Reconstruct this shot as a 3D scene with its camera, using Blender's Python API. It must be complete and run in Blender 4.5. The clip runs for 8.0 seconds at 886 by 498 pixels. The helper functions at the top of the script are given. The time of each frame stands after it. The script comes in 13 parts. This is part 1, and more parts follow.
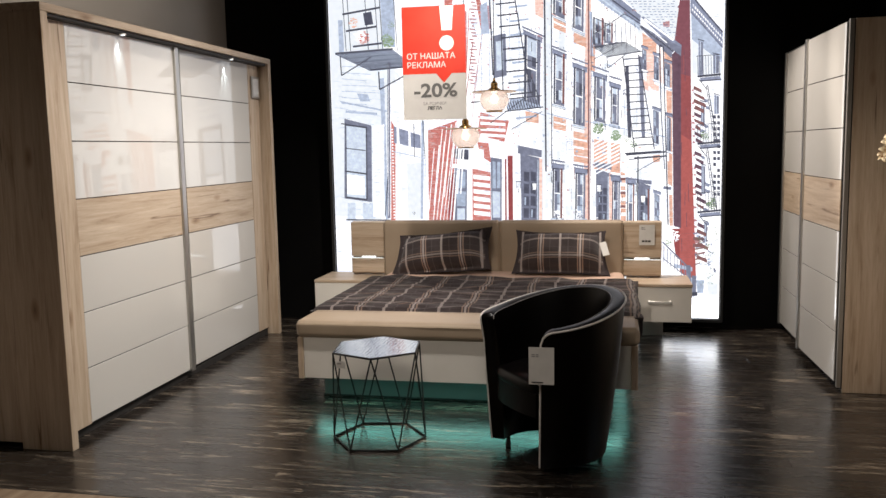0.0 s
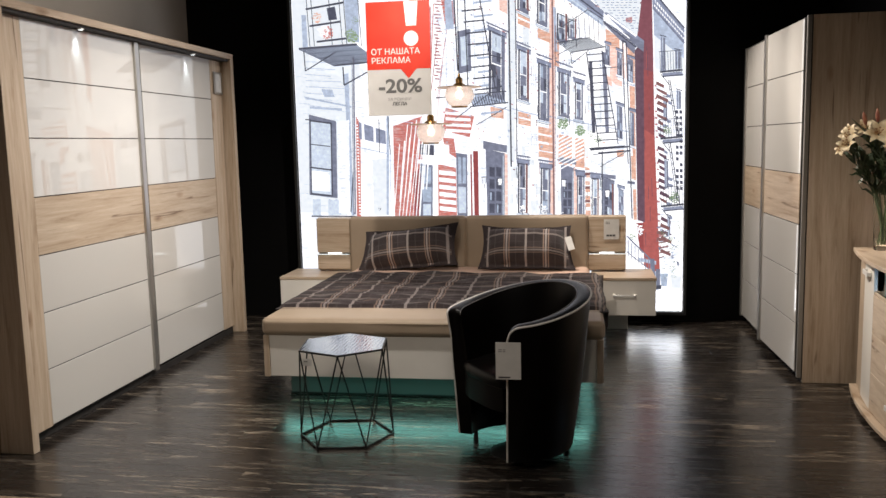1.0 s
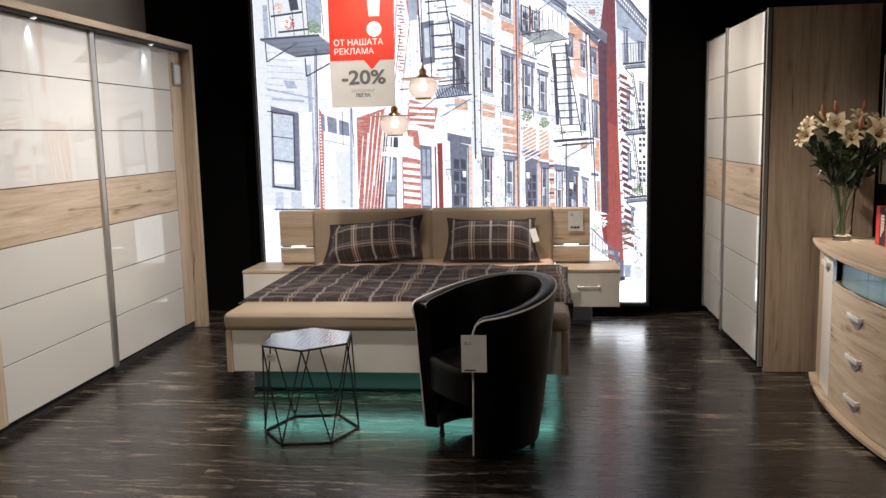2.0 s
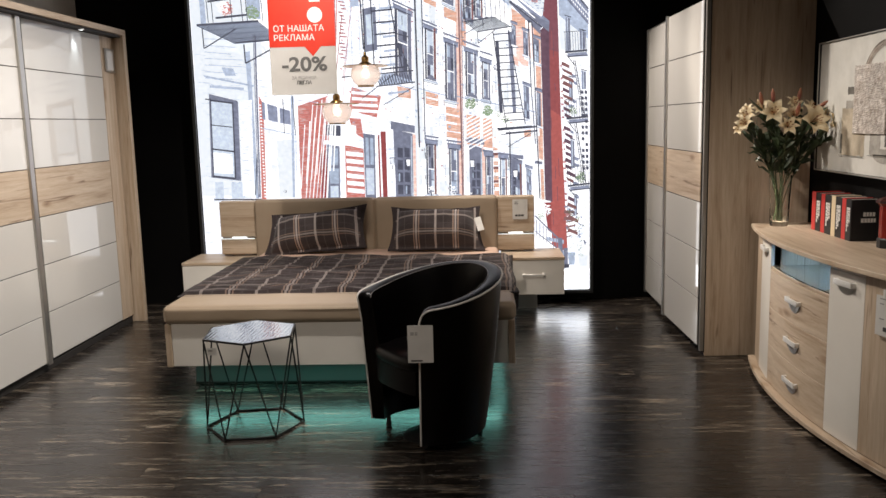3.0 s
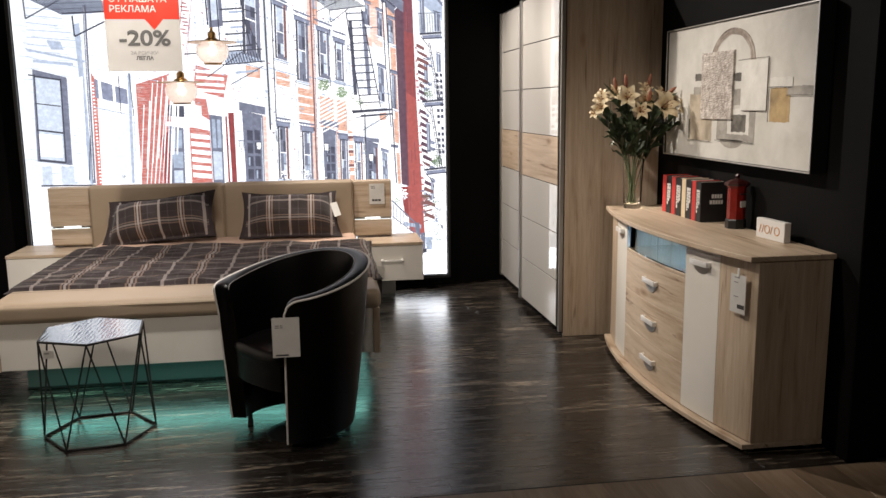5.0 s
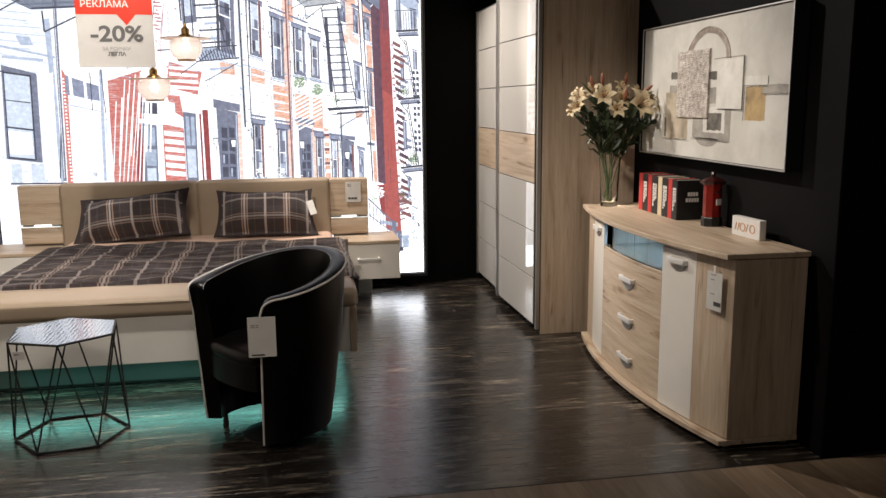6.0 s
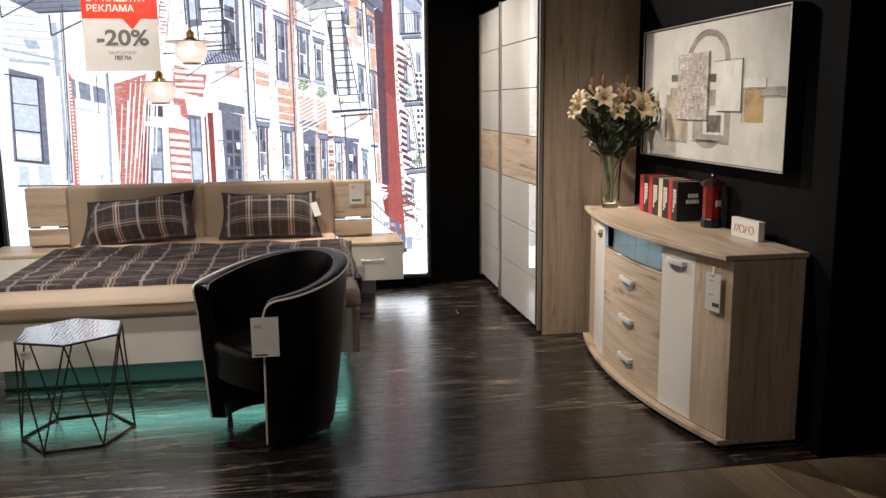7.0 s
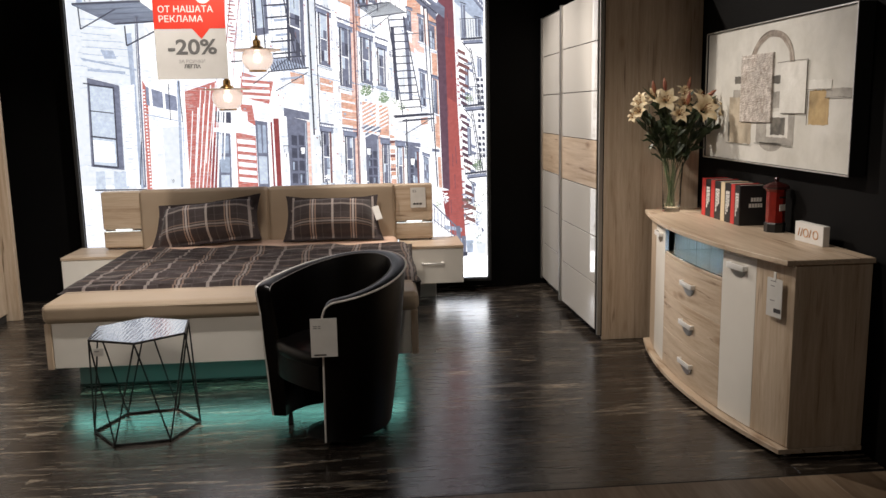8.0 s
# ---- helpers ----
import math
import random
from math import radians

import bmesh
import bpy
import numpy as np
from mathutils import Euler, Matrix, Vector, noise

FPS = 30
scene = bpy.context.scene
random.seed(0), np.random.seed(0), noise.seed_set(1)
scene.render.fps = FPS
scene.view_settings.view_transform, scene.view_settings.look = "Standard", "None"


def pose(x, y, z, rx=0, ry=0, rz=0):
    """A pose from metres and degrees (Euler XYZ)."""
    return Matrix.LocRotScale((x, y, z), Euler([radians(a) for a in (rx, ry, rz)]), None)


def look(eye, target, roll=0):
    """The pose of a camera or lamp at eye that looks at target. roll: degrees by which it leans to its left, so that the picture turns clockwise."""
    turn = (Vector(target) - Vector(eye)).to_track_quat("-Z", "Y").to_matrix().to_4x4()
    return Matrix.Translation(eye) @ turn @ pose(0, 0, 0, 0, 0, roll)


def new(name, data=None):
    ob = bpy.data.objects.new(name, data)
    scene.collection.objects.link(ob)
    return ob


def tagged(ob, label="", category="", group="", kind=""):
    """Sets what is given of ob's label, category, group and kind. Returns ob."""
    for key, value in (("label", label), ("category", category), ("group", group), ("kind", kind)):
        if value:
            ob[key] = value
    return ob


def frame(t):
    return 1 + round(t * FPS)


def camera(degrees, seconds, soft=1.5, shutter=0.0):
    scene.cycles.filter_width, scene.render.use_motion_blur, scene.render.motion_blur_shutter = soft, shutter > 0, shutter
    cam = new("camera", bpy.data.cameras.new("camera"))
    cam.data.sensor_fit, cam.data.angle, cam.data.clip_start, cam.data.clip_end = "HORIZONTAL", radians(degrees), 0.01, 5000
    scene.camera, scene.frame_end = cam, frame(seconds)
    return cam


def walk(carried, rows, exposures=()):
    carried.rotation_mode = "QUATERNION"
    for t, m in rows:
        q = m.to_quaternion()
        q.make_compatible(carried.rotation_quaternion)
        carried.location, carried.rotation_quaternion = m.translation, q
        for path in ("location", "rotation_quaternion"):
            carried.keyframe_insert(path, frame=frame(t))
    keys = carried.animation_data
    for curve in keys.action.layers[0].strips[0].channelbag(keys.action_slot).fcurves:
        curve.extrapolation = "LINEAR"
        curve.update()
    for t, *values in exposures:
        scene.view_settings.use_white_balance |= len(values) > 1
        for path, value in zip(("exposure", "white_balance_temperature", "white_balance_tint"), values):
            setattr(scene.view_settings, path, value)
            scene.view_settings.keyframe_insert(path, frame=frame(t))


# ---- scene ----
cam = camera(56.3, 8.0)
PATH = [
    (0, (0.173, 0.28, 1.466), (-0.218, 2.226, 1.225), -1.1),
    (0.5, (0.174, 0.283, 1.467), (-0.183, 2.235, 1.22), -1.2),
    (1, (0.173, 0.283, 1.469), (-0.138, 2.242, 1.215), -1.3),
    (1.5, (0.17, 0.294, 1.468), (-0.099, 2.258, 1.206), -1.3),
    (3, (0.161, 0.351, 1.461), (0.068, 2.326, 1.158), -1.4),
    (3.5, (0.141, 0.391, 1.456), (0.159, 2.365, 1.139), -1.3),
    (4, (0.103, 0.444, 1.45), (0.243, 2.411, 1.118), -0.9),
    (4.5, (0.077, 0.47, 1.45), (0.298, 2.429, 1.109), -0.8),
    (6, (0.063, 0.506, 1.446), (0.4, 2.446, 1.095), -0.5),
    (6.5, (0.062, 0.498, 1.449), (0.398, 2.439, 1.1), -0.6),
    (7, (0.077, 0.465, 1.451), (0.4, 2.408, 1.104), -0.6),
    (7.5, (0.091, 0.423, 1.455), (0.361, 2.375, 1.114), -0.8),
    (8, (0.111, 0.427, 1.455), (0.278, 2.391, 1.119), -1.1),
]
walk(cam, [(t, look(eye, target, roll)) for t, eye, target, roll in PATH], [(0.0, -0.11), (1.5, -0.16), (3.5, -0.1), (4.5, 0.04), (7.0, 0.06), (8.0, -0.12)])

# ---- world and lamps ----
world = bpy.data.worlds.new("world")
scene.world = world
world.use_nodes = True
world.node_tree.nodes["Background"].inputs[0].default_value = (0.9, 0.85, 0.8, 1)
world.node_tree.nodes["Background"].inputs[1].default_value = 0.02


def spot(name, eye, target, watts, degrees=60, blend=0.6, size=0.05, colour=(1, 0.905, 0.80)):
    """A spot lamp under the ceiling: one of the shop's or an added fill."""
    data = bpy.data.lights.new(name, "SPOT")
    data.energy, data.spot_size, data.spot_blend, data.shadow_soft_size, data.color = watts, radians(degrees), blend, size, colour
    ob = new(name, data)
    ob.matrix_world = look(eye, target)
    return ob


def strip(name, m, length, width, watts, colour):
    """An LED strip."""
    data = bpy.data.lights.new(name, "AREA")
    data.shape, data.size, data.size_y, data.energy, data.color = "RECTANGLE", length, width, watts, colour
    ob = new(name, data)
    ob.matrix_world = m
    return ob


# track spotlights under the ceiling, with an added fill and wall wash among them
spot("spot_or_fill", (-0.1, 4.15, 3.1), (-2.5, 4.3, -0.25), 350, 84, 0.8, colour=(1, 0.94, 0.87))
spot("spot_or_fill", (-0.7, 5.15, 3.1), (-2.5, 5.7, -0.1), 190, 82, 0.8, colour=(1, 0.94, 0.87))
spot("spot_or_fill", (-0.3, 6.3, 3.1), (1.5, 6.3, 0.3), 315, 75)
spot("spot_or_fill", (-0.25, 6.4, 3.1), (2.1, 4.3, 1.25), 255, 40)
spot("spot_or_fill", (-0.3, 3.9, 3.1), (1.85, 4.5, 0.8), 185, 48, 0.7)
spot("spot_or_fill", (-0.7, 3.7, 3.1), (-0.65, 6.45, 0.6), 195, 54, 0.8)
# added fill from the camera's side for the aisle and the near faces
spot("spot_or_fill", (0.2, 0.7, 3.1), (0.6, 2.8, 0.2), 42, 105, 0.8)
spot("spot_or_fill", (-0.4, 1.6, 3.1), (-0.6, 4.7, 0.2), 110, 42, 0.6, 0.2)
# added wash that brightens the grey wall above the left wardrobe
spot("spot_or_fill", (-1.9, 4.6, 3.1), (-3.07, 5.1, 2.45), 36, 110, 0.9)
# teal LED strips under the bed
TEAL = (0.23, 0.60, 0.52)
strip("bed_led", pose(-0.62, 4.755, 0.166, -28), 1.75, 0.09, 2.6, TEAL)
strip("bed_led", pose(0.25, 5.6, 0.168, 0, 0, 90), 1.5, 0.08, 0.55, TEAL)
strip("bed_led", pose(-1.51, 5.6, 0.168, 0, 0, 90), 1.5, 0.04, 0.2, TEAL)
# white LEDs over the glass shelves of the headboard
strip("shelf_led", pose(0.43, 6.725, 0.604), 0.26, 0.01, 0.05, (0.85, 0.95, 1))
strip("shelf_led", pose(-1.75, 6.725, 0.604), 0.26, 0.01, 0.05, (0.85, 0.95, 1))
# blue LED in the sideboard's niche, small spots in the wardrobe's cornice
strip("niche_led", pose(1.86, 4.357, 0.795, 0, 0, 90), 0.45, 0.02, 2.0, (0.35, 0.65, 1))
spot("cornice_spot", (-2.480, 4.53, 2.112), (-2.56, 4.53, 1.2), 3, 52, 0.7, 0.006, (0.75, 0.92, 1))
spot("cornice_spot", (-2.495, 5.88, 2.112), (-2.58, 5.88, 1.2), 3, 52, 0.7, 0.006, (0.75, 0.92, 1))


# ---- materials ----
def material(name, colour=(0.5, 0.5, 0.5), rough=0.5, metal=0.0, spec=0.5):
    m = bpy.data.materials.new(name)
    m.use_nodes = True
    b = m.node_tree.nodes["Principled BSDF"]
    b.inputs["Base Color"].default_value = (*colour, 1)
    b.inputs["Roughness"].default_value = rough
    b.inputs["Metallic"].default_value = metal
    b.inputs["Specular IOR Level"].default_value = spec
    return m


def node(m, kind, **values):
    n = m.node_tree.nodes.new(kind)
    for key, value in values.items():
        n.inputs[key.replace("_", " ")].default_value = value
    return n


def link(m, a, out, b, into):
    m.node_tree.links.new(a.outputs[out], b.inputs[into])


def shader(m):
    return m.node_tree.nodes["Principled BSDF"]


def ramp(m, source, out, stops, smooth=True):
    r = m.node_tree.nodes.new("ShaderNodeValToRGB")
    r.color_ramp.interpolation = "LINEAR" if smooth else "CONSTANT"
    while len(r.color_ramp.elements) < len(stops):
        r.color_ramp.elements.new(0.5)
    for e, (at, c) in zip(r.color_ramp.elements, stops):
        e.position, e.color = at, (*c, 1)
    link(m, source, out, r, "Fac")
    return r


def coords(m, scale=(1, 1, 1), kind="Object", place=(0, 0, 0), vary=0.0):
    """Scaled texture coordinates; vary shifts them from object to object."""
    c = m.node_tree.nodes.new("ShaderNodeTexCoord")
    p = m.node_tree.nodes.new("ShaderNodeMapping")
    p.inputs["Scale"].default_value = scale
    p.inputs["Location"].default_value = place
    if vary:
        info = m.node_tree.nodes.new("ShaderNodeObjectInfo")
        add = m.node_tree.nodes.new("ShaderNodeVectorMath")
        add.operation = "MULTIPLY_ADD"
        add.inputs[1].default_value = (0, 0, 0)
        mul = m.node_tree.nodes.new("ShaderNodeVectorMath")
        mul.operation = "SCALE"
        mul.inputs[0].default_value = (7.3, 5.1, 9.7)
        mult = m.node_tree.nodes.new("ShaderNodeMath")
        mult.operation = "MULTIPLY"
        mult.inputs[1].default_value = vary
        link(m, info, "Random", mult, 0)
        link(m, mult, 0, mul, "Scale")
        add.operation = "ADD"
        link(m, c, kind, add, 0)
        link(m, mul, 0, add, 1)
        link(m, add, 0, p, "Vector")
    else:
        link(m, c, kind, p, "Vector")
    return p


def noise_tex(m, at, scale=5.0, detail=4.0, rough=0.55, bend=0.0):
    n = node(m, "ShaderNodeTexNoise", Scale=scale, Detail=detail, Roughness=rough, Distortion=bend)
    link(m, at, 0, n, "Vector")
    return n


def mix(m, a, b, fac=None, kind="MIX", amount=0.5):
    """Mixes two colours, given as (node, output)."""
    x = m.node_tree.nodes.new("ShaderNodeMix")
    x.data_type, x.blend_type = "RGBA", kind
    x.inputs[0].default_value = amount
    if fac:
        m.node_tree.links.new(fac[0].outputs[fac[1]], x.inputs[0])
    for n, c in ((6, a), (7, b)):
        if isinstance(c[0], (int, float)):
            x.inputs[n].default_value = (*c, 1)
        else:
            m.node_tree.links.new(c[0].outputs[c[1]], x.inputs[n])
    return x


def bump(m, source, out, strength=0.1, distance=0.01):
    b = node(m, "ShaderNodeBump", Strength=strength, Distance=distance)
    link(m, source, out, b, "Height")
    link(m, b, 0, shader(m), "Normal")
    return b


def oak(name, axis, tone=1.0, rough=0.45):
    """Pale planked oak decor, its grain along an axis."""
    m = material(name, rough=rough, spec=0.4)
    stretch = [9.0, 9.0, 9.0]
    stretch[axis] = 0.55
    at = coords(m, stretch, vary=1.0)
    grain = noise_tex(m, at, 3.2, 9, 0.62, 0.5)
    fine = noise_tex(m, coords(m, [s * 6 for s in stretch], vary=1.0), 3.5, 3, 0.6)
    colour = ramp(m, grain, "Fac", ((0.25, (0.30 * tone, 0.205 * tone, 0.128 * tone)), (0.41, (0.475 * tone, 0.36 * tone, 0.256 * tone)), (0.56, (0.55 * tone, 0.435 * tone, 0.325 * tone)), (0.76, (0.65 * tone, 0.535 * tone, 0.414 * tone))))
    streak = ramp(m, fine, "Fac", ((0.35, (0.90, 0.885, 0.87)), (0.6, (1, 1, 1))))
    both = mix(m, (colour, "Color"), (streak, "Color"), kind="MULTIPLY", amount=0.8)
    # dark cracks and knots
    crackstretch = [38.0, 38.0, 38.0]
    crackstretch[axis] = 1.6
    crack = noise_tex(m, coords(m, crackstretch, place=(3, 1, 2), vary=1.0), 1.0, 2, 0.5, 0.8)
    dark = ramp(m, crack, "Fac", ((0.26, (0.30, 0.22, 0.16)), (0.345, (1, 1, 1))))
    all3 = mix(m, (both, 2), (dark, "Color"), kind="MULTIPLY", amount=0.85)
    knotstretch = [6.5, 6.5, 6.5]
    knotstretch[axis] = 2.4
    knot = node(m, "ShaderNodeTexVoronoi", Scale=1.0)
    link(m, coords(m, knotstretch, place=(0.4, 0.7, 0.2), vary=1.0), 0, knot, "Vector")
    spotty = ramp(m, knot, "Distance", ((0.0, (0.28, 0.18, 0.11)), (0.10, (0.75, 0.66, 0.58)), (0.17, (1, 1, 1))))
    all4 = mix(m, (all3, 2), (spotty, "Color"), kind="MULTIPLY", amount=0.8)
    link(m, all4, 2, shader(m), "Base Color")
    bump(m, fine, "Fac", 0.06, 0.002)
    return m


OAK_X, OAK_Y, OAK_Z = oak("oak_decor_x", 0), oak("oak_decor_y", 1), oak("oak_decor_z", 2)

WHITE_GLASS = material("white_lacquered_glass", (0.65, 0.62, 0.58), 0.02, 0, 1.0)
n = noise_tex(WHITE_GLASS, coords(WHITE_GLASS, (1, 1, 1), vary=1.0), 2.2, 2)
bump(WHITE_GLASS, n, "Fac", 0.016, 0.01)
WHITE = material("white_lacquer", (0.74, 0.70, 0.64), 0.28)
n = noise_tex(WHITE, coords(WHITE), 3, 4)
link(WHITE, ramp(WHITE, n, "Fac", ((0.3, (0.70, 0.66, 0.60)), (0.7, (0.77, 0.73, 0.67)))), "Color", shader(WHITE), "Base Color")
ALU = material("brushed_aluminium", (0.52, 0.50, 0.47), 0.32, 0.9)
n = noise_tex(ALU, coords(ALU, (60, 60, 1.5)), 4, 3)
bump(ALU, n, "Fac", 0.05, 0.002)
CHROME = material("satin_chrome", (0.86, 0.84, 0.81), 0.36, 0.35)
n = noise_tex(CHROME, coords(CHROME, (4, 4, 80)), 6, 2)
bump(CHROME, n, "Fac", 0.04, 0.001)
BRASS = material("aged_brass", (0.55, 0.33, 0.12), 0.3, 1.0)
n = noise_tex(BRASS, coords(BRASS), 40, 3)
link(BRASS, ramp(BRASS, n, "Fac", ((0.35, (0.34, 0.19, 0.07)), (0.65, (0.62, 0.39, 0.15)))), "Color", shader(BRASS), "Base Color")
BLACK_STEEL = material("black_powder_coat", (0.012, 0.012, 0.012), 0.42)
n = noise_tex(BLACK_STEEL, coords(BLACK_STEEL), 300, 2)
bump(BLACK_STEEL, n, "Fac", 0.1, 0.001)
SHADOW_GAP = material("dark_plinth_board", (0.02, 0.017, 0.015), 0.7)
n = noise_tex(SHADOW_GAP, coords(SHADOW_GAP), 30, 2)
link(SHADOW_GAP, ramp(SHADOW_GAP, n, "Fac", ((0.3, (0.013, 0.011, 0.01)), (0.7, (0.03, 0.025, 0.022)))), "Color", shader(SHADOW_GAP), "Base Color")


def painted(name, low, high, rough, scale=1.2, relief=0.05):
    """Wall paint with faint roller marks."""
    m = material(name, rough=rough, spec=0.12)
    n = noise_tex(m, coords(m), scale, 5, 0.6)
    link(m, ramp(m, n, "Fac", ((0.35, low), (0.65, high))), "Color", shader(m), "Base Color")
    r = noise_tex(m, coords(m), 220, 3)
    bump(m, r, "Fac", relief, 0.002)
    return m


WALL_BLACK = painted("black_wall_paint", (0.0030, 0.0027, 0.0027), (0.0046, 0.0042, 0.0042), 0.8)
WALL_GREY = painted("warm_grey_wall_paint", (0.44, 0.405, 0.365), (0.49, 0.45, 0.405), 0.8)
CEILING_DARK = painted("dark_ceiling_paint", (0.02, 0.02, 0.02), (0.03, 0.03, 0.03), 0.9)

# dark, worn floor boards: near-black brown with pale scrapes along the grain
BOARD = material("dark_worn_board", rough=0.2, spec=0.85)
at = coords(BOARD, (1.3, 11, 1), vary=1.0)
grain = noise_tex(BOARD, at, 3.0, 8, 0.6, 0.3)
base = ramp(BOARD, grain, "Fac", ((0.3, (0.013, 0.0105, 0.009)), (0.55, (0.027, 0.021, 0.017)), (0.75, (0.050, 0.039, 0.031))))
# pale scrapes: long thin strokes along the boards, gathered in patches, with a haze of wear round them
scrape = noise_tex(BOARD, coords(BOARD, (2.6, 30, 1), place=(5, 2, 0), vary=1.0), 1.3, 3, 0.6, 0.0)
patch = noise_tex(BOARD, coords(BOARD, (1.1, 5.0, 1), place=(1, 7, 0), vary=1.0), 1.3, 2)
worn = mix(BOARD, (ramp(BOARD, scrape, "Fac", ((0.535, (0, 0, 0)), (0.60, (1, 1, 1)))), "Color"), (ramp(BOARD, patch, "Fac", ((0.47, (0, 0, 0)), (0.60, (1, 1, 1)))), "Color"), kind="MULTIPLY", amount=1.0)
fleck = noise_tex(BOARD, coords(BOARD, (14, 60, 1), place=(2, 3, 0), vary=1.0), 1.5, 3, 0.6)
broken = mix(BOARD, (worn, 2), (ramp(BOARD, fleck, "Fac", ((0.36, (0.15, 0.15, 0.15)), (0.56, (1, 1, 1)))), "Color"), kind="MULTIPLY", amount=1.0)
wood = mix(BOARD, (base, "Color"), (0.23, 0.185, 0.14), fac=(broken, 2))
tint = BOARD.node_tree.nodes.new("ShaderNodeObjectInfo")
shade_of = ramp(BOARD, tint, "Random", ((0.0, (0.70, 0.70, 0.70)), (1.0, (1.15, 1.15, 1.15))))
toned = mix(BOARD, (wood, 2), (shade_of, "Color"), kind="MULTIPLY", amount=1.0)
link(BOARD, toned, 2, shader(BOARD), "Base Color")
rr = ramp(BOARD, grain, "Fac", ((0.3, (0.19, 0.19, 0.19)), (0.7, (0.32, 0.32, 0.32))))
link(BOARD, rr, "Color", shader(BOARD), "Roughness")
bump(BOARD, grain, "Fac", 0.04, 0.002)

AISLE = material("aisle_oak_board", rough=0.42)
at = coords(AISLE, (0.9, 9, 1), vary=1.0)
grain = noise_tex(AISLE, at, 3.0, 7, 0.6, 0.4)
aisle_wood = ramp(AISLE, grain, "Fac", ((0.3, (0.23, 0.155, 0.098)), (0.5, (0.32, 0.23, 0.155)), (0.72, (0.41, 0.31, 0.215))))
aisle_info = AISLE.node_tree.nodes.new("ShaderNodeObjectInfo")
aisle_tone = ramp(AISLE, aisle_info, "Random", ((0.0, (0.72, 0.70, 0.68)), (1.0, (1.2, 1.2, 1.2))))
link(AISLE, mix(AISLE, (aisle_wood, "Color"), (aisle_tone, "Color"), kind="MULTIPLY", amount=1.0), 2, shader(AISLE), "Base Color")
bump(AISLE, grain, "Fac", 0.08, 0.002)

LEATHER = material("black_leather", (0.0013, 0.0009, 0.0009), 0.34, 0, 0.2)
v = node(LEATHER, "ShaderNodeTexVoronoi", Scale=320.0)
link(LEATHER, coords(LEATHER), 0, v, "Vector")
bump(LEATHER, v, "Distance", 0.12, 0.002)
n = noise_tex(LEATHER, coords(LEATHER), 5, 4)
link(LEATHER, ramp(LEATHER, n, "Fac", ((0.3, (0.27, 0.27, 0.27)), (0.7, (0.38, 0.38, 0.38)))), "Color", shader(LEATHER), "Roughness")
PIPING = material("white_piping", (0.70, 0.66, 0.62), 0.45)
n = noise_tex(PIPING, coords(PIPING), 60, 2)
link(PIPING, ramp(PIPING, n, "Fac", ((0.3, (0.60, 0.56, 0.52)), (0.7, (0.75, 0.71, 0.67)))), "Color", shader(PIPING), "Base Color")

RIM_LINE_GREY = material("grey_rim_line", (0.16, 0.145, 0.14), 0.4)
bump(RIM_LINE_GREY, noise_tex(RIM_LINE_GREY, coords(RIM_LINE_GREY), 200, 2), "Fac", 0.1, 0.001)

BEIGE = material("beige_leatherette", rough=0.5, spec=0.4)
n = noise_tex(BEIGE, coords(BEIGE), 3.5, 4)
link(BEIGE, ramp(BEIGE, n, "Fac", ((0.3, (0.31, 0.235, 0.165)), (0.7, (0.36, 0.278, 0.20)))), "Color", shader(BEIGE), "Base Color")
v = node(BEIGE, "ShaderNodeTexVoronoi", Scale=260.0)
link(BEIGE, coords(BEIGE), 0, v, "Vector")
bump(BEIGE, v, "Distance", 0.08, 0.002)
SHEET = material("peach_bed_sheet", rough=0.85)
n = noise_tex(SHEET, coords(SHEET), 9, 5)
link(SHEET, ramp(SHEET, n, "Fac", ((0.3, (0.56, 0.38, 0.29)), (0.7, (0.64, 0.45, 0.35)))), "Color", shader(SHEET), "Base Color")
bump(SHEET, n, "Fac", 0.3, 0.01)


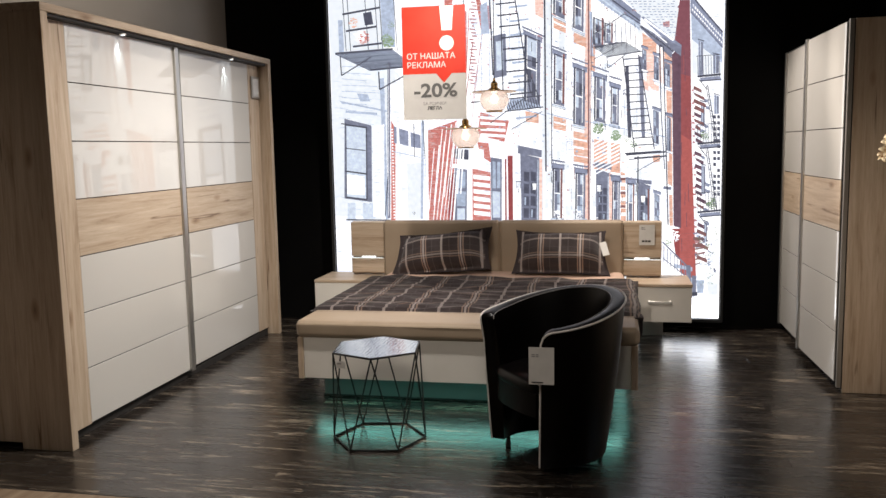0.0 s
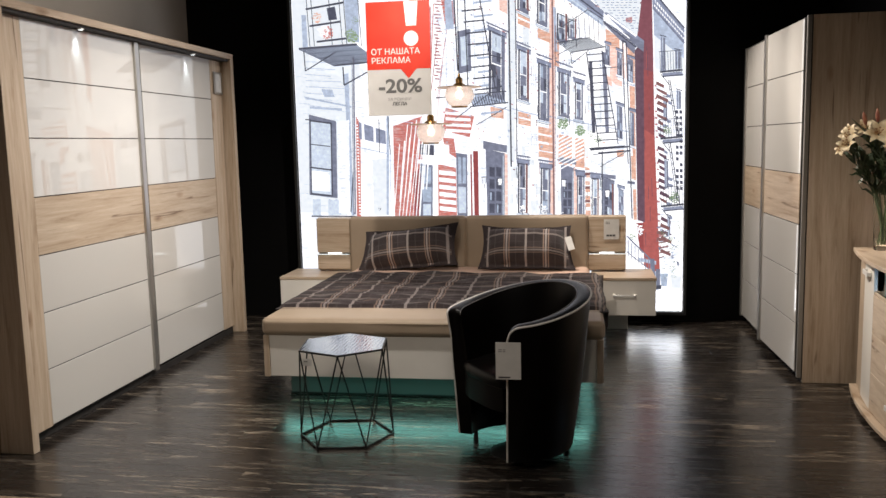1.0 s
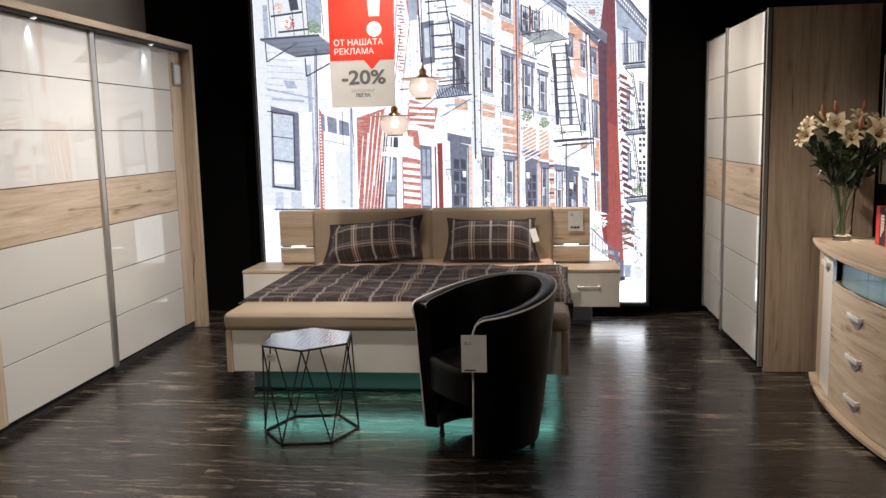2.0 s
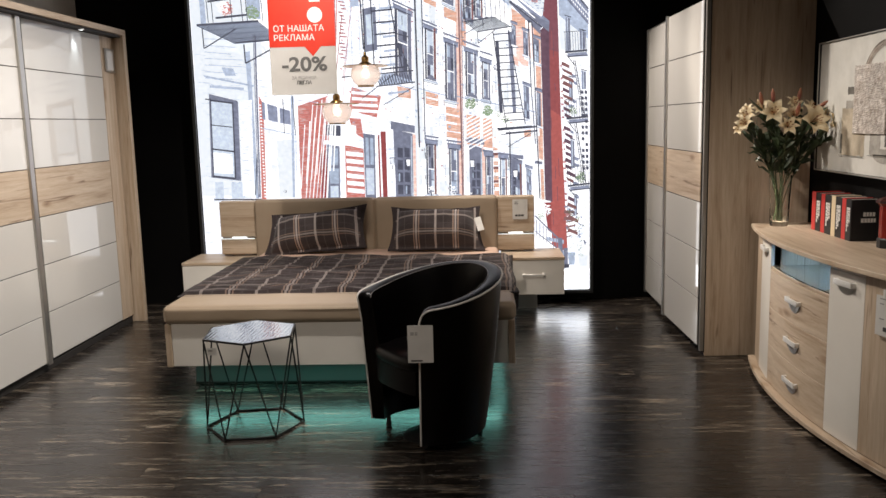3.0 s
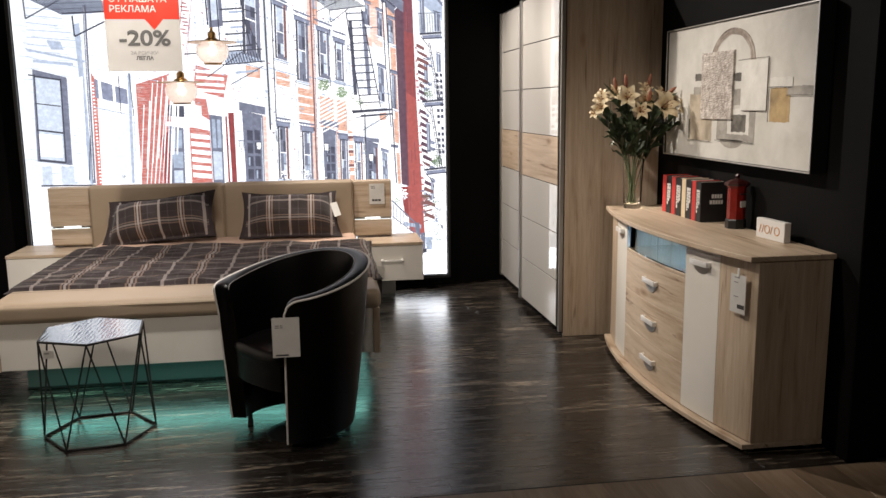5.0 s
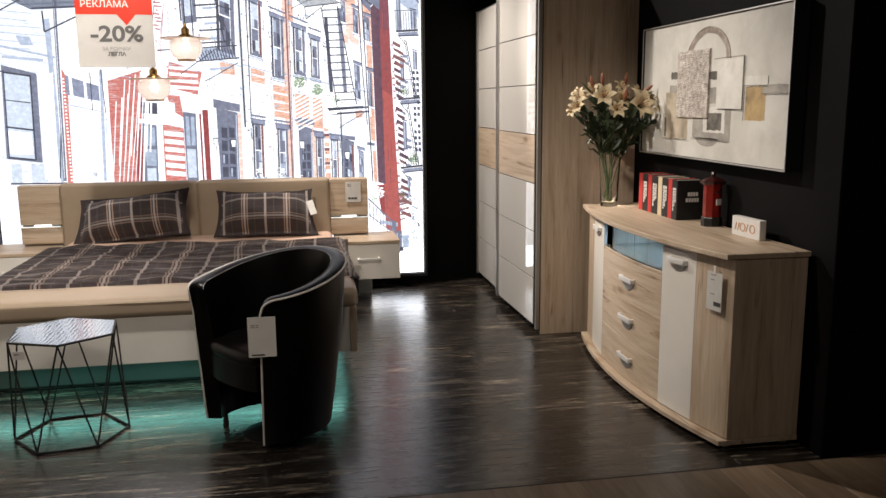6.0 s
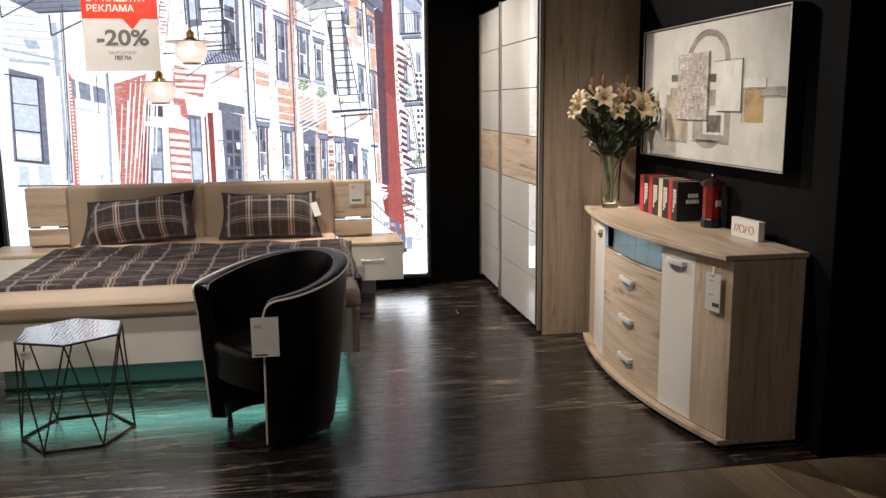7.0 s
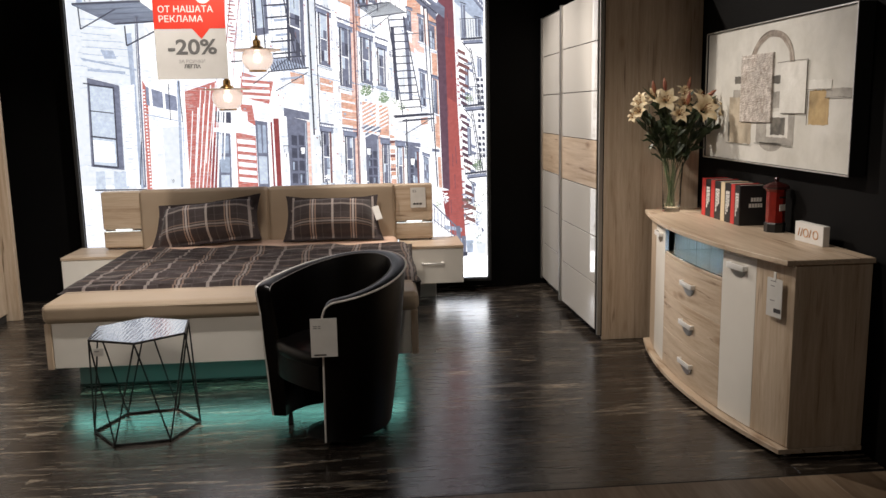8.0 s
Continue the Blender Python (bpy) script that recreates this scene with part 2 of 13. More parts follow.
def plaid(name, across, along, tone):
    """Woven plaid on the UV map in metres: dark brown-grey with cream, tan and grey bands; across and along are the repeats."""
    m = material(name, rough=0.9, spec=0.15)
    uv = m.node_tree.nodes.new("ShaderNodeTexCoord")
    split = m.node_tree.nodes.new("ShaderNodeSeparateXYZ")
    link(m, uv, "UV", split, 0)
    colour = None
    weave = noise_tex(m, coords(m, (1, 1, 1), "UV"), 420, 2)
    patchy = noise_tex(m, coords(m, (1, 1, 1), "UV"), 9, 3)
    ground = ramp(m, patchy, "Fac", ((0.3, (0.040 * tone, 0.031 * tone, 0.031 * tone)), (0.7, (0.058 * tone, 0.045 * tone, 0.045 * tone))))
    last = (ground, "Color")
    for axis, repeat in (("X", across), ("Y", along)):
        turn = m.node_tree.nodes.new("ShaderNodeMath")
        turn.operation = "DIVIDE"
        turn.inputs[1].default_value = repeat
        link(m, split, axis, turn, 0)
        part_of = m.node_tree.nodes.new("ShaderNodeMath")
        part_of.operation = "FRACT"
        link(m, turn, 0, part_of, 0)
        k, g, c, t = (0.0, 0.0, 0.0), (0.17, 0.145, 0.145), (0.46, 0.40, 0.375), (0.40, 0.28, 0.22)
        bands = ((0.06, t, 0.030, 0.55), (0.115, c, 0.045, 0.65), (0.185, t, 0.030, 0.55), (0.36, g, 0.02, 0.25), (0.60, c, 0.055, 0.6), (0.82, g, 0.02, 0.25))
        colours, amounts = [(0.0, k)], [(0.0, k)]
        for at_, col, wide, amount in bands:
            colours += [(at_, col), (at_ + wide, k)]
            amounts += [(at_, (amount * min(1.0, tone) * (1.15 if axis == "X" else 0.62),) * 3), (at_ + wide, k)]
        band = ramp(m, part_of, 0, colours, smooth=False)
        mask = ramp(m, part_of, 0, amounts, smooth=False)
        x = mix(m, last, (band, "Color"), fac=(mask, "Color"))
        last = (x, 2)
    fine = ramp(m, weave, "Fac", ((0.3, (0.75, 0.75, 0.75)), (0.7, (1.15, 1.15, 1.15))))
    out = mix(m, last, (fine, "Color"), kind="MULTIPLY", amount=1.0)
    link(m, out, 2, shader(m), "Base Color")
    shader(m).inputs["Sheen Weight"].default_value = 0.15
    bump(m, weave, "Fac", 0.25, 0.002)
    return m


SEAM = material("dark_hem_cloth", (0.05, 0.042, 0.043), 0.9)
bump(SEAM, noise_tex(SEAM, coords(SEAM), 300, 2), "Fac", 0.3, 0.001)
FLANGE = material("dark_flange_cloth", (0.040, 0.031, 0.032), 0.9, 0, 0.2)
bump(FLANGE, noise_tex(FLANGE, coords(FLANGE), 300, 2), "Fac", 0.3, 0.001)
PLAID = plaid("plaid_cover_cloth", 0.325, 0.30, 1.35)
PLAID_PILLOW = plaid("plaid_pillow_cloth", 0.29, 0.27, 0.95)

CARD = material("white_price_card", (0.62, 0.60, 0.57), 0.5)
n = noise_tex(CARD, coords(CARD), 12, 3)
link(CARD, ramp(CARD, n, "Fac", ((0.3, (0.58, 0.56, 0.53)), (0.7, (0.66, 0.64, 0.61)))), "Color", shader(CARD), "Base Color")
SIGN_GREY = material("sign_pale_grey_card", (0.50, 0.48, 0.46), 0.45)
n = noise_tex(SIGN_GREY, coords(SIGN_GREY), 6, 3)
link(SIGN_GREY, ramp(SIGN_GREY, n, "Fac", ((0.3, (0.47, 0.45, 0.43)), (0.7, (0.53, 0.51, 0.49)))), "Color", shader(SIGN_GREY), "Base Color")
SIGN_RED = material("sign_red_print", (0.62, 0.035, 0.018), 0.4)
n = noise_tex(SIGN_RED, coords(SIGN_RED), 6, 3)
link(SIGN_RED, ramp(SIGN_RED, n, "Fac", ((0.3, (0.58, 0.03, 0.015)), (0.7, (0.66, 0.045, 0.022)))), "Color", shader(SIGN_RED), "Base Color")
INK = material("dark_print_ink", (0.06, 0.055, 0.055), 0.5)
INK_PALE = material("grey_print_ink", (0.26, 0.25, 0.245), 0.5)
ORANGE_INK = material("orange_print_ink", (0.62, 0.27, 0.07), 0.5)
PAPER = material("white_print", (0.72, 0.70, 0.67), 0.5)

GLASS = material("clear_glass", (0.97, 0.99, 0.98), 0.01)
shader(GLASS).inputs["Transmission Weight"].default_value = 1.0
shader(GLASS).inputs["IOR"].default_value = 1.45
MILK_GLASS = material("rippled_frosted_glass", (0.90, 0.83, 0.78), 0.16)
shader(MILK_GLASS).inputs["Transmission Weight"].default_value = 0.85
n = noise_tex(MILK_GLASS, coords(MILK_GLASS), 45, 2)
bump(MILK_GLASS, n, "Fac", 0.5, 0.01)
# mottled emission stands in for the bulb's light within the glass
link(MILK_GLASS, ramp(MILK_GLASS, n, "Fac", ((0.3, (1.0, 0.74, 0.60)), (0.7, (1.0, 0.95, 0.90)))), "Color", shader(MILK_GLASS), "Emission Color")
shader(MILK_GLASS).inputs["Emission Strength"].default_value = 0.16
PLINTH_GREY = material("grey_plinth_laminate", (0.15, 0.15, 0.145), 0.45)
bump(PLINTH_GREY, noise_tex(PLINTH_GREY, coords(PLINTH_GREY), 120, 2), "Fac", 0.05, 0.001)
SIDE_STRIP = material("grey_edge_laminate", (0.30, 0.28, 0.255), 0.4, 0.5)
bump(SIDE_STRIP, noise_tex(SIDE_STRIP, coords(SIDE_STRIP), 90, 2), "Fac", 0.05, 0.001)


def glowing(name, colour, strength):
    m = material(name, colour)
    shader(m).inputs["Emission Color"].default_value = (*colour, 1)
    shader(m).inputs["Emission Strength"].default_value = strength
    return m


BULB = glowing("lit_bulb", (1, 0.86, 0.72), 3)
LED_WHITE = glowing("white_led", (0.9, 0.97, 1), 2.2)
EDGE_GLOW = glowing("glass_edge_glow", (0.9, 0.97, 1), 0.75)
LED_TEAL = glowing("teal_led", (0.08, 0.8, 0.66), 3)
LED_BLUE = glowing("blue_led", (0.35, 0.65, 1), 6)

STEM = material("stem_green", (0.06, 0.10, 0.03), 0.5)
n = noise_tex(STEM, coords(STEM), 30, 2)
link(STEM, ramp(STEM, n, "Fac", ((0.3, (0.04, 0.058, 0.02)), (0.7, (0.075, 0.10, 0.04)))), "Color", shader(STEM), "Base Color")
LEAF = material("lily_leaf_green", (0.03, 0.055, 0.022), 0.42)
n = noise_tex(LEAF, coords(LEAF), 25, 3)
link(LEAF, ramp(LEAF, n, "Fac", ((0.3, (0.026, 0.040, 0.020)), (0.7, (0.055, 0.075, 0.035)))), "Color", shader(LEAF), "Base Color")
PETAL = material("cream_lily_petal", (0.75, 0.62, 0.42), 0.55)
n = noise_tex(PETAL, coords(PETAL), 35, 3)
link(PETAL, ramp(PETAL, n, "Fac", ((0.3, (0.60, 0.45, 0.25)), (0.65, (0.72, 0.62, 0.43)))), "Color", shader(PETAL), "Base Color")
shader(PETAL).inputs["Subsurface Weight"].default_value = 0.0
BUD = material("orange_lily_bud", (0.45, 0.14, 0.05), 0.5)
n = noise_tex(BUD, coords(BUD), 40, 3)
link(BUD, ramp(BUD, n, "Fac", ((0.3, (0.17, 0.035, 0.028)), (0.7, (0.36, 0.15, 0.075)))), "Color", shader(BUD), "Base Color")
STAMEN = material("rust_stamen", (0.22, 0.07, 0.02), 0.7)
# money box reds toned down, the cap's most: shade put into the colour
ENAMEL_RED = material("red_enamel", (0.3, 0.02, 0.012), 0.25)
n = noise_tex(ENAMEL_RED, coords(ENAMEL_RED), 20, 3)
link(ENAMEL_RED, ramp(ENAMEL_RED, n, "Fac", ((0.3, (0.17, 0.010, 0.007)), (0.7, (0.24, 0.016, 0.010)))), "Color", shader(ENAMEL_RED), "Base Color")
ENAMEL_SHADED = material("shaded_red_enamel", (0.03, 0.006, 0.005), 0.3)
n = noise_tex(ENAMEL_SHADED, coords(ENAMEL_SHADED), 30, 3)
link(ENAMEL_SHADED, ramp(ENAMEL_SHADED, n, "Fac", ((0.3, (0.014, 0.004, 0.004)), (0.7, (0.055, 0.008, 0.006)))), "Color", shader(ENAMEL_SHADED), "Base Color")
BOOK_RED = material("red_book_cloth", (0.50, 0.03, 0.025), 0.55)
BOOK_BLACK = material("black_book_cloth", (0.012, 0.012, 0.013), 0.5)
BOOK_CREAM = material("cream_book_cloth", (0.62, 0.50, 0.33), 0.6)
for m in (BOOK_RED, BOOK_BLACK, BOOK_CREAM):
    bump(m, noise_tex(m, coords(m), 400, 2), "Fac", 0.1, 0.001)
PAGES = material("book_pages", (0.66, 0.62, 0.55), 0.8)
n = noise_tex(PAGES, coords(PAGES, (1, 220, 1)), 4, 2)
link(PAGES, ramp(PAGES, n, "Fac", ((0.3, (0.55, 0.51, 0.45)), (0.7, (0.72, 0.68, 0.61)))), "Color", shader(PAGES), "Base Color")


def daub(name, low, high, scale=14, relief=0.4, rough=0.75, drift=0.45):
    """Thick paint on canvas, its tone drifting from place to place."""
    m = material(name, rough=rough)
    n = noise_tex(m, coords(m), scale, 6, 0.65)
    near = ramp(m, n, "Fac", ((0.3, low), (0.7, high)))
    wash = ramp(m, noise_tex(m, coords(m, place=(3, 1, 7)), 7.0, 4, 0.6, 0.4), "Fac", ((0.32, (1 - drift,) * 3), (0.55, (1, 1, 1)), (0.75, (1 + drift * 0.25,) * 3)))
    link(m, mix(m, (near, "Color"), (wash, "Color"), kind="MULTIPLY", amount=1.0), 2, shader(m), "Base Color")
    bump(m, noise_tex(m, coords(m), scale * 5, 4), "Fac", relief, 0.004)
    return m


CANVAS = daub("off_white_canvas", (0.56, 0.54, 0.49), (0.67, 0.65, 0.61), 5, 0.2, drift=0.10)
DAUB_SAND = daub("sand_paint", (0.40, 0.33, 0.24), (0.55, 0.48, 0.38))
DAUB_GREY = daub("grey_paint", (0.30, 0.28, 0.25), (0.45, 0.42, 0.38))
DAUB_DARK = daub("charcoal_paint", (0.06, 0.055, 0.05), (0.22, 0.20, 0.17))
DAUB_OCHRE = daub("ochre_paint", (0.36, 0.24, 0.11), (0.52, 0.38, 0.19))
DAUB_WHITE = daub("white_paint", (0.62, 0.60, 0.55), (0.74, 0.72, 0.68), drift=0.14)
DAUB_RELIEF = daub("hammered_relief_paint", (0.27, 0.215, 0.175), (0.80, 0.74, 0.69), 30, 1.0, 0.42, 0.3)
crust = node(DAUB_RELIEF, "ShaderNodeTexVoronoi", Scale=95.0)
link(DAUB_RELIEF, coords(DAUB_RELIEF, (0.6, 1, 1.5)), 0, crust, "Vector")
bump(DAUB_RELIEF, crust, "Distance", 0.7, 0.006)
DAUB_ARCH = daub("brown_grey_arch_paint", (0.30, 0.24, 0.20), (0.52, 0.46, 0.40), 25)


# ---- building helpers ----
def thing(name, x, y, z, label, category, group="", turn=0.0, kind=""):
    ob = new(name)
    ob.empty_display_size = 0.1
    ob.matrix_world = pose(x, y, z, 0, 0, turn)
    return tagged(ob, label, category, group, kind)


def mesh_of(name, bm, mat, smooth=None):
    me = bpy.data.meshes.new(name)
    bmesh.ops.recalc_face_normals(bm, faces=bm.faces)
    bm.to_mesh(me)
    bm.free()
    for m in mat if isinstance(mat, (list, tuple)) else [mat]:
        me.materials.append(m)
    if smooth is not None:
        for p in me.polygons:
            p.use_smooth = True
        me.set_sharp_from_angle(angle=radians(smooth))
    return me


def part(name, bm, mat, parent, label="", smooth=None):
    """Links a bmesh as one mesh object under a thing or a part, in the top thing's own coordinates."""
    ob = new(name, mesh_of(name, bm, mat, smooth))
    ob.parent = parent
    return tagged(ob, label)


def setting(name, bm, mat, label, category="", smooth=None):
    return tagged(new(name, mesh_of(name, bm, mat, smooth)), label, category or name.split("_")[0], kind="structure")


def box(x0, x1, y0, y1, z0, z1, bevel=0.0, bm=None, segments=1):
    made = bmesh.new()
    bmesh.ops.create_cube(made, size=1, matrix=Matrix.Translation(((x0 + x1) / 2, (y0 + y1) / 2, (z0 + z1) / 2)) @ Matrix.Diagonal((x1 - x0, y1 - y0, z1 - z0, 1)))
    if bevel:
        bmesh.ops.bevel(made, geom=made.edges[:], offset=bevel, segments=segments, affect="EDGES", profile=0.6)
    return joined(bm, made)


def joined(bm, made):
    if bm is None:
        return made
    me = bpy.data.meshes.new("join")
    made.to_mesh(me)
    made.free()
    bm.from_mesh(me)
    bpy.data.meshes.remove(me)
    return bm


def rod(points, radius, bm=None, sides=8, closed=False):
    """A round bar along a line of points."""
    bm = bm or bmesh.new()
    pts = [Vector(p) for p in points]
    rings, count = [], len(pts)
    side = None
    for i, p in enumerate(pts):
        a = pts[i - 1] if i or closed else p
        b = pts[(i + 1) % count] if i < count - 1 or closed else p
        ahead = (b - a).normalized()
        if side is None:
            side = ahead.orthogonal().normalized()
        side = (side - ahead * side.dot(ahead)).normalized()
        up = ahead.cross(side)
        r = radius(i / max(1, count - 1)) if callable(radius) else radius
        rings.append([bm.verts.new(p + r * (math.cos(2 * math.pi * k / sides) * side + math.sin(2 * math.pi * k / sides) * up)) for k in range(sides)])
    for i in range(count if closed else count - 1):
        r0, r1 = rings[i], rings[(i + 1) % count]
        for k in range(sides):
            bm.faces.new((r0[k], r0[(k + 1) % sides], r1[(k + 1) % sides], r1[k]))
    if not closed:
        bm.faces.new(rings[0][::-1]), bm.faces.new(rings[-1])
    return bm


def lathe(profile, sides=32, place=(0, 0, 0), bm=None, closed=False):
    """A turned body from (radius, height) pairs."""
    bm = bm or bmesh.new()
    c = Vector(place)
    rings = []
    for r, z in profile:
        if r < 1e-5:
            rings.append([bm.verts.new(c + Vector((0, 0, z)))])
        else:
            rings.append([bm.verts.new(c + Vector((r * math.cos(2 * math.pi * k / sides), r * math.sin(2 * math.pi * k / sides), z))) for k in range(sides)])
    pairs = list(zip(rings, rings[1:])) + ([(rings[-1], rings[0])] if closed else [])
    for a, b in pairs:
        for k in range(sides):
            q = (k + 1) % sides
            if len(a) == 1 and len(b) == 1:
                continue
            if len(a) == 1:
                bm.faces.new((a[0], b[q], b[k]))
            elif len(b) == 1:
                bm.faces.new((a[k], a[q], b[0]))
            else:
                bm.faces.new((a[k], a[q], b[q], b[k]))
    return bm


def prism(outline, z0, z1, bevel=0.0, bm=None):
    """An upright prism over an outline of (x, y)."""
    made = bmesh.new()
    low = [made.verts.new((x, y, z0)) for x, y in outline]
    high = [made.verts.new((x, y, z1)) for x, y in outline]
    made.faces.new(low[::-1]), made.faces.new(high)
    for k in range(len(outline)):
        q = (k + 1) % len(outline)
        made.faces.new((low[k], low[q], high[q], high[k]))
    if bevel:
        bmesh.ops.recalc_face_normals(made, faces=made.faces)
        edges = [e for e in made.edges if abs(e.verts[0].co.z - e.verts[1].co.z) < 1e-6]
        bmesh.ops.bevel(made, geom=edges, offset=bevel, segments=1, affect="EDGES")
    return joined(bm, made)


def lettering(text, size, m, mat, name, parent, align="LEFT", thick=0.0004, bold=0.0):
    """Printed words as a flat mesh."""
    data = bpy.data.curves.new(name, "FONT")
    data.body, data.size, data.extrude, data.align_x, data.offset = text, size, thick, align, bold
    ob = new(name + "_curve", data)
    bpy.context.view_layer.update()
    me = bpy.data.meshes.new_from_object(ob.evaluated_get(bpy.context.evaluated_depsgraph_get()))
    bpy.data.objects.remove(ob)
    bpy.data.curves.remove(data)
    me.transform(m)
    me.materials.clear()
    me.materials.append(mat)
    made = new(name, me)
    made.parent = parent
    return made


def text_bars(x0, z, width, rows, bm=None, height=0.006, y=0.0, seed=1):
    """Short bars that stand for small print, on a card facing -y."""
    bm = bm or bmesh.new()
    r = random.Random(seed)
    for k in range(rows):
        x = x0
        end = x0 + width * r.uniform(0.55, 1.0)
        while x < end:
            w = r.uniform(0.008, 0.022)
            box(x, min(x + w, end), y - 0.0012, y, z - k * height * 2 - height, z - k * height * 2, bm=bm)
            x += w + 0.004
    return bm


# ---- the room ----
LEFT, RIGHT, BACK, EDGE, TOP = -3.07, 2.12, 7.10, 3.362, 3.20
setting("wall_north", box(LEFT - 0.15, 3.4, BACK, BACK + 0.15, 0, TOP), WALL_BLACK, "matt black painted wall behind the light box", "wall")
setting("wall_west", box(LEFT - 0.15, LEFT, -4.0, BACK, 0, TOP), WALL_GREY, "warm grey painted wall behind the wardrobe", "wall")
setting("wall_east", box(RIGHT, RIGHT + 0.14, 3.375, BACK, 0, TOP, 0.004), WALL_BLACK, "matt black partition wall behind the sideboard", "wall")
setting("wall_partition", box(RIGHT + 0.142, 3.4, 3.40, 3.52, 0, TOP, 0.004), WALL_BLACK, "black partition of the neighbouring display", "wall")
setting("wall_shop_east", box(3.4, 3.55, -4.0, BACK + 0.15, 0, TOP), WALL_BLACK, "black shop wall beyond the partition", "wall")
setting("wall_south", box(LEFT - 0.15, 3.55, -4.15, -4.0, 0, TOP), WALL_GREY, "plain grey wall at the end of the aisle", "wall")
setting("ceiling", box(LEFT - 0.15, 3.55, -4.15, BACK + 0.15, TOP, TOP + 0.1), CEILING_DARK, "dark painted shop ceiling", "ceiling")
subfloor = setting("floor", box(LEFT - 0.15, 3.55, -4.15, BACK + 0.15, -0.06, -0.012), SHADOW_GAP, "dark worn board floor of the bedroom display", "floor")
setting("trim", box(LEFT, 2.26, EDGE - 0.004, EDGE + 0.003, -0.012, -0.001), SHADOW_GAP, "thin dark joint between the two floors", "trim")


# ---- light box with a printed street view ----
PW, PH = 310.4, 282.0  # the print, in centimetres
INKS = [
    ("paper", (1.0, 0.985, 0.985), 1.6, 0), ("shade", (0.88, 0.93, 1.0), 1.1, 0.28), ("brick2", (0.78, 0.50, 0.43), 1.35, 0.6), ("brick", (0.68, 0.37, 0.27), 1.25, 0.6),
    ("red3", (0.50, 0.22, 0.24), 1.1, 0.6), ("red", (0.62, 0.185, 0.16), 1.08, 0.4), ("red2", (0.36, 0.085, 0.088), 1.0, 0.4), ("gable_top", (0.27, 0.10, 0.125), 1.0, 0.25), ("gable_mid", (0.36, 0.10, 0.105), 1.0, 0.25), ("gable_low", (0.50, 0.135, 0.125), 1.0, 0.25), ("plum", (0.165, 0.095, 0.13), 1.0, 0.4), ("shade2", (0.48, 0.55, 0.70), 1.1, 0.45),
    ("slate2", (0.31, 0.34, 0.47), 1.0, 0.5), ("slate", (0.23, 0.245, 0.335), 1.0, 0.5), ("dark", (0.105, 0.11, 0.155), 1.0, 0.5), ("pane", (0.47, 0.55, 0.70), 1.0, 0.5), ("pane2", (0.66, 0.74, 0.88), 1.1, 0.4),
    ("paper2", (1.0, 0.985, 0.975), 1.55, 0), ("brown", (0.28, 0.14, 0.14), 1.0, 0.6), ("green2", (0.15, 0.22, 0.14), 1.0, 0.7), ("green", (0.30, 0.40, 0.25), 1.0, 0.7), ("rail", (0.085, 0.088, 0.12), 1.0, 0.25), ("sunlit", (1.0, 1.0, 1.0), 6.0, 0),
]
INK_MESH = {name: bmesh.new() for name, *_ in INKS}


def quad(ink, *c):
    """A flat printed shape with four corners, in centimetres from the print's lower left."""
    bm = INK_MESH[ink]
    bm.faces.new([bm.verts.new((min(max(c[k], 0), PW) / 100, 0, min(max(c[k + 1], 0), PH) / 100)) for k in (0, 2, 4, 6)])


def line(ink, x0, y0, x1, y1, w):
    d = Vector((x1 - x0, y1 - y0)).normalized() * w / 2
    quad(ink, x0 - d.y, y0 + d.x, x1 - d.y, y1 + d.x, x1 + d.y, y1 - d.x, x0 + d.y, y0 - d.x)


def stripes(ink, x0, y0, x1, y1, n, duty, tilt):
    """Parallel stripes in a field, such as sun through a ladder or brick courses."""
    step = (y1 - y0) / n
    s = math.tan(radians(tilt)) * (x1 - x0)
    for k in range(n):
        y = y0 + k * step
        quad(ink, x0, y, x1, y + s * 0.3, x1, y + s * 0.3 + step * duty, x0, y + step * duty)


def clump(ink, x, y, r, n, seed):
    """Leaves or flowers as many small flecks."""
    rnd = random.Random(seed)
    for _ in range(n):
        a, d, s, t = rnd.uniform(0, 6.28), r * math.sqrt(rnd.random()), r * rnd.uniform(0.05, 0.15), rnd.uniform(0, 6.28)
        px, py = x + d * math.cos(a), y + d * math.sin(a)
        quad(ink, *[v for k in range(4) for v in (px + s * math.cos(t + k * 1.57) * (1 + k % 2), py + s * math.sin(t + k * 1.57))])


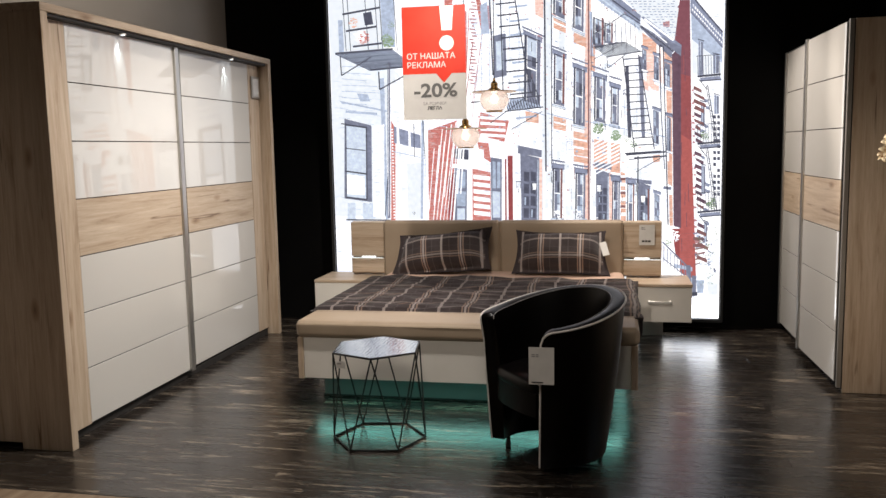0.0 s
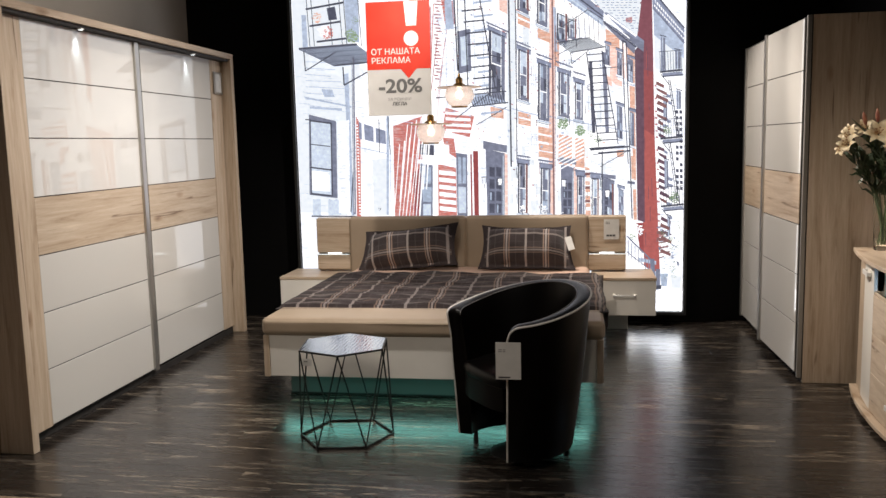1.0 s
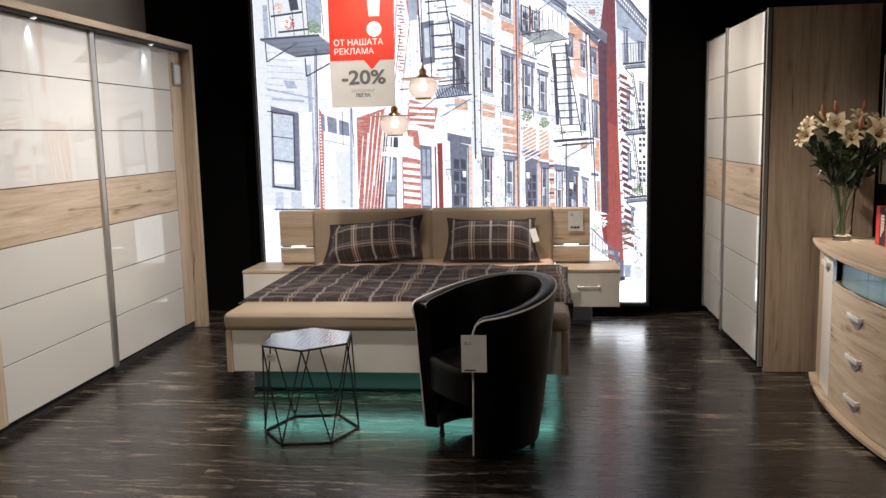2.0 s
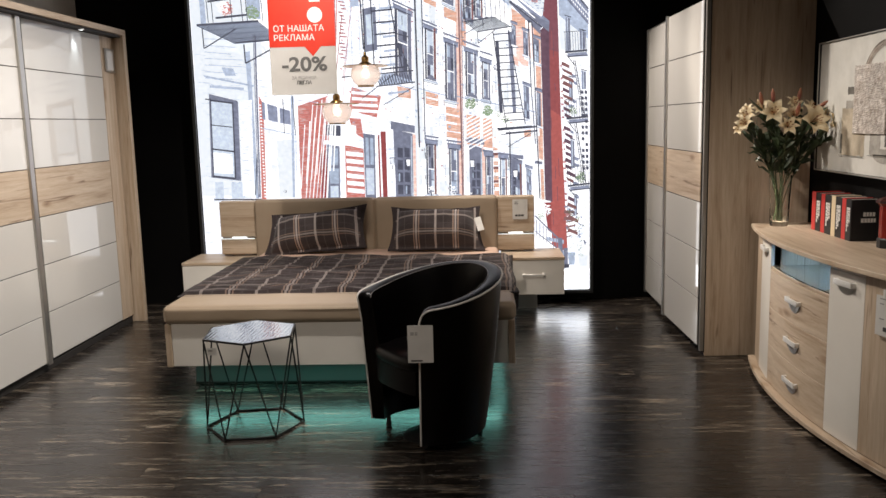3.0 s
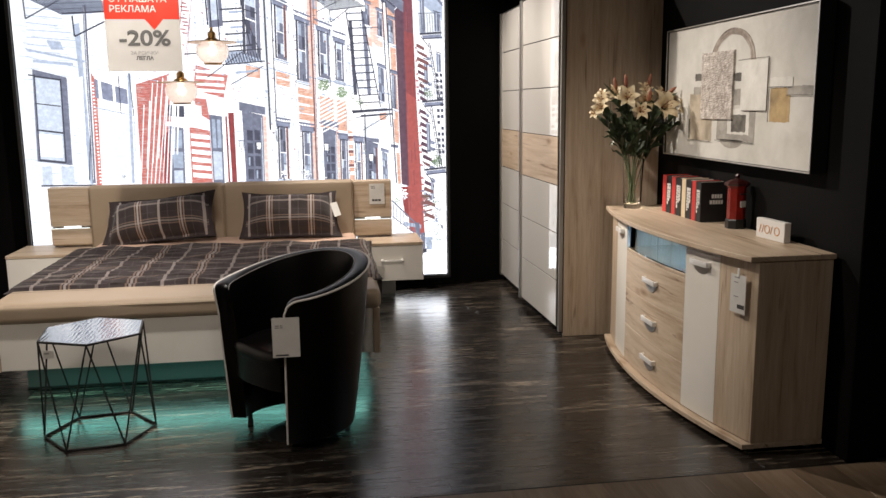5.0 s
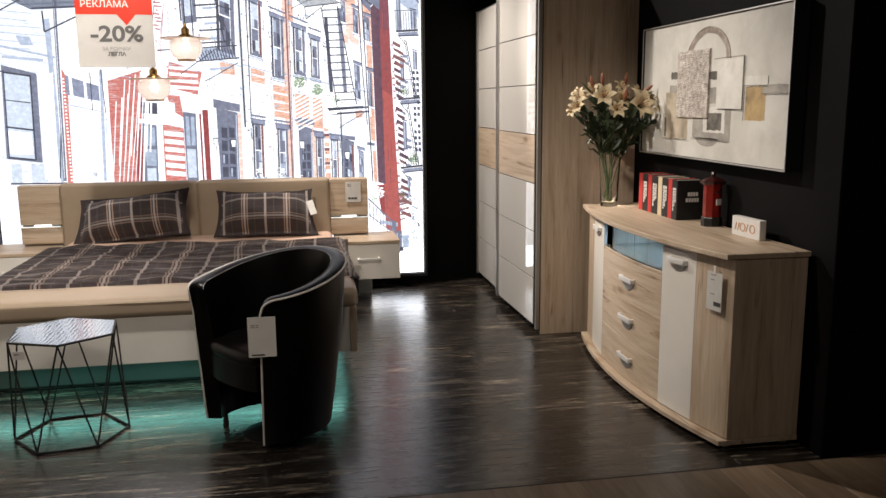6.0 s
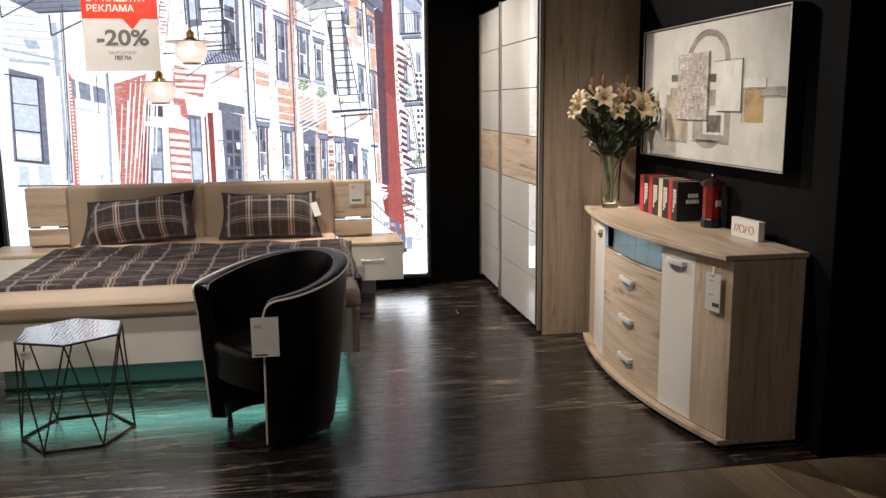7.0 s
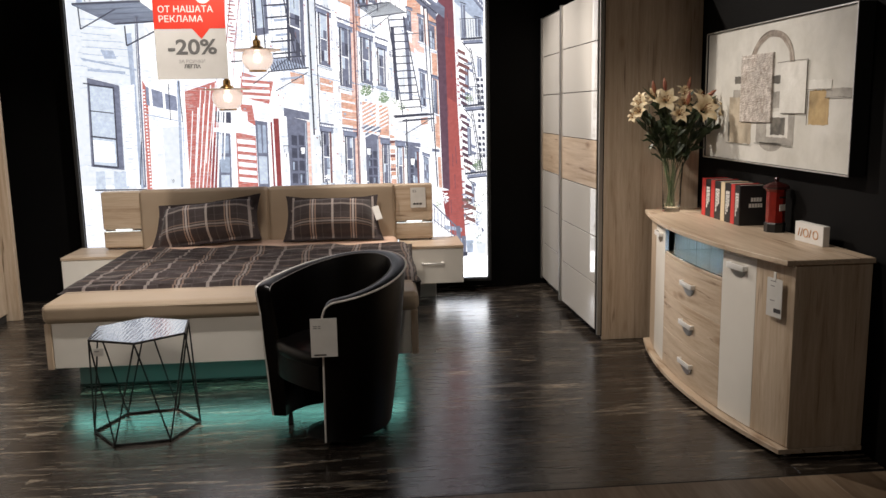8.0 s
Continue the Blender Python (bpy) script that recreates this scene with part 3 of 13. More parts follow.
def ink_material(name, colour, strength, textured):
    m = material("print_" + name, tuple(c * 0.05 for c in colour), 0.35, 0, 0.3)
    uv = coords(m)
    n = noise_tex(m, uv, 32, 6, 0.7)
    low = tuple(c * (1 - 0.36 * textured - 0.02) for c in colour)
    high = tuple(min(1.0, c * (1 + 0.6 * textured)) for c in colour)
    tone = ramp(m, n, "Fac", ((0.32, low), (0.5, colour), (0.68, high)))
    if not textured:
        # faint courses and blotches on the sunlit white fronts
        n2 = noise_tex(m, coords(m, (4, 1, 48)), 3.0, 5, 0.75)
        faint = ramp(m, n2, "Fac", ((0.36, (0.36, 0.41, 0.50)), (0.50, (0.72, 0.76, 0.84)), (0.58, (1, 1, 1))))
        n3 = noise_tex(m, coords(m, (1, 1, 1), place=(4, 0, 2)), 4.0, 6, 0.75)
        where = ramp(m, n3, "Fac", ((0.41, (0, 0, 0)), (0.55, (1, 1, 1))))
        faint2 = mix(m, (1.0, 1.0, 1.0), (faint, "Color"), fac=(where, "Color"))
        tone = mix(m, (tone, "Color"), (faint2, 2), kind="MULTIPLY", amount=1.0)
        link(m, tone, 2, shader(m), "Emission Color")
        shader(m).inputs["Emission Strength"].default_value = strength
        return m
    if name in ("brick", "brick2", "red", "red3"):
        # sunlit courses and flecks bleach the ink
        n2 = noise_tex(m, coords(m, (2, 1, 26)), 5.0, 5, 0.75)
        bleach = ramp(m, n2, "Fac", ((0.50, (0, 0, 0)), (0.66, (0.75, 0.75, 0.75))))
        pale = mix(m, (tone, "Color"), (0.95, 0.93, 0.92), fac=(bleach, "Color"))
        link(m, pale, 2, shader(m), "Emission Color")
        shader(m).inputs["Emission Strength"].default_value = strength
        return m
    link(m, tone, "Color", shader(m), "Emission Color")
    shader(m).inputs["Emission Strength"].default_value = strength
    return m


light_box = thing("light_box", -2.082, 6.93, 0.108, "backlit street photograph with brick houses in a black frame", "light box")
INK_MATERIAL = {name: ink_material(name, c, s, tx) for name, c, s, tx in INKS}
quad("paper", 0, 0, PW, 0, PW, PH, 0, PH)
# pale house
quad("shade", 0.7, 261.7, 51.1, 259.4, 44.7, 80.4, 0.3, 80.9)
quad("paper2", 35.4, 154.4, 45, 156.4, 42.8, 80.4, 33.6, 80.5)
quad("shade2", 7.4, 176.5, 47.3, 167.7, 47.2, 166.3, 8.7, 174.7)
line("shade2", 7.1, 170.6, 47.1, 161.8, 0.3)
quad("shade2", 8.2, 241.5, 12, 241.3, 12.6, 214.6, 8.3, 214.8)
quad("shade2", 22.4, 181.9, 31.8, 180.8, 33.5, 175.3, 24.9, 175.5)
quad("slate", 11, 161.8, 33.6, 155.8, 31.8, 92.7, 8.7, 95.8)
quad("pane2", 12.2, 157.2, 29.2, 154.5, 27.6, 95.5, 10.3, 97.6)
quad("shade2", 13, 154, 15.8, 153.5, 15.6, 139.3, 12.8, 139.4)
quad("shade2", 12, 133.8, 26.8, 132.1, 26.7, 119.7, 11.9, 121.4)
quad("paper2", 11.6, 115.8, 27, 114.1, 26.7, 98.3, 11.3, 99.5)
quad("pane2", 13.3, 130.1, 24.7, 129, 25, 123.4, 14, 124.1)
line("rail", 11.7, 156.8, 30.2, 154, 1.25)
line("rail", 10.3, 118.6, 28.9, 116, 1.25)
line("rail", 10.2, 96.7, 28.5, 94.6, 1.25)
line("rail", 12.2, 158.2, 10.7, 95.8, 0.78)
line("rail", 29.7, 154.5, 28.5, 94.6, 1.09)
quad("slate", 30.2, 155.4, 34, 154.9, 32.7, 92.7, 28.9, 93.2)
line("rail", 7.9, 157.8, 11.7, 157.3, 0.94)
line("rail", 10.8, 137.6, 28.4, 135.3, 0.78)
quad("shade2", 11.5, 92, 16.8, 91.5, 16.2, 79.3, 10.9, 79.8)
quad("shade2", 25, 91.8, 30.3, 91.3, 29.7, 79.1, 24.4, 79.7)
quad("shade2", 30.8, 91.8, 35.5, 91.2, 35, 79.1, 30.2, 79.6)
line("rail", 9.8, 77.9, 48.4, 77.5, 1.17)
quad("slate", 48.9, 206.6, 51.2, 206.5, 48, 78.9, 45.6, 79)
line("paper2", 49.7, 204.4, 46.6, 81.3, 0.3)
line("rail", 47, 113.8, 43.8, 81.3, 0.78)
# pale house fire escape
quad("shade2", 4.9, 214, 53.9, 215.8, 72, 201.8, 34.5, 199.5)
line("rail", 5.4, 214.4, 34.5, 200, 0.62)
line("rail", 7.7, 214.5, 36.3, 200.1, 0.62)
line("rail", 10, 214.6, 38, 200.2, 0.62)
line("rail", 12.3, 214.7, 39.8, 200.3, 0.62)
line("rail", 14.6, 214.8, 41.5, 200.5, 0.62)
line("rail", 16.8, 214.9, 43.3, 200.6, 0.62)
line("rail", 19.1, 215, 45, 200.7, 0.62)
line("rail", 21.4, 215.1, 46.7, 200.8, 0.62)
line("rail", 23.6, 215.2, 48.5, 200.9, 0.62)
line("rail", 25.9, 215.3, 50.2, 201.1, 0.62)
line("rail", 28.2, 215.4, 51.9, 201.2, 0.62)
line("rail", 30.4, 215.5, 53.7, 201.3, 0.62)
line("rail", 32.7, 215.6, 55.4, 201.4, 0.62)
line("rail", 35, 215.7, 57.1, 201.5, 0.62)
line("rail", 37.2, 215.8, 58.9, 201.6, 0.62)
line("rail", 39.5, 215.9, 60.6, 201.8, 0.62)
line("rail", 41.7, 215.9, 62.3, 201.9, 0.62)
line("rail", 44, 216, 64, 202, 0.62)
line("rail", 46.2, 216.1, 65.8, 202.1, 0.62)
line("rail", 48.5, 216.2, 67.5, 202.2, 0.62)
line("rail", 50.7, 216.3, 69.2, 202.3, 0.62)
line("rail", 52.9, 216.4, 70.9, 202.5, 0.62)
line("slate", 4.9, 214, 53.9, 215.8, 0.6)
line("slate", 12.4, 210.4, 58.4, 212.3, 0.6)
line("slate", 19.8, 206.8, 63, 208.8, 0.6)
line("slate", 27.2, 203.1, 67.5, 205.3, 0.6)
line("rail", 5, 214.9, 54, 216.6, 1.25)
line("rail", 34.6, 200.4, 72, 202.3, 1.25)
line("rail", 9.2, 213, 9.8, 196.8, 0.94)
line("rail", 9.8, 196.8, 36, 211.1, 0.94)
line("rail", 41.5, 198.9, 41.9, 184.5, 1.09)
line("rail", 41.9, 184.5, 63.4, 195, 1.09)
line("rail", 12.8, 258.9, 14.5, 216.3, 0.62)
line("rail", 16.6, 258.7, 18.3, 216.2, 0.62)
line("rail", 31.5, 258.1, 33.4, 215.6, 0.62)
line("rail", 39.9, 257.7, 41.8, 215.3, 0.62)
line("rail", 43.6, 257.5, 45.5, 215.2, 0.62)
line("rail", 55.6, 257, 57.6, 214.7, 0.62)
line("rail", 12.2, 245.7, 43.7, 249.6, 1.56)
line("rail", 14.8, 232.3, 40.7, 234.8, 1.56)
line("rail", 20.4, 219.7, 44.8, 221.4, 1.56)
quad("dark", 29.6, 245.9, 36.6, 246.9, 38, 236.7, 31, 236.1)
quad("shade2", 44, 257.5, 55.6, 257, 55.9, 217.5, 45.7, 219.6)
clump("brick", 20.8, 238.7, 4.1, 67, 1)
clump("red", 29.1, 226.5, 5.1, 104, 2)
clump("paper2", 26.4, 227.5, 4.6, 62, 3)
clump("green", 49.6, 223, 5.5, 88, 4)
clump("green", 52.9, 235.2, 2.8, 36, 5)
# white garden wall
quad("red", 50.7, 159.4, 54.2, 152.5, 52.2, 76.5, 48.4, 76.6)
stripes("paper2", 50.9, 152.6, 52.2, 77.5, 30, 0.45, 0)
quad("slate2", 52.9, 154.8, 55.2, 153.9, 55.2, 140.2, 52.8, 141.2)
quad("slate2", 57.1, 152.9, 65, 150.4, 65, 138.2, 57.5, 140.2)
quad("slate2", 66.8, 149.5, 75.1, 147, 75.2, 136.1, 66.8, 137.7)
line("rail", 69.9, 156.7, 69.8, 129.4, 0.62)
line("rail", 77.4, 158.7, 78.7, 127.9, 0.62)
line("shade2", 70.8, 156.6, 98.1, 152.8, 0.48)
line("shade2", 50.7, 134.4, 78.7, 127.9, 0.72)
line("shade2", 78.7, 127.9, 77, 78.6, 0.48)
clump("rail", 68.2, 83.4, 1.4, 36, 6)
clump("rail", 57.6, 106.7, 0.9, 15, 7)
# striped red house
quad("red", 96.8, 257.3, 103.6, 256.9, 101.7, 180.4, 97.5, 176.1)
quad("red", 81.3, 150.5, 105.7, 158, 103.3, 76.9, 80.7, 77.2)
line("paper2", 84.5, 77.1, 93.5, 151.5, 0.66)
line("paper2", 87.3, 77.1, 97.2, 153.2, 0.54)
line("paper2", 90.2, 77.1, 101, 155, 0.81)
line("paper2", 93, 77.1, 104.7, 156.6, 0.59)
line("paper2", 95.8, 77, 105.7, 158.4, 0.51)
line("paper2", 98.6, 77, 107.6, 160.2, 0.81)
line("paper2", 101.4, 77, 109.5, 161.9, 1.28)
line("paper2", 104.9, 99, 111.4, 163.6, 1.17)
line("paper2", 107.7, 99, 113.2, 165.4, 1.14)
line("paper2", 81, 85.5, 86.4, 135.9, 0.65)
line("paper2", 85.4, 89.2, 90.7, 138.5, 0.93)
line("paper2", 89.7, 92.8, 95, 141.1, 0.70)
line("paper2", 94.1, 96.4, 99.2, 143.7, 0.61)
line("paper2", 98.4, 100.1, 103.5, 146.3, 0.55)
quad("red2", 96.9, 112.9, 104.5, 117.3, 103.3, 76.9, 97.2, 77)
line("red", 116.8, 245.6, 111.2, 157.8, 0.72)
line("red2", 119.3, 219.4, 110.2, 155.6, 0.6)
quad("dark", 103.2, 135.5, 114.7, 134.4, 114.5, 126.2, 102.9, 127.4)
quad("slate", 103.2, 120.1, 113.3, 118.5, 112.2, 76.9, 101.9, 77)
quad("pane", 105, 117.3, 107.7, 116.8, 107.4, 103.6, 104.6, 103.6)
quad("pane", 109.1, 116.8, 111.9, 116.7, 111.5, 103.5, 108.7, 103.6)
quad("pane", 104, 101.3, 111.9, 100.8, 111.6, 88.8, 104.6, 88.9)
quad("pane2", 104.6, 87.1, 111.1, 87, 110.8, 77.8, 104.3, 77.9)
quad("paper2", 101, 123.3, 126.8, 121, 126.7, 118.3, 100.9, 120.1)
quad("paper2", 115.2, 136.2, 127.1, 134.1, 126.8, 119.6, 115.7, 121.2)
quad("slate2", 117.9, 133.4, 123.4, 132.4, 123.6, 122.4, 118.6, 123.4)
quad("red", 121.6, 256.1, 124.7, 256, 129.5, 232, 125.8, 228.7)
quad("red", 124.7, 164.2, 147.7, 156.9, 143.7, 140, 121.9, 146.3)
stripes("paper2", 124.6, 161, 144.7, 142.7, 4, 0.5, -14)
quad("red", 121.8, 140.5, 130.9, 139.4, 132.8, 123.6, 123.8, 129.6)
quad("red", 117.5, 119.4, 132.2, 115.9, 132.2, 76.6, 116.9, 76.8)
stripes("paper2", 118.3, 114.3, 131.8, 79.4, 6, 0.58, -22)
quad("slate", 132.5, 128.1, 141.6, 126.6, 141, 76.5, 132.7, 76.6)
quad("pane", 134.2, 124.9, 136.5, 124.4, 136.5, 103.1, 133.7, 103.2)
quad("pane", 137.9, 124.4, 140.2, 123.9, 140.2, 103.1, 137.4, 103.1)
quad("pane2", 133.7, 100.9, 140.1, 100.3, 139.7, 79.3, 133.6, 79.4)
quad("red2", 146.2, 129.2, 150.3, 129.1, 150.2, 76.5, 146.5, 76.5)
quad("red2", 143.9, 126.5, 145.2, 126.5, 145.1, 76.5, 143.7, 76.5)
# ladder of the second fire escape
line("rail", 133.2, 255.6, 135.3, 192.6, 1.09)
line("rail", 152.8, 252.5, 164.8, 178.5, 0.94)
line("rail", 141.7, 253, 143.2, 179.1, 0.94)
line("rail", 137.9, 247.2, 154, 248.2, 1.17)
line("rail", 139.3, 238.5, 155.6, 239.6, 1.17)
line("rail", 140.6, 229.9, 157.2, 230.9, 1.17)
line("rail", 141.9, 221.1, 158.9, 222.2, 1.17)
line("rail", 143.3, 212.4, 160.5, 213.5, 1.17)
line("rail", 144.6, 203.6, 162.1, 204.8, 1.17)
line("rail", 146, 194.9, 163.7, 196, 1.17)
line("rail", 147.3, 186, 165.4, 187.2, 1.17)
line("rail", 148.7, 177.2, 167, 178.4, 1.17)
quad("slate", 135.2, 223.1, 145.5, 224.9, 146.2, 192.2, 136.2, 190.4)
quad("pane2", 137.7, 218.7, 143.2, 219.4, 143.6, 196.7, 138.1, 196)
quad("shade2", 144.4, 171.1, 172.3, 174.7, 172.2, 166.8, 146.9, 164)
line("rail", 144.8, 171.1, 147.4, 164.4, 0.7)
line("rail", 146.8, 171.4, 149.3, 164.6, 0.7)
line("rail", 148.8, 171.6, 151.2, 164.8, 0.7)
line("rail", 150.8, 171.9, 153.1, 165, 0.7)
line("rail", 152.8, 172.1, 155, 165.3, 0.7)
line("rail", 154.8, 172.4, 156.9, 165.5, 0.7)
line("rail", 156.8, 172.6, 158.8, 165.7, 0.7)
line("rail", 158.8, 172.9, 160.7, 165.9, 0.7)
line("rail", 160.7, 173.1, 162.6, 166.1, 0.7)
line("rail", 162.7, 173.4, 164.5, 166.3, 0.7)
line("rail", 164.7, 173.6, 166.4, 166.5, 0.7)
line("rail", 166.7, 173.9, 168.3, 166.7, 0.7)
line("rail", 168.6, 174.1, 170.1, 166.9, 0.7)
line("rail", 170.6, 174.4, 172, 167.2, 0.7)
line("rail", 117.1, 171.9, 173.7, 175.5, 0.94)
line("rail", 144.2, 164.1, 174.9, 166.7, 0.94)
line("rail", 132.6, 155, 160.2, 174.2, 0.62)
line("rail", 149.4, 149.7, 173.9, 163.2, 0.62)
line("rail", 176.2, 253.6, 176.8, 116, 1.25)
line("rail", 161.2, 203.9, 171, 201, 0.78)
line("rail", 165, 191.6, 172.3, 171.6, 0.62)
line("shade2", 120.8, 224.6, 136.6, 226.6, 0.48)
quad("brick", 160.5, 164, 171.2, 161.5, 171.1, 154, 161.2, 155.6)
# white row of houses
quad("brick2", 168.3, 254, 175.3, 253.6, 175, 234.5, 168.9, 238.1)
quad("slate2", 159.4, 226.5, 174.3, 219.4, 174.3, 216.5, 159.3, 223.5)
quad("slate", 158.9, 227.4, 174.8, 219.8, 174.8, 219, 158.9, 226.5)
quad("shade2", 159.8, 223.5, 174.3, 216.7, 174.3, 215.9, 159.7, 222.6)
quad("slate", 160.6, 223, 173, 217.3, 172.2, 168.1, 159.7, 172)
quad("dark", 160.6, 223, 162.4, 222.2, 161.5, 171.5, 159.7, 172)
quad("red3", 170.6, 222.6, 173.1, 221.5, 172.3, 170.9, 169.8, 171.7)
line("rail", 160.6, 223, 159.7, 172, 0.39)
quad("rail", 160.7, 223.4, 173, 217.7, 173, 217, 160.6, 222.7)
quad("rail", 158.8, 170, 173.1, 165.6, 173.1, 165.3, 158.8, 169.7)
quad("dark", 162.8, 220.4, 165.9, 219, 165.8, 208.9, 162.6, 210.3)
quad("shade2", 166.5, 220.2, 169.7, 218.8, 169.5, 208.8, 166.4, 210.1)
quad("shade2", 162.6, 209, 165.7, 207.7, 165.6, 197.6, 162.4, 198.8)
quad("dark", 166.4, 208.9, 169.5, 207.5, 169.3, 197.5, 166.2, 198.7)
quad("dark", 162.4, 197.6, 165.5, 196.3, 165.4, 186.2, 162.2, 187.3)
quad("slate2", 166.2, 197.4, 169.3, 196.2, 169.1, 186.1, 166, 187.2)
quad("slate2", 162.2, 186.1, 165.4, 185, 165.2, 174.8, 162, 175.8)
quad("dark", 166, 185.9, 169.1, 184.8, 168.9, 174.7, 165.8, 175.7)
quad("paper2", 162.2, 198.3, 169.7, 195.4, 169.6, 194.4, 162.2, 197.3)
quad("pane2", 162.6, 220.9, 170, 217.5, 169.8, 204.5, 162.4, 207.6)
line("paper2", 162.6, 222.1, 161.8, 172.8, 0.42)
line("paper2", 170.1, 221.8, 169.3, 172.6, 0.42)
line("rail", 166, 217.1, 166, 210, 0.48)
line("brown", 166.2, 193.1, 166.4, 187.4, 0.37)
line("rail", 158.1, 179.4, 158.5, 174, 0.54)
line("brown", 173.2, 208.7, 173, 205.2, 0.18)
line("brown", 173.8, 222.7, 174.2, 215.9, 0.39)
line("rail", 159.5, 209.8, 159.2, 203.4, 0.39)
line("rail", 165.1, 178.3, 165.5, 176.5, 0.32)
quad("shade2", 158.4, 172, 173.6, 167.3, 173.5, 166.5, 158.4, 171.2)
quad("shade", 158.4, 171.2, 173.5, 166.5, 173.5, 165.2, 158.3, 169.8)
quad("slate2", 182.2, 210.9, 193.2, 206.2, 193.1, 203.3, 182.1, 207.9)
quad("slate", 181.8, 211.8, 193.6, 206.7, 193.6, 205.8, 181.7, 211)
quad("shade2", 182.6, 207.9, 193.1, 203.5, 193.1, 202.6, 182.6, 207)
quad("slate", 183.5, 207.4, 191.8, 203.9, 191.4, 166.5, 183, 169.1)
quad("dark", 183.5, 207.4, 184.6, 207, 184.1, 168.8, 183, 169.1)
quad("brown", 190.2, 207.2, 191.8, 206.5, 191.4, 168.4, 189.7, 168.9)
line("rail", 183.5, 207.4, 183, 169.1, 0.39)
quad("rail", 183.5, 207.9, 191.8, 204.3, 191.8, 203.7, 183.5, 207.2)
quad("rail", 182, 167.1, 192.2, 164.1, 192.2, 163.7, 182, 166.8)
quad("shade2", 184.9, 205.5, 187, 204.6, 186.9, 197, 184.8, 197.9)
quad("shade2", 187.5, 205.4, 189.6, 204.5, 189.5, 197, 187.4, 197.8)
quad("pane2", 184.8, 196.9, 186.9, 196.1, 186.8, 188.5, 184.7, 189.3)
quad("shade2", 187.3, 196.8, 189.5, 196, 189.4, 188.4, 187.3, 189.2)
quad("shade2", 184.7, 188.3, 186.8, 187.5, 186.7, 179.9, 184.6, 180.6)
quad("slate2", 187.2, 188.2, 189.4, 187.5, 189.3, 179.8, 187.1, 180.6)
quad("dark", 184.6, 179.7, 186.7, 179, 186.6, 171.3, 184.5, 172)
quad("pane2", 187.1, 179.6, 189.2, 178.9, 189.2, 171.2, 187, 171.9)
quad("paper2", 184.6, 188.9, 189.6, 187, 189.6, 186.3, 184.6, 188.1)
quad("pane2", 184.8, 205.9, 189.8, 203.8, 189.7, 193.3, 184.7, 195.3)
line("paper2", 184.8, 206.5, 184.3, 170, 0.42)
line("paper2", 189.8, 206.3, 189.4, 169.8, 0.42)
line("dark", 183.2, 197.2, 183.5, 194.7, 0.25)
line("dark", 182.1, 208.1, 181.9, 202.9, 0.31)
line("dark", 192.9, 203.6, 193.1, 201.1, 0.31)
line("brown", 183.7, 202.9, 183.6, 195.8, 0.24)
line("brown", 193.6, 194.2, 193.3, 186.4, 0.24)
line("dark", 193.6, 200.4, 193.7, 198.2, 0.24)
line("dark", 181.9, 183.4, 182.1, 180.9, 0.36)
quad("shade2", 181.6, 169.2, 192.7, 165.8, 192.7, 164.9, 181.6, 168.3)
quad("shade", 181.6, 168.3, 192.7, 164.9, 192.7, 163.6, 181.6, 167)
quad("slate", 183.3, 259.6, 192, 254.6, 191.7, 233.1, 183, 237.5)
quad("dark", 183.3, 259.6, 184.5, 258.9, 184.2, 236.9, 183, 237.5)
quad("brown", 190.3, 259.3, 192, 258.3, 191.8, 236.3, 190, 237.2)
line("rail", 183.3, 259.6, 183, 237.5, 0.39)
quad("rail", 183.3, 260.1, 192, 255, 192, 254.4, 183.3, 259.4)
quad("rail", 182.1, 235.6, 192.6, 230.3, 192.6, 230, 182.1, 235.3)
quad("slate2", 184.8, 258.5, 187, 257.2, 187, 252.8, 184.8, 254.1)
quad("shade2", 187.5, 258.3, 189.6, 257.1, 189.6, 252.7, 187.4, 253.9)
quad("slate2", 184.8, 253.5, 187, 252.3, 186.9, 247.9, 184.7, 249.1)
quad("pane2", 187.4, 253.4, 189.6, 252.2, 189.5, 247.8, 187.3, 249)
quad("slate2", 184.7, 248.5, 186.9, 247.3, 186.8, 243, 184.6, 244.1)
quad("pane", 187.3, 248.4, 189.5, 247.2, 189.5, 242.8, 187.3, 244)
quad("slate2", 184.6, 243.6, 186.8, 242.4, 186.8, 238, 184.6, 239.1)
quad("dark", 187.3, 243.4, 189.5, 242.3, 189.4, 237.9, 187.2, 239)
quad("paper2", 184.5, 248.9, 189.8, 246, 189.8, 245.6, 184.5, 248.4)
quad("pane2", 184.7, 258.7, 189.9, 255.7, 189.8, 252.3, 184.6, 255.2)
line("paper2", 184.7, 258.7, 184.4, 238.3, 0.42)
line("paper2", 189.9, 258.5, 189.7, 238.1, 0.42)
line("dark", 191.6, 242.4, 191.9, 237.1, 0.31)
line("dark", 182, 261.7, 181.9, 255.8, 0.26)
line("brown", 191.8, 239.9, 191.6, 233.9, 0.2)
line("brown", 192.1, 257.5, 192.3, 254.2, 0.46)
line("dark", 181.6, 258.7, 181.6, 256.7, 0.23)
line("rail", 192.4, 253.4, 192.3, 246.4, 0.62)
line("rail", 192.7, 244.8, 192.9, 237.6, 0.42)
quad("shade2", 181.7, 237.6, 193, 231.8, 193, 231, 181.7, 236.7)
quad("shade", 181.7, 236.7, 193, 231, 193, 229.7, 181.6, 235.5)
quad("slate2", 197.5, 200, 208.9, 195.5, 208.9, 192.5, 197.5, 197)
quad("slate", 197.1, 200.9, 209.3, 195.9, 209.3, 195.1, 197.1, 200)
quad("shade2", 197.9, 197, 208.9, 192.7, 208.9, 191.8, 197.9, 196.1)
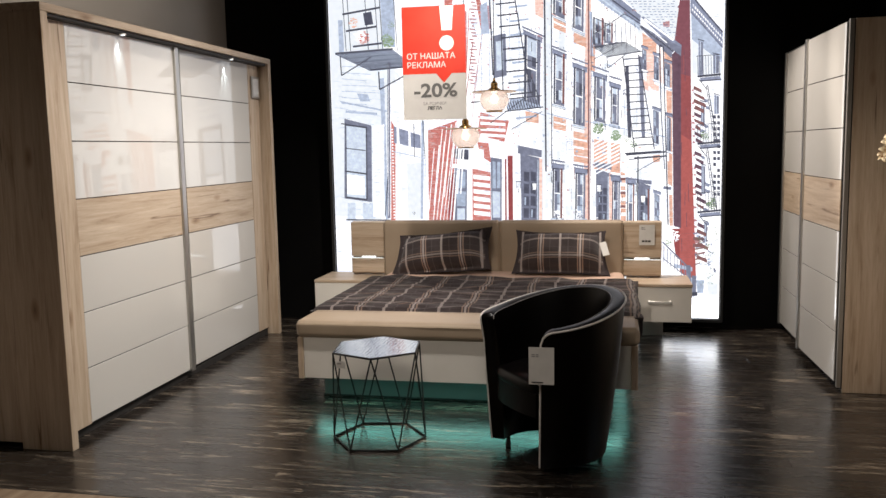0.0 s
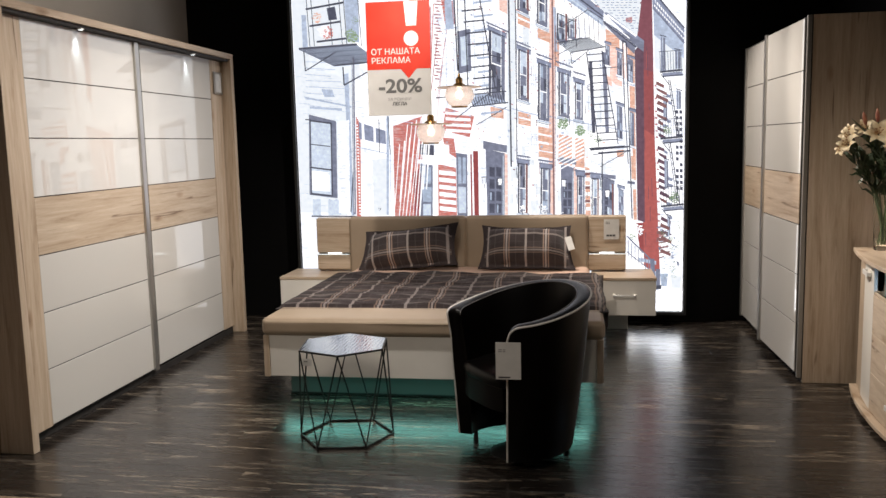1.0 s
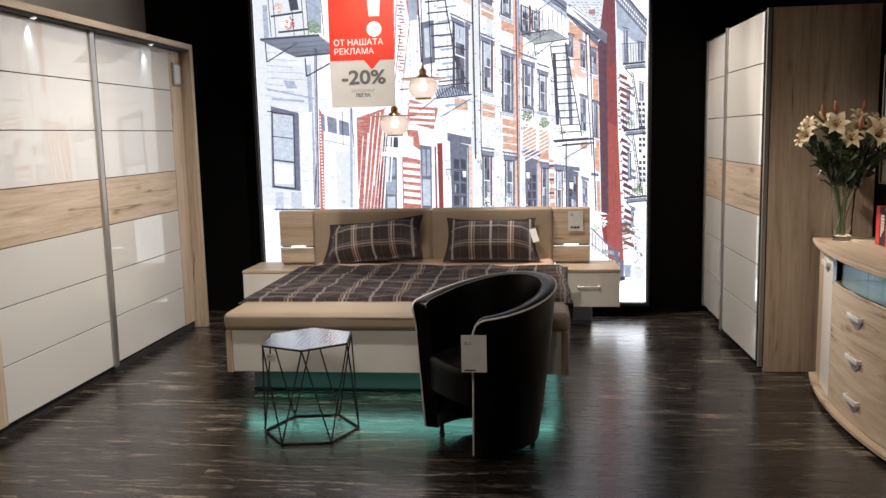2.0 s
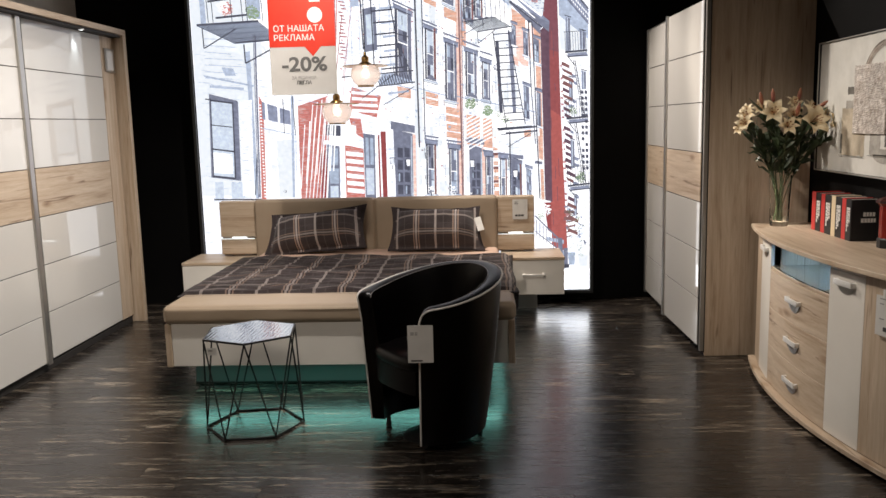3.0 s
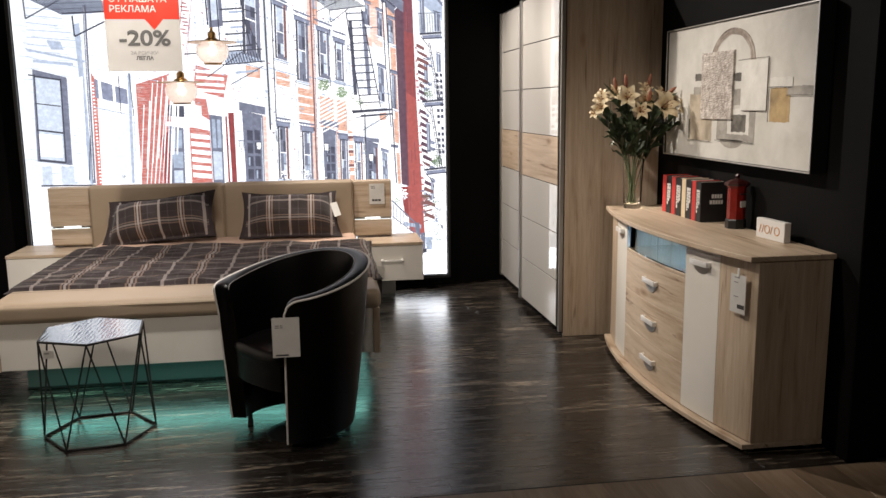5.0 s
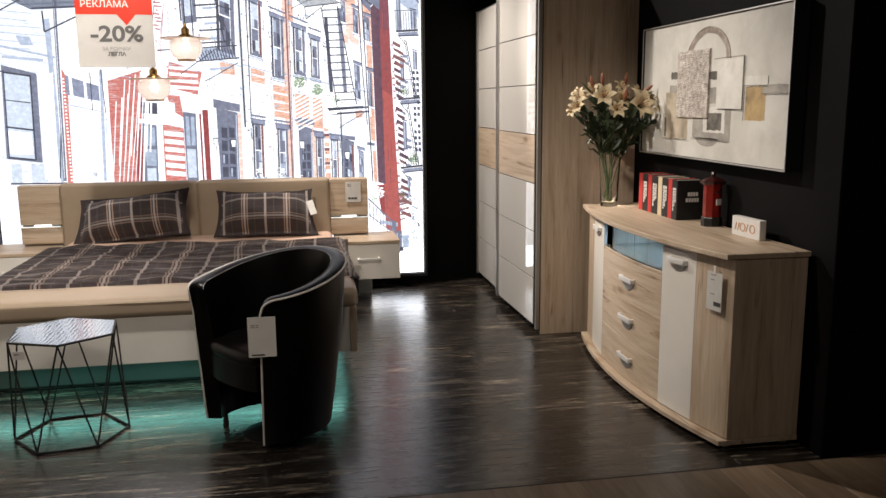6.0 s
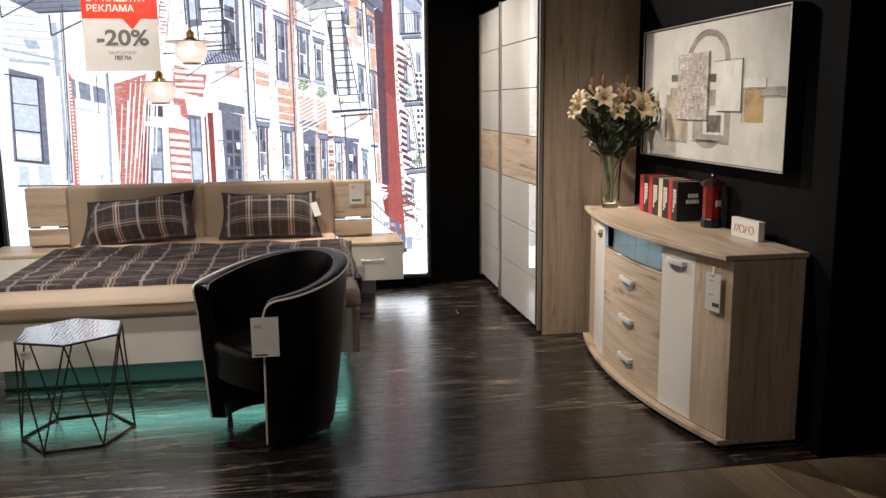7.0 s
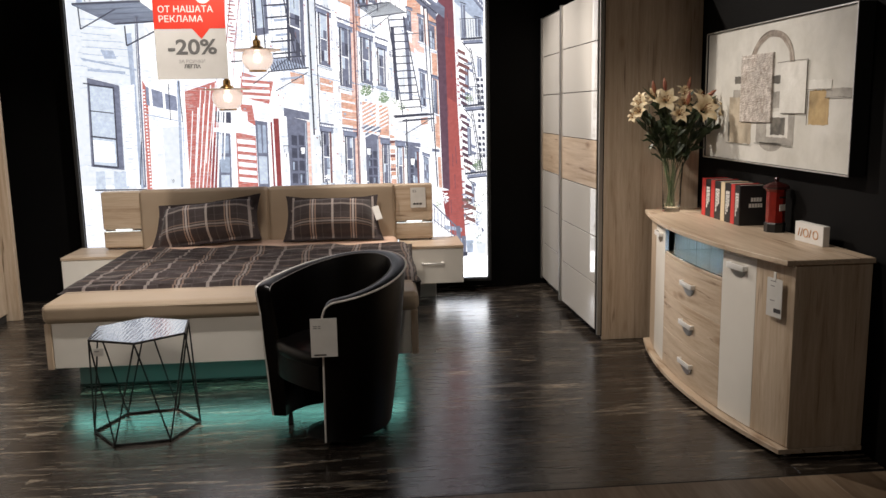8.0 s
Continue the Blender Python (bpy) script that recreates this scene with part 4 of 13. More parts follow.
quad("slate", 198.8, 196.5, 207.5, 193.1, 207.2, 150.6, 198.3, 152.9)
quad("dark", 198.8, 196.5, 200, 196, 199.6, 152.5, 198.3, 152.9)
quad("red3", 205.8, 196.3, 207.6, 195.6, 207.2, 152.2, 205.4, 152.7)
line("rail", 198.8, 196.5, 198.3, 152.9, 0.39)
quad("rail", 198.8, 196.9, 207.5, 193.5, 207.5, 192.8, 198.8, 196.3)
quad("rail", 197.4, 150.9, 208.1, 148.2, 208.1, 147.8, 197.4, 150.5)
quad("pane", 200.3, 194.3, 202.5, 193.4, 202.5, 184.8, 200.2, 185.6)
quad("slate2", 203, 194.2, 205.2, 193.4, 205.1, 184.7, 202.9, 185.5)
quad("slate2", 200.2, 184.5, 202.4, 183.8, 202.4, 175.1, 200.1, 175.8)
quad("dark", 202.9, 184.5, 205.1, 183.7, 205, 175, 202.8, 175.8)
quad("pane2", 200.1, 174.7, 202.4, 174, 202.3, 165.3, 200, 166)
quad("slate2", 202.8, 174.7, 205, 173.9, 204.9, 165.3, 202.7, 165.9)
quad("shade2", 200, 164.9, 202.3, 164.2, 202.2, 155.5, 200, 156.1)
quad("slate2", 202.7, 164.8, 204.9, 164.2, 204.8, 155.5, 202.6, 156.1)
quad("paper2", 200, 175.4, 205.3, 173.7, 205.3, 172.8, 200, 174.5)
line("paper2", 200.2, 195.6, 199.8, 153.7, 0.42)
line("paper2", 205.5, 195.4, 205.1, 153.6, 0.42)
line("brown", 197, 185.5, 197, 183.4, 0.46)
line("dark", 197.8, 163.9, 197.8, 157.9, 0.45)
line("rail", 202.8, 156.8, 203.1, 151.5, 0.48)
line("rail", 207, 181.9, 206.8, 176.3, 0.62)
line("brown", 208, 156.2, 208.2, 151.6, 0.32)
line("rail", 207.6, 173.7, 207.6, 171.4, 0.24)
line("brown", 197, 152.5, 197.2, 147.7, 0.45)
quad("shade2", 197, 152.9, 208.5, 149.9, 208.5, 149.1, 197, 152)
quad("shade", 197, 152, 208.5, 149.1, 208.5, 147.8, 197, 150.7)
quad("slate", 198.6, 258.9, 206.3, 254.4, 206, 222.9, 198.2, 226.6)
quad("dark", 198.6, 258.9, 199.6, 258.3, 199.3, 226.1, 198.2, 226.6)
quad("red3", 204.8, 258.6, 206.4, 257.7, 206.1, 225.6, 204.5, 226.4)
line("rail", 198.6, 258.9, 198.2, 226.6, 0.39)
quad("rail", 198.6, 259.3, 206.3, 254.8, 206.3, 254.2, 198.5, 258.7)
quad("rail", 197.3, 224.7, 206.9, 220.2, 206.9, 219.8, 197.3, 224.4)
quad("slate2", 199.9, 257.2, 201.9, 256.1, 201.8, 249.7, 199.9, 250.8)
quad("pane2", 202.3, 257.1, 204.2, 256, 204.2, 249.6, 202.2, 250.7)
quad("dark", 199.9, 250, 201.8, 248.9, 201.8, 242.5, 199.8, 243.6)
quad("slate2", 202.2, 249.9, 204.2, 248.8, 204.1, 242.4, 202.1, 243.5)
quad("dark", 199.8, 242.8, 201.7, 241.7, 201.7, 235.3, 199.7, 236.3)
quad("slate2", 202.1, 242.7, 204.1, 241.6, 204, 235.2, 202.1, 236.2)
quad("pane", 199.7, 235.5, 201.7, 234.5, 201.6, 228.1, 199.6, 229)
quad("pane2", 202.1, 235.4, 204, 234.4, 204, 228, 202, 228.9)
quad("paper2", 199.6, 243.3, 204.3, 240.8, 204.3, 240.1, 199.6, 242.6)
line("paper2", 199.8, 258, 199.5, 227.4, 0.42)
line("paper2", 204.5, 257.8, 204.2, 227.3, 0.42)
line("brown", 197.4, 244.2, 197.3, 238.7, 0.42)
line("dark", 197.7, 234, 197.6, 226.7, 0.24)
line("rail", 198.8, 258.6, 199.1, 251.3, 0.34)
line("rail", 202, 257.1, 202.4, 253.1, 0.44)
line("brown", 207.3, 236.8, 207.4, 234.7, 0.19)
line("dark", 197.1, 229.2, 197.2, 225.7, 0.42)
line("rail", 197.6, 263.3, 197.3, 256.7, 0.33)
quad("shade2", 196.9, 226.7, 207.3, 221.7, 207.3, 220.8, 196.9, 225.8)
quad("shade", 196.9, 225.8, 207.3, 220.8, 207.3, 219.6, 196.9, 224.6)
quad("slate2", 213.2, 192.6, 224.1, 188.4, 224.1, 185.5, 213.2, 189.5)
quad("slate", 212.8, 193.4, 224.6, 188.9, 224.6, 188.1, 212.8, 192.6)
quad("shade2", 213.7, 189.5, 224.1, 185.6, 224.1, 184.8, 213.7, 188.7)
quad("slate", 214.5, 189.1, 222.8, 186, 222.6, 152.8, 214.3, 155.1)
quad("dark", 214.5, 189.1, 215.7, 188.6, 215.5, 154.8, 214.3, 155.1)
quad("red3", 221.2, 188.8, 222.8, 188.2, 222.7, 154.5, 221, 154.9)
line("rail", 214.5, 189.1, 214.3, 155.1, 0.39)
quad("rail", 214.5, 189.5, 222.8, 186.4, 222.8, 185.7, 214.5, 188.8)
quad("rail", 213.4, 153.1, 223.5, 150.4, 223.5, 150.1, 213.4, 152.7)
quad("slate2", 216, 187.3, 218.1, 186.6, 218, 179.8, 216, 180.6)
quad("pane2", 218.5, 187.2, 220.6, 186.5, 220.5, 179.8, 218.5, 180.5)
quad("slate2", 215.9, 179.7, 218, 179, 218, 172.3, 215.9, 172.9)
quad("shade2", 218.4, 179.6, 220.5, 178.9, 220.5, 172.2, 218.4, 172.9)
quad("slate2", 215.9, 172.1, 218, 171.4, 218, 164.7, 215.9, 165.3)
quad("pane2", 218.4, 172, 220.5, 171.3, 220.5, 164.6, 218.4, 165.2)
quad("dark", 215.8, 164.4, 217.9, 163.8, 217.9, 157, 215.8, 157.6)
quad("pane2", 218.4, 164.4, 220.5, 163.7, 220.4, 157, 218.3, 157.5)
quad("paper2", 215.8, 172.6, 220.7, 171, 220.7, 170.3, 215.7, 171.9)
line("paper2", 215.9, 188.1, 215.6, 155.9, 0.42)
line("paper2", 220.8, 188, 220.7, 155.8, 0.42)
line("rail", 213.3, 179, 213.7, 175.6, 0.51)
line("rail", 222.9, 162.5, 222.8, 156, 0.44)
line("rail", 222.8, 154.5, 222.8, 147.9, 0.59)
line("dark", 223.6, 190.3, 223.7, 184.8, 0.45)
line("brown", 222.9, 178.3, 223.2, 170.8, 0.32)
line("brown", 213.1, 167.1, 213.6, 164.6, 0.25)
line("brown", 213.6, 178, 214, 170.6, 0.26)
quad("shade2", 213, 155.1, 224, 152.2, 224, 151.3, 213, 154.2)
quad("shade", 213, 154.2, 224, 151.3, 224, 150, 213, 152.9)
quad("slate", 213.5, 233.7, 221.3, 229.8, 221.2, 209.7, 213.4, 213.2)
quad("dark", 213.5, 233.7, 214.6, 233.1, 214.5, 212.7, 213.4, 213.2)
quad("brown", 219.8, 233.4, 221.3, 232.6, 221.2, 212.3, 219.7, 213)
line("rail", 213.5, 233.7, 213.4, 213.2, 0.39)
quad("rail", 213.5, 234.1, 221.3, 230.2, 221.3, 229.5, 213.5, 233.4)
quad("rail", 212.5, 211.3, 222.1, 207.1, 222.1, 206.8, 212.5, 210.9)
quad("slate2", 214.9, 232.6, 216.9, 231.6, 216.9, 227.6, 214.9, 228.5)
quad("pane", 217.3, 232.5, 219.2, 231.5, 219.2, 227.5, 217.2, 228.4)
quad("dark", 214.9, 228, 216.9, 227.1, 216.8, 223, 214.9, 223.9)
quad("slate2", 217.2, 227.9, 219.2, 227, 219.2, 222.9, 217.2, 223.8)
quad("slate2", 214.9, 223.4, 216.8, 222.5, 216.8, 218.4, 214.8, 219.3)
quad("shade2", 217.2, 223.3, 219.2, 222.4, 219.1, 218.3, 217.2, 219.2)
quad("pane", 214.8, 218.8, 216.8, 217.9, 216.8, 213.8, 214.8, 214.7)
quad("dark", 217.2, 218.7, 219.1, 217.8, 219.1, 213.7, 217.2, 214.6)
quad("paper2", 214.7, 223.7, 219.4, 221.5, 219.4, 221.1, 214.7, 223.3)
quad("pane2", 214.8, 232.8, 219.5, 230.5, 219.4, 226.9, 214.8, 229.2)
line("paper2", 214.8, 232.8, 214.7, 214, 0.42)
line("paper2", 219.5, 232.6, 219.4, 213.8, 0.42)
line("rail", 212.8, 212.9, 212.8, 211, 0.44)
line("brown", 212.5, 219.5, 212.9, 214.7, 0.38)
line("brown", 217.1, 226.3, 216.9, 223.3, 0.34)
line("rail", 222.2, 230.3, 222.4, 223.6, 0.45)
line("brown", 217.4, 229.9, 217.3, 223.1, 0.47)
line("dark", 221.3, 223.7, 221.4, 219, 0.36)
line("dark", 212.3, 238.1, 212.4, 230.5, 0.22)
quad("shade2", 212.1, 213.3, 222.5, 208.6, 222.5, 207.8, 212.1, 212.4)
quad("shade", 212.1, 212.4, 222.5, 207.8, 222.5, 206.6, 212.1, 211.1)
quad("slate2", 225.9, 184.4, 234.6, 181.2, 234.6, 178.3, 225.9, 181.3)
quad("slate", 225.4, 185.2, 235, 181.8, 235, 180.9, 225.4, 184.4)
quad("shade2", 226.3, 181.3, 234.6, 178.4, 234.6, 177.6, 226.3, 180.5)
quad("slate", 227.2, 180.9, 233.3, 178.7, 233.2, 151, 227, 152.6)
quad("dark", 227.2, 180.9, 228, 180.6, 227.9, 152.3, 227, 152.6)
quad("red3", 232, 180.7, 233.3, 180.3, 233.2, 152.1, 232, 152.4)
line("rail", 227.2, 180.9, 227, 152.6, 0.39)
quad("rail", 227.2, 181.3, 233.3, 179.2, 233.3, 178.5, 227.2, 180.6)
quad("rail", 226.2, 150.6, 234, 148.5, 234, 148.2, 226.2, 150.2)
quad("slate2", 228.2, 179.4, 229.8, 178.9, 229.8, 173.3, 228.2, 173.8)
quad("slate2", 230.1, 179.4, 231.6, 178.8, 231.6, 173.2, 230.1, 173.7)
quad("dark", 228.2, 173.1, 229.8, 172.6, 229.7, 167, 228.2, 167.4)
quad("shade2", 230.1, 173, 231.6, 172.5, 231.6, 166.9, 230, 167.4)
quad("shade2", 228.2, 166.7, 229.7, 166.2, 229.7, 160.6, 228.2, 161.1)
quad("shade2", 230, 166.7, 231.6, 166.2, 231.6, 160.6, 230, 161)
quad("pane", 228.2, 160.3, 229.7, 159.9, 229.7, 154.3, 228.1, 154.7)
quad("slate2", 230, 160.3, 231.6, 159.9, 231.5, 154.2, 230, 154.6)
quad("paper2", 228.1, 167.1, 231.8, 166, 231.8, 165.5, 228.1, 166.6)
quad("pane2", 228.1, 179.7, 231.8, 178.4, 231.8, 174.5, 228.1, 175.7)
line("paper2", 228.1, 180, 228, 153.4, 0.42)
line("paper2", 231.8, 179.8, 231.7, 153.3, 0.42)
line("dark", 235.4, 170.2, 235.5, 167.8, 0.31)
line("rail", 226.9, 185, 226.6, 182.3, 0.24)
line("brown", 234, 175.6, 234.1, 170.9, 0.35)
line("rail", 233, 155.2, 233.2, 148, 0.24)
line("rail", 235, 163, 235.1, 156, 0.44)
line("brown", 226.6, 178.2, 226.8, 175.7, 0.45)
line("dark", 227.4, 163.4, 227.6, 156.2, 0.24)
quad("shade2", 225.7, 152.6, 234.5, 150.3, 234.5, 149.4, 225.7, 151.7)
quad("shade", 225.7, 151.7, 234.5, 149.4, 234.5, 148.2, 225.7, 150.4)
quad("slate", 222.2, 229.1, 228.2, 226.1, 228.2, 211.9, 222.1, 214.6)
quad("dark", 222.2, 229.1, 223, 228.7, 223, 214.2, 222.1, 214.6)
quad("brown", 227, 228.9, 228.2, 228.3, 228.2, 213.9, 227, 214.4)
line("rail", 222.2, 229.1, 222.1, 214.6, 0.39)
quad("rail", 222.2, 229.5, 228.2, 226.5, 228.2, 225.8, 222.2, 228.8)
quad("rail", 221.2, 212.7, 229, 209.2, 229, 208.9, 221.2, 212.3)
quad("slate2", 223.3, 228.3, 224.8, 227.6, 224.8, 224.7, 223.2, 225.4)
quad("slate2", 225.1, 228.2, 226.6, 227.5, 226.6, 224.6, 225.1, 225.3)
quad("slate2", 223.2, 225.1, 224.8, 224.3, 224.8, 221.4, 223.2, 222.2)
quad("slate2", 225.1, 225, 226.6, 224.2, 226.6, 221.4, 225, 222.1)
quad("slate2", 223.2, 221.8, 224.8, 221.1, 224.7, 218.2, 223.2, 218.9)
quad("pane2", 225, 221.7, 226.6, 221, 226.6, 218.1, 225, 218.8)
quad("slate2", 223.2, 218.5, 224.7, 217.8, 224.7, 214.9, 223.2, 215.6)
quad("pane", 225, 218.5, 226.6, 217.8, 226.5, 214.9, 225, 215.6)
quad("paper2", 223.1, 222, 226.8, 220.3, 226.7, 220, 223.1, 221.7)
quad("pane2", 223.2, 228.5, 226.8, 226.7, 226.8, 223.5, 223.1, 225.3)
line("paper2", 223.2, 228.2, 223.1, 215.4, 0.42)
line("paper2", 226.8, 228, 226.7, 215.3, 0.42)
line("rail", 228.4, 213.1, 228.3, 207.6, 0.55)
line("dark", 228.4, 231.8, 228.2, 227.1, 0.41)
line("rail", 229.4, 222.8, 229.5, 220.9, 0.53)
line("rail", 228.2, 220.4, 228.1, 217.4, 0.56)
line("rail", 228.7, 212, 228.5, 206.2, 0.26)
line("brown", 224.9, 231.9, 224.9, 229, 0.29)
line("rail", 221.1, 220.2, 221.2, 216.3, 0.38)
quad("brick", 183, 235, 192.6, 230.1, 192.5, 222.7, 182.9, 227.3)
quad("brick", 182.8, 159.5, 192.6, 156.7, 192.5, 147.3, 182.7, 149.7)
quad("brick", 198.6, 223.2, 208.2, 218.7, 208.1, 211.2, 198.5, 215.5)
quad("brick", 198.3, 147.6, 209.4, 144.9, 209.3, 133.7, 198.2, 136.1)
quad("brick", 198.6, 134.3, 210.1, 131.9, 210.1, 121.6, 198.5, 123.6)
quad("brick", 214.2, 141, 224.8, 138.6, 224.7, 115.9, 214, 117.5)
quad("brick", 227, 138.1, 234.4, 136.4, 234.4, 113.9, 226.9, 115.1)
quad("brick", 210.8, 215.9, 215.1, 213.9, 215, 192.7, 210.6, 194.4)
quad("paper2", 183.4, 232.4, 193, 227.6, 193, 226.4, 183.3, 231.1)
quad("paper2", 183.2, 155.5, 192.1, 153.1, 192.1, 151.8, 183.2, 154.1)
quad("paper2", 198.2, 142.3, 208.9, 139.8, 208.9, 138.6, 198.2, 141)
quad("paper2", 198.5, 129, 209.7, 126.9, 209.6, 126, 198.5, 128.1)
stripes("paper2", 214.2, 137.5, 233.9, 110.5, 9, 0.4, 60)
quad("shade", 175.3, 251.5, 181.4, 248.2, 179.6, 119.5, 173.3, 120.5)
quad("brick2", 207.6, 250, 211.9, 247.7, 210.6, 75.7, 206.1, 75.9)
line("rail", 181.5, 253.4, 181.4, 122.6, 0.78)
line("brown", 209.8, 252.1, 210.2, 75.8, 1.08)
line("brown", 212.2, 224.4, 211.1, 75.8, 0.54)
clump("green", 218.2, 149.7, 3.7, 88, 8)
clump("green", 230.5, 143.3, 3.7, 88, 9)
clump("paper2", 220, 147, 3.2, 36, 10)
# doors and lower windows
quad("slate", 154.6, 137.1, 173.5, 133.1, 173.4, 127.2, 154.4, 130.8)
quad("slate", 156.3, 130.8, 171.6, 126.9, 170.8, 75.3, 157.1, 75.5)
quad("slate2", 158.9, 128, 162.5, 127, 162.9, 119.9, 158.8, 120.4)
quad("slate2", 164.3, 126.6, 168.8, 125.6, 169.2, 118.8, 164.7, 119.4)
quad("slate", 159.2, 116.3, 163.3, 116.2, 163, 76.3, 158.9, 76.4)
quad("shade", 165, 111.7, 168.6, 111.2, 168.8, 93.6, 165.1, 93.6)
quad("brick2", 171.6, 126.9, 173.8, 125.9, 173.5, 75.3, 171.2, 75.3)
quad("paper2", 152.6, 129, 155.8, 129, 156.4, 111.9, 153.2, 111.9)
quad("slate2", 181, 122.2, 191.3, 120.5, 191.3, 117.4, 180.9, 119.1)
quad("slate", 180.5, 123.1, 191.7, 121.2, 191.7, 120.3, 180.5, 122.2)
quad("shade2", 181.4, 119, 191.3, 117.5, 191.2, 116.6, 181.4, 118.2)
quad("slate", 182.3, 118.6, 189.9, 117.4, 189.4, 78.5, 181.7, 78.9)
quad("dark", 182.3, 118.6, 183.3, 118.4, 182.8, 78.8, 181.7, 78.9)
quad("brown", 188.4, 118.5, 189.9, 118.2, 189.5, 78.7, 187.9, 78.8)
line("rail", 182.3, 118.6, 181.7, 78.9, 0.39)
quad("rail", 182.3, 119, 189.9, 117.8, 189.9, 117.1, 182.3, 118.3)
quad("rail", 180.8, 76.8, 190.3, 76.4, 190.3, 76.1, 180.8, 76.4)
quad("dark", 183.6, 116.6, 185.5, 116.3, 185.4, 108.4, 183.5, 108.7)
quad("slate2", 185.9, 116.5, 187.8, 116.3, 187.7, 108.4, 185.8, 108.6)
quad("slate2", 183.5, 107.7, 185.4, 107.5, 185.3, 99.6, 183.4, 99.8)
quad("dark", 185.8, 107.7, 187.7, 107.4, 187.6, 99.5, 185.7, 99.7)
quad("slate2", 183.4, 98.8, 185.3, 98.6, 185.2, 90.7, 183.3, 90.8)
quad("pane", 185.7, 98.7, 187.6, 98.6, 187.5, 90.6, 185.6, 90.8)
quad("slate2", 183.3, 89.8, 185.2, 89.7, 185.1, 81.7, 183.2, 81.8)
quad("pane2", 185.6, 89.8, 187.5, 89.7, 187.4, 81.7, 185.5, 81.8)
quad("paper2", 183.3, 99.4, 187.9, 98.9, 187.8, 98.1, 183.2, 98.6)
line("paper2", 183.5, 117.7, 183, 79.7, 0.42)
line("paper2", 188.1, 117.6, 187.6, 79.7, 0.42)
line("rail", 185.3, 80.5, 185.3, 72.4, 0.55)
line("rail", 181.1, 111.7, 181.4, 107.3, 0.58)
line("dark", 190.3, 81.8, 190.6, 77.4, 0.4)
line("rail", 182.1, 120.6, 181.8, 116.6, 0.48)
line("brown", 180.8, 94.2, 180.8, 91, 0.3)
line("dark", 180.8, 115.3, 181, 109.1, 0.41)
line("rail", 180, 77.1, 180.3, 73.6, 0.39)
quad("shade2", 180.4, 78.9, 190.8, 78.5, 190.8, 77.6, 180.4, 78)
quad("shade", 180.4, 78, 190.8, 77.6, 190.8, 76.2, 180.4, 76.6)
quad("slate2", 198.9, 118.3, 209.1, 116.7, 209.1, 113.6, 198.8, 115.1)
quad("slate", 198.4, 119.2, 209.6, 117.4, 209.6, 116.5, 198.4, 118.3)
quad("shade2", 199.3, 115.1, 209.1, 113.7, 209.1, 112.8, 199.3, 114.2)
quad("slate", 200.2, 114.7, 207.8, 113.6, 207.5, 78.3, 199.8, 78.7)
quad("dark", 200.2, 114.7, 201.2, 114.5, 200.9, 78.6, 199.8, 78.7)
quad("red3", 206.3, 114.6, 207.8, 114.3, 207.5, 78.5, 206, 78.6)
line("rail", 200.2, 114.7, 199.8, 78.7, 0.39)
quad("rail", 200.2, 115.1, 207.8, 114, 207.8, 113.3, 200.2, 114.4)
quad("rail", 198.9, 76.6, 208.4, 76.3, 208.4, 75.9, 198.9, 76.2)
quad("slate2", 201.5, 112.9, 203.4, 112.6, 203.4, 105.5, 201.5, 105.7)
quad("pane2", 203.8, 112.8, 205.7, 112.5, 205.6, 105.4, 203.7, 105.7)
quad("shade2", 201.4, 104.8, 203.4, 104.6, 203.3, 97.4, 201.4, 97.6)
quad("slate2", 203.7, 104.8, 205.6, 104.5, 205.6, 97.4, 203.7, 97.6)
quad("slate2", 201.4, 96.7, 203.3, 96.5, 203.2, 89.4, 201.3, 89.5)
quad("pane", 203.7, 96.7, 205.6, 96.5, 205.5, 89.3, 203.6, 89.5)
quad("pane", 201.3, 88.6, 203.2, 88.5, 203.1, 81.3, 201.2, 81.4)
quad("pane", 203.6, 88.6, 205.5, 88.4, 205.4, 81.2, 203.5, 81.3)
quad("paper2", 201.2, 97.2, 205.8, 96.8, 205.8, 96.1, 201.2, 96.5)
line("paper2", 201.4, 113.8, 201.1, 79.5, 0.42)
line("paper2", 205.9, 113.7, 205.7, 79.5, 0.42)
line("brown", 207.5, 95.8, 207.7, 87.7, 0.37)
line("brown", 198.6, 84.4, 198.9, 82.3, 0.46)
line("dark", 204, 113, 204.1, 107.4, 0.31)
line("brown", 200, 98.3, 200, 93.2, 0.32)
line("brown", 200.3, 108.2, 200.2, 106.3, 0.25)
line("brown", 199.2, 118.2, 199.2, 110.8, 0.4)
line("rail", 209.1, 117.7, 209.4, 114.5, 0.51)
quad("shade2", 198.5, 78.7, 208.8, 78.3, 208.8, 77.4, 198.5, 77.8)
quad("shade", 198.5, 77.8, 208.8, 77.4, 208.8, 76.1, 198.5, 76.4)
quad("slate2", 227.3, 111.5, 235.7, 110.3, 235.7, 107.3, 227.3, 108.4)
quad("slate", 226.9, 112.4, 236.1, 111.1, 236.1, 110.2, 226.9, 111.5)
quad("shade2", 227.7, 108.4, 235.7, 107.3, 235.7, 106.5, 227.7, 107.5)
quad("slate", 228.6, 107.9, 234.4, 107.2, 234.3, 76.3, 228.5, 76.5)
quad("dark", 228.6, 107.9, 229.4, 107.8, 229.3, 76.5, 228.5, 76.5)
quad("red3", 233.2, 107.8, 234.4, 107.7, 234.3, 76.4, 233.1, 76.5)
line("rail", 228.6, 107.9, 228.5, 76.5, 0.39)
quad("rail", 228.6, 108.4, 234.4, 107.6, 234.4, 106.9, 228.6, 107.7)
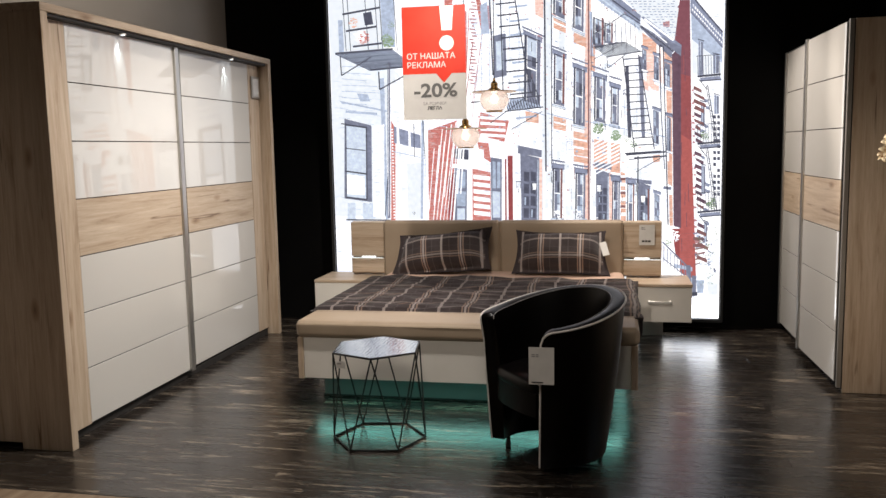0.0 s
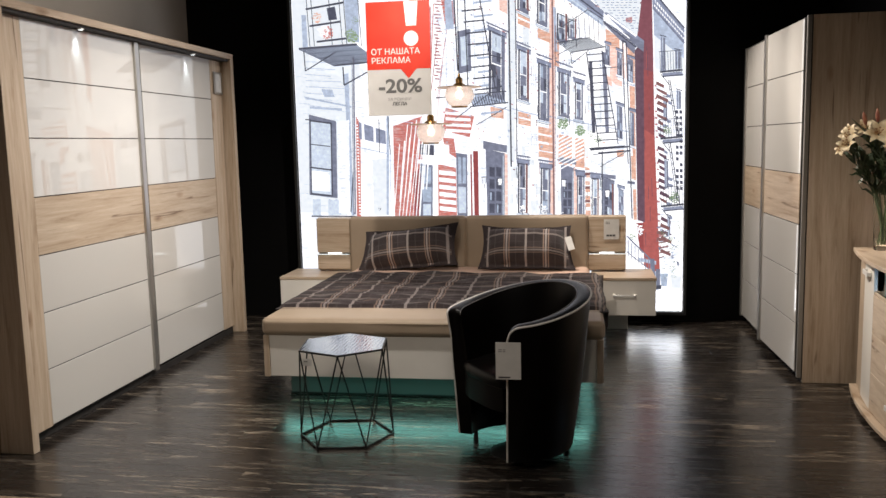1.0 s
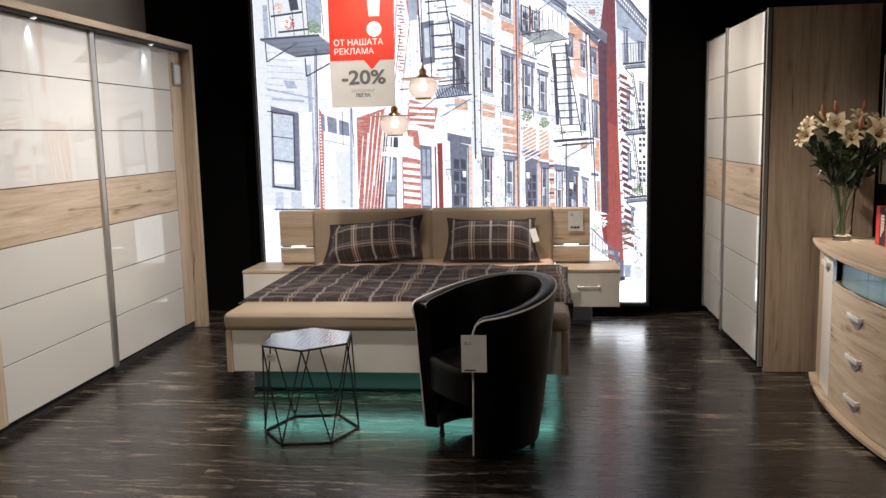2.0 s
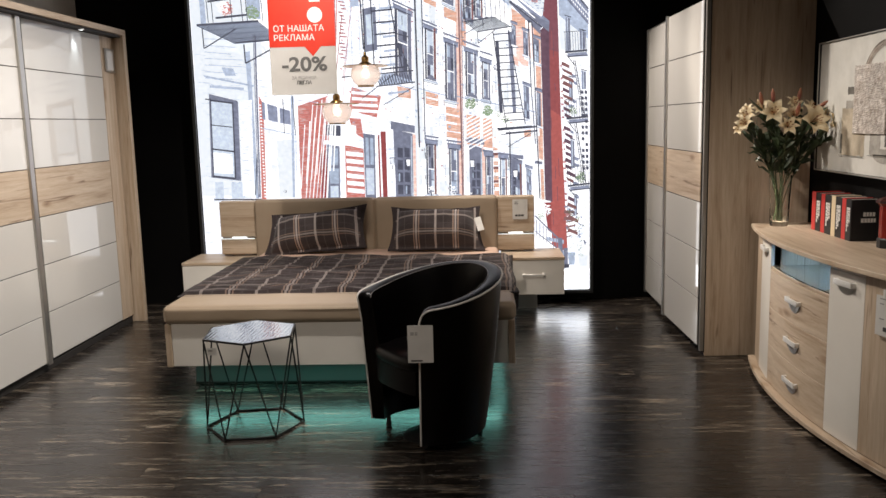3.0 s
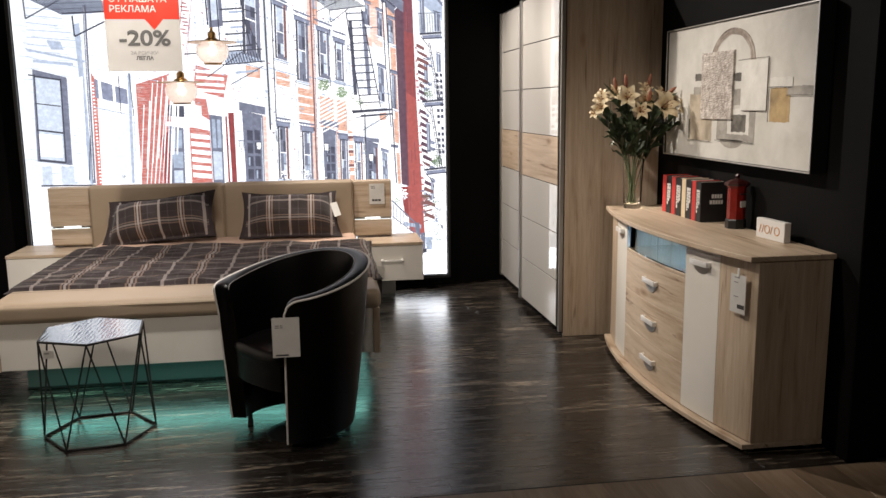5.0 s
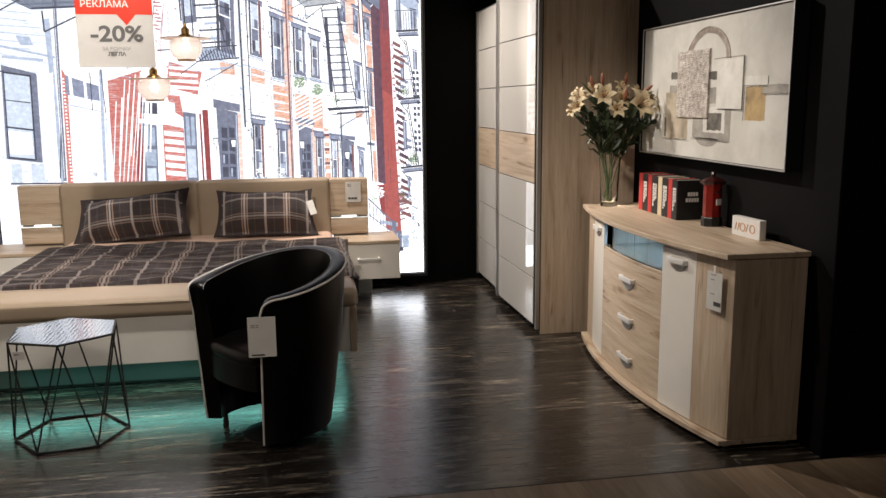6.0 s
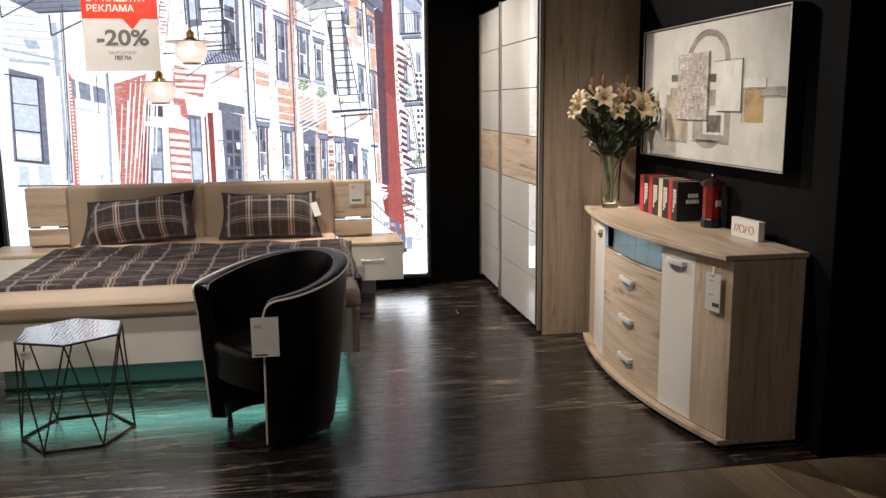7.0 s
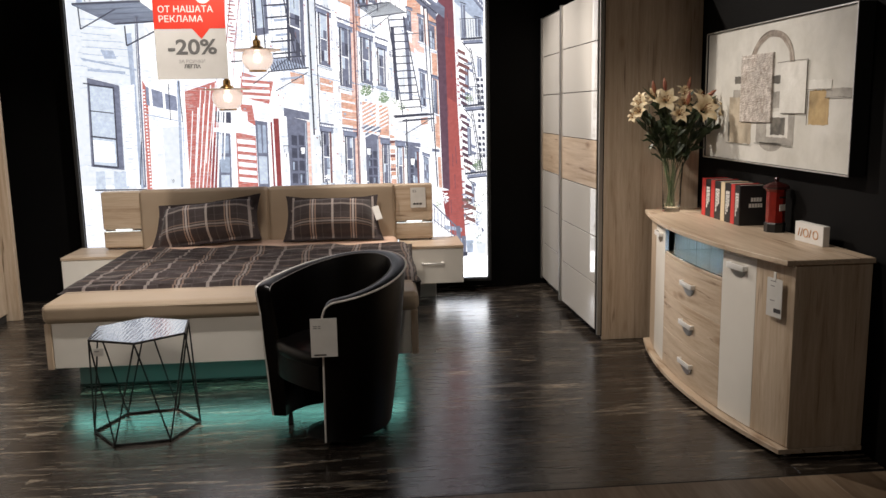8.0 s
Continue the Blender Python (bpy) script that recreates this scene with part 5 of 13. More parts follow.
quad("rail", 227.6, 74.5, 235.2, 74.2, 235.2, 73.9, 227.6, 74.1)
quad("slate2", 229.6, 106.3, 231.1, 106.2, 231.1, 99.9, 229.6, 100.1)
quad("slate2", 231.4, 106.3, 232.8, 106.1, 232.8, 99.9, 231.3, 100.1)
quad("dark", 229.6, 99.3, 231.1, 99.2, 231, 92.9, 229.6, 93)
quad("slate2", 231.3, 99.3, 232.8, 99.1, 232.8, 92.9, 231.3, 93)
quad("pane2", 229.6, 92.3, 231, 92.1, 231, 85.9, 229.6, 86)
quad("shade2", 231.3, 92.2, 232.8, 92.1, 232.7, 85.9, 231.3, 86)
quad("slate2", 229.6, 85.2, 231, 85.1, 231, 78.8, 229.5, 78.9)
quad("slate2", 231.3, 85.2, 232.7, 85.1, 232.7, 78.8, 231.3, 78.9)
quad("paper2", 229.5, 92.7, 232.9, 92.4, 232.9, 91.8, 229.5, 92.1)
line("paper2", 229.5, 107, 229.4, 77.4, 0.42)
line("paper2", 233, 107, 232.9, 77.4, 0.42)
line("rail", 234.3, 108.7, 234.2, 106.6, 0.44)
line("dark", 230.9, 108.4, 231, 104.9, 0.35)
line("rail", 236.3, 96.7, 236.8, 90.3, 0.33)
line("brown", 228.9, 108.8, 229.3, 105.3, 0.36)
line("brown", 235.3, 84.6, 235.2, 81.3, 0.47)
line("brown", 235.6, 93.4, 235.3, 91.3, 0.26)
line("rail", 233.9, 96.5, 234.1, 94.2, 0.27)
quad("slate2", 238.8, 109.5, 246.7, 108.5, 246.7, 105.4, 238.8, 106.4)
quad("slate", 238.3, 110.4, 247.1, 109.2, 247.1, 108.3, 238.3, 109.5)
quad("shade2", 239.2, 106.4, 246.7, 105.5, 246.7, 104.6, 239.2, 105.5)
quad("slate", 240.1, 105.9, 245.4, 105.3, 245.4, 75.3, 240, 75.5)
quad("dark", 240.1, 105.9, 240.8, 105.9, 240.8, 75.5, 240, 75.5)
quad("brown", 244.3, 105.9, 245.4, 105.7, 245.4, 75.4, 244.3, 75.5)
line("rail", 240.1, 105.9, 240, 75.5, 0.39)
quad("rail", 240.1, 106.4, 245.4, 105.7, 245.4, 105, 240.1, 105.7)
quad("rail", 239.2, 73.4, 246.2, 73.3, 246.2, 72.9, 239.2, 73.1)
quad("dark", 241, 104.4, 242.4, 104.3, 242.4, 98.2, 241, 98.4)
quad("slate2", 242.6, 104.4, 244, 104.2, 243.9, 98.2, 242.6, 98.3)
quad("pane2", 241, 97.6, 242.4, 97.5, 242.4, 91.4, 241, 91.5)
quad("pane", 242.6, 97.6, 243.9, 97.4, 243.9, 91.4, 242.6, 91.5)
quad("shade2", 241, 90.8, 242.4, 90.7, 242.3, 84.6, 241, 84.7)
quad("shade2", 242.6, 90.7, 243.9, 90.6, 243.9, 84.6, 242.6, 84.6)
quad("pane", 241, 83.9, 242.3, 83.8, 242.3, 77.7, 241, 77.8)
quad("slate2", 242.6, 83.9, 243.9, 83.8, 243.9, 77.7, 242.6, 77.8)
quad("paper2", 240.9, 91.2, 244.1, 91, 244.1, 90.4, 240.9, 90.6)
quad("pane2", 240.9, 104.7, 244.1, 104.3, 244.1, 97.3, 240.9, 97.6)
line("paper2", 240.9, 105, 240.9, 76.4, 0.42)
line("paper2", 244.1, 105, 244.1, 76.4, 0.42)
line("rail", 246.8, 106.1, 246.9, 99.2, 0.56)
line("dark", 242.4, 81.7, 242.4, 79, 0.23)
line("brown", 245.2, 79.1, 245.5, 72.1, 0.24)
line("dark", 245, 86.1, 244.8, 83.8, 0.35)
line("rail", 246.2, 92.6, 246, 89.5, 0.49)
line("brown", 240.1, 108.2, 240.1, 100.9, 0.25)
line("rail", 239.9, 86.1, 239.9, 81.5, 0.47)
quad("slate", 214.5, 123.3, 227.8, 121, 227.8, 116.7, 214.5, 118.9)
quad("slate", 215.8, 117.9, 226, 114.2, 225.8, 74.8, 216, 74.9)
quad("slate2", 218, 115.2, 223.3, 113.4, 223.3, 105.3, 218, 106.3)
quad("slate", 218.4, 102.7, 223.3, 101.8, 223.1, 78.4, 218.7, 78.4)
quad("slate", 247.1, 109.4, 258.5, 107.8, 258.5, 104.8, 247.1, 106.3)
quad("slate", 248.5, 106.2, 257.2, 103.4, 257.3, 74.4, 248.9, 74.5)
quad("slate2", 250.2, 102.2, 255, 100.8, 255.1, 94.1, 250.2, 94.7)
quad("brick", 234.8, 114.9, 238.4, 114, 239.2, 75.5, 235.2, 75.6)
stripes("paper2", 234.8, 112.3, 238.7, 77.3, 6, 0.45, 0)
quad("brick2", 226, 114.2, 228.2, 113.7, 228.5, 74.7, 226.3, 74.7)
stripes("brown", 234.8, 110.5, 238.7, 78.2, 3, 0.2, 0)
clump("paper2", 154.9, 106.5, 1.4, 20, 826)
clump("paper2", 167.2, 104.9, 1.4, 20, 853)
clump("paper2", 218.8, 100.9, 1.4, 20, 968)
clump("rail", 153.9, 104.7, 1.1, 18, 825)
clump("rail", 166.2, 103.6, 1.1, 18, 852)
clump("paper2", 181.3, 77.9, 2.1, 20, 30)
clump("paper2", 187.2, 77.9, 2.1, 20, 31)
clump("paper2", 193.1, 77.8, 2.1, 20, 32)
clump("paper2", 198.9, 77.8, 2.1, 20, 33)
clump("paper2", 204.8, 77.7, 2.1, 20, 34)
clump("paper2", 210.6, 77.6, 2.1, 20, 35)
clump("paper2", 216.4, 77.6, 2.1, 20, 36)
# roof line and far fire escape
quad("shade", 213.8, 211.5, 237.7, 214, 250.6, 206.7, 223.8, 203.4)
line("rail", 214.3, 211.5, 224.2, 203.4, 0.55)
line("rail", 215.8, 211.6, 225.9, 203.6, 0.55)
line("rail", 217.4, 211.8, 227.6, 203.8, 0.55)
line("rail", 219, 211.9, 229.3, 204, 0.55)
line("rail", 220.5, 212.1, 231, 204.2, 0.55)
line("rail", 222.1, 212.2, 232.7, 204.3, 0.55)
line("rail", 223.7, 212.4, 234.4, 204.5, 0.55)
line("rail", 225.2, 212.5, 236.1, 204.7, 0.55)
line("rail", 226.8, 212.7, 237.8, 204.9, 0.55)
line("rail", 228.3, 212.9, 239.4, 205.1, 0.55)
line("rail", 229.9, 213, 241.1, 205.3, 0.55)
line("rail", 231.5, 213.2, 242.8, 205.5, 0.55)
line("rail", 233, 213.3, 244.5, 205.7, 0.55)
line("rail", 234.6, 213.5, 246.2, 205.9, 0.55)
line("rail", 236.1, 213.6, 247.9, 206.1, 0.55)
line("rail", 237.7, 213.8, 249.5, 206.3, 0.55)
line("rail", 213.8, 211.5, 237.7, 214, 0.78)
line("rail", 223.8, 203.4, 250.6, 206.7, 0.78)
line("rail", 213.9, 223.4, 215.1, 210.6, 0.62)
line("rail", 213.9, 220.9, 236.9, 235.2, 0.62)
line("rail", 236.9, 235.2, 248.9, 227.1, 0.62)
line("rail", 223.8, 203.4, 224.6, 194.8, 0.62)
line("rail", 224.6, 194.8, 237.7, 204.6, 0.62)
line("rail", 215.1, 210.6, 232.5, 214.2, 0.62)
line("rail", 213.7, 202, 233.4, 211.6, 0.55)
line("rail", 217, 232.6, 217.7, 213, 0.47)
line("rail", 221.3, 231.7, 222.1, 212.4, 0.47)
line("rail", 225.7, 230.9, 226.4, 211.8, 0.47)
line("rail", 230, 230.1, 230.8, 211.2, 0.47)
line("rail", 234.3, 229.3, 235.1, 210.6, 0.47)
line("rail", 237.7, 228.6, 238.6, 210.1, 0.47)
line("rail", 241.2, 228, 242, 209.6, 0.47)
line("rail", 244.6, 227.3, 245.4, 209.2, 0.47)
line("rail", 235.9, 202.9, 245.4, 130.2, 0.78)
line("rail", 247.6, 204.2, 260.2, 132.1, 0.78)
line("rail", 235.9, 201.2, 248.9, 201.6, 0.86)
line("rail", 236.7, 195.8, 249.8, 196.2, 0.86)
line("rail", 237.5, 190.4, 250.6, 190.8, 0.86)
line("rail", 238.2, 184.9, 251.5, 185.3, 0.86)
line("rail", 239, 179.4, 252.4, 179.9, 0.86)
line("rail", 239.8, 174, 253.2, 174.4, 0.86)
line("rail", 240.6, 168.5, 254.1, 169, 0.86)
line("rail", 241.3, 163, 255, 163.5, 0.86)
line("rail", 242.1, 157.5, 255.8, 158, 0.86)
line("rail", 242.9, 152, 256.7, 152.5, 0.86)
line("rail", 243.7, 146.5, 257.6, 147, 0.86)
line("rail", 244.4, 140.9, 258.5, 141.5, 0.86)
line("rail", 245.2, 135.4, 259.4, 135.9, 0.86)
quad("dark", 237.7, 195.6, 240.3, 195.5, 242.8, 141.2, 240.2, 141.3)
quad("slate", 247.2, 203.8, 250.6, 202.4, 253.3, 141, 250.6, 141)
clump("slate", 238.5, 176.2, 2.8, 62, 41)
clump("green", 239.3, 140.4, 2.3, 36, 42)
line("rail", 238.8, 128.1, 268.9, 130.1, 1.25)
line("rail", 241, 124.5, 269.8, 126.6, 0.62)
line("rail", 246.3, 114.7, 265.9, 125.8, 0.55)
line("rail", 248, 127, 248, 74.5, 0.94)
# red corner house and the far street
quad("brown", 290.2, 64.3, 297.1, 62.9, 295, 61.1, 290.2, 61.6)
quad("brown", 290.2, 58.9, 298.9, 57.5, 296.8, 55.7, 290.2, 56.2)
clump("paper2", 274.5, 64.4, 5.1, 104, 56)
clump("green", 271.8, 59.9, 2.8, 46, 57)
clump("brick", 268.3, 54.5, 1.8, 20, 58)
quad("shade2", 286, 31, 292, 31, 292, 17, 286, 17)
# strip glows far above paper white, to strengthen its reflection in the floor
quad("sunlit", 268.5, 14.5, 309.7, 17.5, 309.7, 0.3, 268.6, 0.3)
line("slate", 267.4, 59.9, 287.8, 39.1, 1.08)
line("slate", 267.5, 47.3, 287.8, 30.9, 0.72)
line("slate", 268.3, 57.2, 268.4, 43.7, 0.54)
line("slate", 271, 54.7, 271, 41.6, 0.54)
line("slate", 273.6, 52.2, 273.7, 39.6, 0.54)
line("slate", 276.3, 49.7, 276.3, 37.5, 0.54)
line("slate", 278.9, 47.2, 279, 35.5, 0.54)
line("slate", 281.6, 44.7, 281.7, 33.4, 0.54)
line("slate", 284.2, 42.2, 284.3, 31.4, 0.54)
line("slate", 286.9, 39.7, 287, 29.3, 0.54)
quad("slate", 285.1, 41.8, 288.6, 41.8, 289.6, 23.6, 286.1, 23.6)
quad("pane", 293.1, 30, 299.2, 30, 298.4, 20, 294.1, 20)
quad("shade", 301, 28.2, 309.7, 28.2, 308.9, 18.2, 302.4, 18.2)
quad("slate", 289.6, 33.6, 293.1, 33.6, 293.2, 20, 290.5, 20)
quad("rail", 282.6, 20, 294, 20.9, 294.1, 17.7, 282.6, 17.2)
# tone of the fronts
quad("shade", 191.8, 89.3, 198.1, 88.8, 198, 80.1, 191.7, 80.4)
quad("shade", 246.6, 225.6, 250.4, 223.8, 250.4, 218.2, 246.6, 220)
quad("shade", 206, 234.7, 211.5, 232, 211.5, 227.8, 206, 230.6)
quad("shade", 227.4, 156.6, 229.4, 156.1, 229.4, 145.5, 227.3, 146)
quad("shade", 189.4, 122.7, 195.2, 121.7, 195.1, 116.7, 189.3, 117.6)
quad("shade", 186.8, 89.3, 188.6, 89.1, 188.5, 80.5, 186.7, 80.6)
quad("shade", 207.9, 120.1, 211.3, 119.5, 211.2, 116.2, 207.8, 116.7)
quad("shade", 229.8, 110.4, 233.6, 109.9, 233.6, 104.2, 229.8, 104.6)
quad("shade", 247.1, 89.2, 253.3, 88.7, 253.3, 85.6, 247.1, 86)
quad("shade", 244.6, 103.8, 250.4, 103.1, 250.4, 95.4, 244.6, 96)
quad("shade", 233.8, 118.7, 236.3, 118.3, 236.3, 112.6, 233.8, 112.9)
quad("shade", 177, 161.2, 179.4, 160.5, 179.3, 154.8, 177, 155.4)
quad("shade", 206.2, 228.1, 209, 226.7, 208.9, 216.3, 206.1, 217.6)
quad("shade", 178.3, 116.1, 183.4, 115.4, 183.3, 105.9, 178.2, 106.5)
quad("shade", 211.9, 165.4, 214.1, 164.8, 214.1, 159.7, 211.9, 160.4)
quad("shade", 199.9, 97.1, 203.7, 96.7, 203.6, 86, 199.8, 86.3)
quad("shade", 238.5, 107.8, 240.8, 107.5, 240.8, 104.6, 238.5, 104.9)
quad("shade", 175.2, 94.2, 178.4, 93.9, 178.3, 86, 175.1, 86.2)
quad("shade", 214.9, 186.1, 218, 185, 218, 175.8, 214.8, 176.9)
quad("shade", 196.2, 100, 202.3, 99.4, 202.3, 93, 196.1, 93.5)
quad("shade", 183, 93.6, 187.3, 93.3, 187.2, 85, 182.9, 85.3)
quad("shade", 189.2, 139.6, 192.8, 138.8, 192.8, 135.8, 189.1, 136.6)
quad("shade", 180.7, 162.5, 183.1, 161.8, 182.9, 151.5, 180.6, 152.2)
quad("shade", 228, 172.6, 231.1, 171.6, 231, 163, 228, 163.9)
quad("shade", 177.1, 222.4, 180.8, 220.7, 180.7, 214.7, 177, 216.4)
quad("shade", 224.1, 225.7, 228.8, 223.4, 228.8, 219.6, 224.1, 221.8)
quad("shade", 202.9, 173.1, 206.1, 172, 206, 167.2, 202.9, 168.2)
quad("shade", 186.9, 117.3, 192.2, 116.4, 192.1, 106.1, 186.8, 106.8)
quad("shade", 192.4, 102.6, 197.3, 102, 197.3, 99.7, 192.4, 100.2)
quad("shade", 203.2, 102.4, 209, 101.7, 209, 99.8, 203.2, 100.4)
quad("shade", 233.4, 130.1, 237.6, 129.3, 237.6, 122.4, 233.4, 123.2)
quad("shade", 195.4, 86.4, 201.6, 86, 201.6, 77.9, 195.4, 78.1)
quad("shade", 202.3, 109.7, 208.4, 108.9, 208.4, 104.5, 202.3, 105.2)
quad("shade", 213.1, 98.7, 216.3, 98.4, 216.3, 87.2, 213, 87.4)
quad("shade", 246.8, 178.5, 249.3, 177.7, 249.3, 167.8, 246.8, 168.6)
quad("shade", 185, 132.4, 188, 131.8, 187.9, 123, 184.9, 123.5)
quad("shade", 221.3, 199.7, 224.2, 198.6, 224.2, 189.3, 221.2, 190.4)
quad("shade", 223.6, 230, 227.5, 228, 227.5, 217.3, 223.5, 219.1)
quad("shade", 236.5, 170.7, 238.6, 170, 238.6, 159.6, 236.5, 160.2)
quad("shade", 180, 94.1, 181.8, 94, 181.7, 86.3, 179.9, 86.5)
quad("shade", 224.5, 177.8, 228.7, 176.4, 228.7, 173.1, 224.5, 174.5)
quad("shade", 176, 115, 178.4, 114.7, 178.3, 104, 175.8, 104.3)
quad("shade", 232, 91.8, 236.4, 91.4, 236.4, 89.6, 232, 90)
quad("shade", 200.9, 108.1, 205.5, 107.5, 205.4, 96.1, 200.8, 96.6)
quad("shade", 243.6, 158.7, 247.9, 157.4, 247.9, 148.4, 243.6, 149.5)
quad("shade", 184.7, 176.9, 189.5, 175.4, 189.4, 168.4, 184.6, 169.9)
quad("shade", 197.8, 127.7, 202.8, 126.8, 202.7, 122.5, 197.7, 123.4)
quad("shade", 224.8, 103.2, 229.2, 102.7, 229.2, 98.4, 224.7, 98.8)
quad("shade", 192.2, 82.6, 194.2, 82.5, 194.2, 76.3, 192.1, 76.3)
quad("shade", 249.3, 163.3, 254.2, 161.9, 254.2, 152.1, 249.3, 153.4)
quad("shade", 177.9, 232.1, 180.4, 230.9, 180.3, 223.2, 177.8, 224.4)
quad("shade", 228.2, 126, 232.7, 125.2, 232.7, 122.9, 228.2, 123.7)
quad("shade", 213.8, 131, 219.2, 129.9, 219.1, 121.1, 213.7, 122)
quad("shade", 246.9, 118.1, 250.9, 117.5, 250.9, 109.5, 246.9, 110)
quad("shade", 222.1, 185.5, 224.9, 184.5, 224.8, 178.1, 222, 179)
quad("shade", 235.7, 147.8, 239.4, 146.9, 239.4, 142.1, 235.7, 143)
quad("shade", 217.7, 130.4, 222.5, 129.4, 222.5, 118.4, 217.6, 119.2)
quad("shade", 185.6, 121, 190, 120.3, 190, 117.2, 185.5, 117.9)
line("shade2", 26.1, 136.9, 36.4, 136.7, 0.24)
line("shade2", 12.3, 136.8, 15, 136.2, 0.24)
line("shade2", 12.5, 87.2, 22.9, 86.4, 0.24)
line("shade2", 22.5, 82.1, 29.7, 81.8, 0.24)
line("shade2", -1.8, 97.2, 3.8, 97, 0.24)
line("shade2", 6, 162.8, 16, 161.7, 0.24)
line("shade2", 6.5, 180.3, 13.4, 179.2, 0.24)
line("shade2", 25.5, 131.5, 35.2, 130.5, 0.24)
line("shade2", 35.2, 177.5, 44.3, 176.3, 0.24)
line("shade2", 5, 154.5, 7.3, 154, 0.24)
line("shade2", 3.9, 104.6, 12.9, 104, 0.24)
line("shade2", 11.5, 128.6, 19.9, 128, 0.24)
line("shade2", 15, 124.6, 18.5, 124.1, 0.24)
line("shade2", 18.2, 149.3, 20.6, 149, 0.24)
line("shade2", 33.9, 124.9, 40.3, 124.1, 0.24)
line("shade2", 16.3, 131.7, 23.8, 131.3, 0.24)
line("shade2", 2.4, 192.6, 10.5, 191.6, 0.24)
line("shade2", 2.7, 170.9, 11.8, 170.5, 0.24)
line("shade2", 34.8, 98.6, 40.6, 97.8, 0.24)
line("shade2", 12.6, 168.8, 22, 167.9, 0.24)
line("shade2", 7.4, 127, 13.5, 126.7, 0.24)
line("shade2", 18.8, 183.8, 22.4, 183.3, 0.24)
line("shade2", 14.2, 116.5, 20.5, 115.9, 0.24)
line("shade2", 8.7, 145.7, 13.9, 144.7, 0.24)
line("shade2", 29.7, 135.3, 35.4, 135, 0.24)
line("shade2", 17.6, 156.9, 20.4, 156.5, 0.24)
line("shade2", 22.7, 182.2, 31.8, 181.2, 0.24)
line("shade2", 18.1, 197.4, 26.5, 196.5, 0.24)
line("shade2", 25.1, 190.7, 34.2, 189.9, 0.24)
line("shade2", 12.3, 184.6, 20.8, 184, 0.24)
line("shade2", 29.1, 168, 37.7, 167.6, 0.24)
line("shade2", 15.9, 140.9, 25.8, 140.5, 0.24)
line("shade2", 26, 172.5, 35.8, 172, 0.24)
line("shade2", 28, 157.2, 35.9, 156.5, 0.24)
line("shade2", 23.9, 90.5, 32.8, 89.9, 0.24)
line("shade2", 4, 97.4, 8.6, 96.5, 0.24)
line("shade2", 34.6, 184.1, 44.2, 183, 0.24)
line("shade2", 7.4, 154.6, 16.6, 154.1, 0.24)
line("shade2", 23, 93.1, 25.6, 93, 0.24)
line("shade2", 9.6, 155, 14, 154.1, 0.24)
quad("shade", 165.9, 141.4, 168.8, 140.9, 168.5, 133.9, 165.8, 138.7)
quad("shade", 56.5, 132.3, 58.9, 131.8, 58.2, 130.1, 56.4, 129.5)
quad("shade", 122.8, 147.6, 124.4, 147.2, 124.3, 142.9, 122.7, 145)
quad("shade", 109.2, 84.4, 112.2, 83.9, 113.8, 78.1, 109.1, 81.6)
quad("shade", 89.1, 169.4, 92.4, 168.8, 90.4, 163.8, 89, 166.7)
quad("shade", 90, 210.9, 92.3, 210.4, 93.3, 203.3, 89.9, 208.3)
quad("shade", 179, 250.8, 182.4, 250.2, 183.5, 244.3, 178.9, 248.2)
quad("shade", 62, 111.1, 67.2, 110.5, 66.1, 104, 61.9, 108.3)
quad("shade", 90.2, 237.6, 91.6, 237.1, 94.8, 234.4, 90.1, 235)
quad("shade", 106.5, 227.9, 108.6, 227.3, 108.4, 224, 106.4, 225.3)
quad("shade", 140.5, 113.1, 143.1, 112.6, 143.5, 108.9, 140.4, 110.3)
quad("shade", 139, 167.4, 143, 166.8, 141.7, 161.1, 139, 164.7)
quad("shade", 169.4, 124.5, 174.3, 124, 174.7, 117.5, 169.3, 121.8)
quad("shade", 166.7, 199.1, 171.4, 198.5, 170, 193.1, 166.6, 196.5)
quad("shade", 58.3, 147.7, 61.5, 147.1, 61.6, 143.6, 58.2, 144.9)
quad("shade", 103.7, 125.5, 107.9, 125, 105.9, 119.6, 103.6, 122.8)
quad("shade", 100.2, 135.7, 102.3, 135.2, 105, 132.5, 100.1, 133)
quad("shade", 127.5, 231.7, 132.8, 231, 131.4, 229, 127.5, 229.1)
quad("shade", 148.9, 206.9, 150.8, 206.4, 150.9, 201.3, 148.8, 204.3)
quad("shade", 90.6, 141.4, 96.1, 140.9, 93.8, 135.2, 90.5, 138.7)
quad("shade", 152.9, 90.9, 155.3, 90.4, 155.3, 87.4, 152.8, 88.1)
quad("shade", 139.2, 186.9, 143.3, 186.3, 141, 184.1, 139.1, 184.2)
quad("shade", 179, 100.7, 181.1, 100.2, 181.7, 95.4, 179, 98)
quad("shade", 156, 183.2, 161, 182.6, 160.6, 176, 155.9, 180.6)
quad("shade", 78.7, 244.4, 81.8, 243.8, 83.4, 238.4, 78.6, 241.7)
quad("shade", 81.4, 129.1, 84.5, 128.6, 83.2, 123.6, 81.3, 126.4)
quad("shade", 141, 216.2, 143.4, 215.6, 145.7, 211.6, 140.9, 213.6)
quad("shade", 159.5, 156.7, 164.5, 156.1, 164.4, 152.1, 159.5, 154)
quad("shade", 71.1, 99.8, 73.6, 99.3, 74.8, 96.2, 71, 97.1)
quad("shade", 106.2, 199.2, 107.8, 198.7, 108.2, 193.9, 106.1, 196.5)
quad("shade", 126.8, 227.9, 128.2, 227.4, 131.1, 221.9, 126.8, 225.3)
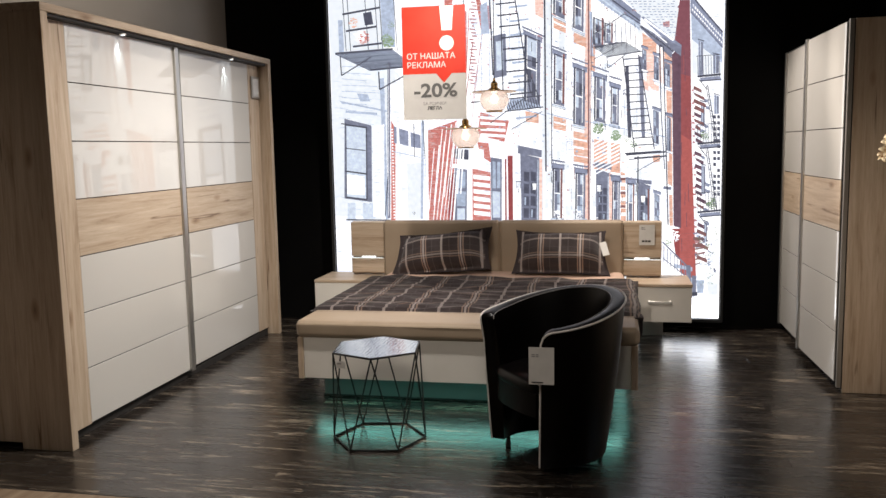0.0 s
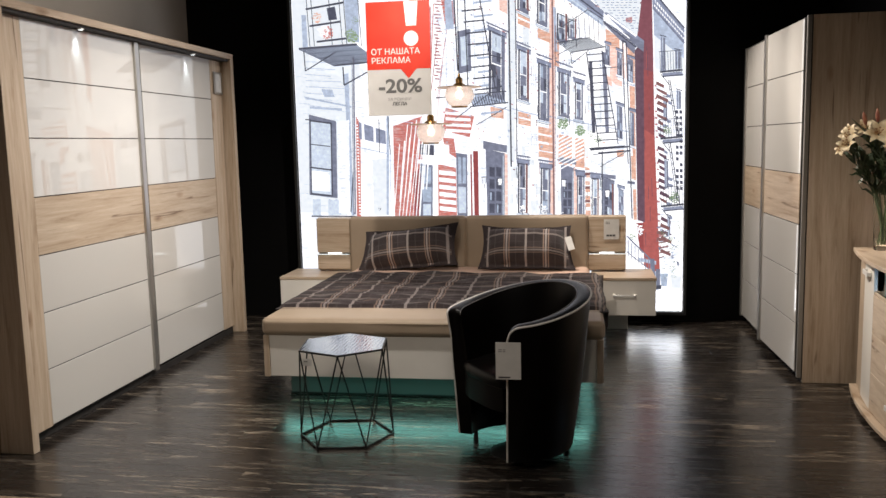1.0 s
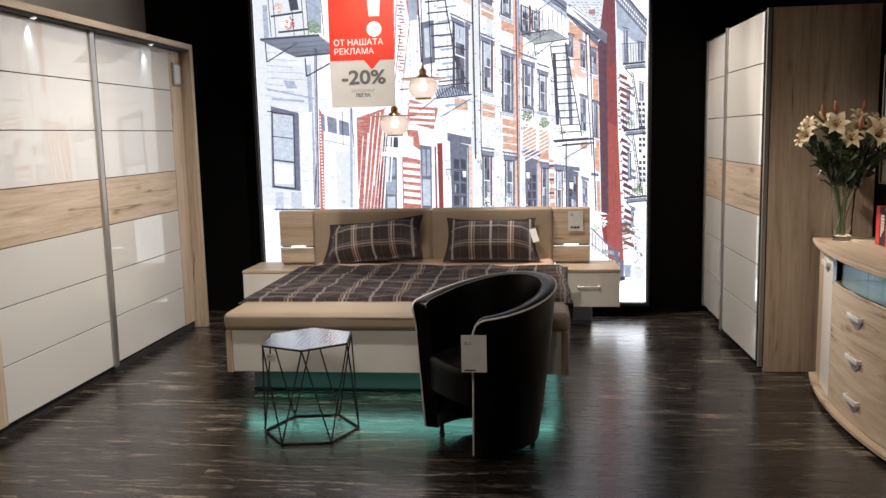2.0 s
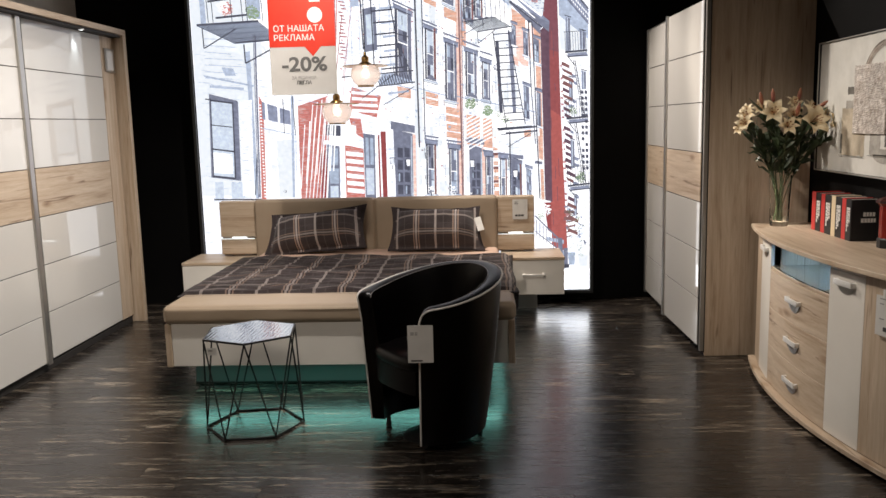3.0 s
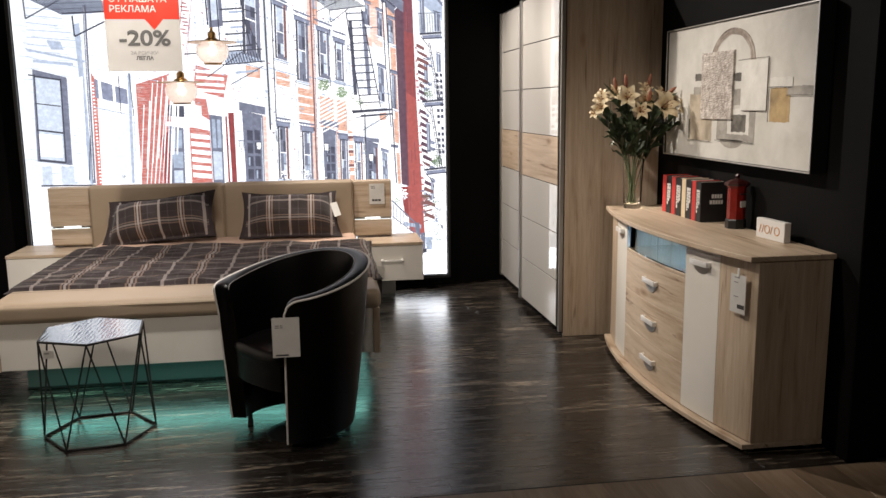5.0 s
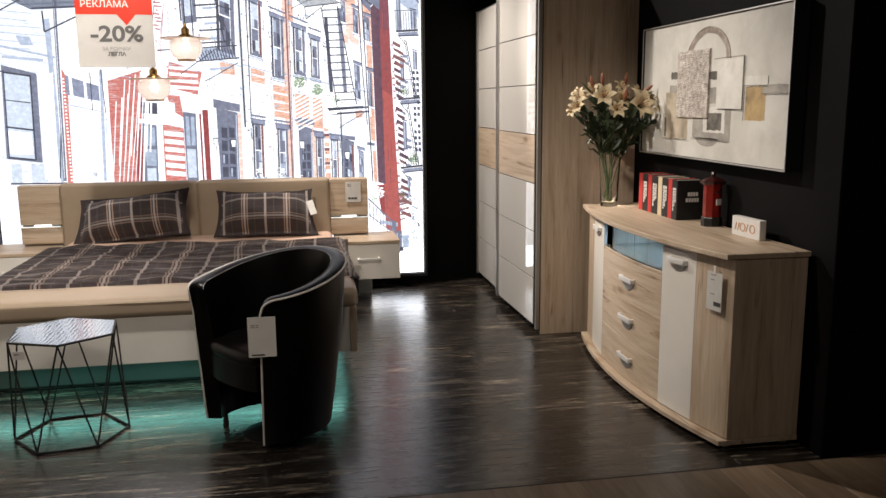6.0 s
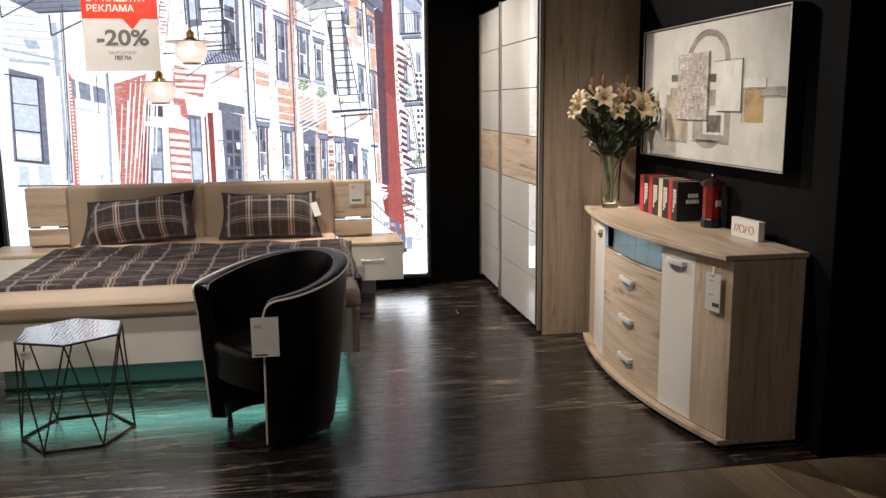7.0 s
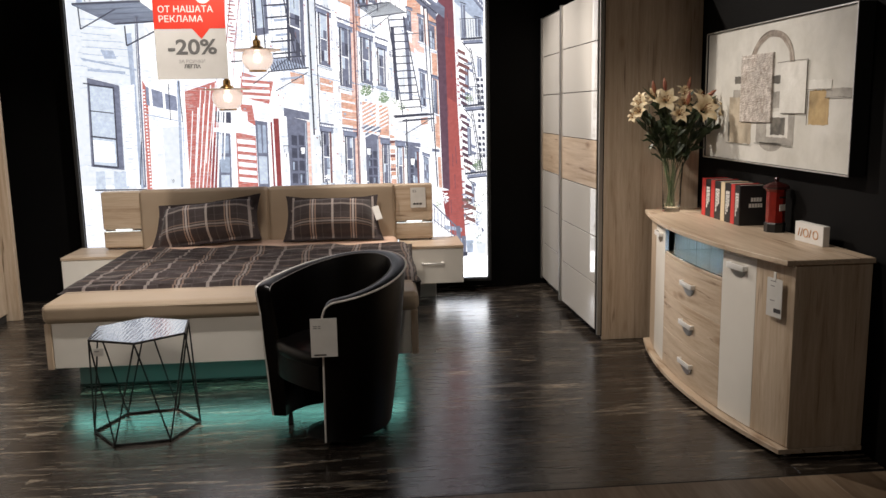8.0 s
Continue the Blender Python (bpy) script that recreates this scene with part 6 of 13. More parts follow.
quad("shade", 55.6, 198.4, 57.6, 197.9, 60, 190.3, 55.5, 195.8)
quad("shade", 108.7, 249.1, 111.4, 248.5, 112.1, 243.8, 108.6, 246.5)
quad("shade", 80.9, 148, 85.8, 147.4, 83.3, 144.9, 80.8, 145.3)
quad("shade", 92.7, 212.3, 97.4, 211.7, 96.2, 204.6, 92.7, 209.6)
quad("shade", 57.6, 105, 63, 104.5, 61.1, 98.7, 57.5, 102.2)
line("slate2", 201.2, 246.4, 203.2, 247.3, 0.21)
line("slate2", 218.8, 99.3, 218.3, 98.8, 0.21)
line("slate2", 248, 204.5, 248.4, 201.4, 0.21)
line("slate2", 222.2, 198.2, 224.1, 196.3, 0.21)
line("slate2", 175.8, 228, 176.6, 225.9, 0.21)
line("slate2", 223.3, 203.4, 227.6, 201.6, 0.21)
line("slate2", 217.9, 197.7, 217.3, 195.9, 0.21)
line("slate2", 231.7, 205.2, 231.9, 205.6, 0.21)
line("slate2", 179.5, 229.6, 180.2, 229.8, 0.21)
line("slate2", 208.3, 224.2, 209.4, 224.6, 0.21)
line("slate2", 176.4, 184.3, 175.8, 185.1, 0.21)
line("slate2", 191.9, 239.7, 194.1, 238.2, 0.21)
line("slate2", 205.3, 170.8, 209.4, 169.6, 0.21)
line("slate2", 249.3, 98.6, 252.7, 99.5, 0.21)
line("slate2", 211.4, 93.3, 215.2, 90.8, 0.21)
line("slate2", 225.3, 247.6, 228.2, 245.6, 0.21)
line("slate2", 216.4, 129.2, 217.8, 125.8, 0.21)
line("slate2", 216.4, 171.5, 219.9, 170.3, 0.21)
line("slate2", 210.5, 159.1, 209.8, 156, 0.21)
line("slate2", 225.2, 173.9, 225.9, 175, 0.21)
line("slate2", 179.8, 196.9, 181.7, 196.6, 0.21)
line("slate2", 198.7, 145.4, 198.8, 144.4, 0.21)
line("slate2", 227.8, 240.5, 231.9, 238.1, 0.21)
line("slate2", 250.2, 224.7, 249.9, 225.5, 0.21)
line("slate2", 198.9, 206.9, 199.1, 208, 0.21)
line("slate2", 207.3, 163.2, 208.3, 163.5, 0.21)
line("slate2", 175.6, 179.7, 177.3, 176.3, 0.21)
line("slate2", 197.9, 232.7, 199.4, 230.4, 0.21)
line("slate2", 233.7, 243.7, 236.4, 242.7, 0.21)
line("slate2", 221.8, 234.8, 224.3, 233.5, 0.21)
line("slate2", 204.1, 87.1, 208.4, 85.6, 0.21)
line("slate2", 193.9, 120.6, 193.9, 119.1, 0.21)
line("slate2", 178.6, 204.8, 179.1, 204.4, 0.21)
line("slate2", 234.4, 197.9, 233.5, 198.9, 0.21)
line("slate2", 193.6, 129.1, 197.4, 126.6, 0.21)
line("slate2", 194.3, 238.8, 194.9, 238.3, 0.21)
line("slate2", 233.4, 202.6, 233.3, 203.4, 0.21)
line("slate2", 183.3, 164.6, 184.6, 163.4, 0.21)
line("slate2", 186.3, 230.5, 190, 227.2, 0.21)
line("slate2", 181.3, 141.4, 181.6, 140.4, 0.21)
line("slate2", 193.6, 181.3, 193.8, 179.5, 0.21)
line("slate2", 209.9, 194.4, 212.1, 192.5, 0.21)
line("slate2", 199.8, 138.7, 199, 137, 0.21)
line("slate2", 175.8, 188.5, 178, 185.6, 0.21)
line("slate2", 212, 203.6, 211.6, 200.7, 0.21)
line("slate2", 193.9, 116.5, 193.1, 117.7, 0.21)
line("slate2", 231, 131.8, 235.4, 129.1, 0.21)
line("slate2", 190.6, 165.7, 192.3, 163.8, 0.21)
line("slate2", 180.6, 214.2, 179.8, 211.7, 0.21)
line("slate2", 216.4, 211.5, 218.4, 212.2, 0.21)
line("slate2", 178.4, 79.8, 181, 77.2, 0.21)
line("slate2", 173.1, 87.3, 176, 84.7, 0.21)
line("slate2", 209.2, 108.9, 213, 109.6, 0.21)
line("slate2", 214, 155.6, 218.3, 153.1, 0.21)
line("slate2", 182.1, 80, 184.2, 81, 0.21)
line("slate2", 196.9, 138.6, 198.7, 138.4, 0.21)
line("slate2", 208.7, 209.1, 210.9, 208.1, 0.21)
line("slate2", 186.6, 97.6, 190, 96.4, 0.21)
line("slate2", 187.9, 155.7, 187.9, 154.1, 0.21)
line("slate2", 195.8, 115.3, 195.4, 113, 0.21)
line("slate2", 67.2, 206.1, 68.7, 204.8, 0.18)
line("slate2", 83.5, 96.7, 84.6, 92.3, 0.18)
line("slate2", 134.3, 187.3, 134.1, 187.7, 0.18)
line("slate2", 92.5, 142, 92.8, 136.5, 0.18)
line("slate2", 32, 82.7, 33.3, 83.8, 0.18)
line("slate2", 167, 92.9, 165.7, 89.8, 0.18)
line("slate2", 46.2, 153.2, 45.6, 154.8, 0.18)
line("slate2", 137, 188.1, 138.7, 187.5, 0.18)
line("slate2", 22.1, 204.7, 23.3, 205.5, 0.18)
line("slate2", 68, 201.1, 70.5, 197.6, 0.18)
line("slate2", 125.4, 248.4, 125.4, 242.7, 0.18)
line("slate2", 90.3, 164.9, 92.5, 163.9, 0.18)
line("slate2", 105, 237, 106.9, 236.1, 0.18)
line("slate2", 39.8, 88, 41.7, 82.9, 0.18)
line("slate2", 34.9, 124.4, 33.3, 125.1, 0.18)
line("slate2", 18.7, 125.5, 18.5, 120.3, 0.18)
line("slate2", 36.8, 155.3, 39.3, 149.3, 0.18)
line("slate2", 112.8, 190.9, 111.4, 188.3, 0.18)
line("slate2", 18, 189.9, 17.4, 190, 0.18)
line("slate2", 8.8, 233.4, 7.8, 233.2, 0.18)
line("slate2", 45.9, 81.3, 46.8, 80.2, 0.18)
line("slate2", 17.8, 234.9, 17.6, 231.1, 0.18)
line("slate2", 106.1, 137.1, 105.4, 134.7, 0.18)
line("slate2", 142, 171.7, 142, 168.7, 0.18)
line("slate2", 155.9, 111.7, 155.1, 113.3, 0.18)
line("slate2", 120.3, 230.4, 122.5, 226.9, 0.18)
line("slate2", 138.4, 177.7, 141.3, 173.7, 0.18)
line("slate2", 142.2, 88, 142.2, 83, 0.18)
line("slate2", 122.2, 133.2, 122.5, 129.5, 0.18)
line("slate2", 114.9, 235.1, 117.9, 236.3, 0.18)
line("slate2", 59.2, 232.9, 62.7, 233.7, 0.18)
line("slate2", 48.7, 187, 51.7, 181.2, 0.18)
line("slate2", 33.7, 135.2, 34.5, 133.6, 0.18)
line("slate2", 137.7, 166.2, 138.4, 163.8, 0.18)
line("slate2", 146.2, 120.4, 146.2, 122.5, 0.18)
line("slate2", 141.3, 141.8, 141.4, 137.2, 0.18)
line("slate2", 118.6, 177, 119.9, 175.2, 0.18)
line("slate2", 134.5, 228.5, 136.4, 227.4, 0.18)
line("slate2", 16, 173.6, 17.7, 172.8, 0.18)
line("slate2", 74.6, 248.5, 77.7, 243.9, 0.18)
line("slate2", 46.6, 215.7, 45.7, 210.2, 0.18)
line("slate2", 14.2, 227.9, 14.6, 225.6, 0.18)
line("slate2", 70, 236.3, 69.1, 233.4, 0.18)
line("slate2", 117.6, 168.7, 116.5, 162.5, 0.18)
line("slate2", 63.8, 229.4, 64.6, 227.5, 0.18)
line("slate2", 75, 86.2, 75.2, 85.9, 0.18)
line("slate2", 45.9, 230.7, 49.3, 225.5, 0.18)
line("slate2", 128.1, 195.4, 127.2, 196, 0.18)
line("slate2", 25.7, 82.2, 25.9, 81.7, 0.18)
line("slate2", 16.8, 120.3, 19.4, 117.2, 0.18)
line("slate2", 141.3, 83.4, 140, 82.6, 0.18)
line("slate2", 27.3, 101.7, 29.2, 101.4, 0.18)
line("slate2", 98.7, 210.4, 97.4, 212.4, 0.18)
line("slate2", 135.1, 90.4, 134.1, 89.3, 0.18)
line("slate2", 141.5, 160.4, 140.4, 161.9, 0.18)
line("slate2", 139.3, 225.8, 141.5, 222.1, 0.18)
line("slate2", 101.6, 145, 101.4, 143.6, 0.18)
line("slate2", 134, 141.9, 135.1, 140, 0.18)
line("slate2", 119.5, 195.4, 118.8, 192.3, 0.18)
line("slate2", 45.9, 130.6, 49.1, 132.2, 0.18)
# small detail
quad("dark", 159.4, 116.3, 163.5, 115.7, 163.4, 108.1, 159.2, 108.6)
quad("slate2", 159.9, 115.4, 161.1, 115.2, 161, 108.9, 159.8, 109.1)
quad("dark", 159.2, 106.6, 163.3, 106.1, 163.2, 98.5, 159.1, 98.9)
quad("slate2", 159.7, 105.7, 160.9, 105.5, 160.8, 99.2, 159.6, 99.3)
quad("dark", 159, 96.8, 163.2, 96.4, 163, 88.8, 158.9, 89.1)
quad("pane", 159.6, 95.9, 160.8, 95.8, 160.6, 89.4, 159.4, 89.5)
quad("dark", 158.8, 87, 163, 86.7, 162.9, 79, 158.7, 79.2)
quad("slate2", 159.4, 86, 160.6, 86, 160.5, 79.6, 159.3, 79.6)
quad("dark", 164.8, 116.2, 168.9, 115.6, 168.8, 108, 164.7, 108.6)
quad("slate2", 165.3, 115.3, 166.5, 115.1, 166.4, 108.8, 165.2, 109)
quad("dark", 164.7, 106.5, 168.8, 106, 168.7, 98.4, 164.5, 98.8)
quad("slate2", 165.2, 105.6, 166.4, 105.4, 166.3, 99.1, 165.1, 99.2)
quad("dark", 164.5, 96.7, 168.6, 96.3, 168.5, 88.7, 164.4, 89)
quad("slate2", 165, 95.8, 166.2, 95.7, 166.1, 89.3, 164.9, 89.4)
quad("dark", 164.3, 86.9, 168.5, 86.6, 168.4, 79, 164.2, 79.1)
quad("pane", 164.9, 86, 166.1, 85.9, 166, 79.5, 164.7, 79.6)
quad("shade2", 157.5, 127.1, 158.2, 127, 157.3, 76.4, 156.6, 76.4)
quad("pane2", 170.2, 125.1, 170.8, 125, 170.1, 76.2, 169.4, 76.2)
quad("dark", 217.9, 102.7, 220.6, 102.4, 220.6, 97.3, 217.9, 97.5)
quad("pane", 218.3, 101.8, 219.1, 101.7, 219, 97.8, 218.2, 97.8)
quad("dark", 217.9, 96.1, 220.6, 95.9, 220.6, 90.7, 217.8, 90.9)
quad("pane", 218.2, 95.2, 219, 95.2, 219, 91.2, 218.2, 91.2)
quad("dark", 217.8, 89.5, 220.5, 89.3, 220.5, 84.1, 217.8, 84.3)
quad("slate2", 218.2, 88.6, 219, 88.6, 219, 84.6, 218.2, 84.6)
quad("dark", 217.8, 82.9, 220.5, 82.7, 220.5, 77.6, 217.8, 77.7)
quad("slate2", 218.1, 82, 218.9, 81.9, 218.9, 77.9, 218.1, 78)
quad("dark", 221.5, 102.7, 224.2, 102.4, 224.2, 97.2, 221.4, 97.5)
quad("slate2", 221.8, 101.8, 222.6, 101.7, 222.6, 97.7, 221.8, 97.8)
quad("dark", 221.4, 96.1, 224.1, 95.8, 224.1, 90.7, 221.4, 90.9)
quad("slate2", 221.8, 95.2, 222.6, 95.1, 222.6, 91.1, 221.8, 91.2)
quad("dark", 221.4, 89.5, 224.1, 89.3, 224.1, 84.1, 221.4, 84.3)
quad("slate2", 221.8, 88.6, 222.5, 88.5, 222.5, 84.5, 221.7, 84.6)
quad("dark", 221.4, 82.8, 224.1, 82.7, 224.1, 77.5, 221.3, 77.6)
quad("pane", 221.7, 81.9, 222.5, 81.9, 222.5, 77.9, 221.7, 77.9)
quad("shade2", 216.2, 113.5, 216.8, 113.4, 216.6, 75.7, 216, 75.8)
quad("pane2", 225.1, 111.5, 225.7, 111.5, 225.5, 75.6, 224.9, 75.7)
quad("dark", 250.2, 92.4, 252.7, 92.2, 252.7, 89, 250.2, 89.1)
quad("dark", 250.2, 88.3, 252.7, 88.1, 252.7, 84.8, 250.2, 85)
quad("dark", 250.2, 84.1, 252.7, 83.9, 252.7, 80.7, 250.2, 80.8)
quad("dark", 250.2, 79.9, 252.7, 79.8, 252.7, 76.5, 250.2, 76.6)
quad("shade2", 248.5, 103.1, 249.1, 103.1, 249.1, 75.4, 248.5, 75.4)
line("slate2", 154.8, 199.3, 154.5, 145.8, 0.18)
line("slate2", 156.5, 240.8, 156.6, 154.3, 0.18)
line("slate2", 175.3, 194.9, 176.7, 149.2, 0.18)
line("slate2", 176.2, 197.3, 176.3, 139.1, 0.18)
line("slate2", 182.1, 234.9, 181.1, 113.8, 0.18)
line("slate2", 193.1, 198.4, 192.9, 122.5, 0.18)
line("slate2", 194.9, 203.1, 195.2, 93.5, 0.18)
line("slate2", 196.5, 190.7, 196.9, 85.4, 0.18)
line("slate2", 210.9, 231.1, 210.6, 95.4, 0.18)
line("slate2", 213.6, 240.5, 215, 146.7, 0.18)
line("slate2", 225.7, 231.6, 225.9, 78, 0.18)
line("slate2", 236.9, 224.2, 237.4, 140.2, 0.18)
line("slate2", 238.6, 212.8, 240.2, 95.2, 0.18)
line("slate2", 246.3, 208.6, 246.9, 125.8, 0.18)
quad("brown", 212.7, 96.2, 213.4, 96.1, 213.4, 95.3, 212.7, 95.4)
quad("shade2", 226, 191.8, 226.9, 191.4, 226.9, 190.9, 226, 191.3)
quad("brown", 196.2, 92.9, 196.9, 92.9, 196.9, 92, 196.1, 92)
quad("shade2", 200.6, 161, 201.7, 160.7, 201.7, 160.4, 200.6, 160.7)
quad("shade2", 206.1, 237.2, 207.3, 236.6, 207.3, 236.1, 206.1, 236.7)
quad("slate2", 179.7, 208, 180.2, 207.8, 180.2, 206.9, 179.7, 207.1)
quad("red3", 199.6, 212.3, 200.7, 211.9, 200.7, 211.4, 199.6, 211.9)
quad("slate2", 239.5, 235.1, 241, 234.3, 241, 233.7, 239.5, 234.5)
quad("brown", 188.2, 115.5, 189, 115.4, 189, 114.4, 188.1, 114.5)
quad("slate2", 212.2, 200.3, 213.2, 199.9, 213.2, 199, 212.2, 199.3)
quad("red3", 177.1, 165.7, 178.6, 165.3, 178.6, 164.6, 177.1, 165)
quad("brown", 191.8, 237.5, 193.2, 236.8, 193.2, 235.7, 191.8, 236.4)
quad("shade2", 240.1, 226.4, 240.7, 226.1, 240.7, 225.6, 240.1, 225.9)
quad("red3", 225.9, 157.4, 227.1, 157, 227.1, 156.2, 225.9, 156.6)
quad("red3", 229.9, 198.5, 230.8, 198.1, 230.8, 197, 229.9, 197.4)
quad("brown", 222.7, 240.9, 224.1, 240.1, 224.1, 239, 222.7, 239.8)
quad("red3", 177.5, 120.4, 178.5, 120.2, 178.5, 119.6, 177.5, 119.8)
quad("brown", 180.4, 182.2, 181.9, 181.7, 181.9, 181.3, 180.4, 181.9)
quad("slate2", 215.7, 85.2, 216.6, 85.1, 216.6, 84.6, 215.7, 84.7)
quad("slate2", 177.7, 198.7, 178.5, 198.3, 178.5, 197.3, 177.7, 197.6)
quad("shade2", 229.1, 132.2, 230.2, 132, 230.2, 131.4, 229.1, 131.6)
quad("red3", 209.3, 98.8, 210.2, 98.7, 210.2, 97.9, 209.3, 98)
quad("red3", 199.5, 87.5, 200.2, 87.5, 200.2, 86.4, 199.5, 86.4)
quad("shade2", 190, 88, 191.1, 87.9, 191.1, 87, 190, 87.1)
quad("slate2", 176.1, 169.1, 177.1, 168.8, 177.1, 167.7, 176.1, 168)
quad("slate2", 224.8, 184.5, 226, 184.1, 226, 183.5, 224.8, 183.9)
quad("red3", 222.8, 105, 223.4, 105, 223.4, 104.3, 222.8, 104.4)
quad("brown", 236.6, 236.6, 238.1, 235.8, 238.1, 235.2, 236.6, 236)
quad("slate2", 218.4, 233.6, 219.1, 233.2, 219.1, 232.3, 218.4, 232.6)
quad("brown", 238.9, 163.3, 240.1, 163, 240.1, 162.1, 238.9, 162.4)
quad("brown", 218.5, 198.1, 219.7, 197.7, 219.7, 196.7, 218.5, 197.2)
quad("brown", 243.2, 111.1, 243.8, 111, 243.8, 110.3, 243.2, 110.3)
quad("slate2", 243.6, 239.1, 245, 238.4, 245, 237.5, 243.6, 238.3)
quad("red3", 220.5, 139.9, 222, 139.5, 221.9, 138.7, 220.5, 139)
quad("slate2", 181.6, 136.8, 182.3, 136.7, 182.3, 136.1, 181.6, 136.2)
quad("shade2", 213.3, 205.8, 214.8, 205.1, 214.8, 204.3, 213.3, 204.9)
quad("slate2", 187.3, 126.4, 188.2, 126.3, 188.2, 125.6, 187.3, 125.7)
quad("slate2", 213.1, 121.6, 214.2, 121.4, 214.2, 120.3, 213.1, 120.5)
quad("red3", 236.5, 165.2, 237.7, 164.9, 237.7, 164.5, 236.5, 164.9)
quad("red3", 187.8, 223.5, 188.6, 223.1, 188.6, 222.6, 187.8, 222.9)
quad("slate2", 193.4, 139.9, 194.2, 139.7, 194.2, 138.6, 193.4, 138.8)
quad("red3", 207.9, 201.8, 208.4, 201.6, 208.4, 201.1, 207.9, 201.4)
quad("brown", 242.7, 238.2, 243.5, 237.8, 243.5, 236.7, 242.7, 237.1)
quad("red3", 210.6, 175.7, 211.1, 175.6, 211.1, 175.2, 210.6, 175.4)
quad("red3", 209.6, 160.1, 210.3, 159.9, 210.3, 158.8, 209.6, 159)
quad("shade2", 240.7, 119.2, 241.8, 119, 241.8, 118.4, 240.7, 118.5)
quad("brown", 177.9, 234.9, 179.2, 234.2, 179.2, 233.8, 177.9, 234.5)
quad("shade2", 190.1, 156.5, 191.4, 156.1, 191.4, 155.3, 190.1, 155.6)
quad("red3", 217.4, 230, 218.1, 229.7, 218.1, 229.2, 217.4, 229.5)
quad("red3", 217.9, 226.5, 218.8, 226, 218.8, 225.1, 217.9, 225.6)
quad("brown", 198.6, 111, 199.8, 110.8, 199.8, 109.9, 198.6, 110.1)
quad("brown", 179.7, 129.4, 180.4, 129.2, 180.4, 128.4, 179.7, 128.6)
quad("red3", 214.3, 184.2, 215.5, 183.7, 215.5, 182.9, 214.3, 183.4)
quad("red3", 196.1, 207.9, 197.7, 207.2, 197.6, 206.2, 196.1, 206.9)
quad("slate2", 195, 242.9, 196.2, 242.3, 196.2, 241.6, 195, 242.3)
quad("red3", 210.8, 175.3, 211.7, 175, 211.7, 174.5, 210.8, 174.8)
quad("slate2", 177.1, 101.3, 178, 101.2, 178, 100.4, 177.1, 100.5)
quad("red3", 244.3, 86.9, 245.3, 86.8, 245.3, 85.9, 244.3, 86)
quad("shade2", 196.9, 118.7, 198, 118.5, 198, 117.9, 196.9, 118)
quad("brown", 197.1, 182.2, 198.4, 181.7, 198.3, 181.1, 197.1, 181.5)
quad("brown", 223.6, 238.8, 224.9, 238.1, 224.9, 237.4, 223.6, 238.1)
quad("shade2", 231.8, 128, 233, 127.8, 233, 127, 231.7, 127.2)
quad("red3", 199.5, 129.9, 200.5, 129.7, 200.5, 128.5, 199.5, 128.7)
quad("shade2", 188.3, 117.1, 189.6, 116.9, 189.6, 116.1, 188.3, 116.3)
quad("shade2", 177.2, 121.4, 178.2, 121.2, 178.2, 120.5, 177.2, 120.7)
quad("red3", 191.5, 143.7, 192.7, 143.5, 192.7, 142.9, 191.5, 143.2)
quad("red3", 219.8, 154.7, 220.9, 154.4, 220.9, 153.3, 219.8, 153.6)
quad("slate2", 209.1, 120.4, 209.5, 120.4, 209.5, 119.6, 209.1, 119.6)
quad("brown", 192.1, 188.2, 193, 187.9, 193, 187.3, 192.1, 187.7)
quad("slate2", 209.9, 158.3, 211, 158, 211, 157.4, 209.9, 157.6)
quad("brown", 214, 115.3, 214.7, 115.2, 214.7, 114.8, 214, 114.9)
quad("slate2", 222.2, 131.1, 223.3, 130.8, 223.3, 130.3, 222.2, 130.5)
quad("shade2", 207.2, 143.5, 208.4, 143.2, 208.4, 142.6, 207.2, 142.9)
quad("shade2", 197.6, 211.6, 198.2, 211.3, 198.2, 210.2, 197.6, 210.5)
quad("red3", 208.4, 174.8, 209.1, 174.6, 209.1, 174.1, 208.4, 174.3)
quad("red3", 231.9, 119.1, 232.8, 119, 232.8, 118.1, 231.9, 118.2)
quad("brown", 195.7, 99.2, 196.7, 99.1, 196.7, 98.7, 195.7, 98.8)
quad("slate2", 222.6, 135.6, 223.8, 135.3, 223.8, 134.4, 222.5, 134.7)
quad("brown", 177.3, 131.8, 178.4, 131.6, 178.3, 131.2, 177.3, 131.4)
quad("slate2", 190, 134.6, 191, 134.5, 191, 133.9, 190, 134.1)
quad("shade2", 229.2, 188.3, 229.7, 188.1, 229.7, 187, 229.2, 187.2)
quad("shade2", 205.1, 245.6, 205.9, 245.2, 205.9, 244.4, 205.1, 244.8)
quad("slate2", 202.1, 229.6, 203, 229.1, 203, 228.4, 202.1, 228.9)
quad("red3", 205, 98.3, 206.2, 98.2, 206.2, 97.4, 205, 97.6)
quad("shade2", 215.3, 183, 216.2, 182.7, 216.2, 181.9, 215.3, 182.2)
quad("brown", 226.3, 115, 227, 114.9, 227, 114.3, 226.3, 114.4)
quad("slate2", 212.9, 139.4, 214.1, 139.1, 214.1, 138.6, 212.9, 138.8)
quad("red3", 193.4, 101.7, 194.6, 101.6, 194.6, 100.6, 193.4, 100.7)
quad("brown", 219.2, 181.6, 220.6, 181.1, 220.6, 180, 219.2, 180.5)
quad("shade2", 207.9, 177.1, 208.4, 176.9, 208.4, 176.3, 207.9, 176.5)
quad("slate2", 209.2, 86.4, 209.7, 86.4, 209.7, 85.9, 209.2, 85.9)
quad("slate2", 212.8, 140.8, 213.7, 140.6, 213.7, 139.5, 212.7, 139.7)
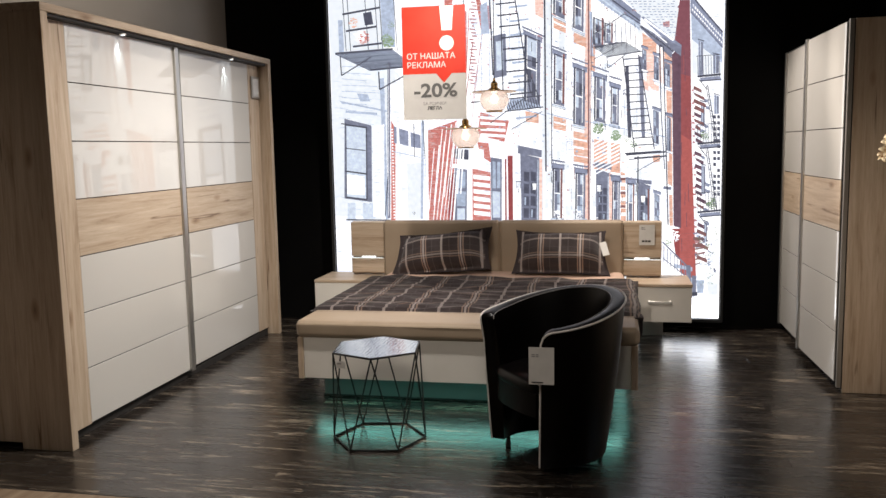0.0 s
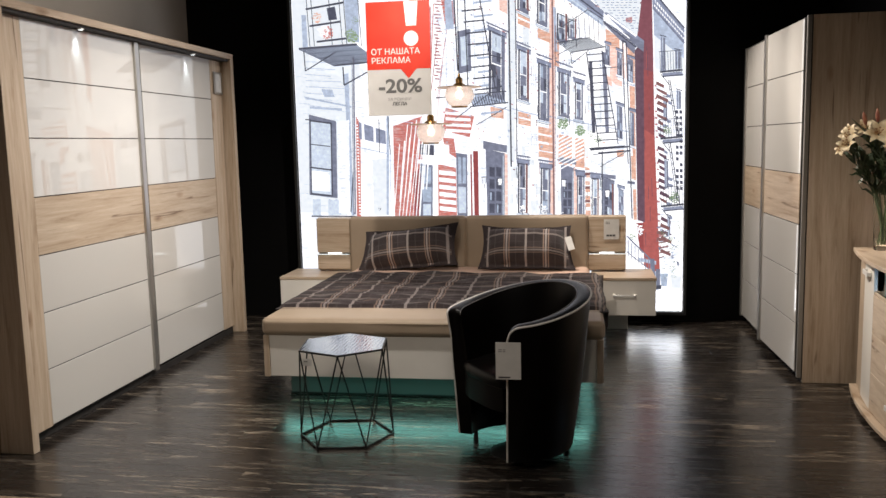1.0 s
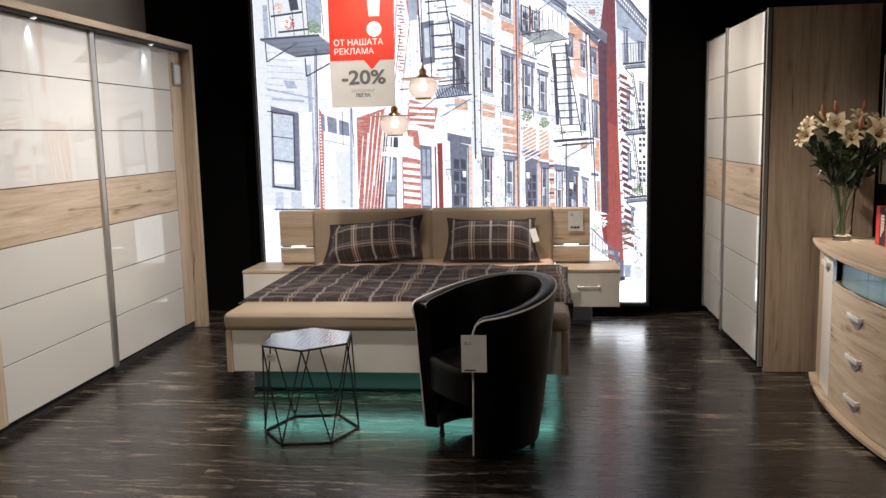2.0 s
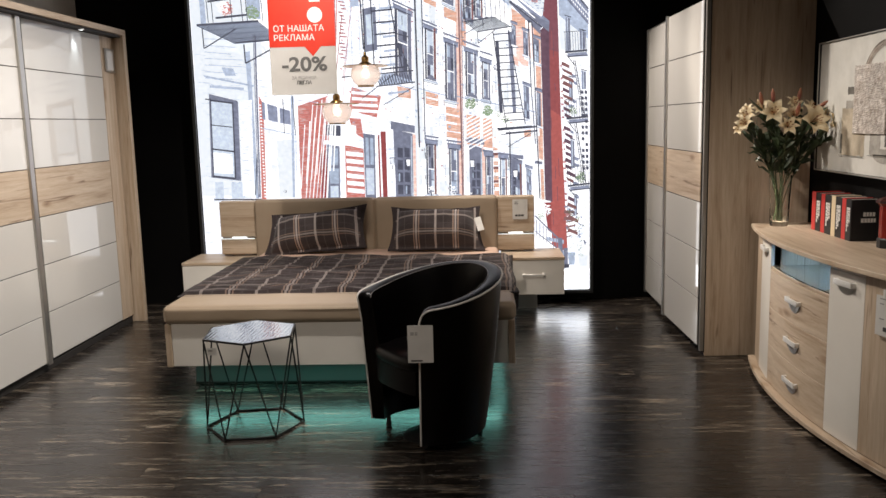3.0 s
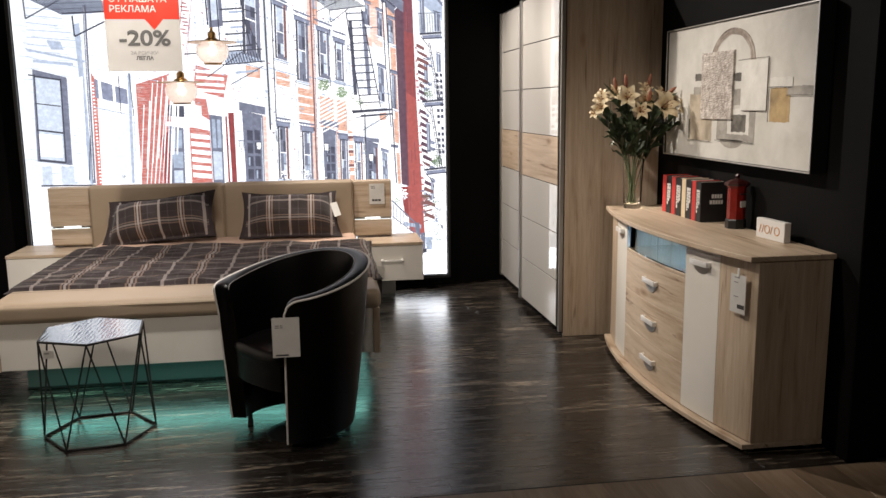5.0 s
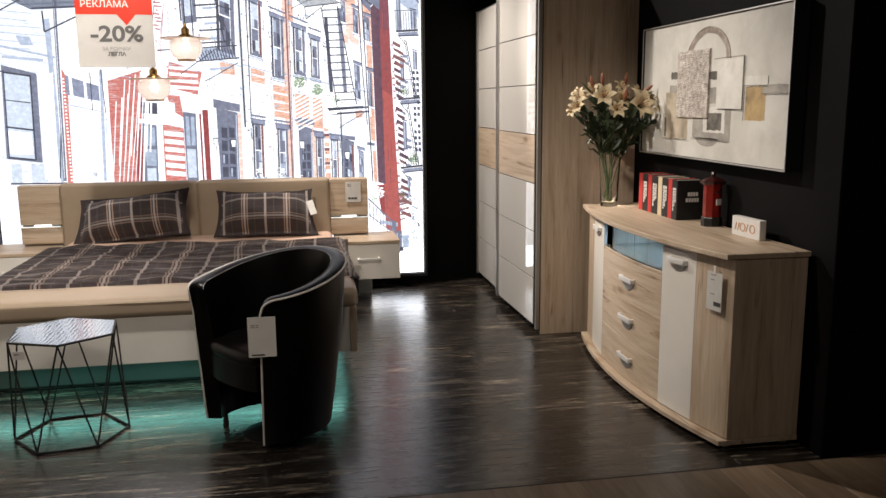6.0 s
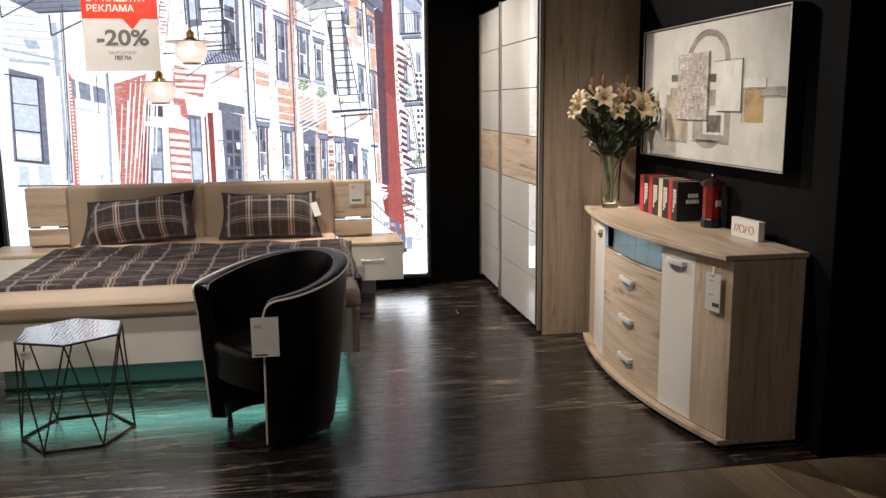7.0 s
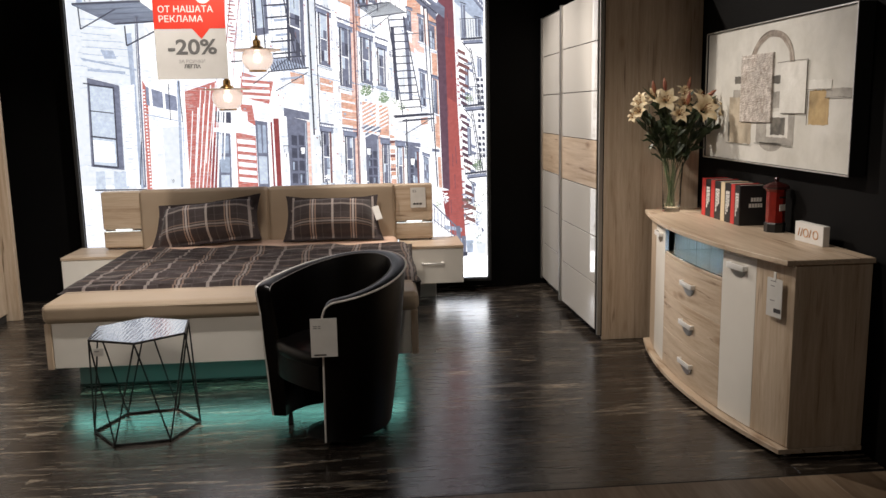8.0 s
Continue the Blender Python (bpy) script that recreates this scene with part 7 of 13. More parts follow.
quad("red3", 219.6, 95.8, 220.3, 95.7, 220.3, 95, 219.6, 95.1)
quad("slate2", 227.6, 191.5, 228, 191.3, 228, 190.4, 227.6, 190.6)
quad("brown", 193.2, 114.2, 194.5, 114, 194.5, 113.6, 193.2, 113.8)
quad("brown", 178.3, 114.3, 179.7, 114.1, 179.7, 113.2, 178.3, 113.4)
quad("shade2", 245.9, 97.8, 247.2, 97.7, 247.2, 96.6, 245.9, 96.7)
quad("slate2", 246.1, 193.7, 247.2, 193.3, 247.2, 192.2, 246.1, 192.7)
quad("red3", 179.8, 154.7, 181.2, 154.3, 181.2, 153.5, 179.8, 153.8)
quad("red3", 212.6, 139.4, 213.6, 139.2, 213.5, 138.1, 212.6, 138.3)
quad("brown", 199.1, 202.2, 200.3, 201.7, 200.3, 201.3, 199.1, 201.8)
quad("shade2", 194.1, 209.3, 195.6, 208.7, 195.6, 207.8, 194.1, 208.4)
quad("red3", 187, 142.5, 188.5, 142.1, 188.5, 141.5, 187, 141.9)
quad("red3", 176.7, 180.8, 177.2, 180.6, 177.2, 180, 176.7, 180.2)
quad("shade2", 187.3, 189, 188.3, 188.6, 188.3, 188, 187.3, 188.3)
quad("brown", 238.2, 139.4, 239.1, 139.2, 239.1, 138.5, 238.2, 138.7)
quad("slate2", 179.8, 158.2, 180.4, 158.1, 180.4, 157.4, 179.8, 157.6)
quad("red3", 197.4, 175.8, 198.7, 175.4, 198.7, 174.5, 197.4, 174.9)
quad("red3", 180.5, 244.5, 181.1, 244.2, 181.1, 243.3, 180.5, 243.6)
quad("slate2", 189.4, 191.9, 190.5, 191.5, 190.5, 190.9, 189.4, 191.4)
quad("red3", 193.1, 173.5, 193.8, 173.3, 193.7, 172.5, 193.1, 172.7)
quad("red3", 192.5, 220.8, 193.4, 220.4, 193.4, 219.7, 192.5, 220.1)
quad("shade2", 234.3, 215, 235.8, 214.4, 235.8, 213.7, 234.3, 214.4)
quad("shade2", 188.7, 185, 190.1, 184.4, 190.1, 184, 188.7, 184.5)
quad("shade2", 237.8, 203.3, 238.6, 203, 238.6, 202, 237.8, 202.3)
quad("slate2", 159.2, 169.7, 159.9, 169.4, 159.9, 168.7, 159.2, 168.9)
quad("red3", 163, 161.8, 164.2, 161.5, 164.2, 161, 163, 161.4)
quad("slate2", 138.4, 172.1, 139.7, 171.7, 139.7, 170.4, 138.4, 170.8)
quad("shade2", 165.9, 183.7, 167.6, 183.1, 167.6, 181.9, 165.8, 182.6)
quad("red3", 151.4, 139.2, 152.2, 139, 152.2, 138.1, 151.4, 138.3)
quad("slate2", 119.7, 161.7, 120.2, 161.5, 120.2, 160.5, 119.6, 160.7)
quad("slate2", 131.8, 214.3, 132.7, 213.9, 132.7, 213.3, 131.8, 213.7)
quad("red3", 152.3, 150.7, 153.1, 150.5, 153.1, 149.8, 152.3, 150)
quad("shade2", 155.3, 228.7, 156, 228.4, 156, 227.5, 155.3, 227.8)
quad("red3", 136, 251, 137.3, 250.3, 137.3, 249.4, 136, 250.1)
quad("slate2", 151.7, 196.7, 153, 196.2, 153, 195.8, 151.7, 196.3)
quad("shade2", 156.4, 223.8, 157.1, 223.5, 157.1, 222.7, 156.4, 223)
quad("shade2", 141.8, 173.4, 142.7, 173.1, 142.7, 172.3, 141.8, 172.6)
quad("shade2", 132.5, 165.5, 133.7, 165.1, 133.6, 164.2, 132.5, 164.5)
quad("red3", 166.7, 174.6, 167.3, 174.4, 167.3, 173.4, 166.6, 173.6)
quad("red3", 154.3, 202.1, 155.5, 201.6, 155.5, 201.1, 154.3, 201.6)
quad("slate2", 153.8, 209.4, 154.3, 209.2, 154.3, 208.7, 153.8, 208.9)
quad("shade2", 117.6, 199, 118.9, 198.5, 118.9, 197.6, 117.5, 198.1)
quad("red3", 163.9, 207.5, 164.5, 207.2, 164.4, 206.3, 163.9, 206.5)
quad("slate2", 143.4, 239.4, 144, 239, 144, 238.6, 143.4, 238.9)
quad("slate2", 146.4, 236.1, 147.8, 235.4, 147.7, 234.3, 146.4, 235)
quad("slate2", 167.4, 207.3, 168.8, 206.7, 168.8, 205.5, 167.4, 206.1)
quad("red3", 146.6, 183.8, 147.9, 183.3, 147.9, 182, 146.5, 182.5)
quad("slate2", 130.9, 161.7, 132, 161.4, 131.9, 160.8, 130.9, 161.1)
quad("shade2", 139.5, 152.3, 140.8, 151.9, 140.7, 151.1, 139.5, 151.4)
quad("red3", 145.4, 244.1, 146.3, 243.6, 146.3, 242.9, 145.4, 243.4)
quad("slate2", 119.5, 140.1, 120.4, 139.9, 120.3, 139.1, 119.5, 139.3)
quad("shade2", 143.3, 157.8, 145, 157.4, 145, 156.3, 143.3, 156.8)
quad("shade2", 167.4, 171.4, 168, 171.3, 168, 170.8, 167.4, 171)
quad("slate2", 155, 189.1, 156.7, 188.5, 156.7, 187.7, 154.9, 188.4)
quad("red3", 148.5, 239.4, 150, 238.7, 150, 237.9, 148.5, 238.7)
quad("red3", 132.5, 209.1, 133.9, 208.5, 133.9, 208.2, 132.5, 208.8)
quad("red3", 126, 235.4, 126.7, 235, 126.6, 233.8, 126, 234.2)
quad("slate2", 158.6, 242.8, 159.3, 242.5, 159.3, 241.8, 158.6, 242.2)
quad("shade2", 124.4, 137.3, 126.1, 136.9, 126.1, 136.3, 124.4, 136.6)
quad("red3", 122.7, 161.2, 124, 160.9, 123.9, 159.6, 122.7, 159.9)
quad("red3", 134.5, 205.1, 136.1, 204.5, 136.1, 203.3, 134.5, 203.9)
quad("shade2", 125.6, 194.6, 127.2, 194, 127.2, 193.4, 125.5, 194.1)
quad("red3", 152.7, 242.1, 154.4, 241.2, 154.4, 240.3, 152.7, 241.1)
quad("red3", 133, 167.5, 134.5, 167.1, 134.5, 166.5, 133, 167)
quad("slate2", 163, 191, 164.6, 190.4, 164.6, 189.8, 163, 190.4)
quad("red3", 147.1, 214.4, 148.3, 213.8, 148.3, 213.2, 147.1, 213.8)
quad("slate2", 128.7, 173.5, 130.4, 173, 130.4, 172.4, 128.7, 172.9)
quad("red3", 118.9, 193.1, 119.6, 192.9, 119.6, 191.7, 118.9, 192)
quad("shade2", 143.1, 176.6, 143.9, 176.3, 143.9, 175.9, 143.1, 176.1)
quad("red3", 127.9, 181.5, 128.5, 181.3, 128.5, 180.2, 127.9, 180.4)
quad("slate2", 149, 180, 150.5, 179.5, 150.4, 178.4, 148.9, 178.9)
quad("shade2", 140.6, 224, 142.2, 223.2, 142.2, 222.1, 140.6, 222.9)
quad("shade2", 123.2, 223, 124.1, 222.6, 124.1, 221.5, 123.1, 221.9)
quad("shade2", 160.2, 172.3, 161.1, 172, 161.1, 171.1, 160.1, 171.4)
quad("red3", 130.2, 215.3, 131.9, 214.5, 131.9, 214, 130.2, 214.7)
quad("slate2", 166.6, 182, 167.2, 181.8, 167.2, 181.3, 166.6, 181.5)
quad("red3", 150.6, 147.3, 151.7, 147, 151.7, 145.9, 150.5, 146.1)
quad("red3", 144.1, 240.1, 145, 239.6, 145, 238.8, 144.1, 239.3)
quad("shade2", 127.5, 218.2, 129, 217.5, 129, 216.9, 127.4, 217.6)
quad("slate2", 143.3, 226.9, 144.8, 226.2, 144.8, 225.6, 143.3, 226.3)
quad("red3", 127.4, 237.9, 127.9, 237.6, 127.9, 236.5, 127.4, 236.8)
quad("shade2", 147.4, 223, 148.6, 222.5, 148.6, 221.8, 147.4, 222.4)
quad("shade2", 117.6, 203.5, 118.4, 203.2, 118.4, 202.7, 117.6, 203)
quad("slate2", 150, 163.2, 151.2, 162.8, 151.2, 162.4, 150, 162.7)
line("red2", 82, 156.8, 105.7, 158, 0.11)
line("red2", 82, 155.4, 105.6, 156.6, 0.11)
line("red2", 81.9, 154.1, 105.6, 155.3, 0.11)
line("red2", 81.9, 152.7, 105.6, 153.9, 0.11)
line("red2", 81.8, 151.4, 105.5, 152.6, 0.11)
line("red2", 81.8, 150, 105.5, 151.2, 0.11)
line("red2", 81.7, 148.7, 105.4, 149.9, 0.11)
line("red2", 81.7, 147.3, 105.4, 148.5, 0.11)
line("red2", 81.6, 146, 105.4, 147.2, 0.11)
line("red2", 81.6, 144.6, 105.3, 145.8, 0.11)
line("red2", 81.6, 143.3, 105.3, 144.5, 0.11)
line("red2", 81.5, 141.9, 105.2, 143.1, 0.11)
line("red2", 81.5, 140.5, 105.2, 141.8, 0.11)
line("red2", 81.4, 139.2, 105.2, 140.4, 0.11)
line("red2", 81.4, 137.8, 105.1, 139.1, 0.11)
line("red2", 81.3, 136.5, 105.1, 137.7, 0.11)
line("red2", 81.3, 135.1, 105, 136.4, 0.11)
line("red2", 81.2, 133.7, 105, 135, 0.11)
line("red2", 81.2, 132.4, 105, 133.7, 0.11)
line("red2", 81.1, 131, 104.9, 132.3, 0.11)
line("red2", 81.1, 129.6, 104.9, 131, 0.11)
line("red2", 81, 128.3, 104.8, 129.6, 0.11)
line("red2", 81, 126.9, 104.8, 128.2, 0.11)
line("red2", 81, 125.5, 104.8, 126.9, 0.11)
line("red2", 80.9, 124.2, 104.7, 125.5, 0.11)
line("red2", 80.9, 122.8, 104.7, 124.2, 0.11)
line("red2", 80.8, 121.4, 104.7, 122.8, 0.11)
line("red2", 80.8, 120.1, 104.6, 121.4, 0.11)
line("red2", 80.7, 118.7, 104.6, 120.1, 0.11)
line("red2", 80.7, 117.3, 104.5, 118.7, 0.11)
line("red2", 80.6, 115.9, 104.5, 117.3, 0.11)
line("red2", 80.6, 114.6, 104.5, 116, 0.11)
line("red2", 80.5, 113.2, 104.4, 114.6, 0.11)
line("red2", 80.5, 111.8, 104.4, 113.2, 0.11)
line("red2", 80.4, 110.4, 104.3, 111.9, 0.11)
line("red2", 80.4, 109.1, 104.3, 110.5, 0.11)
line("red2", 80.4, 107.7, 104.3, 109.1, 0.11)
line("red2", 80.3, 106.3, 104.2, 107.8, 0.11)
line("red2", 80.3, 104.9, 104.2, 106.4, 0.11)
line("red2", 80.2, 103.6, 104.1, 105, 0.11)
line("red2", 80.2, 102.2, 104.1, 103.6, 0.11)
line("red2", 80.1, 100.8, 104.1, 102.3, 0.11)
line("red2", 80.1, 99.4, 104, 100.9, 0.11)
line("red2", 80, 98, 104, 99.5, 0.11)
line("red2", 80, 96.6, 103.9, 98.1, 0.11)
line("red2", 79.9, 95.3, 103.9, 96.8, 0.11)
line("red2", 79.9, 93.9, 103.9, 95.4, 0.11)
line("red2", 79.8, 92.5, 103.8, 94, 0.11)
line("red2", 79.8, 91.1, 103.8, 92.6, 0.11)
line("red2", 79.7, 89.7, 103.7, 91.2, 0.11)
line("red2", 79.7, 88.3, 103.7, 89.9, 0.11)
line("red2", 79.7, 86.9, 103.7, 88.5, 0.11)
line("red2", 79.6, 85.6, 103.6, 87.1, 0.11)
line("red2", 79.6, 84.2, 103.6, 85.7, 0.11)
line("red2", 79.5, 82.8, 103.5, 84.3, 0.11)
line("red2", 79.5, 81.4, 103.5, 83, 0.11)
line("red2", 79.4, 80, 103.5, 81.6, 0.11)
line("red2", 79.4, 78.6, 103.4, 80.2, 0.11)
line("red2", 79.3, 77.2, 103.4, 78.8, 0.11)
line("brown", 277.9, 66.2, 288.4, 66.8, 0.12)
line("brown", 278, 64.4, 288.4, 64.9, 0.12)
line("brown", 278, 62.5, 288.4, 63.1, 0.12)
line("brown", 278, 60.6, 288.5, 61.2, 0.12)
line("brown", 278, 58.7, 288.5, 59.3, 0.12)
line("brown", 278, 56.8, 288.5, 57.4, 0.12)
line("brown", 278, 54.9, 288.5, 55.5, 0.12)
line("brown", 278, 53, 288.5, 53.6, 0.12)
line("brown", 278, 51.1, 288.5, 51.7, 0.12)
line("brown", 278, 49.2, 288.5, 49.9, 0.12)
line("brown", 278.1, 47.3, 288.6, 48, 0.12)
line("shade", -1.6, 178.1, 46.6, 174, 0.21)
line("shade", -1.8, 174.7, 46.5, 170.6, 0.21)
line("shade", -2, 171.2, 46.3, 167.1, 0.21)
line("shade", -2.2, 167.8, 46.2, 163.7, 0.21)
line("shade", -2.3, 164.3, 46.1, 160.3, 0.21)
line("shade", -2.5, 160.8, 45.9, 156.8, 0.21)
line("shade", -2.7, 157.4, 45.8, 153.4, 0.21)
line("shade", -2.9, 153.9, 45.6, 149.9, 0.21)
line("shade", -3.1, 150.4, 45.5, 146.5, 0.21)
line("shade", -3.2, 146.9, 45.3, 143, 0.21)
line("shade", -3.4, 143.4, 45.2, 139.5, 0.21)
line("shade", -3.6, 139.9, 45.1, 136.1, 0.21)
line("shade", -3.8, 136.4, 44.9, 132.6, 0.21)
line("shade", -3.9, 132.9, 44.8, 129.1, 0.21)
line("shade", -4.1, 129.4, 44.6, 125.6, 0.21)
line("shade", -4.3, 125.8, 44.5, 122.1, 0.21)
line("shade", -4.5, 122.3, 44.3, 118.6, 0.21)
line("shade", -4.7, 118.8, 44.2, 115.1, 0.21)
line("shade", -4.8, 115.3, 44.1, 111.6, 0.21)
line("shade", -5, 111.7, 43.9, 108.1, 0.21)
line("shade", -5.2, 108.2, 43.8, 104.6, 0.21)
line("shade", -5.4, 104.6, 43.6, 101.1, 0.21)
line("shade", -5.6, 101.1, 43.5, 97.5, 0.21)
line("shade", -5.7, 97.5, 43.3, 94, 0.21)
line("shade", -5.9, 93.9, 43.2, 90.5, 0.21)
line("shade", -6.1, 90.4, 43, 86.9, 0.21)
line("shade2", 246.3, 227.9, 271.9, 224.3, 0.12)
line("shade2", 246.3, 227, 271.9, 223.4, 0.12)
line("shade2", 246.3, 226.2, 271.9, 222.6, 0.12)
line("shade2", 246.3, 225.3, 271.9, 221.7, 0.12)
line("shade2", 246.3, 224.5, 271.9, 220.9, 0.12)
line("shade2", 246.3, 223.6, 272, 220.1, 0.12)
line("shade2", 246.3, 222.8, 272, 219.2, 0.12)
line("shade2", 246.3, 221.9, 272, 218.4, 0.12)
line("shade2", 246.3, 221.1, 272, 217.5, 0.12)
quad("slate", 181.4, 214.4, 193.2, 209.2, 193.2, 207.9, 181.3, 213.1)
quad("slate2", 182.7, 213.1, 183.2, 212.9, 183.2, 211.1, 182.6, 211.4)
quad("slate2", 184.6, 213, 185.1, 212.8, 185.1, 211.1, 184.6, 211.3)
quad("slate2", 186.5, 212.9, 187.1, 212.7, 187, 211, 186.5, 211.2)
quad("slate2", 188.5, 212.9, 189, 212.6, 189, 210.9, 188.5, 211.1)
quad("slate2", 190.4, 212.8, 190.9, 212.6, 190.9, 210.8, 190.4, 211.1)
quad("slate", 197.1, 204.4, 209.8, 199.1, 209.8, 197.9, 197.1, 203.1)
quad("slate2", 198.4, 203, 198.9, 202.8, 198.9, 201.1, 198.4, 201.3)
quad("slate2", 200.5, 202.9, 201, 202.7, 201, 201, 200.5, 201.2)
quad("slate2", 202.6, 202.9, 203.2, 202.6, 203.1, 200.9, 202.6, 201.1)
quad("slate2", 204.7, 202.8, 205.3, 202.6, 205.2, 200.8, 204.7, 201.1)
quad("slate2", 206.8, 202.7, 207.4, 202.5, 207.3, 200.8, 206.8, 201)
quad("slate", 212.4, 197.8, 225.5, 192.6, 225.5, 191.3, 212.4, 196.5)
quad("slate2", 213.7, 196.4, 214.2, 196.2, 214.2, 194.5, 213.7, 194.7)
quad("slate2", 215.9, 196.4, 216.4, 196.1, 216.4, 194.4, 215.9, 194.6)
quad("slate2", 218.1, 196.3, 218.6, 196.1, 218.6, 194.4, 218.1, 194.6)
quad("slate2", 220.3, 196.2, 220.8, 196, 220.8, 194.3, 220.3, 194.5)
quad("slate2", 222.4, 196.1, 223, 195.9, 223, 194.2, 222.4, 194.4)
quad("slate", 225.9, 189.5, 235.5, 186, 235.5, 184.7, 225.9, 188.2)
quad("slate2", 227.2, 188.2, 227.7, 188, 227.7, 186.3, 227.2, 186.5)
quad("slate2", 228.7, 188.2, 229.2, 188, 229.2, 186.2, 228.7, 186.4)
quad("slate2", 230.2, 188.1, 230.7, 187.9, 230.7, 186.2, 230.2, 186.4)
quad("slate2", 231.6, 188.1, 232.2, 187.9, 232.2, 186.1, 231.6, 186.3)
quad("slate2", 233.1, 188, 233.6, 187.8, 233.6, 186.1, 233.1, 186.3)
quad("slate", 181, 125.8, 192.2, 123.8, 192.2, 122.5, 181, 124.4)
quad("slate2", 182.4, 124.4, 182.9, 124.3, 182.9, 122.5, 182.3, 122.6)
quad("slate2", 184.2, 124.4, 184.7, 124.3, 184.7, 122.5, 184.1, 122.6)
quad("slate2", 186, 124.3, 186.5, 124.2, 186.5, 122.4, 185.9, 122.5)
quad("slate2", 187.7, 124.3, 188.3, 124.2, 188.3, 122.4, 187.7, 122.5)
quad("slate2", 189.5, 124.3, 190.1, 124.2, 190.1, 122.4, 189.5, 122.5)
quad("slate", 198, 121.9, 210, 119.8, 210, 118.5, 198, 120.5)
quad("slate2", 199.3, 120.5, 199.9, 120.4, 199.9, 118.6, 199.3, 118.7)
quad("slate2", 201.3, 120.5, 201.8, 120.4, 201.8, 118.6, 201.3, 118.7)
quad("slate2", 203.3, 120.4, 203.8, 120.3, 203.8, 118.5, 203.3, 118.6)
quad("slate2", 205.2, 120.4, 205.8, 120.3, 205.8, 118.5, 205.2, 118.6)
quad("slate2", 207.2, 120.3, 207.7, 120.3, 207.7, 118.5, 207.2, 118.6)
quad("slate", 226.4, 113.3, 236.6, 111.8, 236.6, 110.5, 226.4, 112)
quad("slate2", 227.7, 111.9, 228.3, 111.9, 228.3, 110.1, 227.7, 110.2)
quad("slate2", 229.3, 111.9, 229.9, 111.8, 229.9, 110.1, 229.3, 110.1)
quad("slate2", 230.9, 111.9, 231.5, 111.8, 231.5, 110, 230.9, 110.1)
quad("slate2", 232.5, 111.9, 233.1, 111.8, 233, 110, 232.5, 110.1)
quad("slate2", 234.1, 111.8, 234.6, 111.8, 234.6, 110, 234.1, 110)
quad("slate", 237.9, 110.9, 247.6, 109.5, 247.6, 108.2, 237.9, 109.5)
quad("slate2", 239.2, 109.5, 239.8, 109.4, 239.7, 107.7, 239.2, 107.7)
quad("slate2", 240.7, 109.5, 241.2, 109.4, 241.2, 107.6, 240.7, 107.7)
quad("slate2", 242.2, 109.5, 242.7, 109.4, 242.7, 107.6, 242.2, 107.7)
quad("slate2", 243.7, 109.4, 244.2, 109.4, 244.2, 107.6, 243.7, 107.7)
quad("slate2", 245.2, 109.4, 245.7, 109.3, 245.7, 107.6, 245.2, 107.6)
quad("slate", 158.6, 230, 175.7, 221.7, 175.7, 220.4, 158.5, 228.7)
quad("slate2", 159.9, 228.6, 160.4, 228.4, 160.4, 226.7, 159.8, 226.9)
quad("slate2", 162.9, 228.5, 163.4, 228.3, 163.4, 226.5, 162.8, 226.8)
quad("slate2", 165.9, 228.4, 166.4, 228.1, 166.4, 226.4, 165.9, 226.7)
quad("slate2", 168.9, 228.3, 169.4, 228, 169.4, 226.3, 168.9, 226.6)
quad("slate2", 171.9, 228.1, 172.4, 227.9, 172.4, 226.2, 171.9, 226.4)
quad("shade2", 154.2, 167.3, 176.6, 160.6, 176.6, 159.8, 154.2, 166.4)
quad("shade2", 177.5, 162.2, 199.7, 155.9, 199.7, 155.1, 177.5, 161.4)
quad("shade2", 200.6, 157.2, 222.6, 151.2, 222.6, 150.4, 200.6, 156.3)
quad("shade2", 223.5, 152.2, 245.4, 146.5, 245.4, 145.7, 223.5, 151.3)
quad("shade2", 246.3, 147.3, 268, 141.8, 268, 141, 246.3, 146.4)
quad("shade2", 197.9, 156.9, 201.6, 155.9, 201.6, 155, 197.9, 156)
quad("brick2", 229.6, 145.9, 231.3, 145.5, 231.3, 144.8, 229.6, 145.2)
quad("brick2", 198, 221.7, 201.2, 220.2, 201.2, 219.1, 198, 220.5)
quad("shade", 181.2, 121.2, 183, 120.9, 183, 120.5, 181.2, 120.8)
quad("brick2", 212.2, 113.4, 216.1, 112.8, 216.1, 112.3, 212.2, 112.8)
quad("brick2", 210.4, 239.9, 212, 239.1, 212, 237.7, 210.4, 238.5)
quad("shade2", 216.2, 142.7, 218.4, 142.2, 218.4, 140.8, 216.2, 141.3)
quad("brick2", 229.1, 157.8, 231.7, 157, 231.7, 155.6, 229.1, 156.4)
quad("shade2", 238.8, 91.2, 242.8, 90.9, 242.8, 89.7, 238.8, 90)
quad("shade", 190.3, 103.6, 193.5, 103.3, 193.4, 102.6, 190.3, 102.9)
quad("shade2", 235, 166, 238.3, 165, 238.3, 164.1, 235, 165.1)
quad("brick2", 190.3, 198.7, 193.8, 197.3, 193.8, 196.8, 190.3, 198.2)
quad("shade2", 233, 237.5, 235.6, 236.2, 235.6, 234.8, 233, 236.1)
quad("shade", 202.2, 207.8, 204.1, 207, 204.1, 206.5, 202.2, 207.2)
quad("shade", 231.7, 239.7, 235.5, 237.7, 235.5, 237, 231.7, 239)
quad("shade2", 200.1, 132.4, 201.9, 132.1, 201.9, 130.6, 200, 130.9)
quad("shade", 223, 175, 226.7, 173.7, 226.7, 172.9, 223, 174.1)
quad("shade2", 200.2, 196.8, 201.1, 196.5, 201.1, 195.6, 200.2, 196)
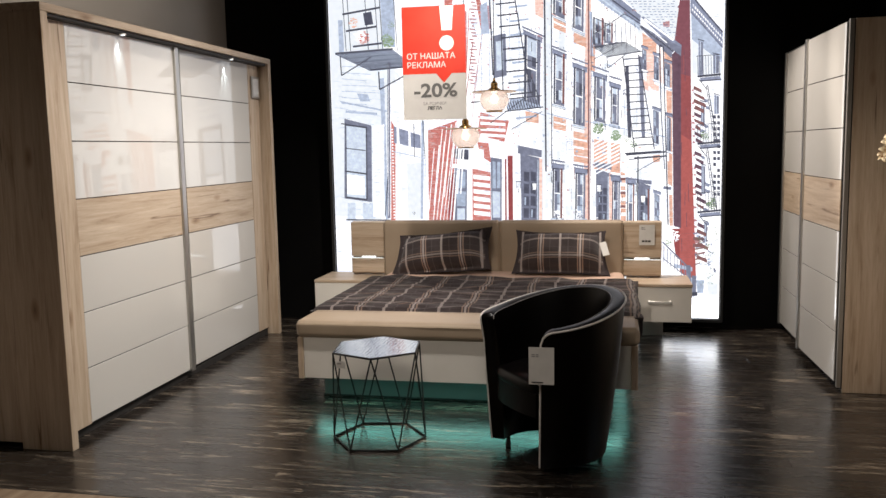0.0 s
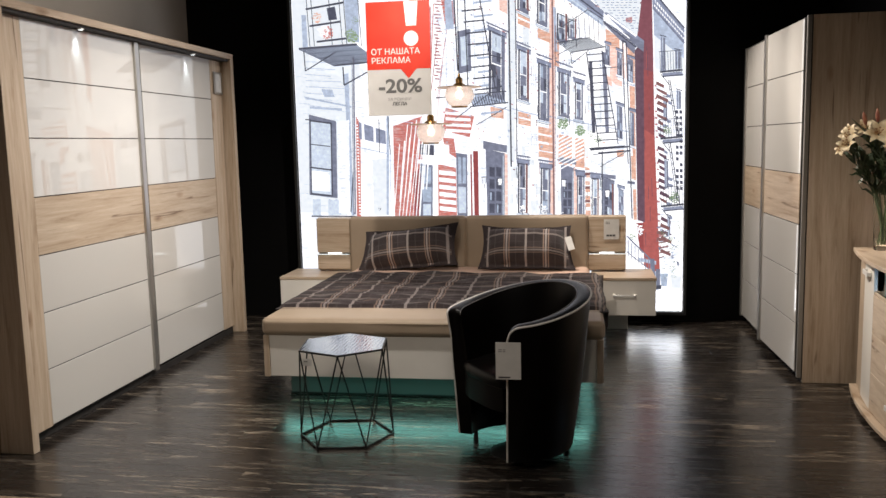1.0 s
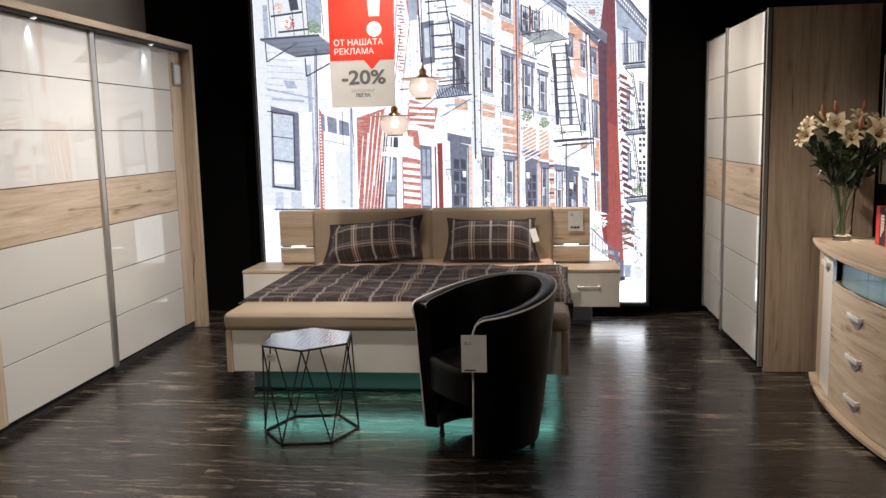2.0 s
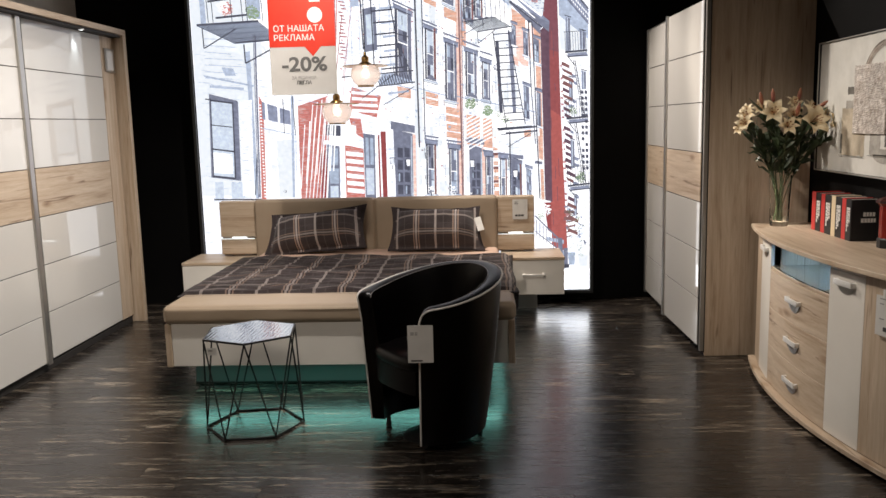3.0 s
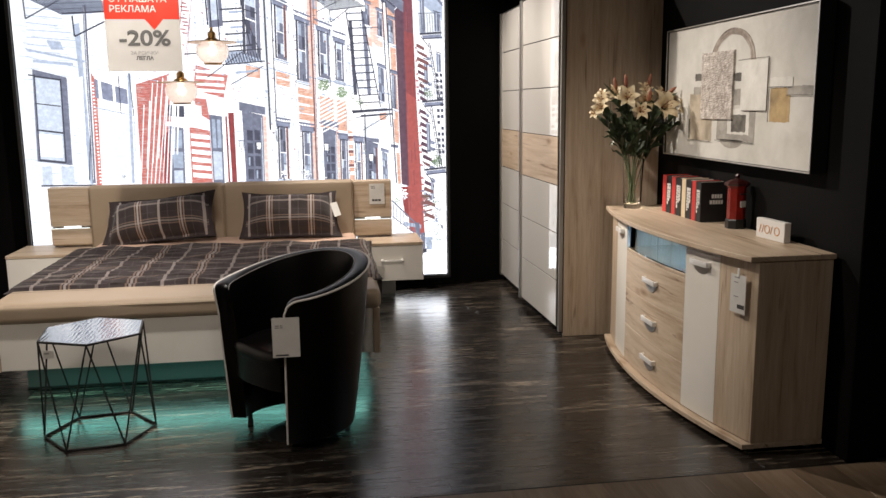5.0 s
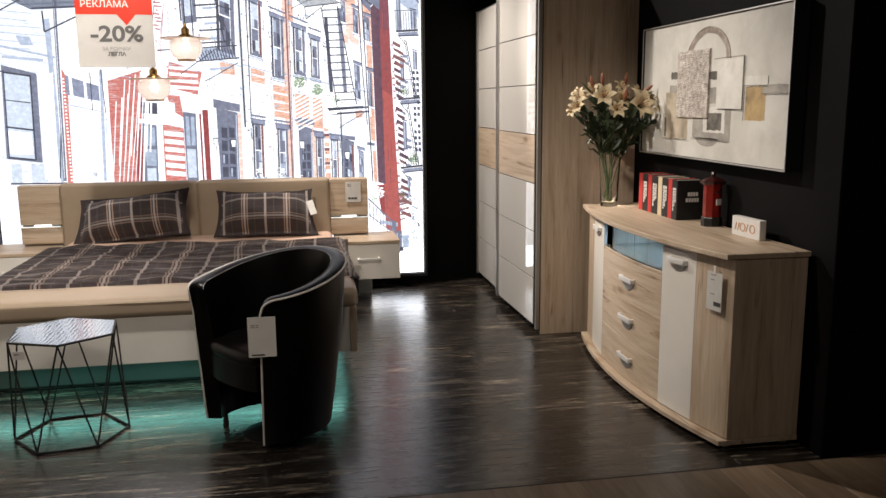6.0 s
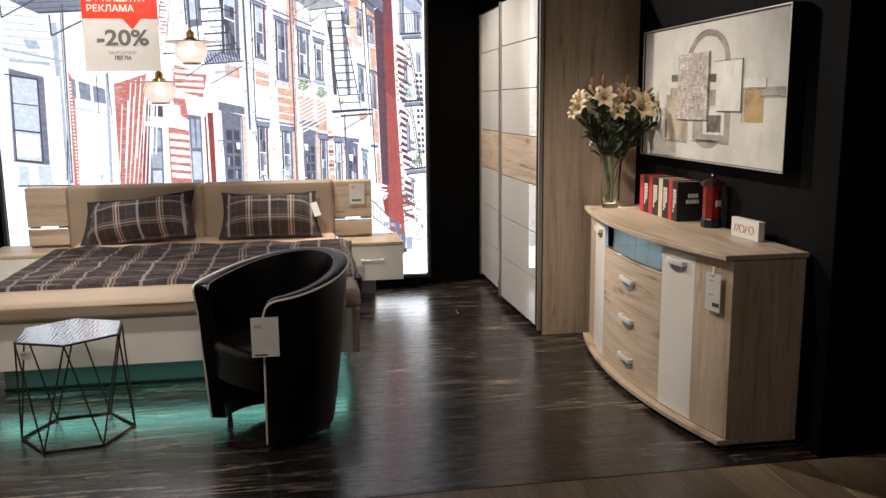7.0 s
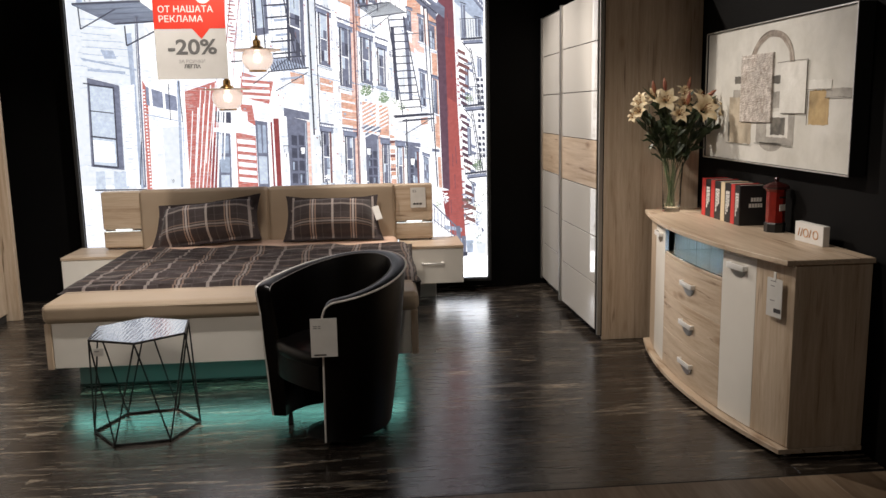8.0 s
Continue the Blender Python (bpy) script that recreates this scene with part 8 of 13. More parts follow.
quad("shade", 229.9, 241.6, 231, 241.1, 231, 240, 229.9, 240.5)
quad("shade2", 219, 133.8, 221.7, 133.2, 221.7, 132.5, 219, 133)
quad("shade", 221.2, 148.8, 225.1, 147.8, 225.1, 147.1, 221.2, 148.1)
quad("shade2", 218.1, 148.3, 219.6, 148, 219.6, 147.3, 218.1, 147.7)
quad("shade2", 245.9, 105.6, 247.7, 105.3, 247.7, 104.5, 245.9, 104.7)
quad("shade", 250.1, 205.5, 253, 204.3, 253, 203.2, 250.1, 204.4)
quad("shade2", 184.6, 147.8, 187.6, 147.1, 187.6, 146.4, 184.6, 147.1)
quad("brick2", 223.7, 104.9, 225.6, 104.6, 225.6, 103.7, 223.7, 104)
quad("brick2", 215, 178.8, 216.3, 178.3, 216.3, 177.9, 215, 178.4)
quad("brick2", 242.3, 239.1, 245.7, 237.3, 245.7, 236.2, 242.3, 238)
quad("shade2", 224.2, 198.3, 227.8, 196.9, 227.8, 195.5, 224.2, 196.9)
quad("shade", 229.7, 242.7, 231, 242, 231, 241.3, 229.7, 242)
quad("brick2", 237.2, 159.1, 238.3, 158.8, 238.3, 157.3, 237.2, 157.6)
quad("brick2", 187.2, 226.4, 190.5, 224.8, 190.5, 224.3, 187.2, 225.9)
quad("shade", 197.1, 226.5, 198.5, 225.8, 198.4, 224.6, 197, 225.2)
quad("shade", 212.7, 120.9, 214.5, 120.6, 214.5, 119.6, 212.7, 119.9)
quad("shade", 215.2, 168.3, 218.7, 167.2, 218.7, 166, 215.2, 167)
quad("brick2", 181.1, 238.9, 185, 236.9, 185, 235.6, 181.1, 237.6)
quad("shade2", 183.8, 164.4, 185.2, 164, 185.2, 163.4, 183.8, 163.8)
quad("shade2", 211.9, 182.2, 213.8, 181.5, 213.8, 180.9, 211.9, 181.5)
quad("shade", 207, 225.9, 210, 224.4, 210, 223.6, 207, 225)
quad("shade2", 184, 217.8, 186.2, 216.8, 186.2, 215.7, 183.9, 216.7)
quad("shade", 226, 140.8, 228.8, 140.1, 228.8, 139.2, 226, 139.9)
quad("shade2", 210.5, 164.6, 212.7, 163.9, 212.7, 162.8, 210.5, 163.4)
quad("shade2", 218.9, 205.7, 221.9, 204.4, 221.9, 203.9, 218.9, 205.1)
quad("shade", 215.4, 176.1, 219.2, 174.9, 219.2, 174, 215.4, 175.3)
quad("shade", 228.4, 228.3, 230.7, 227.2, 230.7, 226.5, 228.4, 227.6)
quad("shade", 212, 159.4, 214.9, 158.6, 214.9, 157.7, 211.9, 158.5)
quad("shade2", 220.4, 130.9, 223.1, 130.4, 223.1, 129, 220.4, 129.6)
quad("shade", 178.5, 119.7, 179.8, 119.5, 179.7, 118.2, 178.5, 118.4)
quad("shade", 181.9, 80, 184.2, 79.9, 184.2, 78.7, 181.9, 78.8)
quad("brick2", 245, 218.4, 246.3, 217.7, 246.3, 216.9, 245, 217.5)
quad("shade", 223.9, 173, 225.2, 172.6, 225.2, 171.3, 223.9, 171.7)
quad("shade", 189.4, 161.9, 193, 160.9, 193, 159.9, 189.4, 160.9)
quad("brick2", 247.9, 134.5, 250.6, 133.9, 250.6, 132.8, 247.9, 133.4)
quad("shade2", 211.8, 217.8, 213.4, 217.1, 213.4, 216.1, 211.8, 216.8)
quad("shade", 229.4, 96, 231.8, 95.8, 231.8, 94.5, 229.4, 94.7)
quad("shade", 197.3, 127.8, 201.2, 127.1, 201.2, 125.7, 197.3, 126.4)
quad("shade2", 198.9, 215.5, 200.2, 214.9, 200.2, 213.8, 198.9, 214.4)
quad("shade2", 238.5, 238.5, 239.9, 237.8, 239.9, 237.4, 238.5, 238.1)
quad("shade", 193.7, 231.7, 194.9, 231.1, 194.9, 230.4, 193.7, 231)
quad("brick2", 176.8, 192.4, 178.9, 191.6, 178.9, 191.1, 176.8, 191.9)
quad("brick2", 235.4, 122.8, 237.5, 122.5, 237.5, 121.4, 235.4, 121.8)
quad("brick2", 187.4, 201.9, 188.6, 201.4, 188.6, 200, 187.4, 200.5)
quad("shade2", 217.5, 136.6, 218.7, 136.3, 218.7, 134.8, 217.5, 135.1)
quad("shade", 207.2, 153, 210.2, 152.3, 210.2, 151.3, 207.2, 152)
quad("shade", 3.9, 166.8, 10, 166.2, 10, 165.3, 3.9, 165.9)
quad("shade", 72.3, 181.8, 76.2, 181.2, 79.2, 180.4, 72.3, 180.9)
quad("shade", 7.3, 135.1, 14.5, 134.5, 12.9, 133.6, 7.3, 134.2)
quad("shade", 40.5, 165.1, 43.5, 164.5, 45.1, 163.5, 40.5, 164.2)
quad("shade", 70, 186.8, 72.9, 186.2, 74.9, 185.3, 70, 185.9)
quad("shade", 38.7, 188.7, 42.1, 188.1, 40.8, 187.6, 38.7, 187.8)
quad("shade", 46.6, 168.3, 52.4, 167.7, 51.3, 166.7, 46.6, 167.4)
quad("shade", 92.5, 146.4, 98.8, 145.8, 94.7, 145.1, 92.4, 145.5)
quad("shade", 98.6, 180.8, 103.6, 180.2, 104.1, 179.3, 98.5, 179.9)
quad("shade", 90.3, 185.6, 95.9, 185, 95.2, 184.1, 90.2, 184.7)
quad("shade", 34.1, 83.4, 36.8, 82.9, 39.5, 81.8, 34.1, 82.5)
quad("shade", 77.5, 135.3, 80.3, 134.8, 80.3, 133.8, 77.4, 134.4)
quad("shade", 35.5, 166.1, 42.1, 165.5, 39.8, 164.8, 35.4, 165.2)
quad("shade", 80, 162.2, 86.9, 161.5, 83.6, 160.9, 80, 161.3)
quad("shade", 49.6, 116.6, 56.6, 116, 55.3, 115.5, 49.6, 115.7)
quad("shade", 15.4, 126, 17.9, 125.5, 21.6, 124.8, 15.3, 125.1)
quad("shade", 13.6, 127.1, 16.7, 126.6, 20, 125.9, 13.6, 126.2)
quad("shade", 77.4, 89.9, 84.6, 89.3, 79.8, 88.7, 77.3, 88.9)
quad("shade", 65.1, 181.7, 69.5, 181.1, 67.4, 180.1, 65, 180.8)
quad("shade", 0.3, 128.2, 3.3, 127.7, 3.2, 127.2, 0.3, 127.3)
quad("shade", 32.3, 162, 36.1, 161.5, 38, 160.9, 32.2, 161.1)
quad("shade", 80.6, 107.9, 82.7, 107.4, 82.9, 106.2, 80.6, 107)
quad("shade", 98.6, 174.6, 100.8, 174.1, 101.5, 173.1, 98.6, 173.7)
quad("shade", 20.3, 163.8, 26.6, 163.2, 24.4, 162.2, 20.2, 162.9)
quad("shade", 68.9, 153.6, 73.4, 153.1, 71.1, 152.1, 68.8, 152.7)
quad("shade", 18, 143.3, 20.1, 142.8, 22.5, 141.8, 18, 142.4)
quad("shade", 41.6, 146.7, 43.7, 146.2, 44.9, 145.2, 41.6, 145.8)
quad("shade", 43, 157.8, 47.2, 157.3, 50.3, 156.2, 43, 156.9)
quad("shade", 23.8, 157.4, 30.6, 156.7, 28.7, 156.2, 23.8, 156.4)
quad("shade", 0.3, 132.3, 3.1, 131.7, 3.9, 131.2, 0.3, 131.4)
quad("shade", 58.9, 147.8, 61.8, 147.3, 65.5, 146.5, 58.8, 146.9)
quad("shade", 31.6, 196.7, 37.5, 196.1, 34.8, 195.7, 31.5, 195.8)
quad("shade", 45, 92.3, 51.9, 91.8, 48.2, 91.1, 44.9, 91.4)
quad("shade", 17.1, 161.9, 19.6, 161.4, 24.1, 160.4, 17, 161)
quad("shade", 79.4, 165.1, 86.7, 164.5, 86.5, 163.5, 79.4, 164.2)
quad("shade", 94, 141.6, 98.9, 141, 96, 140.4, 94, 140.7)
quad("shade", 97.7, 161.6, 99.8, 161.1, 101.9, 160.5, 97.7, 160.7)
quad("shade", 61.3, 187.4, 66.9, 186.7, 63.2, 186.1, 61.3, 186.5)
quad("shade", 47.3, 178, 52, 177.4, 51, 176.3, 47.3, 177.1)
quad("shade", 74.2, 159.5, 78.7, 159, 78, 158.1, 74.2, 158.6)
quad("shade", 34.4, 111.5, 39.9, 110.9, 38.5, 109.8, 34.4, 110.6)
quad("shade", 16, 152.4, 20.8, 151.8, 21, 151, 15.9, 151.5)
quad("shade", 76.1, 152.1, 82.6, 151.5, 82.7, 150.8, 76, 151.2)
quad("shade", 92.1, 156.8, 94.9, 156.3, 98.3, 155.4, 92, 155.9)
quad("shade", 41, 117.3, 44.9, 116.7, 47.5, 115.9, 41, 116.3)
quad("shade", 71.3, 91.3, 77.2, 90.7, 78.6, 90.2, 71.3, 90.3)
quad("shade", 12.8, 111.9, 19.4, 111.3, 15.2, 110.4, 12.7, 110.9)
quad("shade", 64.6, 162.1, 69.9, 161.5, 71, 161, 64.6, 161.2)
quad("shade", 61, 193.9, 65.4, 193.3, 67.7, 192.4, 61, 193.1)
quad("shade", 99.2, 198, 102.1, 197.5, 105.3, 196.3, 99.2, 197.1)
quad("red3", 136.6, 215.3, 137.2, 214.9, 138.2, 214, 136.6, 214.5)
quad("shade2", 119.4, 233.3, 120.1, 232.8, 121.6, 232.1, 119.4, 232.4)
quad("shade2", 133.8, 226.6, 135.2, 226.1, 135.1, 224.1, 133.8, 225.7)
quad("shade", 134, 152.4, 135.3, 152, 135.5, 151.4, 134, 151.5)
quad("shade", 164.3, 183.1, 165.1, 182.6, 166.4, 182, 164.3, 182.2)
quad("shade2", 144.5, 224.6, 146.1, 224.2, 146.1, 222.4, 144.5, 223.8)
quad("shade2", 168.7, 210.4, 170.3, 209.9, 170.5, 208.9, 168.7, 209.5)
quad("red3", 173, 199.6, 173.8, 199.2, 174.3, 197.9, 173, 198.8)
quad("red3", 160.6, 239.6, 161.4, 239.2, 162.4, 237.1, 160.6, 238.8)
quad("shade2", 157.6, 208.8, 158.1, 208.3, 158.9, 207.4, 157.5, 207.9)
quad("shade", 167.2, 240.9, 168.4, 240.5, 167.8, 239.7, 167.2, 240.1)
quad("shade2", 124.4, 147.3, 125.2, 146.8, 126.4, 145, 124.4, 146.4)
quad("red3", 143.3, 171.2, 144.4, 170.8, 144, 169.2, 143.3, 170.4)
quad("red3", 139.5, 151.1, 140.8, 150.6, 141, 150.1, 139.5, 150.2)
quad("shade", 174.4, 245.4, 174.9, 244.9, 175.1, 243.6, 174.4, 244.5)
quad("shade", 119.3, 198.4, 121.1, 197.9, 120.2, 196.7, 119.3, 197.5)
quad("shade2", 135.9, 168, 137.8, 167.6, 136.6, 166.4, 135.9, 167.2)
quad("shade", 170.8, 199.7, 171.5, 199.2, 172.5, 197.5, 170.8, 198.8)
quad("shade2", 174, 140.7, 175.1, 140.2, 174.7, 139.2, 173.9, 139.8)
quad("shade2", 143.7, 191.6, 144.5, 191.2, 145.8, 190.2, 143.7, 190.8)
quad("red3", 117.6, 209.3, 119.5, 208.8, 118.6, 207.9, 117.6, 208.4)
quad("shade", 165.5, 246.6, 167, 246.1, 166.1, 245.7, 165.4, 245.8)
quad("red3", 174, 247.1, 175.1, 246.6, 176.1, 245.5, 174, 246.3)
quad("shade", 149.2, 195.4, 149.7, 194.9, 150.4, 193.9, 149.2, 194.5)
quad("shade", 118.5, 190.3, 119.7, 189.8, 119.3, 188.2, 118.4, 189.4)
quad("red3", 145.4, 169.9, 145.9, 169.4, 146.6, 167.9, 145.4, 169)
quad("shade2", 155.8, 148.6, 156.6, 148.1, 156.4, 146.3, 155.7, 147.7)
quad("red3", 163.5, 192.9, 164.9, 192.4, 164.4, 191.7, 163.5, 192)
quad("red3", 116.1, 179.6, 117.4, 179.1, 117.7, 177, 116, 178.7)
quad("red3", 164.8, 182.5, 165.9, 182.1, 166.4, 181.1, 164.8, 181.7)
quad("shade2", 121, 234.6, 121.6, 234.2, 122.8, 232.9, 121, 233.7)
quad("red3", 133.1, 221.5, 135.3, 221, 133.8, 220.1, 133.1, 220.7)
quad("shade", 147.5, 204, 149.4, 203.5, 149.6, 202, 147.5, 203.1)
quad("shade2", 117.1, 187.2, 117.8, 186.7, 117.7, 184.9, 117.1, 186.3)
quad("red3", 161.8, 219.1, 163.4, 218.6, 162.9, 217.3, 161.8, 218.2)
quad("shade2", 169.1, 142.9, 170.3, 142.5, 170.1, 141.4, 169.1, 142.1)
quad("red3", 154.4, 145.4, 155.4, 144.9, 155.3, 142.8, 154.4, 144.5)
quad("red3", 173.1, 213.3, 174.5, 212.8, 173.6, 211.7, 173.1, 212.4)
quad("red3", 139.7, 150.5, 140.6, 150, 140.5, 149.4, 139.7, 149.6)
quad("shade", 147, 167.6, 148.6, 167.1, 148.9, 166.7, 147, 166.7)
quad("shade", 131.5, 143.7, 132.7, 143.3, 133.7, 142, 131.5, 142.8)
quad("shade", 133, 188.3, 133.9, 187.8, 135.2, 187.1, 133, 187.4)
quad("red3", 171.1, 228.4, 172.7, 227.9, 172.6, 227.2, 171, 227.5)
quad("shade", 118, 166.6, 119, 166.2, 119.6, 165.5, 118, 165.7)
quad("shade", 124.4, 192.5, 125.8, 192, 125.5, 191.4, 124.4, 191.6)
quad("red3", 138.1, 140.6, 138.7, 140.2, 138.7, 139.2, 138.1, 139.7)
quad("shade2", 137.8, 146.2, 138.4, 145.7, 138.6, 143.6, 137.8, 145.3)
quad("shade", 175.2, 140.6, 175.8, 140.2, 176.6, 138.1, 175.2, 139.7)
quad("red3", 120.8, 156.8, 121.3, 156.3, 121.8, 154.5, 120.8, 155.9)
quad("red3", 162.9, 186.3, 164.3, 185.8, 163.9, 185.1, 162.9, 185.4)
quad("shade2", 143.6, 207.2, 144.6, 206.7, 145.4, 204.9, 143.6, 206.3)
quad("shade", 132.9, 155.2, 133.9, 154.7, 134.9, 154, 132.9, 154.3)
quad("shade2", 153.2, 242.1, 155.2, 241.6, 153.8, 241.2, 153.2, 241.3)
quad("shade2", 167.8, 161.4, 169.5, 160.9, 169.2, 159.1, 167.8, 160.5)
quad("red3", 121, 190.8, 122, 190.3, 122.5, 189.5, 121, 189.9)
quad("shade2", 143.2, 187.5, 144.2, 187, 144.2, 185.5, 143.2, 186.6)
quad("shade2", 174.3, 145.5, 176.2, 145, 175.2, 142.9, 174.3, 144.6)
quad("shade2", 132.9, 235.9, 133.8, 235.4, 135.1, 233.7, 132.9, 235)
quad("red3", 130.8, 202.1, 132.1, 201.6, 132.1, 200.2, 130.8, 201.2)
quad("shade2", 167.8, 140.1, 169.2, 139.6, 170, 139, 167.8, 139.2)
line("shade2", 106.7, 254.6, 105.7, 158, 0.42)
line("shade2", 111.2, 254.4, 110.3, 157.8, 0.42)
line("shade2", 126.5, 253.7, 125.9, 157.4, 0.42)
line("shade2", 132.7, 253.5, 132.2, 157.3, 0.42)
line("shade2", 148.8, 252.7, 148.6, 156.8, 0.42)
line("shade2", 155.9, 252.4, 155.8, 156.6, 0.42)
line("red3", 106.4, 246, 95.5, 158.2, 0.48)
line("red3", 110, 180.1, 100.4, 135.6, 0.48)
line("red3", 127.6, 227.8, 118, 171, 0.48)
line("red3", 125.6, 219.2, 115.3, 139.8, 0.48)
quad("red3", 117.5, 253.3, 121, 252.7, 121, 251.6, 117.4, 252)
quad("red3", 118.3, 250.7, 121.9, 250.1, 121.8, 249, 118.3, 249.4)
quad("red3", 119.1, 248, 122.7, 247.5, 122.7, 246.4, 119.1, 246.8)
quad("red3", 117.3, 245.5, 123.5, 244.8, 123.5, 243.8, 117.2, 244.2)
quad("red3", 118.1, 242.9, 120.8, 242.4, 120.7, 241.3, 118, 241.6)
quad("red3", 118.9, 240.3, 121.6, 239.7, 121.6, 238.7, 118.9, 239)
quad("red3", 117, 237.8, 122.4, 237.1, 122.4, 236, 117, 236.5)
quad("red3", 117.9, 235.1, 123.3, 234.5, 123.2, 233.4, 117.8, 233.8)
quad("red3", 118.7, 232.5, 120.5, 232, 120.5, 230.9, 118.7, 231.2)
quad("red3", 116.8, 230, 121.3, 229.3, 121.3, 228.3, 116.8, 228.7)
quad("red3", 117.7, 227.3, 122.2, 226.7, 122.1, 225.6, 117.6, 226)
quad("red3", 118.5, 224.7, 123, 224.1, 123, 223, 118.5, 223.4)
quad("red3", 116.6, 222.1, 120.2, 221.6, 120.2, 220.5, 116.6, 220.8)
quad("red3", 117.5, 219.5, 121.1, 218.9, 121, 217.8, 117.4, 218.2)
quad("red3", 118.3, 216.8, 121.9, 216.3, 121.9, 215.2, 118.3, 215.5)
quad("red3", 116.4, 214.3, 122.7, 213.6, 122.7, 212.5, 116.4, 213)
quad("red3", 117.2, 211.6, 119.9, 211.1, 119.9, 210, 117.2, 210.3)
quad("red3", 118.1, 209, 120.8, 208.4, 120.8, 207.3, 118, 207.7)
quad("red3", 116.2, 206.4, 121.6, 205.8, 121.6, 204.7, 116.2, 205.1)
quad("red3", 117, 203.8, 122.5, 203.1, 122.4, 202, 117, 202.4)
quad("red3", 117.9, 201.1, 119.7, 200.6, 119.6, 199.5, 117.8, 199.8)
quad("red3", 116, 198.5, 120.5, 197.9, 120.5, 196.8, 115.9, 197.2)
quad("red3", 116.8, 195.8, 121.3, 195.2, 121.3, 194.1, 116.8, 194.5)
quad("red3", 117.7, 193.2, 122.2, 192.6, 122.2, 191.5, 117.6, 191.8)
quad("red3", 115.8, 190.6, 119.4, 190, 119.4, 188.9, 115.7, 189.3)
quad("red3", 116.6, 187.9, 120.2, 187.3, 120.2, 186.2, 116.6, 186.6)
clump("shade2", 298.5, 60.8, 2.4, 7, 200)
clump("slate", 298.6, 57.8, 2.2, 7, 203)
clump("paper2", 294.4, 64.3, 2, 7, 212)
clump("slate", 292.2, 56.4, 2.3, 7, 217)
clump("brown", 305.3, 64.1, 2.6, 7, 223)
clump("shade2", 296.2, 40.8, 2.1, 7, 224)
clump("rail", 296.6, 58.9, 2, 7, 227)
clump("brown", 305.5, 47.4, 1.1, 7, 230)
clump("shade2", 297.3, 38.8, 1.8, 7, 242)
clump("paper2", 296.4, 54.2, 2.5, 7, 248)
clump("paper2", 302.5, 51.6, 8.3, 130, 303)
line("slate2", 290.3, 66.5, 295.2, 67.5, 1.11)
line("slate2", 292.5, 62.4, 299.5, 64.7, 0.55)
line("slate2", 293.2, 58.4, 302.6, 60.4, 0.9)
line("brown", 291.8, 54.4, 301.7, 56.2, 1.08)
line("brown", 292.7, 50.3, 299.2, 52, 1.27)
line("brown", 291.7, 46.3, 300.4, 47.7, 0.88)
line("brown", 291.5, 42.2, 295.6, 43.7, 0.88)
quad("slate2", 303.3, 53.4, 305.2, 52.9, 305.4, 49.9, 303.4, 52.1)
quad("shade2", 301.2, 47.7, 303, 47.2, 302.3, 45.6, 301.2, 46.3)
quad("shade2", 298.4, 51.1, 300.2, 50.6, 300.3, 49.2, 298.4, 49.7)
quad("slate", 291.5, 57.6, 292.9, 57.2, 293.2, 54.6, 291.5, 56.3)
quad("shade2", 292.5, 65.7, 294.3, 65.2, 294.1, 63.5, 292.5, 64.4)
quad("shade2", 301.6, 53.5, 304, 53, 303, 52, 301.6, 52.2)
quad("shade2", 293.3, 56.3, 295.5, 55.8, 294.6, 52.9, 293.3, 54.9)
quad("slate", 291.6, 51.1, 293, 50.7, 293.3, 47.6, 291.6, 49.8)
quad("slate2", 305.9, 38.4, 308.3, 37.9, 306.9, 36.2, 305.9, 37)
quad("shade2", 294.7, 62.9, 296.6, 62.5, 295.9, 60.9, 294.8, 61.6)
quad("shade2", 301.7, 42.6, 303.3, 42.2, 303.2, 41.7, 301.7, 41.3)
quad("slate", 305.6, 39.8, 307.2, 39.3, 306.9, 37.1, 305.7, 38.4)
quad("slate2", 294.8, 55.8, 297.3, 55.3, 295.8, 53.3, 294.8, 54.4)
quad("red3", 289.3, 59.6, 298, 63.5, 298, 61.3, 289.4, 57.3)
# eaves of the row and the pale brick gable
quad("shade", 236.3, 245.8, 277.1, 243.6, 275.1, 212.9, 268.4, 214.9)
line("slate2", 239.7, 244.2, 242.1, 244, 0.5)
line("slate2", 243.3, 244.2, 245.9, 243.8, 0.5)
line("slate2", 247.1, 244, 249.7, 243.9, 0.5)
line("slate2", 250.9, 243.8, 253.2, 243.7, 0.5)
line("slate2", 254.5, 243.5, 256.9, 243.5, 0.5)
line("slate2", 258.1, 243.2, 259.9, 243.4, 0.5)
line("slate2", 264.6, 243, 267.3, 243, 0.5)
line("slate2", 272.2, 242.7, 274.2, 242.6, 0.5)
line("slate2", 241.4, 242.5, 243.4, 242.1, 0.5)
line("slate2", 244.5, 242.2, 246.5, 242.1, 0.5)
line("slate2", 247.6, 241.8, 250, 242, 0.5)
line("slate2", 251.2, 241.7, 253.8, 241.7, 0.5)
line("slate2", 255, 241.7, 256.6, 241.3, 0.5)
line("slate2", 261.4, 241.3, 263.4, 241, 0.5)
line("slate2", 264.4, 241, 266.8, 241.2, 0.5)
line("slate2", 268.1, 240.9, 269.9, 240.6, 0.5)
line("slate2", 270.9, 240.9, 273.5, 240.7, 0.5)
line("slate2", 242.3, 240.3, 244, 240, 0.5)
line("slate2", 247.9, 240, 250, 239.8, 0.5)
line("slate2", 251.1, 239.8, 253.2, 239.9, 0.5)
line("slate2", 254.3, 239.7, 256.9, 239.4, 0.5)
line("slate2", 258.1, 239.6, 260.5, 239.5, 0.5)
line("slate2", 261.8, 239.2, 263.8, 239.1, 0.5)
